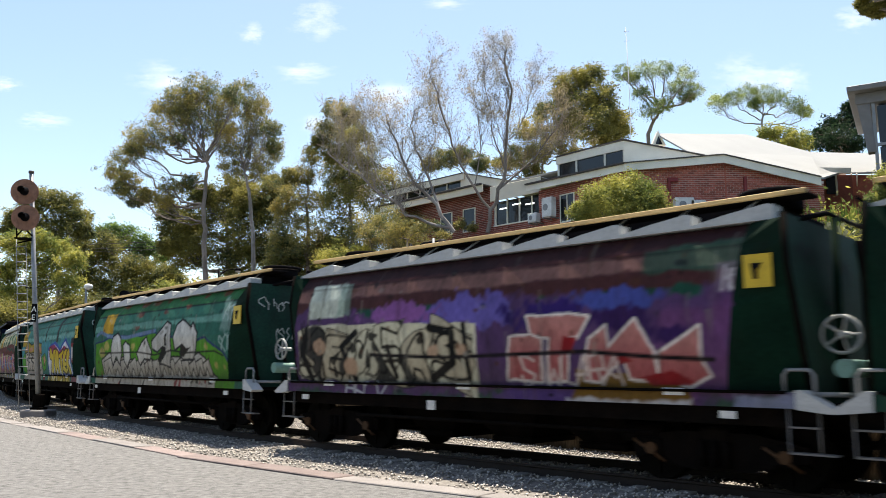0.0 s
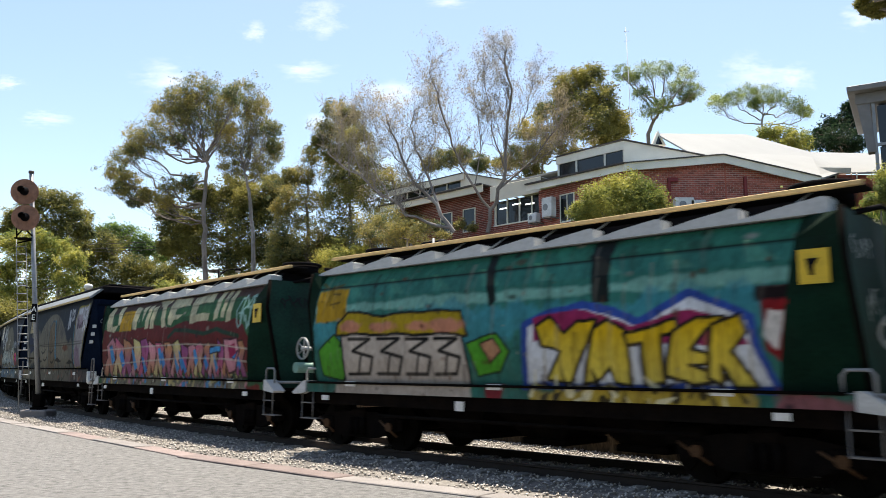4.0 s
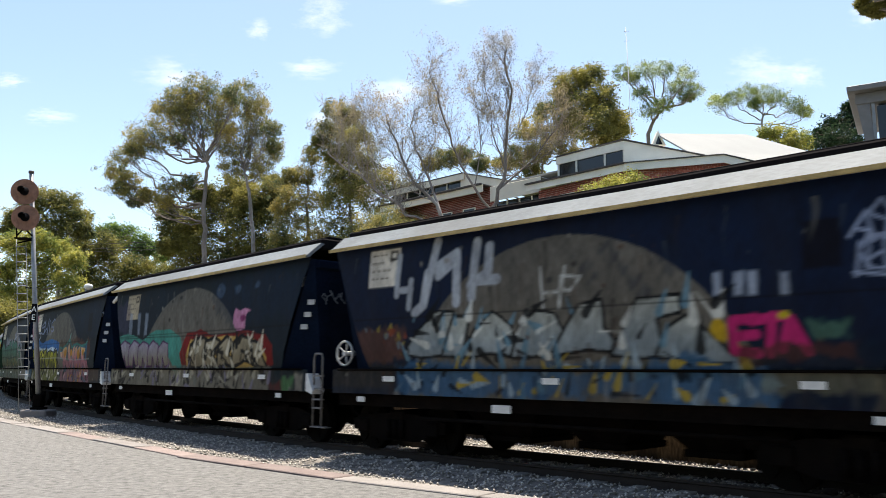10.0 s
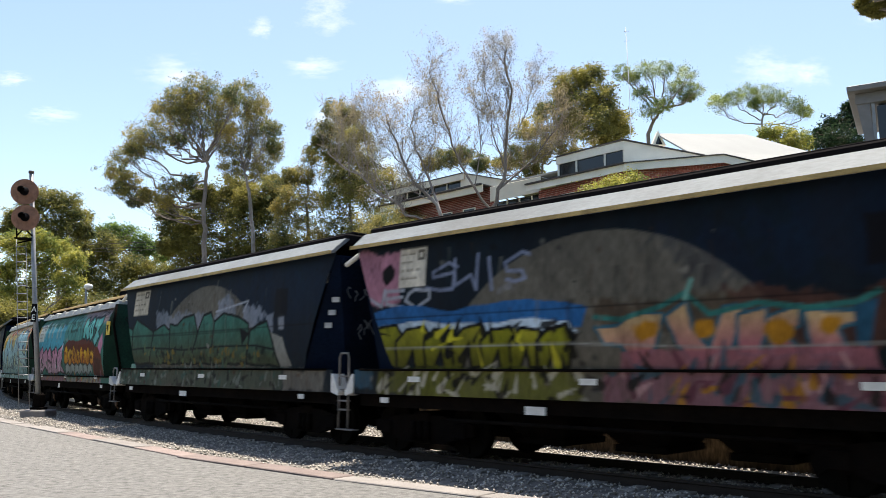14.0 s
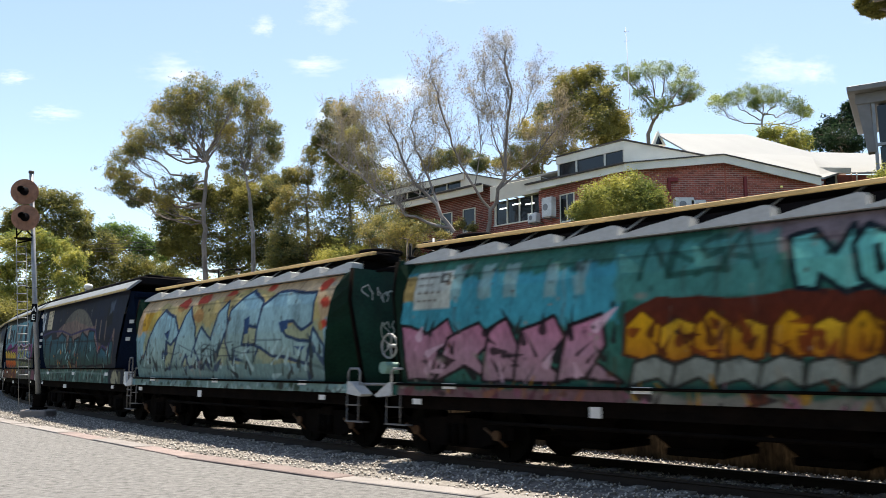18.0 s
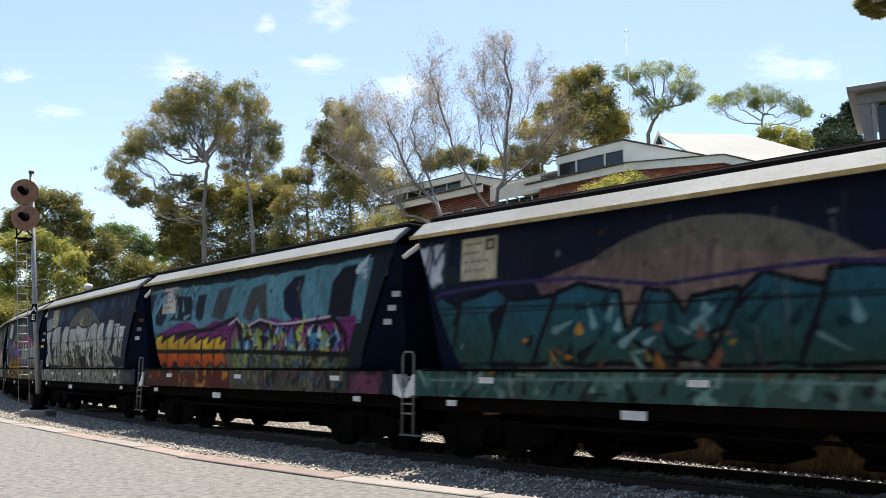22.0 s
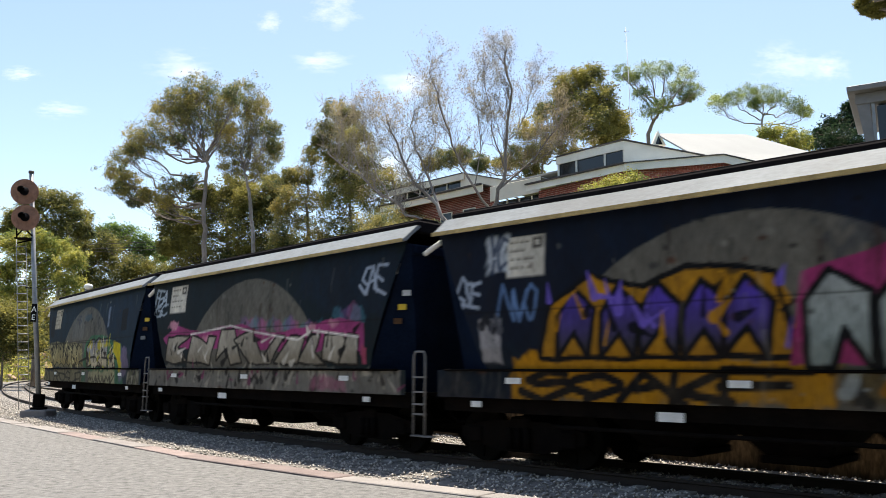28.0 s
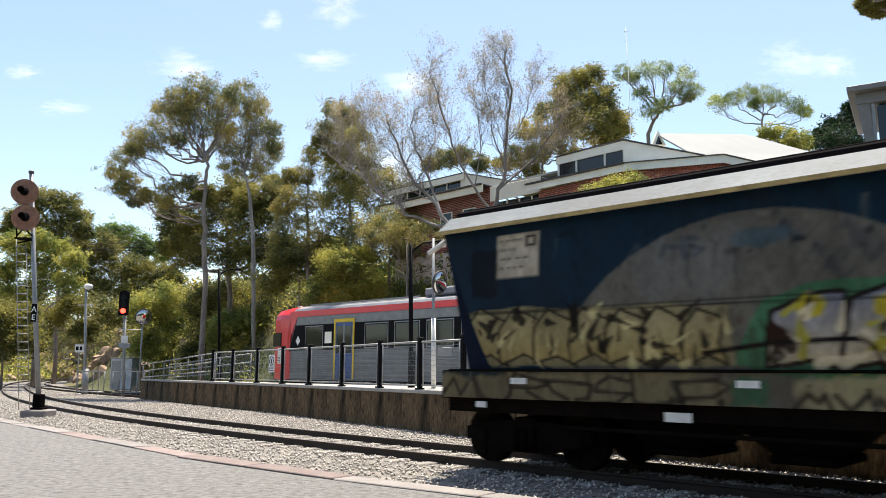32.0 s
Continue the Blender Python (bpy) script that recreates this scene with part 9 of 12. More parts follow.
def scrawl_mesh(seed, kind="green"):
    """Sprayed tag: a few wandering flat strokes on the end sheet."""
    rng = random.Random(seed)
    bm = bmesh.new()
    for row, (zc, yc, h, n) in enumerate(((2.85, -0.7, 0.22, 5), (2.2, -0.45 + 0.5 * (seed % 2), 0.3, 4), (2.75, 0.7, 0.3, 3), (1.7, 0.4, 0.16, 4))):
        for k in range(n):
            y, z = yc + (k - n / 2) * 0.15, zc + rng.uniform(-0.05, 0.05)
            pts = [(y + rng.uniform(-0.09, 0.09), z + h * f) for f in (-0.5, -0.1, 0.2, 0.5)]
            pts.append((y + rng.uniform(-0.04, 0.16), z + rng.uniform(-0.3, 0.5) * h))
            a = end_edge(kind, z)[0] + 0.006
            for (y0, z0), (y1, z1) in zip(pts, pts[1:]):
                d = Vector((y1 - y0, z1 - z0)).normalized() * 0.013
                bm.faces.new([bm.verts.new((a + 0.006 + 0.05 * abs(q - z), p, q)) for p, q in ((y0 - d.y, z0 + d.x), (y0 + d.y, z0 - d.x), (y1 + d.y, z1 - d.x), (y1 - d.y, z1 + d.x))])
    return bm


def corner_plate_pose(z):
    (a0, y0), (a1, y1) = side_edge("blue", z), end_edge("blue", z)
    d = Vector((a1 - a0, y0 - y1)).normalized()
    n = Vector((d.y, -d.x))
    p = Vector((a0, -y0)) + d * 0.28 + n * 0.04
    return pose(p.x, p.y, z, 0, 0, math.degrees(math.atan2(d.y, d.x)))


def hood_mesh(s):
    bm = bmesh.new()
    prism(bm, [(s * 1.5, 3.6), (s * 1.57, 3.62), (s * 1.22, 3.92), (s * 1.14, 3.9)], "x", -5.15, 5.15)
    return bm


def saw_mesh():
    """Pressed roof gutter plate, thick at its front end."""
    bm = bmesh.new()
    prism(bm, [(-0.535, 3.24), (0.535, 3.24), (0.535, 3.42), (0.45, 3.44), (-0.1, 3.36), (-0.535, 3.275)], "y", -1.28, -1.02)
    return bm


def bracket_mesh():
    bm = bmesh.new()
    prism(bm, [(0, 1.42), (0.06, 1.42), (0.34, 0.98), (0.3, 0.9), (0.0, 0.98)], "y", -1.46, -1.2)
    return bm


FLIP = pose(0, 0, 0, 0, 0, 180)


def wagon(kind, i, label):
    w = thing("hopper_wagon", pose(0, 0, 0), label, "wagon", "wagons of the freight train")
    art = ART[i]
    painted("side_sheet", w, kind, False, art, 100 + i, "graffiti over the sheet")
    painted("side_sill", w, kind, True, art, 200 + i, "painted sill")
    body = "blue" if kind == "blue" else "green"
    C = lambda key, name, make, material, m=None, lab="": cached(kind + key, name, w, make, material, m, lab)
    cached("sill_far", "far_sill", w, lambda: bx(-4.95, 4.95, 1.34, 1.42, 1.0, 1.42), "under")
    if kind == "blue":
        C("far", "far_side_sheet", lambda: pr([(-5.1, 3.6), (5.1, 3.6), (4.1, 1.42), (-4.1, 1.42)], "y", 1.38, 1.42), "blue")
        for s in (-1, 1):
            C("hood%d" % s, "roof_hood", lambda: hood_mesh(s), "hood", None, "pale sloping roof edge")
        C("hedge", "hood_rim", lambda: bx(-5.15, 5.15, -1.584, -1.56, 3.59, 3.65), "hood_edge", None, "rusty yellowed rim")
        C("roof", "roof", lambda: bx(-5.1, 5.1, -1.16, 1.16, 3.8, 4.03, 0.03), "roof_dark")
        C("walk", "roof_walkway", lambda: bx(-5.0, 5.0, -0.95, -0.55, 4.05, 4.1, 0.01), "roof_dark")
        for k in range(4):
            C("hatch", "hatch_cover", lambda: bx(-1.1, 1.1, -0.5, 0.5, 4.02, 4.12, 0.04), "roof_dark", pose(-3.75 + 2.5 * k, 0, 0))
        for f, m in enumerate((Matrix(), FLIP)):
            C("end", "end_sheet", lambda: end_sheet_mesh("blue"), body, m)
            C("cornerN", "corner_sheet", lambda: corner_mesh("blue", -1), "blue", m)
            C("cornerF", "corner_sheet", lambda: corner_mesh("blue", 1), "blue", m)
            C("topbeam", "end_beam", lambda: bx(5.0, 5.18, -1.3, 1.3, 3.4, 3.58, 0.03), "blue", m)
        for k, z in enumerate((2.74, 2.5, 2.26)):
            C("pl%d" % ((i + k) % 4 if i > 13 else 0), "warning_plate", lambda: bx(-0.075, 0.075, -0.005, 0.005, -0.05, 0.05), ("gutter", "yellow", "orange", "hood")[(i + k) % 4 if i > 13 else 0], corner_plate_pose(z), "small plate on the corner sheet")
        if i >= 7:
            C("lamp", "end_bar", lambda: tb([(-5.5, -1.36, 3.36), (-5.08, -1.36, 3.54)], 0.045, 8), "white", None, "white bar at the roof corner")
        if 7 < i < 14:
            C("bracketL", "corner_bracket", bracket_mesh, "white", pose(-5.12, 0, 0.28) @ Matrix.Diagonal((-0.7, 1, 0.75, 1)))
        C("rope", "side_rail", lambda: tb([(-4.95, -1.46, 1.42), (4.95, -1.46, 1.42)], 0.02, 6), "under")
        if i in (5, 6, 7, 9, 12, 15, 17):
            sp = C("scrawl%d" % (i % 3), "sprayed_tag", lambda: scrawl_mesh(i % 3, "blue"), "tag_faint", None, "sprayed tag on the end sheet")
            tagged(sp, "sprayed tag on the end sheet", kind="stuff")
        ladx, hw = 5.42, -4.95
        if i < 14:
            C("bracketR", "corner_bracket", bracket_mesh, "white", pose(5.12, 0, 0.28) @ Matrix.Diagonal((0.7, 1, 0.75, 1)))
        C("plate3", "number_plate", lambda: bx(-0.18, 0.18, -1.45, -1.44, 0.78, 0.9), "white", pose(-1.1, 0, 0), "white plate without readable writing")
    else:
        C("far", "far_side_sheet", lambda: pr([(-4.6, 3.2), (4.6, 3.2), (4.3, 1.18), (-4.3, 1.18)], "y", 1.3, 1.36), "green")
        for k in range(9):
            C("saw", "gutter_plate", saw_mesh, "gutter", pose(-4.3 + k * 1.06, 0, 0))
        C("roof", "roof", lambda: pr([(-1.02, 3.2), (1.02, 3.2), (0.9, 3.5), (-0.9, 3.5)], "x", -4.6, 4.6), "roof_dark")
        # walkway coloured near-black as its underside in shade, the edge pale as in sun
        C("walk", "roof_walkway", lambda: bx(-4.8, 5.0, -0.94, -0.5, 3.58, 3.61, 0.005), "roof_dark", None, "timber roof walkway, near-black for its shaded underside")
        C("walkedge", "walkway_edge", lambda: bx(-4.8, 5.0, -1.0, -0.925, 3.575, 3.635, 0.008), "wood", None, "weathered timber edge of the walkway, coloured pale as if sunlit")
        for k in range(10):
            C("strut", "walkway_strut", lambda: tb([(0, -1.12, 3.34), (0.25, -0.85, 3.6)], 0.014, 5), "hood", pose(-4.4 + k * 0.95, 0, 0))
        for x in (-3.9, 4.35):
            C("ring", "roof_hatch", lambda: tb([(0.42 * math.cos(a), 0.42 * math.sin(a) - 0.3, 3.74 + 0.0 * a) for a in np.linspace(0, 6.2832, 25)], 0.035, 6), "roof_dark", pose(x, 0, 0))
            C("hat", "hatch_lid", lambda: tb([(0, -0.3, 3.5), (0, -0.3, 3.72)], 0.38, 18), "roof_dark", pose(x, 0, 0))
        for f, m in enumerate((Matrix(), FLIP)):
            C("end", "end_sheet", lambda: end_sheet_mesh("green"), "green_end", m)
            # near-black strips stand in for the shadowed gap beside the end sheet
            for sd in (-1, 1):
                C("seam%d" % sd, "end_flange", lambda: tb([(end_edge("green", z)[0] + 0.02, sd * end_edge("green", z)[1], z) for z in (1.06, 2.0, 2.7, 3.28)], 0.04, 6), "under", m)
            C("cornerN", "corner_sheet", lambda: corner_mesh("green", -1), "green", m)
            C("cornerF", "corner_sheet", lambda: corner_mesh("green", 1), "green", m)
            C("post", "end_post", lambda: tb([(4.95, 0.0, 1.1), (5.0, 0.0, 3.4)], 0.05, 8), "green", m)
            C("topbar", "end_top_bar", lambda: tb([(4.7, -1.1, 3.2), (5.0, -0.3, 3.42), (5.0, 1.0, 3.42)], 0.035, 6), "roof_dark", m)
            C("cast", "corner_casting", bracket_mesh, "gutter", pose(4.9, 0, 0.5) @ Matrix.Diagonal((1.25, 1, 0.5, 1)) if f == 0 else pose(-4.9, 0, 0.5) @ Matrix.Diagonal((-1.25, 1, 0.5, 1)))
        if i != 11:
            C("yp", "letter_plate", lambda: bx(-0.17, 0.17, -1.5, -1.49, -0.2, 0.2), "yellow", pose(4.57, 0, 2.6), "yellow plate")
            C("ypb", "plate_mark", lambda: pr([(-0.05, -0.1), (0.0, -0.1), (0.0, 0.0), (0.06, 0.09), (-0.08, 0.09)], "y", -1.512, -1.506), "black_paint", pose(4.57, 0, 2.6))
        sp = C("scrawl%d" % (i % 3), "sprayed_tag", lambda: scrawl_mesh(i % 3), ("tag_white", "tag_black", "tag_white")[i % 3], None, "sprayed tag on the end sheet")
        tagged(sp, "sprayed tag on the end sheet", kind="stuff")
        C("tank", "air_tank", lambda: tb([(5.28, -0.95, 1.46), (5.28, 0.5, 1.46)], 0.11, 14), "tank", None, "pale green air reservoir")
        C("frame2", "end_rail", lambda: tb([(4.7, -1.2, 1.16), (5.1, -1.2, 1.16), (5.5, -0.9, 1.16)], 0.03, 6), "galv")
        C("rope", "side_rail", lambda: tb([(-4.8, -1.45, 1.18), (4.8, -1.45, 1.18)], 0.02, 6), "under")
        ladx, hw = 5.05, -4.9
        C("plate3", "number_plate", lambda: bx(-0.09, 0.09, -1.45, -1.44, 0.78, 0.93), "white", pose(-0.9, 0, 0), "small white plate")
    for x in (-3.6, -0.2, 3.4):
        cached("slabel", "sill_plate", w, lambda: bx(-0.14, 0.14, -1.442, -1.434, 1.22, 1.31), "white", pose(x, 0, 0 if kind == "blue" else -0.1), "white plate on the sill")
    cached("slabel2", "sill_plate", w, lambda: bx(-0.1, 0.1, -1.45, -1.44, 0.86, 0.95), "white", pose(4.1, 0, 0))
    cached("slabel2", "sill_plate", w, lambda: bx(-0.1, 0.1, -1.45, -1.44, 0.86, 0.95), "white", pose(-4.3, 0, 0))
    if kind == "blue":
        cached("ladder", "ladder", w, ladder_mesh, "grey_post", pose(ladx, -1.38, 0))
        if i in (5, 6, 14):
            cached("handwheel", "handbrake_wheel", w, handwheel_mesh, "grey_post", pose(hw, -1.3, 1.72) @ Matrix.Diagonal((0.85, 1, 0.85, 1)))
    else:
        for s in (-1, 1):
            cached("steps", "steps", w, steps_mesh, "grey_post", pose(s * 4.95, -1.36, 0))
            cached("grab", "grab_rail", w, grab_mesh, "galv", pose(s * 4.9, -1.3, 0))
        cached("handwheel", "handbrake_wheel", w, handwheel_mesh, "gutter", pose(5.22, -0.75, 1.86) @ Matrix.Diagonal((0.85, 1, 0.85, 1)))
        cached("wheelpost", "handbrake_post", w, lambda: tb([(5.22, -0.65, 1.0), (5.22, -0.65, 1.88)], 0.04, 6), "under")
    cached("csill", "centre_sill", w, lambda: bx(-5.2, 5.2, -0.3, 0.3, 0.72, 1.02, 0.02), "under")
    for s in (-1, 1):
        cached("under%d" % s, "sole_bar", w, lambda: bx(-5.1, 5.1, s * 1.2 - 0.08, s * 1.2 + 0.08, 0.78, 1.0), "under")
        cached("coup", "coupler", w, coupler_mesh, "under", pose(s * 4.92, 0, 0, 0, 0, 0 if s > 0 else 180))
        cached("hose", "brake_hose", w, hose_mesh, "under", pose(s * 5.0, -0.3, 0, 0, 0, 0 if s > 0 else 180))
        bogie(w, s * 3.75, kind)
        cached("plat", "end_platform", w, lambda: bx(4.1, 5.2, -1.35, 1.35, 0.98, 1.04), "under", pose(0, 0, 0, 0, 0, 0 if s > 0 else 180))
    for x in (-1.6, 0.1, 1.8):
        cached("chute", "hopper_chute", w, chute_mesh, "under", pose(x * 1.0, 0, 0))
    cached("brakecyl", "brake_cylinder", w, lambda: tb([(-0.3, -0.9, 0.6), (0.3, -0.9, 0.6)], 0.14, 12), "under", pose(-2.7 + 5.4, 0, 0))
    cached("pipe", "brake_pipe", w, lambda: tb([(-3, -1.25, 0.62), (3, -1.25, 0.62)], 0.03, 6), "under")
    return w


G = "green"
B = "blue"
TRAIN = [  # kind, centre at 16 s along the track, label
    (G, 103.75, "green grain hopper wagon ahead with pale scrawled tags"),
    (G, 93.25, "green grain hopper wagon with purple and red graffiti murals"),
    (G, 81.85, "green grain hopper wagon with white bubble-letter graffiti on grass green"),
    (G, 70.75, "teal-green grain hopper wagon with yellow and cream graffiti letters"),
    (G, 59.55, "green grain hopper wagon covered in red and pink graffiti"),
    (B, 48.5, "dark blue grain hopper wagon with faded grey half-disc and dirty graffiti"),
    (B, 37.5, "dark blue grain hopper wagon with tall grey letters and silver graffiti"),
    (B, 26.55, "dark blue grain hopper wagon with red-edged and violet graffiti"),
    (B, 15.53, "dark blue grain hopper wagon with olive and orange graffiti below"),
    (B, 4.75, "dark blue grain hopper wagon with a row of dull teal graffiti"),
    (G, -6.05, "green grain hopper wagon with pink, yellow and turquoise graffiti"),
    (G, -16.95, "green grain hopper wagon covered in huge pale blue graffiti letters"),
    (B, -27.45, "dark blue grain hopper wagon with large dark teal graffiti letters"),
    (B, -38.1, "dark blue grain hopper wagon painted pale blue, yellow and orange"),
    (B, -48.9, "dark blue grain hopper wagon with large white block graffiti"),
    (B, -59.8, "dark blue grain hopper wagon with violet, orange and pink graffiti"),
    (B, -70.7, "dark blue grain hopper wagon with pink-edged cream graffiti letters"),
    (B, -81.35, "last dark blue grain hopper wagon with tan and yellow graffiti"),
]
WAGONS = [(wagon(k, i, lab), s) for i, (k, s, lab) in enumerate(TRAIN)]

# ---- trees and shrubs ----
def spray(bm, rng, a, b, r, sag=0.0, n=5, wig=0.06):
    """Wandering tapered branch from a to b; returns its points."""
    L = (b - a).length
    pts = [a]
    for k in range(1, n):
        f = k / n
        pts.append(a.lerp(b, f) + Vector(rng.normal(0, wig, 3)) * L + Vector((0, 0, -sag * L * math.sin(math.pi * f))))
    pts.append(b)
    tube(bm, pts, r, 5 if r > 0.03 else 3, r * 0.45, cap=False)
    return pts


def plant(name, label, category, leaf, bark, trunk, blobs, full, size, radius):
    """A plant: trunk through its points, limbs to the clumps of its crown, twigs and leaves about them. blobs: x, y, z, radius."""
    gum = leaf in ("leaf_gum", "leaf_far")
    size = size * (0.36 if gum else 0.5)
    blobs = [(x, y, z - (0.0 if gum else 0.1) * r, r * (1.08 if gum else 1.2)) for x, y, z, r in blobs]
    count = int(full * (14.5 if gum else 34.0) * sum(r * r for _, _, _, r in blobs) / size ** 2)
    rng = np.random.default_rng(abs(int(blobs[0][0] * 77 + blobs[-1][2] * 31)) + count)
    bx_, by_, _ = trunk[0]
    gz = float(ground_z(np.array([bx_]), np.array([by_]))[0])
    root = Vector((bx_, by_, gz))
    t = thing(name, Matrix.Translation(root), label, category)
    pts = [Vector((0, 0, -0.15))] + [Vector(p) - root for p in trunk[1:] if p[2] > gz + 0.3]
    if len(pts) < 2:
        pts.append(Vector((0.05, 0, 0.8)))
    bm = bmesh.new()
    fine = []
    for a, b in zip(pts, pts[1:]):
        for k in range(4):
            p = a.lerp(b, k / 4)
            fine.append(p + Vector((rng.normal(), rng.normal(), 0)) * radius * 0.25 * (k > 0))
    fine.append(pts[-1])
    tube(bm, fine, radius, 9, radius * 0.5)
    twigs = []
    for x, y, z, r in blobs:
        c = Vector((x, y, z)) - root
        # limb from the trunk point that lies well below the clump
        low = 0.3
        cand = [p for p in fine if p.z < c.z - low * (c.xy - p.xy).length] or (fine[-1:] if r < 0.5 else fine[:2])
        st = min(cand, key=lambda p: (p - c).length + 0.6 * abs(c.z - p.z - (p - c).length * 0.7))
        rr = radius * (0.42 if r > 0.6 else 0.3)
        limb = spray(bm, rng, st, c + Vector((0, 0, -0.3 * r if gum else 0)), rr, 0.09, 7, 0.035)
        for k in range(9):
            d = Vector(rng.normal(0, 1, 3)).normalized()
            d.z = abs(d.z) * 0.85 - 0.2
            tip = c + d * r * rng.uniform(0.7, 1.2)
            o = limb[-1] if r < 0.35 else limb[rng.integers(3, len(limb))]
            sub = spray(bm, rng, o, tip, rr * 0.26, 0.04, 4, 0.07)
            twigs.append((tip, r))
            for _ in range(2):
                t2 = tip + Vector((rng.normal() * 0.4, rng.normal() * 0.4, rng.normal() * 0.3 + 0.1)) * r
                spray(bm, rng, sub[rng.integers(1, 5)], t2, rr * 0.12, 0.0, 3, 0.07)
                twigs.append((t2, r))
    link("trunk", bm, M[bark], t, smooth=False)
    # leaves in tufts over the shell of each clump, open between the tufts
    B = np.array(blobs)
    tw = np.array([tuple(p) for p, _ in twigs])
    tr = np.array([r for _, r in twigs])
    tufts_n = 46 if gum else 62
    per = np.repeat(np.arange(len(B)), tufts_n)
    u = rng.normal(0, 1, (len(per), 3))
    u /= np.linalg.norm(u, axis=1)[:, None]
    u[:, 2] = u[:, 2] * 0.82 + (0.08 if gum else 0.0)
    reach = 0.3 + 0.75 * rng.random(len(per)) ** 0.5
    shell = B[per, :3] + u * (B[per, 3] * reach)[:, None] - np.array(root)
    pick = rng.random(len(tw)) < 0.5
    cen = np.concatenate([tw[pick], shell])
    spr = np.concatenate([tr[pick] * 0.18, B[per, 3] * rng.uniform(0.1, 0.26, len(per))])
    m = len(cen)
    k = max(1, count // m)
    L = np.repeat(cen, k, axis=0) + rng.normal(0, 1, (len(cen) * k, 3)) * np.array([1, 1, 0.85]) * np.repeat(spr, k)[:, None]
    n = len(L)
    d = rng.normal(0, 1, (n, 3))
    d[:, 2] = d[:, 2] * 0.6 - (0.7 if gum else 0.05)
    d /= np.linalg.norm(d, axis=1)[:, None]
    s = np.cross(d, rng.normal(0, 1, (n, 3)))
    s /= np.linalg.norm(s, axis=1)[:, None] + 1e-9
    ln, wd = size * rng.uniform(0.6, 1.3, (n, 1)), size * rng.uniform(0.22, 0.45, (n, 1))
    V = np.stack([L - s * wd * 1.15, L + s * wd * 1.15, L + d * ln * 1.8], 1).reshape(-1, 3)
    o = new("crown", soup("crown", V, 3, M[leaf]))
    o.parent = t
    return t


plant("tree", "tall gum tree with olive and rusty foliage on a bare trunk", "gum tree", "leaf_gum", "bark", [(-13.7, 46.0, 7.5), (-14.1, 46.0, 8.8), (-14.2, 46.0, 10.5), (-14.2, 46.0, 12.6), (-14.2, 46.0, 13.8)],
      [(-14.9, 45.7, 18.2, 0.87), (-13.9, 46.7, 18.1, 0.93), (-15.8, 45.5, 17.7, 0.73), (-16.5, 45.5, 17.0, 0.8), (-17.1, 46.6, 16.4, 0.9), (-15.7, 45.4, 16.4, 0.8), (-18.0, 45.6, 15.2, 0.9), (-17.1, 45.4, 14.8, 0.8), (-19.0, 46.0, 14.1, 0.67), (-19.9, 46.8, 13.3, 0.6), (-18.8, 46.1, 12.5, 0.6), (-19.0, 45.6, 11.9, 0.5), (-18.6, 46.8, 11.5, 0.5), (-17.6, 45.9, 11.7, 0.43), (-14.8, 45.6, 15.9, 1.0), (-13.7, 46.1, 15.8, 0.87), (-16.2, 46.8, 15.3, 0.57), (-14.9, 46.7, 17.3, 0.8), (-16.1, 45.9, 12.0, 0.67), (-16.4, 45.5, 11.2, 0.47), (-15.2, 46.0, 12.5, 0.5), (-18.1, 45.1, 14.3, 0.6), (-13.2, 46.3, 17.1, 0.73), (-12.6, 45.3, 17.6, 0.67), (-15.4, 45.4, 16.9, 0.67)], 1.15, 0.20, 0.17)
plant("tree", "gum tree with a pale forked trunk and olive crown", "gum tree", "leaf_gum", "bark_pale", [(-11.3, 48.0, 7.5), (-11.7, 48.0, 9.5), (-12.0, 48.0, 11.9), (-12.2, 48.0, 12.7), (-12.4, 48.0, 13.8)],
      [(-12.5, 47.8, 18.7, 0.83), (-11.8, 48.2, 17.9, 0.73), (-11.9, 47.8, 16.8, 0.76), (-12.8, 48.2, 15.9, 0.94), (-11.4, 48.3, 15.6, 0.83), (-10.7, 47.1, 16.1, 0.56), (-12.5, 48.5, 14.7, 0.87), (-11.2, 48.9, 14.7, 0.73), (-13.6, 48.0, 15.2, 0.76), (-11.4, 47.3, 13.4, 0.59), (-12.4, 48.7, 17.9, 0.63), (-10.7, 48.2, 15.3, 0.49), (-13.2, 47.8, 13.8, 0.63), (-13.8, 48.4, 16.4, 0.69)], 1.0, 0.20, 0.14)
plant("tree", "dense dark evergreen tree below the gums", "gum tree", "leaf_dark", "bark", [(-14.0, 52.0, 7.5), (-14.2, 52.0, 9.1), (-14.5, 52.0, 11.0)],
      [(-16.9, 52.4, 11.3, 1.2), (-17.9, 52.4, 10.6, 0.9), (-15.0, 52.8, 12.6, 1.2), (-12.8, 51.2, 10.8, 1.28), (-15.3, 52.3, 9.8, 1.35), (-14.1, 52.8, 13.8, 0.98), (-11.6, 52.0, 12.1, 1.05), (-17.0, 51.7, 9.2, 1.05), (-11.8, 52.2, 9.4, 1.2), (-18.6, 52.4, 11.9, 0.6), (-11.2, 51.3, 13.5, 0.68), (-18.0, 51.3, 9.4, 0.6), (-16.2, 52.2, 13.1, 0.75), (-12.5, 51.2, 12.7, 0.98), (-13.3, 51.2, 8.6, 1.13)], 1.0, 0.22, 0.20)
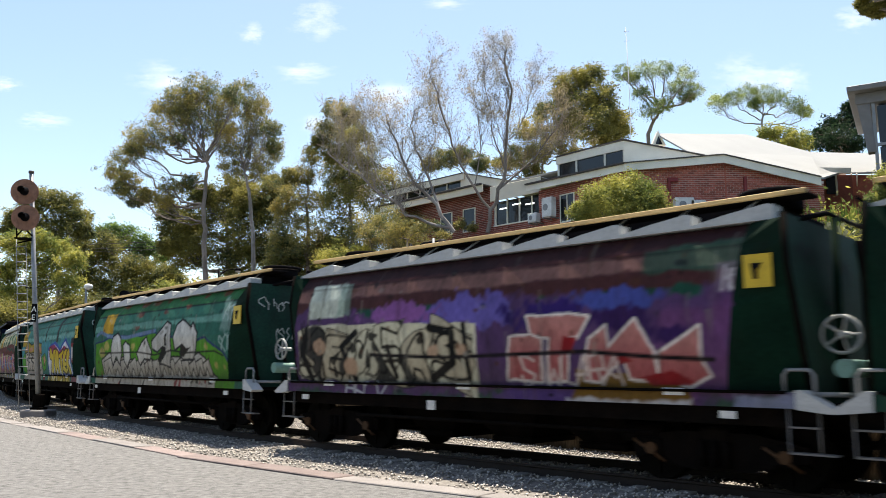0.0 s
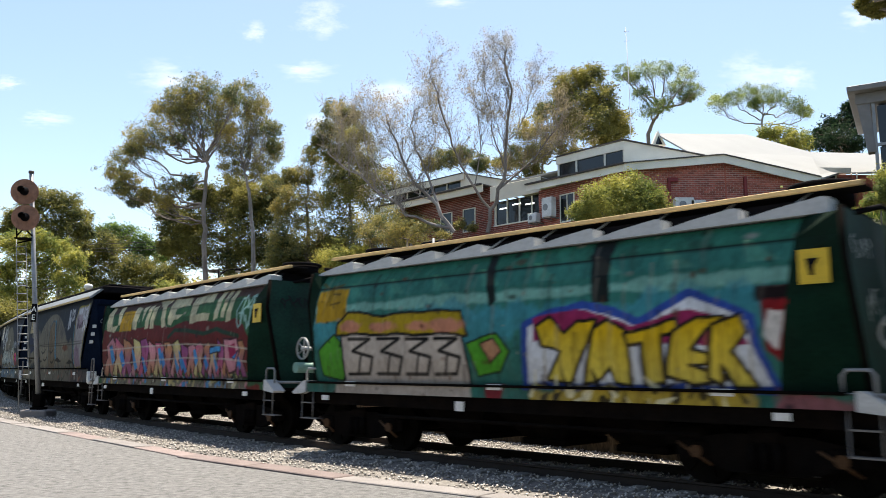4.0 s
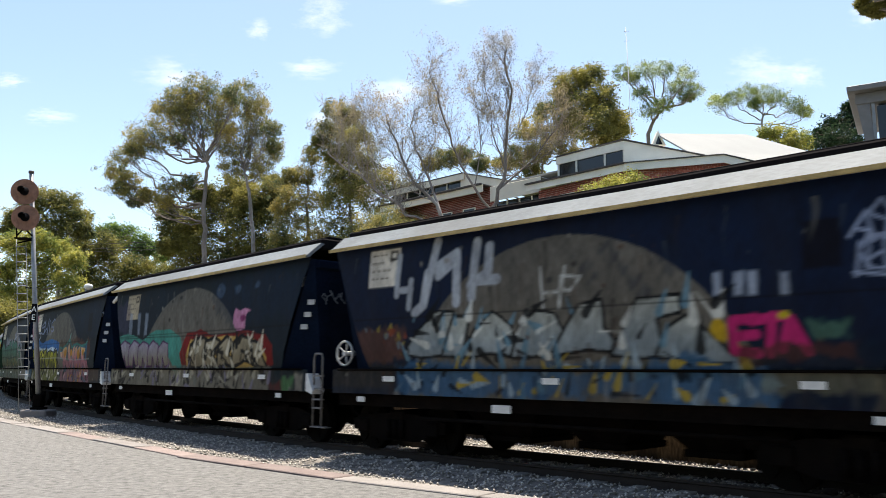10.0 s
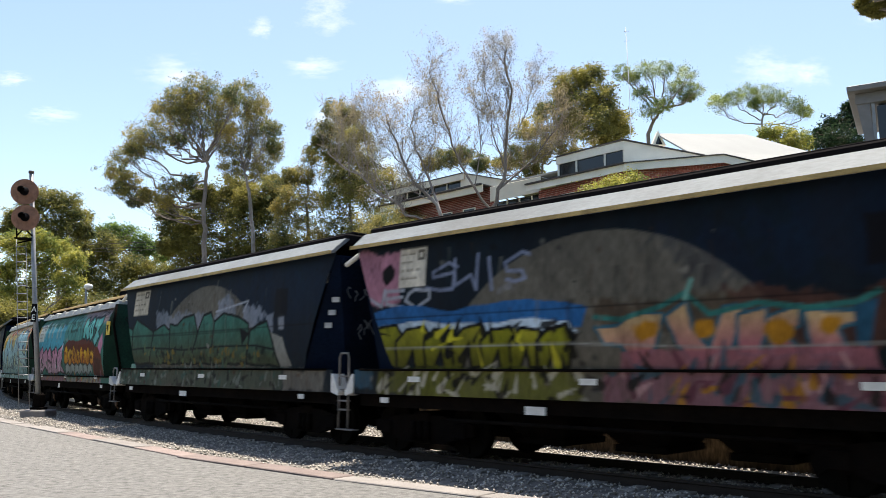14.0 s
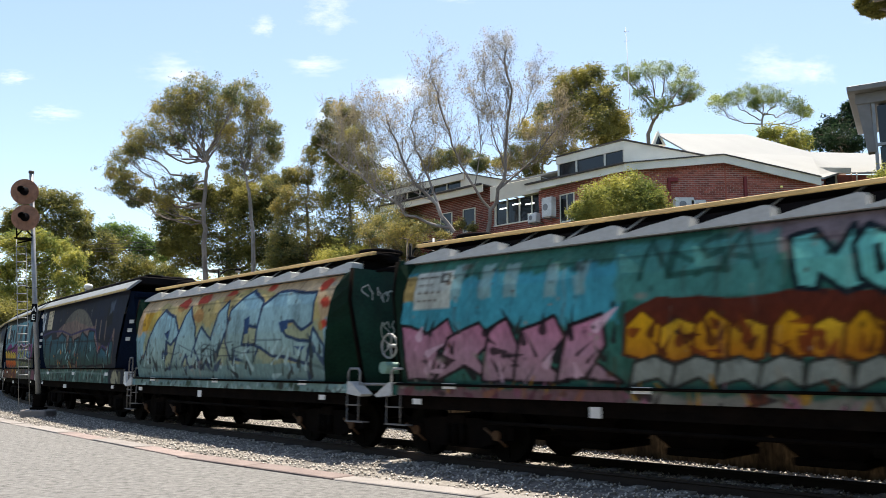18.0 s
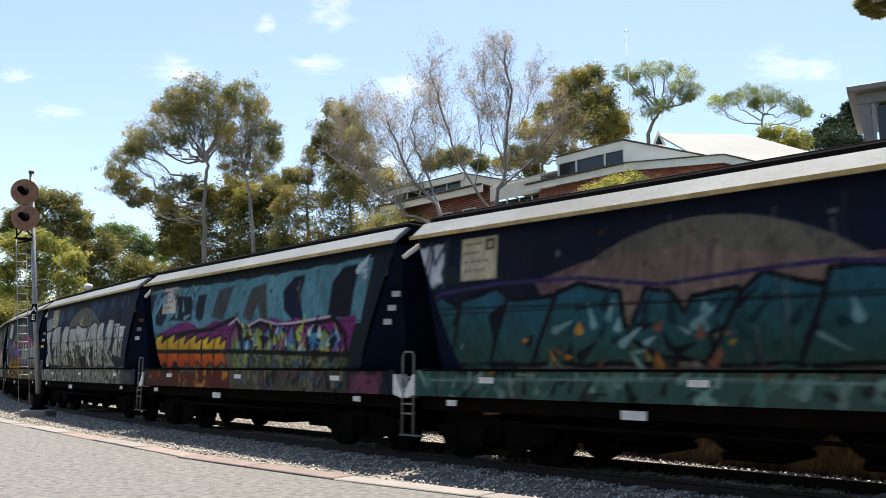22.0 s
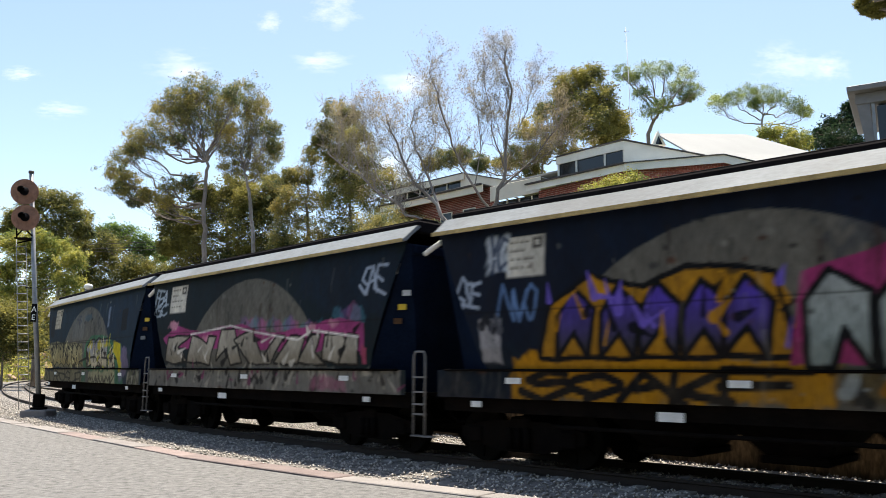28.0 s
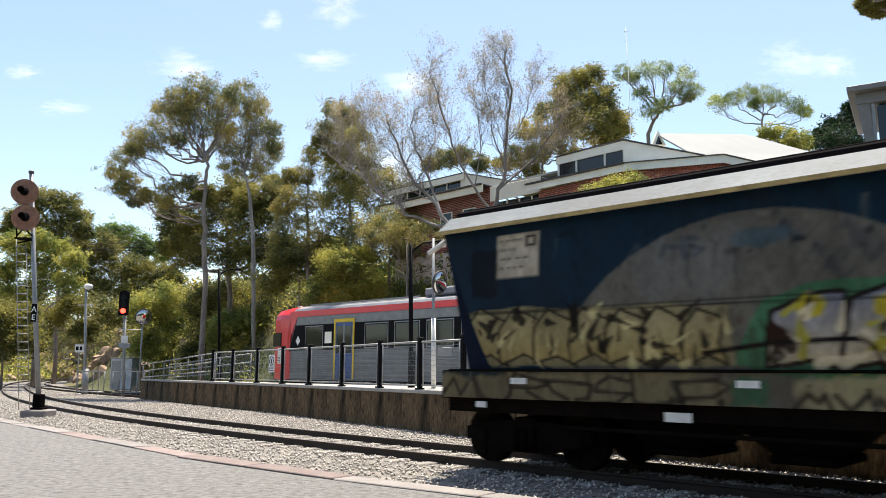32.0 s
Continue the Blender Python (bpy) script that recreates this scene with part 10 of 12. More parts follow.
plant("tree", "slender gum tree with orange-tinged and olive leaves", "gum tree", "leaf_gum", "bark", [(-7.5, 44.0, 7.3), (-7.6, 44.0, 8.9), (-7.8, 44.0, 10.8), (-7.7, 44.0, 11.8)],
      [(-9.2, 44.2, 12.0, 0.7), (-8.7, 44.1, 12.4, 0.51), (-7.9, 44.0, 12.4, 0.64), (-8.3, 43.1, 11.0, 0.7), (-7.6, 44.1, 13.6, 0.57), (-7.3, 44.8, 11.0, 0.7), (-8.4, 43.8, 9.7, 0.76), (-6.8, 43.1, 9.2, 0.76), (-7.7, 43.5, 8.2, 0.83), (-9.4, 44.8, 9.0, 0.64), (-9.3, 44.7, 10.7, 0.57), (-6.7, 44.0, 8.2, 0.7)], 1.4, 0.19, 0.11)
plant("tree", "gum tree with thin dark green and brown foliage", "gum tree", "leaf_dark", "bark", [(-5.0, 43.0, 7.2), (-5.0, 43.0, 8.7), (-5.2, 43.0, 11.0), (-5.3, 43.0, 12.9), (-5.4, 43.0, 14.2)],
      [(-6.1, 43.4, 16.1, 0.62), (-6.5, 43.5, 14.9, 0.62), (-5.5, 42.9, 13.8, 0.68), (-4.8, 42.3, 14.4, 0.56), (-6.0, 43.8, 12.7, 0.68), (-5.0, 42.7, 11.5, 0.68), (-5.8, 42.5, 10.6, 0.68), (-5.3, 43.6, 9.7, 0.75), (-5.6, 43.0, 8.4, 0.75), (-4.5, 42.4, 12.8, 0.44), (-6.3, 43.5, 13.6, 0.5), (-5.4, 43.5, 15.9, 0.5), (-7.0, 43.1, 14.2, 0.4)], 0.7, 0.19, 0.10)
def bare_tree(label, bark, limbs, seed, tufts_n):
    """Half-bare tree: crooked limbs given by their points, three orders of side branches, and thin tufts of dry leaves."""
    rng = np.random.default_rng(seed)
    x, y, z = limbs[0][1][0]
    root = Vector((x, y, float(ground_z(np.array([x]), np.array([y]))[0])))
    t = thing("tree", Matrix.Translation(root), label, "gum tree")
    bm, tips = bmesh.new(), []

    def branch(pts, r, order):
        tube(bm, pts, r, 7 if r > 0.05 else 4 if r > 0.02 else 3, r * 0.3, cap=False)
        n = len(pts)
        for k in range(1, n):
            f = k / (n - 1)
            if order == 0 and f < 0.3:
                continue
            for _ in range((2, 2, 1)[order] if order < 3 else 0):
                d = (pts[k] - pts[k - 1]).normalized()
                side = d.cross(Vector(rng.normal(0, 1, 3))).normalized()
                g = (d * 0.75 + side * rng.uniform(0.4, 0.9) + Vector((0, 0, 0.35))).normalized()
                L = (1.7, 1.0, 0.6)[order] * rng.uniform(0.5, 1.15) * (1.1 - 0.35 * f)
                o = pts[k - 1].lerp(pts[k], rng.random())
                q = [o]
                for s in range(3 if order else 4):
                    g = (g + Vector(rng.normal(0, 0.2, 3)) + Vector((0, 0, 0.08))).normalized()
                    q.append(q[-1] + g * L / (3 if order else 4))
                branch(q, max(r * (0.34 if order == 0 else 0.5) * (1.1 - 0.5 * f), 0.006), order + 1)
        if order >= 2:
            tips.append(pts[-1])

    for r, pts in limbs:
        pts = [Vector(p) - root for p in pts]
        if pts[0].length < 2.5:
            pts[0].z = min(pts[0].z, -0.1) if r > 0.1 else pts[0].z
        fine = []
        for a, b in zip(pts, pts[1:]):
            fine += [a + (Vector(rng.normal(0, 0.035, 3)) if fine else Vector()), a.lerp(b, 0.5) + Vector(rng.normal(0, 0.07, 3))]
        branch(fine + [pts[-1]], r, 0)
    link("trunk", bm, M[bark], t)
    tp = np.array([tuple(p) for p in tips])
    w = (0.15 + (tp[:, 2] - tp[:, 2].min()) / np.ptp(tp[:, 2])) ** 1.3
    cen = tp[rng.choice(len(tp), tufts_n, p=w / w.sum())]
    L = np.repeat(cen, 22, axis=0) + rng.normal(0, 0.13, (tufts_n * 22, 3))
    d = rng.normal(0, 1, L.shape) * np.array([1, 1, 0.6]) + np.array([0, 0, -0.7])
    d /= np.linalg.norm(d, axis=1)[:, None]
    s = np.cross(d, rng.normal(0, 1, L.shape))
    s /= np.linalg.norm(s, axis=1)[:, None] + 1e-9
    ln = rng.uniform(0.05, 0.11, (len(L), 1))
    V = np.stack([L - s * 0.016, L + s * 0.016, L + d * ln], 1).reshape(-1, 3)
    o = new("crown", soup("crown", V, 3, M["leaf_dry"]))
    o.parent = t
    return t


bare_tree("half-bare gum tree with pale twisting branches and dry leaves", "bark_pale", [
    (0.106, [(0.5, 36.0, 7.8), (-0.1, 36.0, 8.6), (-0.6, 36.0, 9.4), (-1.3, 36.0, 10.1), (-1.8, 36.0, 11.0), (-2.2, 36.0, 12.1), (-2.7, 36.0, 13.2)]),
    (0.068, [(-0.1, 36.0, 8.6), (-0.5, 36.1, 9.7), (-0.9, 36.2, 10.8), (-1.3, 36.4, 11.9), (-1.6, 36.5, 13.0), (-1.4, 36.6, 13.9)]),
    (0.076, [(0.3, 36.0, 8.0), (-0.8, 35.8, 8.3), (-1.7, 35.6, 8.5), (-2.5, 35.4, 9.2), (-3.3, 35.2, 9.8), (-4.3, 35.0, 10.4), (-5.3, 34.8, 11.2)]),
    (0.046, [(-2.5, 36.0, 9.3), (-3.1, 35.9, 10.4), (-3.5, 35.8, 11.4), (-3.8, 35.6, 12.7), (-3.7, 35.5, 13.5)]),
    (0.042, [(-1.3, 36.0, 10.1), (-0.7, 36.3, 11.1), (-0.4, 36.6, 12.3), (-0.6, 36.9, 13.5), (-0.3, 37.2, 14.5)]),
    (0.034, [(-3.4, 36.0, 10.0), (-4.1, 35.7, 11.2), (-4.7, 35.3, 12.1), (-5.0, 35.0, 12.8)]),
    (0.038, [(-1.8, 36.0, 11.0), (-2.5, 36.3, 11.6), (-3.1, 36.6, 12.5), (-3.4, 36.9, 13.6)])], 31, 620)
bare_tree("half-bare gum tree with grey fan of fine branches and dry leaves", "bark", [
    (0.106, [(2.0, 35.0, 7.6), (2.1, 35.0, 8.7), (2.5, 35.0, 9.6), (2.8, 35.0, 10.5), (2.9, 35.0, 11.9), (3.0, 35.0, 13.5), (2.9, 35.0, 15.1), (2.9, 35.0, 16.3)]),
    (0.065, [(2.1, 35.0, 8.7), (1.4, 34.9, 9.6), (0.8, 34.8, 10.6), (0.4, 34.7, 11.6), (0.0, 34.6, 12.8), (-0.4, 34.5, 14.0), (-0.7, 34.4, 15.0)]),
    (0.042, [(1.4, 35.0, 9.6), (1.6, 35.2, 10.9), (1.7, 35.5, 12.3), (1.6, 35.8, 13.6), (1.4, 36.0, 14.9)]),
    (0.053, [(2.5, 35.0, 9.6), (3.6, 34.8, 10.5), (4.3, 34.5, 11.3), (5.0, 34.2, 12.2), (5.3, 34.0, 12.8)]),
    (0.042, [(2.8, 35.0, 10.5), (2.4, 35.2, 11.8), (2.2, 35.5, 13.2), (2.0, 35.8, 14.6), (1.9, 36.0, 15.7)]),
    (0.038, [(2.9, 35.0, 11.9), (3.6, 35.2, 12.8), (4.0, 35.4, 14.1), (4.3, 35.6, 15.1)]),
    (0.030, [(3.6, 35.0, 10.6), (4.3, 34.8, 10.9), (5.1, 34.6, 11.2), (5.6, 34.4, 11.5)])], 32, 700)
plant("tree", "dense rounded tree with mottled green crown above the roofs", "tree", "leaf_dark", "bark", [(9.7, 50.0, 14.5), (9.8, 50.0, 15.7), (9.7, 50.0, 16.8)],
      [(8.4, 50.2, 20.6, 0.8), (9.8, 50.6, 21.0, 0.8), (10.2, 49.3, 19.3, 0.8), (9.1, 49.8, 18.8, 0.9), (10.8, 49.4, 18.1, 0.87), (11.2, 49.4, 17.1, 0.61), (9.6, 49.1, 17.0, 0.98), (8.1, 50.9, 19.9, 0.65), (10.6, 49.3, 16.5, 0.72), (8.5, 50.8, 17.9, 0.8)], 1.0, 0.20, 0.20)
plant("tree", "far gum tree with airy rounded crown on forked limbs", "gum tree", "leaf_far", "bark", [(17.5, 65.0, 20.4), (17.4, 65.0, 21.6), (18.0, 65.0, 22.9), (18.8, 65.0, 23.9)],
      [(15.4, 65.2, 27.1, 0.71), (17.5, 65.1, 27.3, 0.89), (18.9, 65.0, 27.2, 0.8), (20.4, 64.1, 26.4, 0.89), (21.6, 65.1, 25.5, 0.75), (20.2, 65.8, 25.9, 0.71), (16.8, 64.8, 25.1, 0.71), (17.5, 64.1, 23.4, 0.85), (18.7, 64.5, 24.0, 0.71), (16.4, 65.8, 26.8, 0.56), (21.0, 65.7, 25.1, 0.56)], 1.0, 0.22, 0.20)
plant("tree", "far gum tree with flat layered green crown", "gum tree", "leaf_far", "bark_pale", [(29.0, 70.0, 21.5), (29.1, 70.0, 23.3), (29.4, 70.0, 25.0)],
      [(25.5, 70.5, 26.2, 0.86), (26.7, 69.9, 26.5, 0.81), (28.4, 70.7, 27.2, 0.96), (29.7, 70.4, 27.1, 0.96), (30.5, 69.3, 26.3, 0.86), (32.8, 70.9, 26.2, 0.86), (33.5, 70.5, 25.5, 0.61), (28.9, 70.3, 26.1, 0.61)], 1.0, 0.22, 0.16)
plant("tree", "low bright green tree behind the roof", "tree", "leaf_bright", "bark", [(26.7, 60.0, 17.9), (26.8, 60.0, 19.0)],
      [(25.6, 60.4, 20.3, 0.56), (26.8, 60.3, 20.1, 0.74), (27.5, 59.2, 19.5, 0.78), (28.8, 60.4, 19.5, 0.56), (27.0, 59.7, 19.1, 0.61)], 1.0, 0.22, 0.14)
plant("conifer", "dark green conifer behind the white roof", "conifer", "leaf_pine", "bark", [(24.9, 48.0, 13.7), (25.0, 48.0, 15.0)],
      [(25.8, 48.4, 18.3, 0.31), (25.7, 48.4, 17.6, 0.49), (24.9, 48.8, 17.3, 0.42), (24.4, 47.2, 16.0, 0.76), (25.8, 48.3, 16.7, 0.59), (24.2, 48.8, 16.7, 0.42), (24.0, 48.0, 15.8, 0.52), (25.6, 47.7, 15.7, 0.63), (25.1, 48.2, 15.5, 0.63)], 1.0, 0.20, 0.16)
plant("shrub", "rounded olive-green shrub before the brick wall", "shrub", "leaf_bright", "bark", [(6.4, 29.0, 6.2), (6.4, 29.0, 6.8)],
      [(5.6, 28.6, 7.7, 0.57), (6.4, 28.9, 8.1, 0.61), (7.1, 29.1, 8.2, 0.57), (7.7, 29.3, 7.9, 0.52), (6.0, 28.7, 7.3, 0.65), (6.9, 29.0, 7.4, 0.74), (7.7, 29.2, 7.3, 0.52), (5.2, 28.8, 7.3, 0.35)], 1.0, 0.11, 0.06)
plant("tree", "olive gum tree on the far side of the cutting", "gum tree", "leaf_dark", "bark", [(-42.6, 88.0, 7.3), (-43.0, 88.0, 11.1), (-43.5, 88.0, 14.9)],
      [(-46.6, 88.1, 20.0, 1.08), (-44.7, 88.0, 20.7, 1.15), (-42.9, 88.5, 20.1, 1.21), (-41.5, 88.6, 18.6, 1.08), (-43.8, 88.0, 18.2, 1.34), (-46.6, 88.5, 17.9, 1.21), (-40.7, 88.5, 16.9, 0.95), (-42.5, 88.2, 16.3, 1.34), (-48.2, 87.8, 18.4, 0.95), (-44.7, 88.3, 15.9, 1.21), (-49.0, 88.2, 17.1, 0.89)], 1.0, 0.34, 0.25)
plant("tree", "bright olive wattle tree beside the line", "tree", "leaf_bright", "bark", [(-35.7, 70.0, 5.5), (-36.0, 70.0, 8.1), (-36.3, 70.0, 10.6)],
      [(-39.1, 70.4, 12.8, 0.91), (-36.9, 70.3, 12.9, 1.11), (-35.0, 70.8, 12.1, 1.11), (-32.6, 69.2, 10.9, 0.86), (-37.8, 70.3, 11.2, 1.11), (-35.6, 70.8, 10.2, 1.11), (-39.0, 70.0, 9.9, 0.86), (-33.2, 69.7, 9.0, 1.01), (-36.4, 70.2, 8.3, 1.11), (-38.3, 70.4, 8.1, 1.01)], 1.0, 0.30, 0.20)
plant("pine", "broad stone pine with a domed bright green crown", "pine tree", "leaf_pinegreen", "bark", [(-41.1, 105.0, 10.7), (-41.5, 105.0, 13.7), (-41.8, 105.0, 16.4)],
      [(-44.5, 104.8, 20.1, 0.99), (-42.7, 105.2, 19.8, 1.14), (-40.6, 105.0, 18.7, 1.14), (-39.2, 105.3, 17.6, 0.99), (-43.4, 105.3, 18.4, 1.14), (-41.1, 105.7, 17.1, 1.14), (-37.8, 105.2, 16.4, 0.68), (-46.0, 105.0, 19.7, 0.76)], 1.0, 0.34, 0.30)
plant("tree", "dark tree under the stone pine", "tree", "leaf_dark", "bark", [(-39.3, 98.0, 7.3), (-39.4, 98.0, 10.8), (-39.5, 98.0, 13.6)],
      [(-41.9, 97.5, 17.0, 1.56), (-43.2, 97.9, 14.6, 1.7), (-39.9, 97.3, 14.1, 1.7), (-37.7, 98.2, 13.8, 1.56), (-35.3, 98.5, 13.2, 1.42), (-44.2, 98.7, 12.1, 1.56), (-40.9, 97.7, 11.3, 1.7), (-37.9, 97.3, 10.9, 1.7), (-35.3, 97.8, 10.7, 1.56), (-33.4, 98.2, 12.8, 1.13), (-32.4, 97.5, 10.1, 1.42), (-45.4, 98.3, 16.5, 1.28)], 1.0, 0.36, 0.25)
plant("shrub", "dark green scrub above the cutting", "shrub", "leaf_dark", "bark", [(-33.6, 75.0, 3.2), (-33.7, 75.0, 4.5)],
      [(-32.5, 74.1, 7.1, 1.3), (-31.0, 75.7, 6.7, 1.19), (-34.8, 74.5, 7.7, 1.09), (-28.6, 75.3, 6.4, 1.09), (-36.8, 75.0, 6.3, 1.19), (-40.1, 75.5, 6.8, 1.3), (-41.7, 75.7, 6.3, 0.98), (-42.4, 75.7, 8.5, 0.98), (-38.5, 75.0, 4.8, 0.98), (-26.7, 75.8, 6.4, 0.98), (-24.5, 75.7, 6.5, 0.87), (-33.9, 75.3, 5.1, 0.98)], 1.0, 0.30, 0.10)
plant("shrub", "bright green bushes on the bank beyond the ramp", "shrub", "leaf_bright", "bark", [(-20.2, 58.0, 1.2), (-20.3, 58.0, 2.9)],
      [(-21.5, 57.3, 5.9, 1.13), (-20.1, 57.7, 6.6, 1.22), (-18.8, 58.3, 5.5, 1.22), (-20.8, 58.8, 4.5, 1.22), (-19.1, 57.5, 3.7, 1.13), (-21.7, 58.0, 3.2, 0.87), (-20.2, 58.4, 2.6, 0.96), (-17.9, 57.3, 4.1, 1.04)], 1.0, 0.22, 0.08)
plant("shrub", "mid-green bushes behind the platform ramp", "shrub", "leaf_dark", "bark", [(-13.8, 54.0, 1.6), (-13.9, 54.0, 3.2)],
      [(-16.4, 53.3, 6.0, 1.05), (-14.8, 53.8, 6.6, 1.13), (-13.3, 54.2, 5.8, 1.13), (-12.1, 54.6, 6.6, 0.97), (-15.5, 53.5, 4.3, 1.13), (-13.6, 54.0, 4.1, 1.13), (-12.2, 54.4, 4.7, 1.05), (-16.6, 53.5, 2.6, 0.81), (-14.6, 53.8, 2.6, 0.97), (-12.8, 54.2, 3.0, 0.97)], 1.0, 0.22, 0.08)
plant("shrub", "light green leafy bushes at the foot of the gums", "shrub", "leaf_bright", "bark", [(-13.2, 50.0, 1.3), (-13.2, 50.0, 2.7)],
      [(-13.5, 49.5, 4.3, 0.83), (-12.7, 49.8, 3.4, 0.83), (-14.1, 50.1, 3.4, 0.67), (-11.5, 50.5, 3.2, 0.83), (-11.0, 49.7, 4.1, 0.6), (-12.2, 50.0, 4.8, 0.67)], 1.0, 0.20, 0.07)
plant("shrub", "olive wattle shrub on the bank", "shrub", "leaf_gum", "bark", [(-2.8, 41.0, 6.0), (-2.8, 41.0, 7.5)],
      [(-4.0, 40.5, 8.7, 0.86), (-3.0, 40.8, 9.2, 0.86), (-2.1, 41.2, 8.7, 0.74), (-4.3, 41.5, 7.6, 0.86), (-3.2, 40.6, 7.8, 0.92), (-2.0, 41.0, 7.8, 0.74), (-1.5, 41.3, 9.2, 0.62)], 1.0, 0.17, 0.09)
plant("shrub", "feathery green bush on the bank behind the railcar", "shrub", "leaf_bright", "bark", [(-4.4, 40.0, 4.7), (-4.4, 40.0, 5.9)],
      [(-5.3, 39.5, 6.9, 0.78), (-4.4, 39.8, 6.2, 0.84), (-5.7, 40.2, 5.9, 0.78), (-3.7, 40.5, 5.6, 0.72), (-5.0, 39.7, 5.2, 0.78), (-6.4, 40.0, 5.4, 0.6), (-4.2, 40.2, 7.3, 0.54)], 1.0, 0.17, 0.07)
plant("shrub", "dark bushes at the top of the bank", "shrub", "leaf_dark", "bark", [(-8.1, 45.0, 4.8), (-8.2, 45.0, 6.4)],
      [(-9.2, 44.5, 7.7, 0.81), (-8.2, 44.8, 7.4, 0.88), (-7.3, 45.2, 7.9, 0.88), (-9.7, 45.4, 6.6, 0.67), (-8.6, 44.7, 8.4, 0.81), (-6.3, 45.0, 8.4, 0.74)], 1.0, 0.19, 0.08)
plant("shrub", "leafy green shrub at the corner of the building", "shrub", "leaf_bright", "bark", [(14.7, 26.0, 6.3), (14.7, 26.0, 7.1)],
      [(14.8, 25.8, 7.6, 0.35), (15.1, 25.9, 8.0, 0.39), (14.6, 26.1, 7.2, 0.31)], 1.0, 0.10, 0.05)
plant("tree", "dark shrub behind the signal mast", "shrub", "leaf_dark", "bark", [(-32.9, 60.0, 1.1), (-33.1, 60.0, 3.7)],
      [(-33.3, 59.3, 5.4, 1.17), (-32.3, 59.8, 4.1, 1.17), (-33.3, 60.2, 3.2, 1.17), (-31.8, 60.6, 5.4, 0.9), (-30.8, 59.6, 3.7, 0.9)], 1.0, 0.26, 0.10)
plant("tree", "olive scrubby trees along the top of the cutting", "trees", "leaf_gum", "bark", [(-51.5, 125.0, 2.7), (-51.8, 125.0, 7.1)],
      [(-68.1, 123.5, 9.7, 2.44), (-64.6, 124.5, 11.1, 2.44), (-61.0, 125.5, 10.2, 2.25), (-56.6, 126.5, 11.1, 2.44), (-52.0, 124.0, 9.8, 2.44), (-48.1, 125.0, 10.7, 2.25), (-44.5, 125.9, 10.3, 2.25), (-66.8, 123.7, 5.3, 2.06), (-61.5, 124.6, 6.2, 2.06), (-57.1, 125.4, 6.2, 2.06), (-52.6, 126.2, 5.8, 1.88)], 1.0, 0.42, 0.15)
plant("tree", "olive gum tree behind the half-bare trees", "gum tree", "leaf_gum", "bark", [(-2.9, 48.0, 7.5), (-3.0, 48.0, 11.0), (-3.2, 48.0, 13.9)],
      [(-6.2, 47.4, 16.1, 0.94), (-6.5, 47.8, 14.4, 1.01), (-5.1, 48.2, 14.8, 1.01), (-4.2, 48.6, 13.5, 0.94), (-3.3, 47.6, 12.8, 1.01), (-5.1, 48.0, 12.8, 1.01), (-6.5, 48.4, 12.8, 0.94), (-2.1, 47.5, 12.1, 0.79), (-4.2, 47.8, 11.7, 1.01)], 1.0, 0.20, 0.12)
plant("tree", "rusty olive tree standing over the wing", "tree", "leaf_gum", "bark", [(6.5, 52.0, 13.2), (6.6, 52.0, 14.2), (6.7, 52.0, 15.4)],
      [(0.2, 52.0, 15.6, 0.75), (1.3, 52.1, 16.0, 0.68), (2.5, 51.3, 15.2, 0.64), (5.7, 51.6, 17.5, 0.9), (7.0, 52.1, 19.0, 0.83), (7.8, 52.5, 17.6, 0.9), (6.4, 51.4, 16.0, 0.9), (5.1, 51.5, 15.7, 0.83), (4.1, 52.8, 15.5, 0.68), (8.3, 52.3, 19.9, 0.68), (8.5, 52.5, 16.4, 0.75), (6.0, 52.3, 14.9, 0.68), (8.8, 51.5, 18.2, 0.68), (-0.9, 51.5, 15.1, 0.53)], 2.2, 0.20, 0.14)
plant("shrub", "straggling olive shrubs on the bank before the wing", "shrub", "leaf_gum", "bark", [(-1.7, 37.0, 7.2), (-1.7, 37.0, 7.6)],
      [(-3.1, 37.8, 8.5, 0.4), (-2.2, 36.6, 8.1, 0.46), (-1.4, 36.6, 8.0, 0.46), (-0.6, 36.5, 8.1, 0.4), (0.8, 37.5, 8.4, 0.27), (-2.5, 36.5, 7.6, 0.46), (-1.2, 37.5, 7.7, 0.46), (-0.1, 37.4, 7.8, 0.35), (-3.6, 36.9, 7.9, 0.4), (1.4, 37.0, 8.2, 0.21)], 1.2, 0.17, 0.07)
plant("shrub", "leafy olive shrubs along the top of the bank", "shrub", "leaf_gum", "bark", [(-1.8, 46.0, 7.2), (-1.8, 46.0, 8.6)],
      [(-2.8, 45.5, 9.1, 0.83), (-1.6, 45.8, 9.4, 0.83), (-0.5, 46.2, 8.9, 0.76), (-4.0, 46.5, 9.4, 0.83), (0.2, 45.7, 10.0, 0.62), (-2.1, 46.0, 10.3, 0.69)], 1.0, 0.18, 0.08)


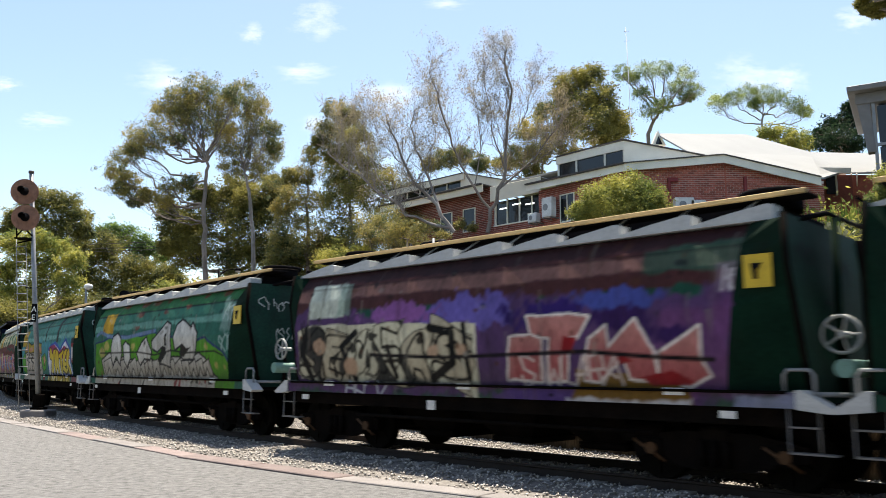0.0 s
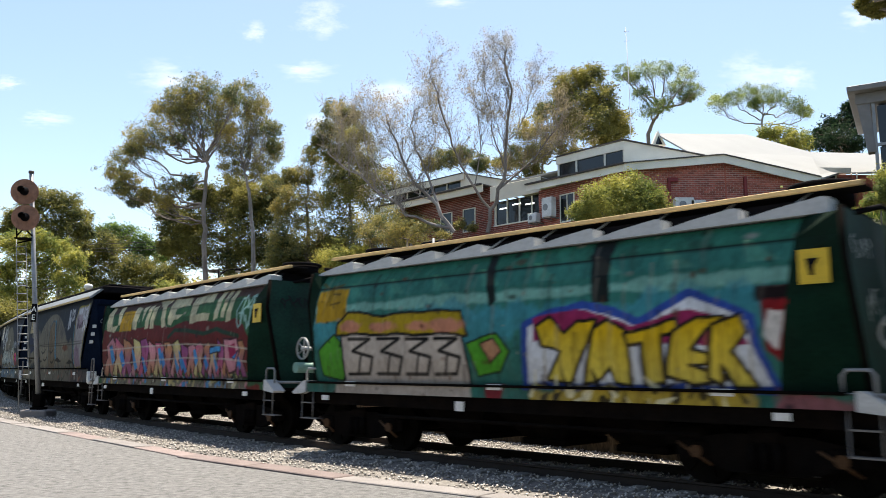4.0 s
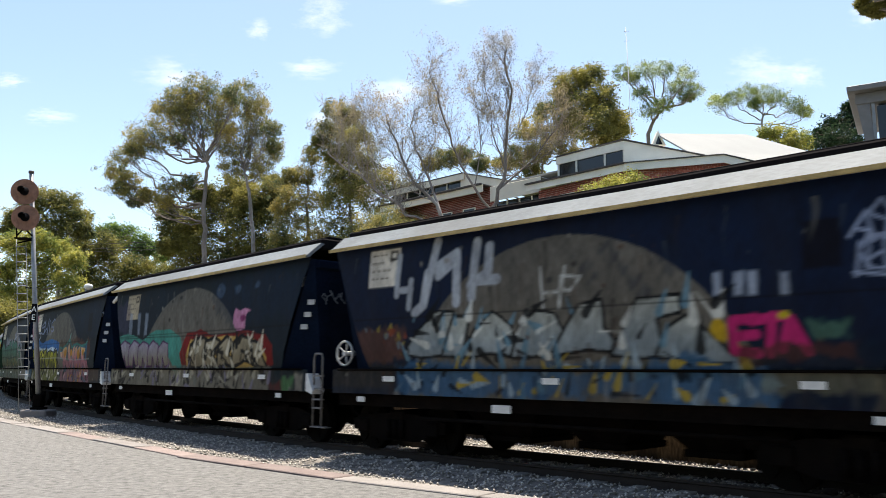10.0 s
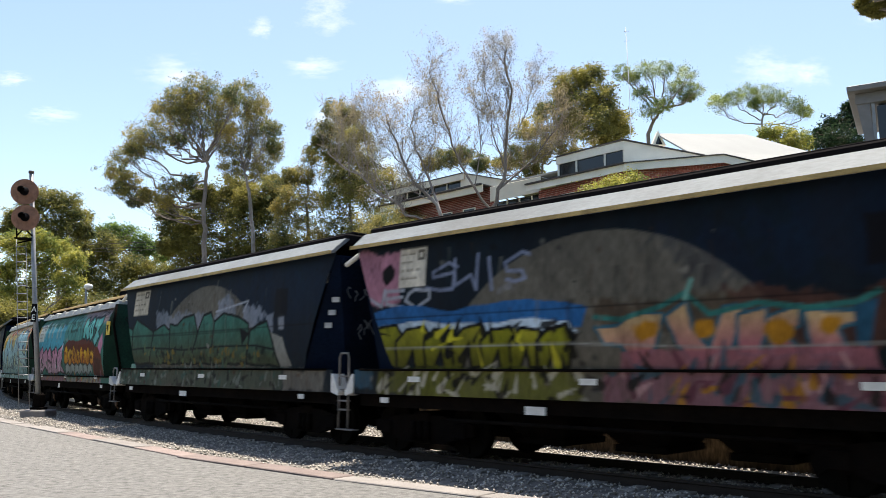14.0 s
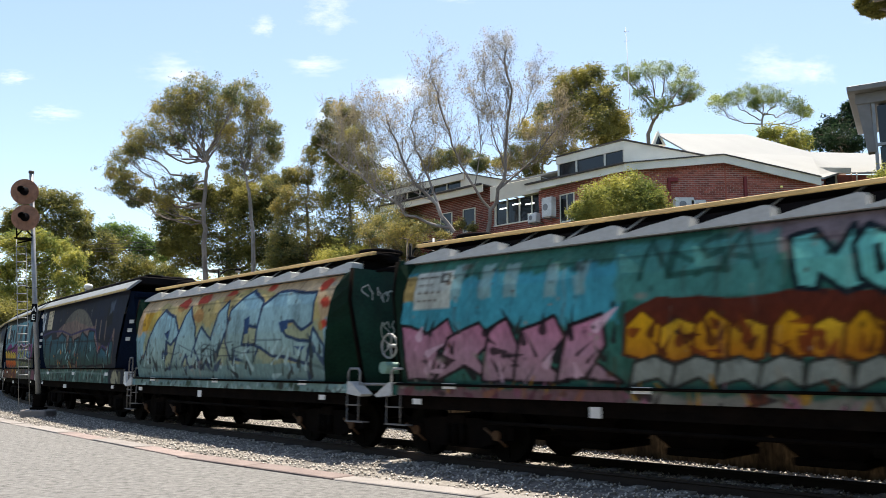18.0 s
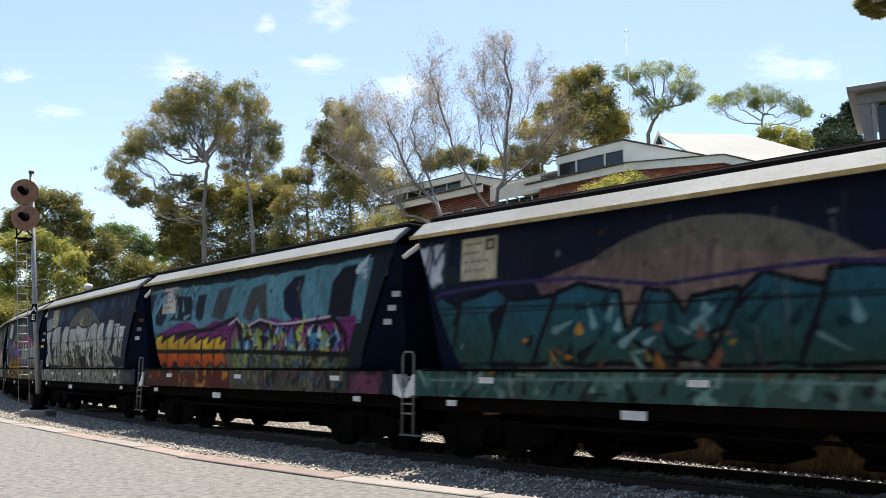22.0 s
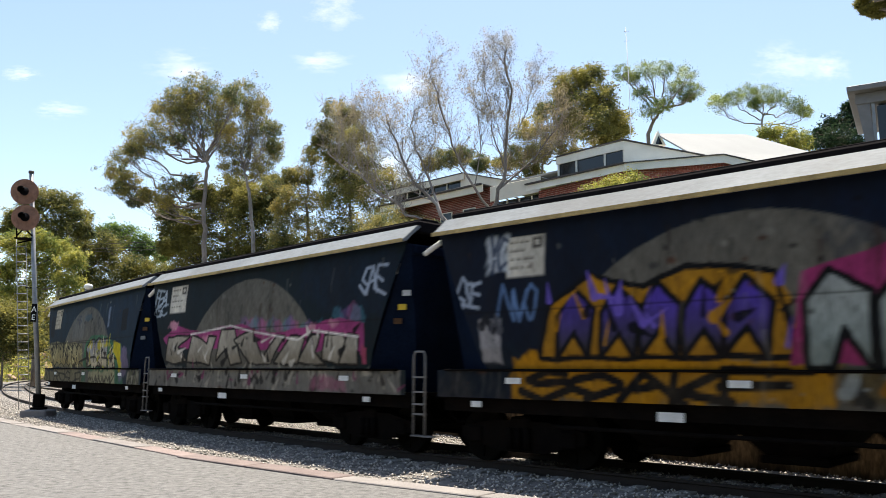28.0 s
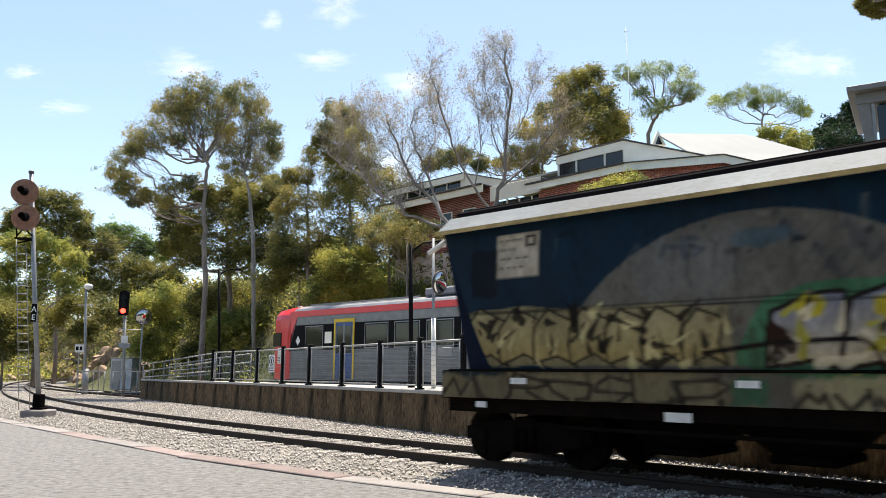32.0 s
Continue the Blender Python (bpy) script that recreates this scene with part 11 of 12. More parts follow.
def overhang():
    """Tree beside the camera, of which only a spray of leaves hangs into view."""
    return plant("tree", "gum tree beside the yard with a hanging spray of leaves", "gum tree", "leaf_dark", "bark", [(13.5, 6.0, 0.0), (13.3, 6.2, 5.0), (12.0, 8.2, 10.2), (9.3, 12.9, 10.3)],
                 [(7.88, 14.0, 8.31, 0.08), (7.97, 14.0, 8.22, 0.09), (8.10, 14.0, 8.20, 0.10), (8.21, 14.0, 8.18, 0.10), (8.11, 14.0, 8.36, 0.13), (8.30, 14.0, 8.34, 0.13), (8.7, 13.9, 9.0, 0.3), (9.2, 13.6, 9.6, 0.4), (9.6, 12.5, 10.4, 0.9), (10.5, 11.0, 11.0, 1.4), (12.0, 8.5, 11.8, 2.0), (13.5, 6.0, 12.5, 2.4), (14.5, 3.5, 11.5, 2.0), (11.5, 4.5, 12.0, 1.8)], 0.2, 0.08, 0.24)


overhang()


def tufts(name, label, leaf, n, region, h, seed):
    """Blades of grass on the slope; region: along and offset ranges by the platform track."""
    rng = np.random.default_rng(seed)
    s, o = rng.uniform(region[0], region[1], n), rng.uniform(region[2], region[3], n)
    g, x, y, th = LOOP
    t = np.interp(s, g, th)
    X, Y = np.interp(s, g, x) - np.sin(t) * o, np.interp(s, g, y) + np.cos(t) * o
    keep = np.sin(X * 0.9 + 2 * np.sin(Y * 0.5 + seed)) + rng.normal(0, 0.5, n) > -0.5
    X, Y = X[keep], Y[keep]
    Z = ground_z(X, Y)
    n = len(X)
    base = np.stack([X, Y, Z - 0.03], -1)
    a = rng.uniform(0, 6.28, n)
    side = np.stack([np.cos(a), np.sin(a), 0 * a], -1) * 0.035
    tip = base + np.stack([rng.normal(0, 0.25, n) * h, rng.normal(0, 0.25, n) * h, h * rng.uniform(0.5, 1.2, n)], -1)
    V = np.stack([base - side, base + side, tip], 1).reshape(-1, 3)
    tagged(new(name, soup(name, V, 3, M[leaf])), label, "grass", kind="stuff")


tufts("green_grass", "long green grass on the railway bank", "grass", 16000, (-6, 26, 3.6, 12), 0.75, 3)
tufts("dry_grass", "dry straw-coloured grass on the bank", "drygrass", 14000, (-26, 0, 4.2, 12), 0.4, 4)
tufts("dry_grass", "dry straw-coloured grass above the cutting", "drygrass", 12000, (-95, -26, 3.6, 13), 0.5, 9)


def scrub(name, label, leaf, n, line, region, h, size, seed):
    """Low leafy undergrowth: clumps of leaves over a stretch of the banks."""
    rng = np.random.default_rng(seed)
    k = 40
    m = n // k
    s, o = rng.uniform(region[0], region[1], m), rng.uniform(region[2], region[3], m)
    g, x, y, th = line
    t = np.interp(s, g, th)
    X, Y = np.interp(s, g, x) - np.sin(t) * o, np.interp(s, g, y) + np.cos(t) * o
    Z = ground_z(X, Y)
    r = h * rng.uniform(0.4, 1.0, m)
    C = np.repeat(np.stack([X, Y, Z + r * 0.5], -1), k, axis=0)
    L = C + rng.normal(0, 1, (m * k, 3)) * np.repeat(r, k)[:, None] * np.array([0.55, 0.55, 0.4])
    L[:, 2] = np.maximum(L[:, 2], np.repeat(Z, k) - 0.1)
    d = rng.normal(0, 1, L.shape)
    d /= np.linalg.norm(d, axis=1)[:, None]
    sd = np.cross(d, rng.normal(0, 1, L.shape))
    sd /= np.linalg.norm(sd, axis=1)[:, None] + 1e-9
    ln = size * rng.uniform(0.6, 1.3, (len(L), 1))
    V = np.stack([L - d * ln, L + sd * ln * 0.35, L + d * ln, L - sd * ln * 0.35], 1).reshape(-1, 3)
    tagged(new(name, soup(name, V, 4, M[leaf])), label, "undergrowth", kind="stuff")


scrub("undergrowth", "leafy green undergrowth on the bank behind the railcar", "leaf_bright", 26000, LOOP, (-28, 26, 3.6, 13), 1.3, 0.13, 21)
scrub("undergrowth", "dark scrub on the bank below the gums", "leaf_dark", 16000, LOOP, (-40, 10, 5.5, 16), 1.6, 0.16, 22)
scrub("undergrowth", "scrub on the slope of the cutting", "leaf_gum", 20000, LOOP, (-120, -22, 7, 24), 1.8, 0.24, 23)
scrub("undergrowth", "green scrub above the rocks of the cutting", "leaf_bright", 14000, LOOP, (-100, -22, 8, 20), 1.5, 0.2, 24)
scrub("undergrowth", "scrub on the outer side of the far curve", "leaf_dark", 14000, MAIN, (-150, -58, -20, -6), 1.8, 0.26, 25)


scrub("undergrowth", "green scrub over the rock face of the cutting", "leaf_bright", 22000, MAIN, (-150, -55, -24, -4), 2.2, 0.3, 26)
scrub("undergrowth", "olive scrub closing the far end of the cutting", "leaf_gum", 26000, MAIN, (-180, -146, -25, 40), 3.0, 0.42, 27)


def rocks():
    """Broken rock face of the cutting behind the far curve."""
    rng = random.Random(12)
    c = thing("rock_face", pose(0, 0, 0), "broken brown rock of the railway cutting", "rock")
    for k in range(290):
        if k < 110:
            (x, y, _), size = on(LOOP, rng.uniform(-100, -22), rng.uniform(3.2, 8.0)), rng.uniform(0.3, 0.85)
        elif k < 200:
            (x, y, _), size = on(MAIN, rng.uniform(-140, -58), -rng.uniform(4.5, 11)), rng.uniform(0.5, 1.3)
        else:
            x, y, size = rng.uniform(-92, -32), rng.uniform(145.5, 153), rng.uniform(0.7, 1.9)
        z = float(ground_z(np.array([x]), np.array([y]))[0])
        bm = bmesh.new()
        bmesh.ops.create_icosphere(bm, subdivisions=2, radius=size)
        for v in bm.verts:
            f = 1 + 0.6 * noise.noise(v.co * 1.9 / max(size, 0.6) + Vector((k * 3.1, 0, 0)))
            v.co = Vector((v.co.x * f, v.co.y * f, v.co.z * f * 0.8))
        o2 = link("rock", bm, M["rock"], c)
        o2.matrix_basis = pose(x, y, z, rng.uniform(0, 90), rng.uniform(0, 90), rng.uniform(0, 360))


rocks()


# ---- clouds, drifting slowly ----
def cloud_mat():
    m = bpy.data.materials.new("cloud")
    m.use_nodes = True
    nt = m.node_tree
    N, L = nt.nodes.new, nt.links.new
    nt.nodes.remove(nt.nodes["Principled BSDF"])
    tc, ns, gr, mul, rng, tr, em, mix = (N(k) for k in ("ShaderNodeTexCoord", "ShaderNodeTexNoise", "ShaderNodeTexGradient", "ShaderNodeMath", "ShaderNodeMapRange", "ShaderNodeBsdfTransparent", "ShaderNodeEmission", "ShaderNodeMixShader"))
    info, add = N("ShaderNodeObjectInfo"), N("ShaderNodeVectorMath")
    mp = N("ShaderNodeMapping")
    mp.inputs["Scale"].default_value = (1.0, 1.5, 1.0)
    L(tc.outputs["Object"], mp.inputs["Vector"])
    add.operation = "ADD"
    L(mp.outputs[0], add.inputs[0])
    sc = N("ShaderNodeMath")
    sc.operation = "MULTIPLY"
    sc.inputs[1].default_value = 40.0
    L(info.outputs["Random"], sc.inputs[0])
    L(sc.outputs[0], add.inputs[1])
    ns.inputs["Scale"].default_value, ns.inputs["Detail"].default_value, ns.inputs["Roughness"].default_value = 1.5, 9.0, 0.66
    L(add.outputs[0], ns.inputs["Vector"])
    gr.gradient_type = "SPHERICAL"
    L(tc.outputs["Object"], gr.inputs["Vector"])
    mul.operation = "MULTIPLY_ADD"
    L(gr.outputs["Fac"], mul.inputs[0])
    mul.inputs[1].default_value = 0.42
    L(ns.outputs[0], mul.inputs[2])
    rng.inputs["From Min"].default_value, rng.inputs["From Max"].default_value = 0.62, 0.98
    rng.inputs["To Max"].default_value = 0.36
    L(mul.outputs[0], rng.inputs["Value"])
    edge = N("ShaderNodeMath")
    edge.operation = "MULTIPLY"
    L(rng.outputs[0], edge.inputs[0])
    r2 = N("ShaderNodeMapRange")
    r2.inputs["From Max"].default_value = 0.6
    L(gr.outputs["Fac"], r2.inputs["Value"])
    L(r2.outputs[0], edge.inputs[1])
    em.inputs["Color"].default_value, em.inputs["Strength"].default_value = (1, 1, 1, 1), 0.85
    L(edge.outputs[0], mix.inputs[0])
    L(tr.outputs[0], mix.inputs[1])
    L(em.outputs[0], mix.inputs[2])
    L(mix.outputs[0], nt.nodes["Material Output"].inputs["Surface"])
    return m


CLOUDS = []
CLOUD = cloud_mat()
for (x0, y0, z0), (x1, y1, z1), w, h in (
    ((-924.0, 2500.0, 955.0), (-861.0, 2500.0, 999.0), 134, 61),
    ((-1318.0, 2500.0, 813.0), (-1257.0, 2500.0, 855.0), 98, 29),
    ((-461.0, 2500.0, 982.0), (-397.0, 2500.0, 1026.0), 107, 39),
    ((-430.0, 2500.0, 1167.0), (-365.0, 2500.0, 1212.0), 107, 71),
    ((6.0, 2500.0, 1231.0), (72.0, 2500.0, 1276.0), 80, 25),
    ((991.0, 2500.0, 979.0), (1147.0, 2500.0, 1030.0), 134, 71),
    ((1139.0, 2500.0, 961.0), (1296.0, 2500.0, 1011.0), 80, 54),
    ((1371.0, 2500.0, 1181.0), (1530.0, 2500.0, 1232.0), 80, 43),
    ((-645.0, 2500.0, 1116.0), (-581.0, 2500.0, 1160.0), 54, 36),
    ((-409.0, 2500.0, 804.0), (-345.0, 2500.0, 847.0), 71, 36),
    ((-247.0, 2500.0, 596.0), (-183.0, 2500.0, 638.0), 161, 143),
    ((-179.0, 2500.0, 902.0), (-114.0, 2500.0, 946.0), 107, 54),
    ((-1459.0, 2500.0, 932.0), (-1398.0, 2500.0, 975.0), 71, 25)):
    bm = bmesh.new()
    bmesh.ops.create_circle(bm, cap_ends=True, segments=24, radius=1.0)
    o = link("cloud", bm, CLOUD)
    o.scale = (w * 1.3, h * 1.4, 1)
    tagged(o, "thin white wisp of cloud in the blue sky", "cloud", "clouds", "stuff")
    CLOUDS.append((o, pose(x0, y0, z0, 100, 0, 0), pose(x1, y1, z1, 100, 0, 0)))


# ---- signal mast beside the track ----
def signal_mast():
    s = thing("signal_mast", pose(-13.3, 26.6, -0.14), "grey signal mast with two rusty round targets and a ladder", "railway signal")
    lean = lambda z: -0.115 * z
    part("plinth", bx(-0.42, 0.42, -0.4, 0.4, -0.1, 0.22, 0.04), M["slab"], s, "concrete block")
    bm = bmesh.new()
    box(bm, -0.2, 0.2, -0.2, 0.2, 0.2, 0.3, 0.02)
    box(bm, -0.16, 0.12, -0.16, 0.16, 0.3, 0.72, 0.03)
    part("base_box", bm, M["under"], s)
    part("pole", tb([(0, 0, 0.3), (lean(4), 0, 4.0), (lean(8.2), 0, 8.25)], 0.085, 12, 0.07), M["galv"], s)
    part("pole_cap", tb([(lean(8.2), 0, 8.22), (lean(8.24), 0, 8.3)], 0.09, 12), M["trim_dark"], s)
    for z in (7.52, 6.62):
        x = lean(z) - 0.14
        bm = bmesh.new()
        disc(bm, (0, 0, 0), (0, 1, 0), 0.44, 0.025, 36)
        t = part("target", bm, M["rust"], s, "round rust-brown signal target")
        t.matrix_basis = pose(x, -0.2, z, 4, 0, 14)
        bm = bmesh.new()
        tube(bm, [(0, 0, 0), (0, -0.1, 0)], 0.13, 16)
        part("lens_housing", bm, M["black_paint"], t)
        bm = bmesh.new()
        n = 18
        rings = []
        for k, (y, r) in enumerate(((-0.06, 0.14), (-0.5, 0.115))):
            rings.append([bm.verts.new((r * math.cos(a), y, r * math.sin(a) + 0.02)) for a in np.linspace(-0.5, math.pi + 0.5, n)])
            rings.append([bm.verts.new((r * 0.9 * math.cos(a), y, r * 0.9 * math.sin(a) + 0.02)) for a in np.linspace(-0.5, math.pi + 0.5, n)])
        for k in range(n - 1):
            bm.faces.new((rings[0][k], rings[0][k + 1], rings[2][k + 1], rings[2][k]))
            bm.faces.new((rings[1][k + 1], rings[1][k], rings[3][k], rings[3][k + 1]))
            bm.faces.new((rings[2][k], rings[2][k + 1], rings[3][k + 1], rings[3][k]))
        part("hood", bm, M["black_paint"], t)
        part("target_bracket", tb([(0, 0, 0), (0.1, 0.22, 0)], 0.04, 6), M["under"], t)
    bm = bmesh.new()
    z = 5.92
    for a, b in (((-0.5, z), (0.0, z)), ((-0.5, z), (-0.5, z + 0.55)), ((-0.5, z + 0.1), (-0.25, z + 0.35)), ((-0.25, z + 0.35), (0.02, z + 0.1)), ((-0.5, z - 0.16), (0.0, z - 0.05))):
        tube(bm, [(lean(a[1]) + a[0], -0.1, a[1]), (lean(b[1]) + b[0], -0.1, b[1])], 0.025, 6)
    box(bm, lean(z) - 0.5, lean(z) - 0.05, -0.3, 0.15, z - 0.03, z + 0.01)
    part("maintenance_step", bm, M["under"], s)
    for dx in (-0.62, -0.26):
        part("ladder_rail", tb([(lean(0.3) + dx, 0, 0.2), (lean(6) + dx * 0.9, 0, 5.9)], 0.011, 5), M["galv"], s)
    for k in range(17):
        zz = 1.35 + k * 0.27
        part("rung", tb([(lean(zz) - 0.62, 0, zz), (lean(zz) - 0.25, 0, zz)], 0.016, 5), M["galv"], s)
    for zz in (1.9, 4.25):
        part("ladder_stay", tb([(lean(zz) - 0.3, 0, zz), (lean(zz) + 0.1, 0, zz)], 0.02, 5), M["under"], s)
    bm = bmesh.new()
    box(bm, -0.09, 0.09, -0.01, 0, -0.3, 0.3)
    p = part("letter_plate", bm, M["black_paint"], s, "small black plate with white letters")
    p.matrix_basis = pose(lean(3.4), -0.085, 3.4)
    for ch, zz in (("A", 0.03), ("E", -0.24)):
        cu = bpy.data.curves.new("letter", "FONT")
        cu.body, cu.size, cu.extrude, cu.align_x = ch, 0.27, 0.003, "CENTER"
        me = bpy.data.meshes.new_from_object(new("letter_curve", cu))
        bpy.data.objects.remove(bpy.data.objects["letter_curve"])
        me.materials.append(M["white"])
        o = new("letter", me)
        o.parent, o.matrix_basis = p, pose(0, -0.014, zz, 90, 0, 0)


signal_mast()


# ---- platform fence ----
def fence():
    f = thing("platform_fence", pose(0, 0, 0), "galvanised mesh fence with black posts along the platform edge", "fence")
    spots = [9.70, 11.96, 14.49, 17.10, 19.55, 22.14, 24.67, 26.92, 28.96, 30.95, 32.95, 34.95, 36.95, 38.95]
    pts = []
    post = None
    for d in spots:
        p, t = along(WALL, d)
        x, y = p.x - t.y * 0.25, p.y + t.x * 0.25
        pts.append(Vector((x, y, 0)))
        ang = math.degrees(math.atan2(t.y, t.x))
        if post is None:
            bm = bmesh.new()
            box(bm, -0.06, 0.06, -0.06, 0.06, PLAT, PLAT + 1.34, 0.012)
            box(bm, -0.08, 0.08, -0.08, 0.08, PLAT + 1.34, PLAT + 1.4, 0.02)
            box(bm, -0.1, 0.1, -0.1, 0.1, PLAT, PLAT + 0.05, 0.01)
            post = part("post", bm, M["black_paint"], f, "black painted post")
            post.matrix_basis = pose(x, y, 0, 0, 0, ang)
        else:
            share("post", post, f, pose(x, y, 0, 0, 0, ang))
    for a, b in zip(pts, pts[1:]):
        d = (b - a).normalized()
        a2, b2 = a + d * 0.1, b - d * 0.1
        bm = bmesh.new()
        for z, r in ((PLAT + 1.27, 0.028), (PLAT + 0.12, 0.02)):
            tube(bm, [a2 + Vector((0, 0, z)), b2 + Vector((0, 0, z))], r, 6)
        for q in (a2 + d * 0.06, b2 - d * 0.06):
            tube(bm, [q + Vector((0, 0, PLAT + 0.1)), q + Vector((0, 0, PLAT + 1.27))], 0.022, 6)
        fr = part("panel_frame", bm, M["galv"], f)
        wires = []
        L = (b2 - a2).length
        for k in range(1, int(L / 0.055)):
            q = a2 + d * k * 0.055
            n = Vector((d.y, -d.x, 0)) * 0.0
            e = d * 0.0025
            lo, hi = Vector((0, 0, PLAT + 0.12)), Vector((0, 0, PLAT + 1.27))
            wires += [q - e + lo, q + e + lo, q + e + hi, q - e + hi]
        for k in range(1, 9):
            z = PLAT + 0.12 + k * 0.13
            wires += [a2 + Vector((0, 0, z)), b2 + Vector((0, 0, z)), b2 + Vector((0, 0, z + 0.005)), a2 + Vector((0, 0, z + 0.005))]
        o = new("wire_mesh", soup("wire_mesh", np.array([tuple(v) for v in wires]), 4, M["galv"]))
        o.parent = fr
        tagged(o, kind="stuff")


fence()


def sign(x, y, z, w, h, rz, label, ring=False, bars_=3):
    s = thing("sign", pose(x, y, z, 0, 0, rz), label, "sign")
    part("board", bx(-w / 2, w / 2, 0, 0.015, 0, h, 0.004), M["white"], s)
    if ring:
        part("ring", tb([(0.32 * w * math.cos(a), -0.006, h * 0.64 + 0.32 * w * math.sin(a)) for a in np.linspace(0, 6.2832, 25)], 0.014, 5), M["black_paint"], s)
        part("symbol", bx(-0.06 * w, 0.06 * w, -0.008, -0.002, h * 0.5, h * 0.76), M["black_paint"], s)
    for k in range(bars_):
        part("text_bar", bx(-w * 0.38, w * (0.38 - 0.1 * (k % 2)), -0.006, -0.001, h * (0.08 + 0.1 * k), h * (0.12 + 0.1 * k)), M["trim_dark"], s)
    return s


sign(-6.45, 30.2, PLAT + 0.42, 0.5, 0.66, -53, "white notice with a black ring on the platform fence", True)
sign(-6.25, 30.55, PLAT + 0.75, 0.28, 0.6, -53, "narrow white notice on the platform fence", False, 4)


def ramp_rails():
    """Handrails of the ramp down from the platform's end, and the pipe gates at its foot."""
    r = thing("ramp_handrail", pose(0, 0, 0), "galvanised pipe handrails along the platform ramp", "handrail")
    for off, z0 in ((0.3, 0.0), (2.0, 0.0)):
        a, b = Vector((-17.2 + off * 0.7, 45.3 + off * 0.5, 0.95)), Vector((-10.6 + off * 0.8, 36.4 + off * 0.6, 2.1))
        for dz in (0.0, -0.45, -0.9):
            part("rail", tb([a + Vector((0, 0, 0.75 + dz * 0.8)), b + Vector((0, 0, dz * 0.9 + 0.1))], 0.028, 6), M["galv"], r)
        for k in range(7):
            q = a.lerp(b, k / 6)
            part("upright", tb([(q.x, q.y, PLAT), (q.x, q.y, a.lerp(b, k / 6).z + 0.75 - 0.65 * k / 6)], 0.028, 6), M["galv"], r)
    g = thing("pipe_gate", pose(0, 0, 0), "galvanised pipe barriers at the pedestrian crossing", "barrier")
    for x0, y0, x1, y1 in ((-22.9, 50.3, -20.9, 49.6), (-20.3, 49.4, -17.7, 47.6), (-21.2, 52.6, -18.4, 50.4)):
        a, b = Vector((x0, y0, -0.15)), Vector((x1, y1, -0.15))
        for z in (1.45, 0.2):
            part("rail", tb([a + Vector((0, 0, z)), b + Vector((0, 0, z))], 0.03, 6), M["galv"], g)
        for k in range(6):
            q = a.lerp(b, k / 5)
            part("baluster", tb([q, q + Vector((0, 0, 1.45))], 0.035 if k in (0, 5) else 0.026, 6), M["galv"], g)


ramp_rails()


def lamp_post(x, y, z, h, lean, style, label):
    l = thing("street_lamp", pose(x, y, z), label, "lamp post")
    if style == "black":
        part("pole", tb([(0, 0, 0), (lean * 0.5, 0, h * 0.5), (lean, 0, h)], 0.075, 10, 0.06), M["black_paint"], l)
        part("pole_base", tb([(0, 0, 0), (0.01, 0, 1.1)], 0.11, 10), M["black_paint"], l)
        part("arm", tb([(lean, 0, h - 0.45), (lean + 0.12, 0, h - 0.18), (lean + 0.4, 0, h + 0.02), (lean + 0.95, 0, h + 0.1)], 0.03, 8), M["black_paint"], l)
        bm = bmesh.new()
        tube(bm, [(lean + 1.0, 0, h + 0.14), (lean + 1.0, 0, h - 0.02)], 0.1, 14, 0.2)
        part("lamp_shade", bm, M["black_paint"], l)
        bm = bmesh.new()
        tube(bm, [(lean + 1.0, 0, h - 0.02), (lean + 1.0, 0, h - 0.1)], 0.15, 14, 0.1)
        part("diffuser", bm, M["lamp_head"], l)
    else:
        part("pole", tb([(0, 0, 0), (lean * 0.5, 0, h * 0.5), (lean, 0, h)], 0.12, 10, 0.07), M["galv"], l)
        part("pole_base", tb([(0, 0, 0), (0.0, 0, 1.6)], 0.17, 10), M["galv"], l)
        part("crossbar", tb([(lean * 0.9 - 0.5, 0, h * 0.83), (lean * 0.9 + 0.5, 0, h * 0.83)], 0.03, 6), M["galv"], l)
        bm = bmesh.new()
        bmesh.ops.create_uvsphere(bm, u_segments=16, v_segments=10, radius=0.24, matrix=Matrix.Diagonal((1.2, 1, 0.8, 1)))
        o = part("lamp_globe", bm, M["lamp_head"], l, smooth=True)
        o.matrix_basis = pose(lean + 0.14, 0, h + 0.05)


lamp_post(-22.63, 50.9, -0.14, 6.8, -0.42, "grey", "grey steel lamp post with a white globe lamp")
lamp_post(-11.4, 41.0, PLAT, 5.65, -0.3, "black", "black lamp post with a curved arm on the platform")
lamp_post(-0.94, 24.5, PLAT, 4.45, -0.08, "black", "black lamp post with a curved arm on the platform")


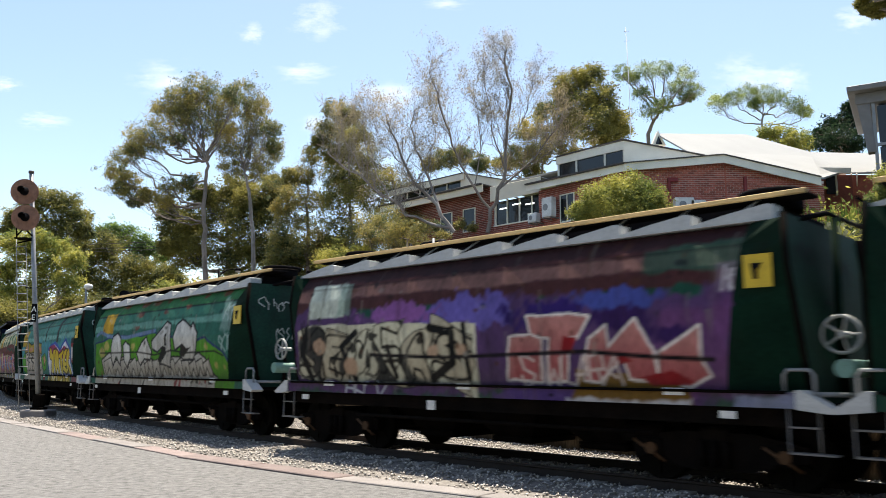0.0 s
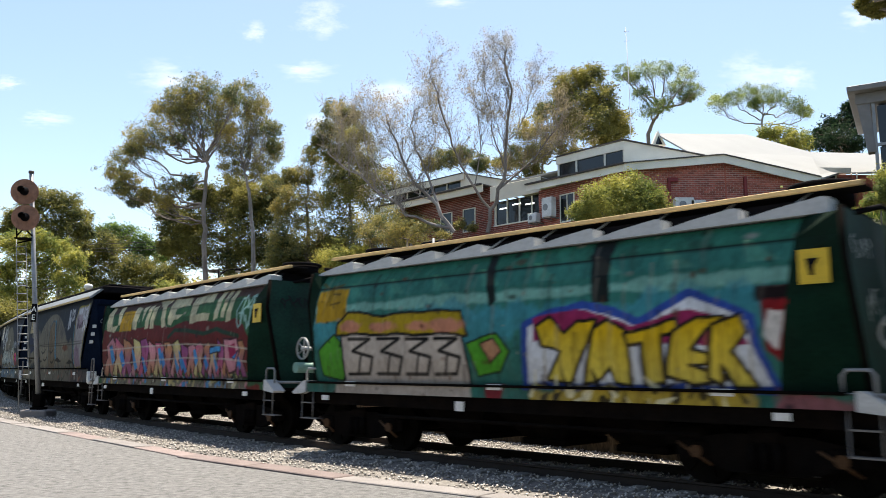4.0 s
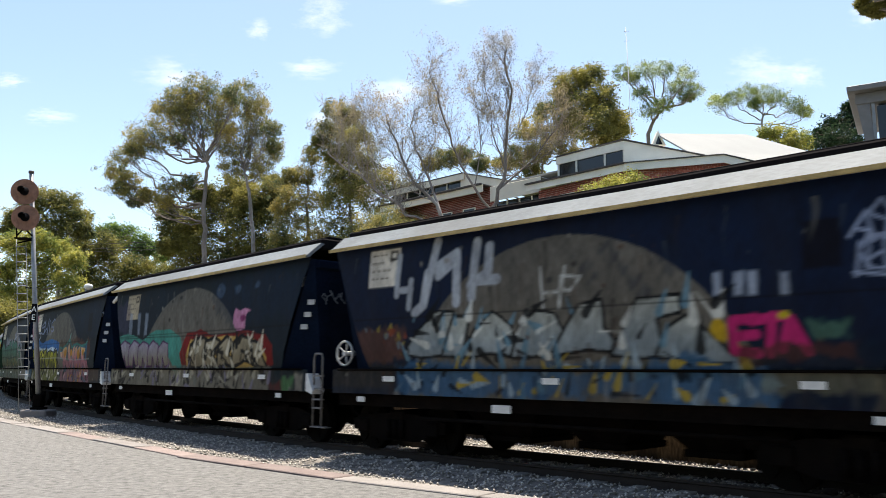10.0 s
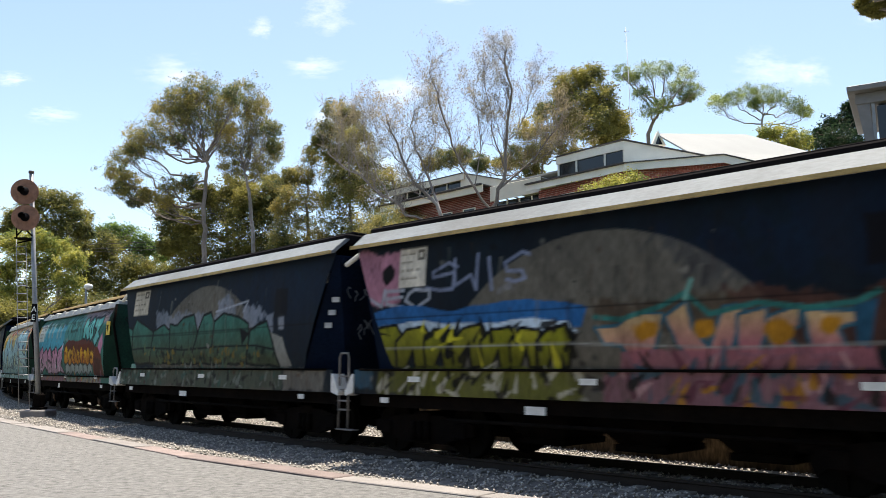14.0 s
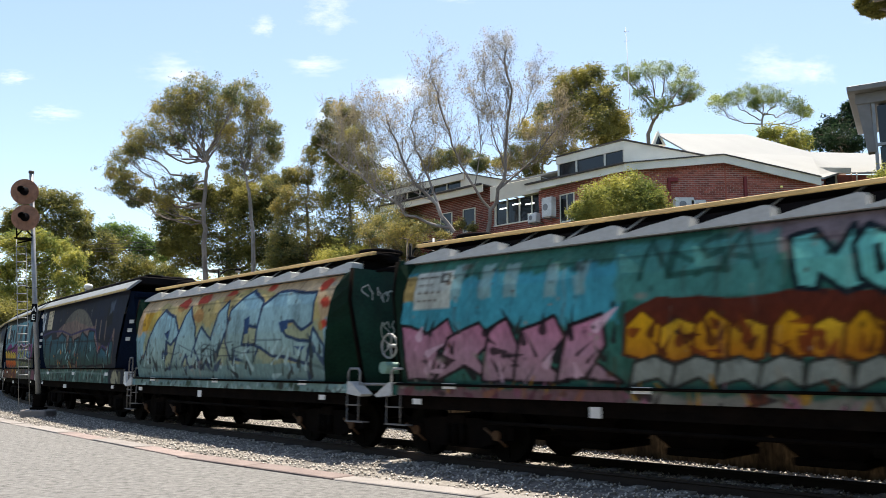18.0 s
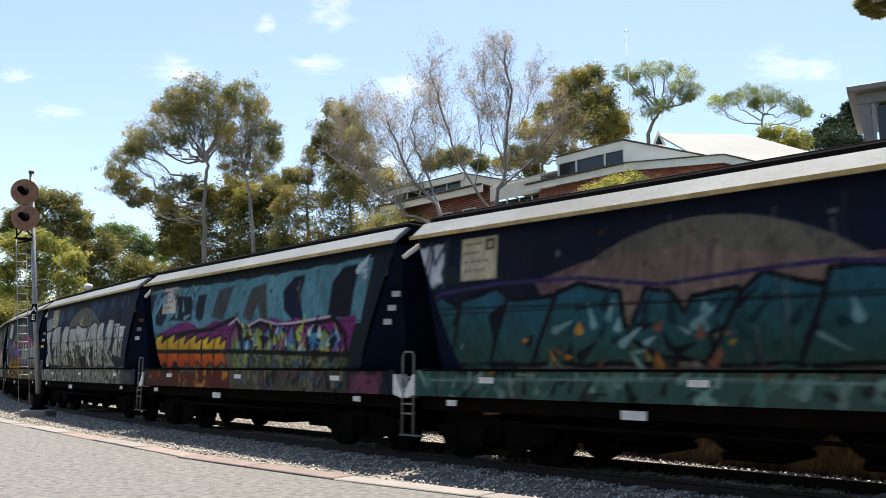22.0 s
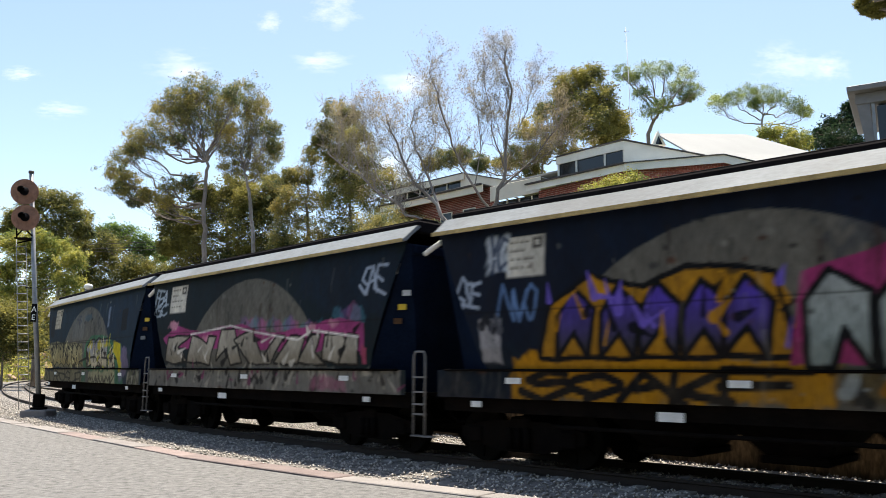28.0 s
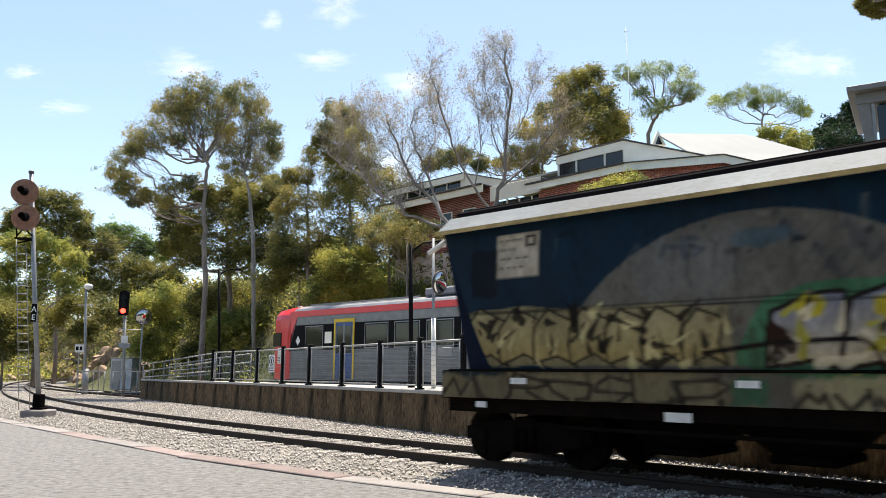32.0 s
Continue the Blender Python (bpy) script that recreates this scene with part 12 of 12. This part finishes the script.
def mirror(x, y, z, top, zc, r, dx, tilt, label):
    m = thing("convex_mirror", pose(x, y, z), label, "mirror")
    part("pole", tb([(0, 0, 0), (-0.03, 0, top)], 0.045, 8), M["galv"], m)
    bm = bmesh.new()
    bmesh.ops.create_uvsphere(bm, u_segments=28, v_segments=16, radius=r)
    for v in list(bm.verts):
        v.co.y = max(-0.28 * math.sqrt(max(0, r * r - v.co.x ** 2 - v.co.z ** 2)), v.co.y) if v.co.y < 0 else v.co.y * 0.25
    mm = mat("mirror_glass", (0.5, 0.5, 0.5), 0.04, 1.0, var=0.02, bump=0)
    o = part("mirror_bowl", bm, mm, m, "silvered convex mirror", smooth=True)
    o.matrix_basis = pose(dx, -0.12, zc, 8, 0, tilt)
    part("rim", tb([(r * 1.02 * math.cos(a), 0, r * 1.02 * math.sin(a)) for a in np.linspace(0, 6.2832, 29)], 0.03, 6), M["trim_dark"], o)
    part("bracket", tb([(0, 0, zc), (dx, -0.06, zc)], 0.03, 6), M["galv"], m)
    return m


mirror(-0.26, 23.5, PLAT, 4.45, 3.1, 0.33, 0.17, 55, "round convex mirror on a white pole on the platform")
mirror(-16.62, 44.0, 0.3, 4.4, 4.0, 0.42, 0.05, 35, "round convex mirror on a grey pole at the ramp")
thing_pole = thing("white_pole_sleeve", pose(-0.245, 23.5, PLAT), "white sleeve and grey plate on the mirror pole", "sleeve")
part("sleeve", tb([(0, 0, 0), (-0.02, 0, 2.05)], 0.07, 10), M["white"], thing_pole)
part("plate", bx(0.12, 0.52, -0.1, -0.08, 0.95, 1.2, 0.01), M["galv"], thing_pole)


def red_signal():
    s = thing("colour_light_signal", pose(-18.25, 46.0, 0.2), "black colour light signal showing a red lamp on a grey post", "railway signal")
    part("post", tb([(0, 0, -0.3), (-0.2, 0, 4.4)], 0.08, 10), M["galv"], s)
    bm = bmesh.new()
    box(bm, -0.28, 0.28, -0.06, 0.06, -0.62, 0.62, 0.0)
    prism(bm, [(0.28 * math.cos(a), 0.62 + 0.2 * math.sin(a)) for a in np.linspace(0, math.pi, 12)], "y", -0.06, 0.06)
    b = part("backboard", bm, M["black_paint"], s, "rounded black backboard")
    b.matrix_basis = pose(-0.26, -0.1, 4.95)
    for z, m in ((0.4, "glass"), (0.0, "glass"), (-0.36, "lamp_red")):
        bm = bmesh.new()
        disc(bm, (0, -0.08, z), (0, 1, 0), 0.15, 0.03, 20)
        part("lamp", bm, M[m], b, "lit red lamp" if m == "lamp_red" else "dark lamp")
        part("visor", tb([(-0.16, -0.07, z), (-0.14, -0.3, z + 0.1), (0, -0.34, z + 0.18), (0.14, -0.3, z + 0.1), (0.16, -0.07, z)], 0.012, 5), M["black_paint"], b)
    part("number_board", bx(-0.3, 0.1, -0.1, -0.08, 2.75, 3.15, 0.01), M["white"], s)
    part("route_board", bx(-0.42, 0.24, -0.1, -0.08, 2.45, 2.72, 0.01), M["galv"], s)
    part("cross_arm", tb([(-0.6, 0, 3.5), (0.9, 0, 3.5)], 0.025, 6), M["galv"], s)
    part("landing", bx(-0.7, 0.5, -0.1, 0.4, 1.2, 1.26), M["galv"], s)


red_signal()


def speed_sign():
    s = thing("speed_sign", pose(-25.4, 56.0, -0.15), "small white railway speed board on a post", "sign")
    part("post", tb([(0, 0, 0), (-0.15, 0, 2.9)], 0.04, 6), M["galv"], s)
    b = part("board", bx(-0.4, 0.25, -0.06, -0.03, 2.75, 3.3, 0.02), M["white"], s)
    for x in (-0.22, 0.04):
        part("digit_bar", bx(x - 0.09, x + 0.09, -0.07, -0.062, 2.9, 3.16), M["black_paint"], b)


speed_sign()


def cabinet():
    c = thing("equipment_cabinet", pose(-23.0, 58.0, 0.0, 0, 0, -20), "pale grey equipment cabinet with white scrawls", "cabinet")
    part("body", bx(-0.95, 0.95, -0.4, 0.4, 0, 2.2, 0.03), mat("cabinet_blue", (0.36, 0.4, 0.43), 0.6, var=0.35, scale=3, dirt=(0.6, 0.6, 0.62), amount=0.8), c)
    part("roof", bx(-1.02, 1.02, -0.46, 0.46, 2.2, 2.27, 0.02), M["galv"], c)
    part("door", bx(-0.85, 0.0, -0.425, -0.4, 0.15, 2.05, 0.01), M["galv"], c)


cabinet()


# ---- passenger railcar standing at the platform ----
def railcar():
    r = thing("railcar", pose(-7.1, 34.0, 0, 0, 0, math.degrees(math.atan2(-0.68, 0.733))), "silver and black railcar with red cab end and roof stripe", "train")
    L, W = 52.0, 2.9
    prof = [(0.0, 1.05), (0.0, 3.55), (0.05, 3.75), (0.25, 3.98), (0.7, 4.12), (W - 0.7, 4.12), (W - 0.25, 3.98), (W - 0.05, 3.75), (W, 3.55), (W, 1.05)]
    part("body_shell", pr(prof, "x", 1.0, 25.4), M["grey_roof"], r)
    part("body_shell", pr(prof, "x", 25.9, L), M["grey_roof"], r)
    part("gangway", bx(25.4, 25.9, 0.5, W - 0.5, 1.1, 3.6), M["black_paint"], r)
    bm = bmesh.new()      # cab end, raked
    n = len(prof)
    sec = []
    for x, f in ((1.0, 0.0), (0.25, 0.01), (-0.25, 0.05), (-0.5, 0.16)):
        sec.append([bm.verts.new((x + (0.12 if z < 2.2 else 0.0) + max(0, z - 2.6) * 0.5 * f * 3, y + (0.5 * W - y) * f, z - max(0, z - 3.4) * f * 1.3)) for y, z in prof])
    for a, b in zip(sec, sec[1:]):
        for k in range(n):
            bm.faces.new((a[k], a[(k + 1) % n], b[(k + 1) % n], b[k]))
    bm.faces.new(sec[-1])
    bmesh.ops.recalc_face_normals(bm, faces=bm.faces)
    part("cab", bm, M["red"], r, "red cab end", smooth=False)
    bm = bmesh.new()
    prism(bm, [(0.75, 2.28), (1.45, 3.62), (1.0, 3.75), (0.99, 1.06), (1.05, 1.06)], "y", -0.012, 0.0)
    part("red_corner", bm, M["red"], r)
    part("roof_stripe", bx(0.95, 25.4, -0.014, 0.05, 3.62, 3.86), M["red"], r, "red stripe under the roof")
    part("roof_stripe", bx(25.9, L, -0.014, 0.05, 3.62, 3.86), M["red"], r, "red stripe under the roof")
    bm = bmesh.new()
    prism(bm, [(0.95, 2.2), (25.4, 2.2), (25.4, 3.27), (1.35, 3.27)], "y", -0.02, 0.0)
    part("window_band", bm, M["black_paint"], r, "black band round the windows")
    part("window_band", bx(25.9, L, -0.02, 0.0, 2.2, 3.27), M["black_paint"], r)
    part("upper_panel", bx(1.45, 25.4, -0.008, 0.0, 3.27, 3.6), M["silver"], r)
    for z in np.arange(1.1, 2.18, 0.09):       # fluted steel side
        part("flute", bx(1.06, 25.4, -0.03, 0.0, z, z + 0.06, 0.012), M["silver"], r)
    part("lower_panel", bx(25.9, L, -0.02, 0.0, 1.08, 2.18), M["silver"], r)
    part("skirt", bx(0.6, L, 0.1, W - 0.1, 0.45, 1.06), M["under"], r)
    for k in (3, 8, 20, 29, 40, 49):
        bm = bmesh.new()
        for dx in (-0.9, 0.9):
            disc(bm, (k + dx, 0.7, 0.42), (0, 1, 0), 0.42, 0.12)
        part("wheel_pair", bm, M["wheel"], r)
    wins = [(2.08, 3.15)] + [(5.73 + 1.63 * k, 6.95 + 1.63 * k) for k in range(7)] + [(18.6, 19.8), (20.3, 21.4), (23.0, 24.4), (27, 28.4), (29, 30.2), (31, 32.2), (35, 36.2), (37, 38.2), (39, 40.2)]
    for a, b in wins:
        w = part("window", bx(a, b, -0.03, -0.021, 2.3, 3.18, 0.03), M["glass"], r)
        bm = bmesh.new()
        for q in ((a - 0.04, b + 0.04, 3.18, 3.22), (a - 0.04, b + 0.04, 2.26, 2.3), (a - 0.04, a, 2.3, 3.18), (b, b + 0.04, 2.3, 3.18)):
            box(bm, q[0], q[1], -0.034, -0.02, q[2], q[3])
        part("window_frame", bm, M["galv"], w)
    part("cab_window", bx(-0.22, 0.36, -0.02, 0.05, 2.42, 3.0, 0.03), M["glass"], r)
    for x0 in (3.88, 17.0, 33.0):
        d = part("door", bx(x0 + 0.1, x0 + 1.12, -0.035, -0.02, 1.1, 3.3, 0.01), mat("door_blue", (0.03, 0.07, 0.2), 0.4), r, "blue double door in a yellow frame")
        bm = bmesh.new()
        for q in ((x0, x0 + 0.1, 1.08, 3.44), (x0 + 1.12, x0 + 1.22, 1.08, 3.44), (x0 + 0.1, x0 + 1.12, 3.3, 3.44)):
            box(bm, q[0], q[1], -0.045, -0.02, q[2], q[3], 0.01)
        part("door_frame", bm, M["yellow"], d)
        for xa, xb in ((x0 + 0.17, x0 + 0.55), (x0 + 0.68, x0 + 1.05)):
            part("door_window", bx(xa, xb, -0.042, -0.036, 2.1, 3.15, 0.0), M["glass"], d)
        part("door_seal", bx(x0 + 0.56, x0 + 0.66, -0.043, -0.036, 1.15, 3.25), M["silver"], d)
    part("notice", bx(3.3, 3.72, -0.028, -0.021, 2.5, 2.95), M["cream"], r)
    bm = bmesh.new()
    disc(bm, (21.7, -0.03, 2.75), (0, 1, 0), 0.22, 0.015, 24)
    part("round_emblem", bm, M["white"], r, "round white and blue emblem")
    part("diamond_emblem", pr([(1.4, 2.62), (1.55, 2.45), (1.7, 2.62), (1.55, 2.84)], "y", -0.028, -0.021), M["white"], r)
    for a, b in ((8.3, 11.5), (14, 17), (32, 35)):
        part("roof_unit", bx(a, b, 0.5, W - 0.5, 4.12, 4.42, 0.06), M["grey_roof"], r, "grey roof unit")
    part("roof_rib", bx(1.6, 8.0, 0.55, 0.62, 4.12, 4.17), M["galv"], r)
    part("marker_lamp", bx(0.6, 0.8, 0.6, 0.8, 4.05, 4.14, 0.02), M["white"], r)


railcar()


def wires():
    w = thing("overhead_wire", pose(0, 0, 0), "thin overhead wires strung across the trees", "wire")
    for z in (0.0, 0.35, 0.9):
        part("wire", tb([(-60, 110, 17.0 + z), (-48, 100, 16.2 + z), (-30, 86, 14.6 + z)], 0.035, 4), M["trim_dark"], w)


wires()

# unseen plain wall, added to close the yard and block sky light behind the camera
wall_bm = bx(-70, 45, -10.6, -10.0, -0.3, 13.0)
tagged(link("sky_block_wall", wall_bm, mat("sky_block_dark", (0.06, 0.07, 0.045), 0.95, var=0.4, scale=1.2, fine=12, bump=0.6)), "added unseen dark wall behind the camera, blocking sky light", "wall", kind="structure")

# ---- what moves ----
def train_s(s, t):
    d = t - 16.0
    return s + 5.5967 * d - 0.0066 * d * d


def wagon_pose(s):
    """Pose of a wagon whose two bogie centres stand on the track."""
    (x0, y0, _), (x1, y1, _) = on(MAIN, s - 3.75), on(MAIN, s + 3.75)
    return pose((x0 + x1) / 2, (y0 + y1) / 2, 0, 0, 0, math.degrees(math.atan2(y1 - y0, x1 - x0)))


def motions():
    for w, s in WAGONS:
        walk(w, [(t, wagon_pose(train_s(s, t))) for t in np.arange(0, 32.01, 0.5)])
        for b in w.children:
            if b.name.startswith("bogie"):
                for ws in b.children:
                    if ws.name.startswith("wheelset"):
                        x = ws.location.x
                        walk(ws, [(t, pose(x, 0, 0.42, 0, math.degrees((train_s(s, t) - s) / 0.42) % 360, 0)) for t in np.arange(0, 32.01, 0.1)])
    for c, m0, m1 in CLOUDS:
        walk(c, [(0.0, m0), (32.0, m1)])


motions()
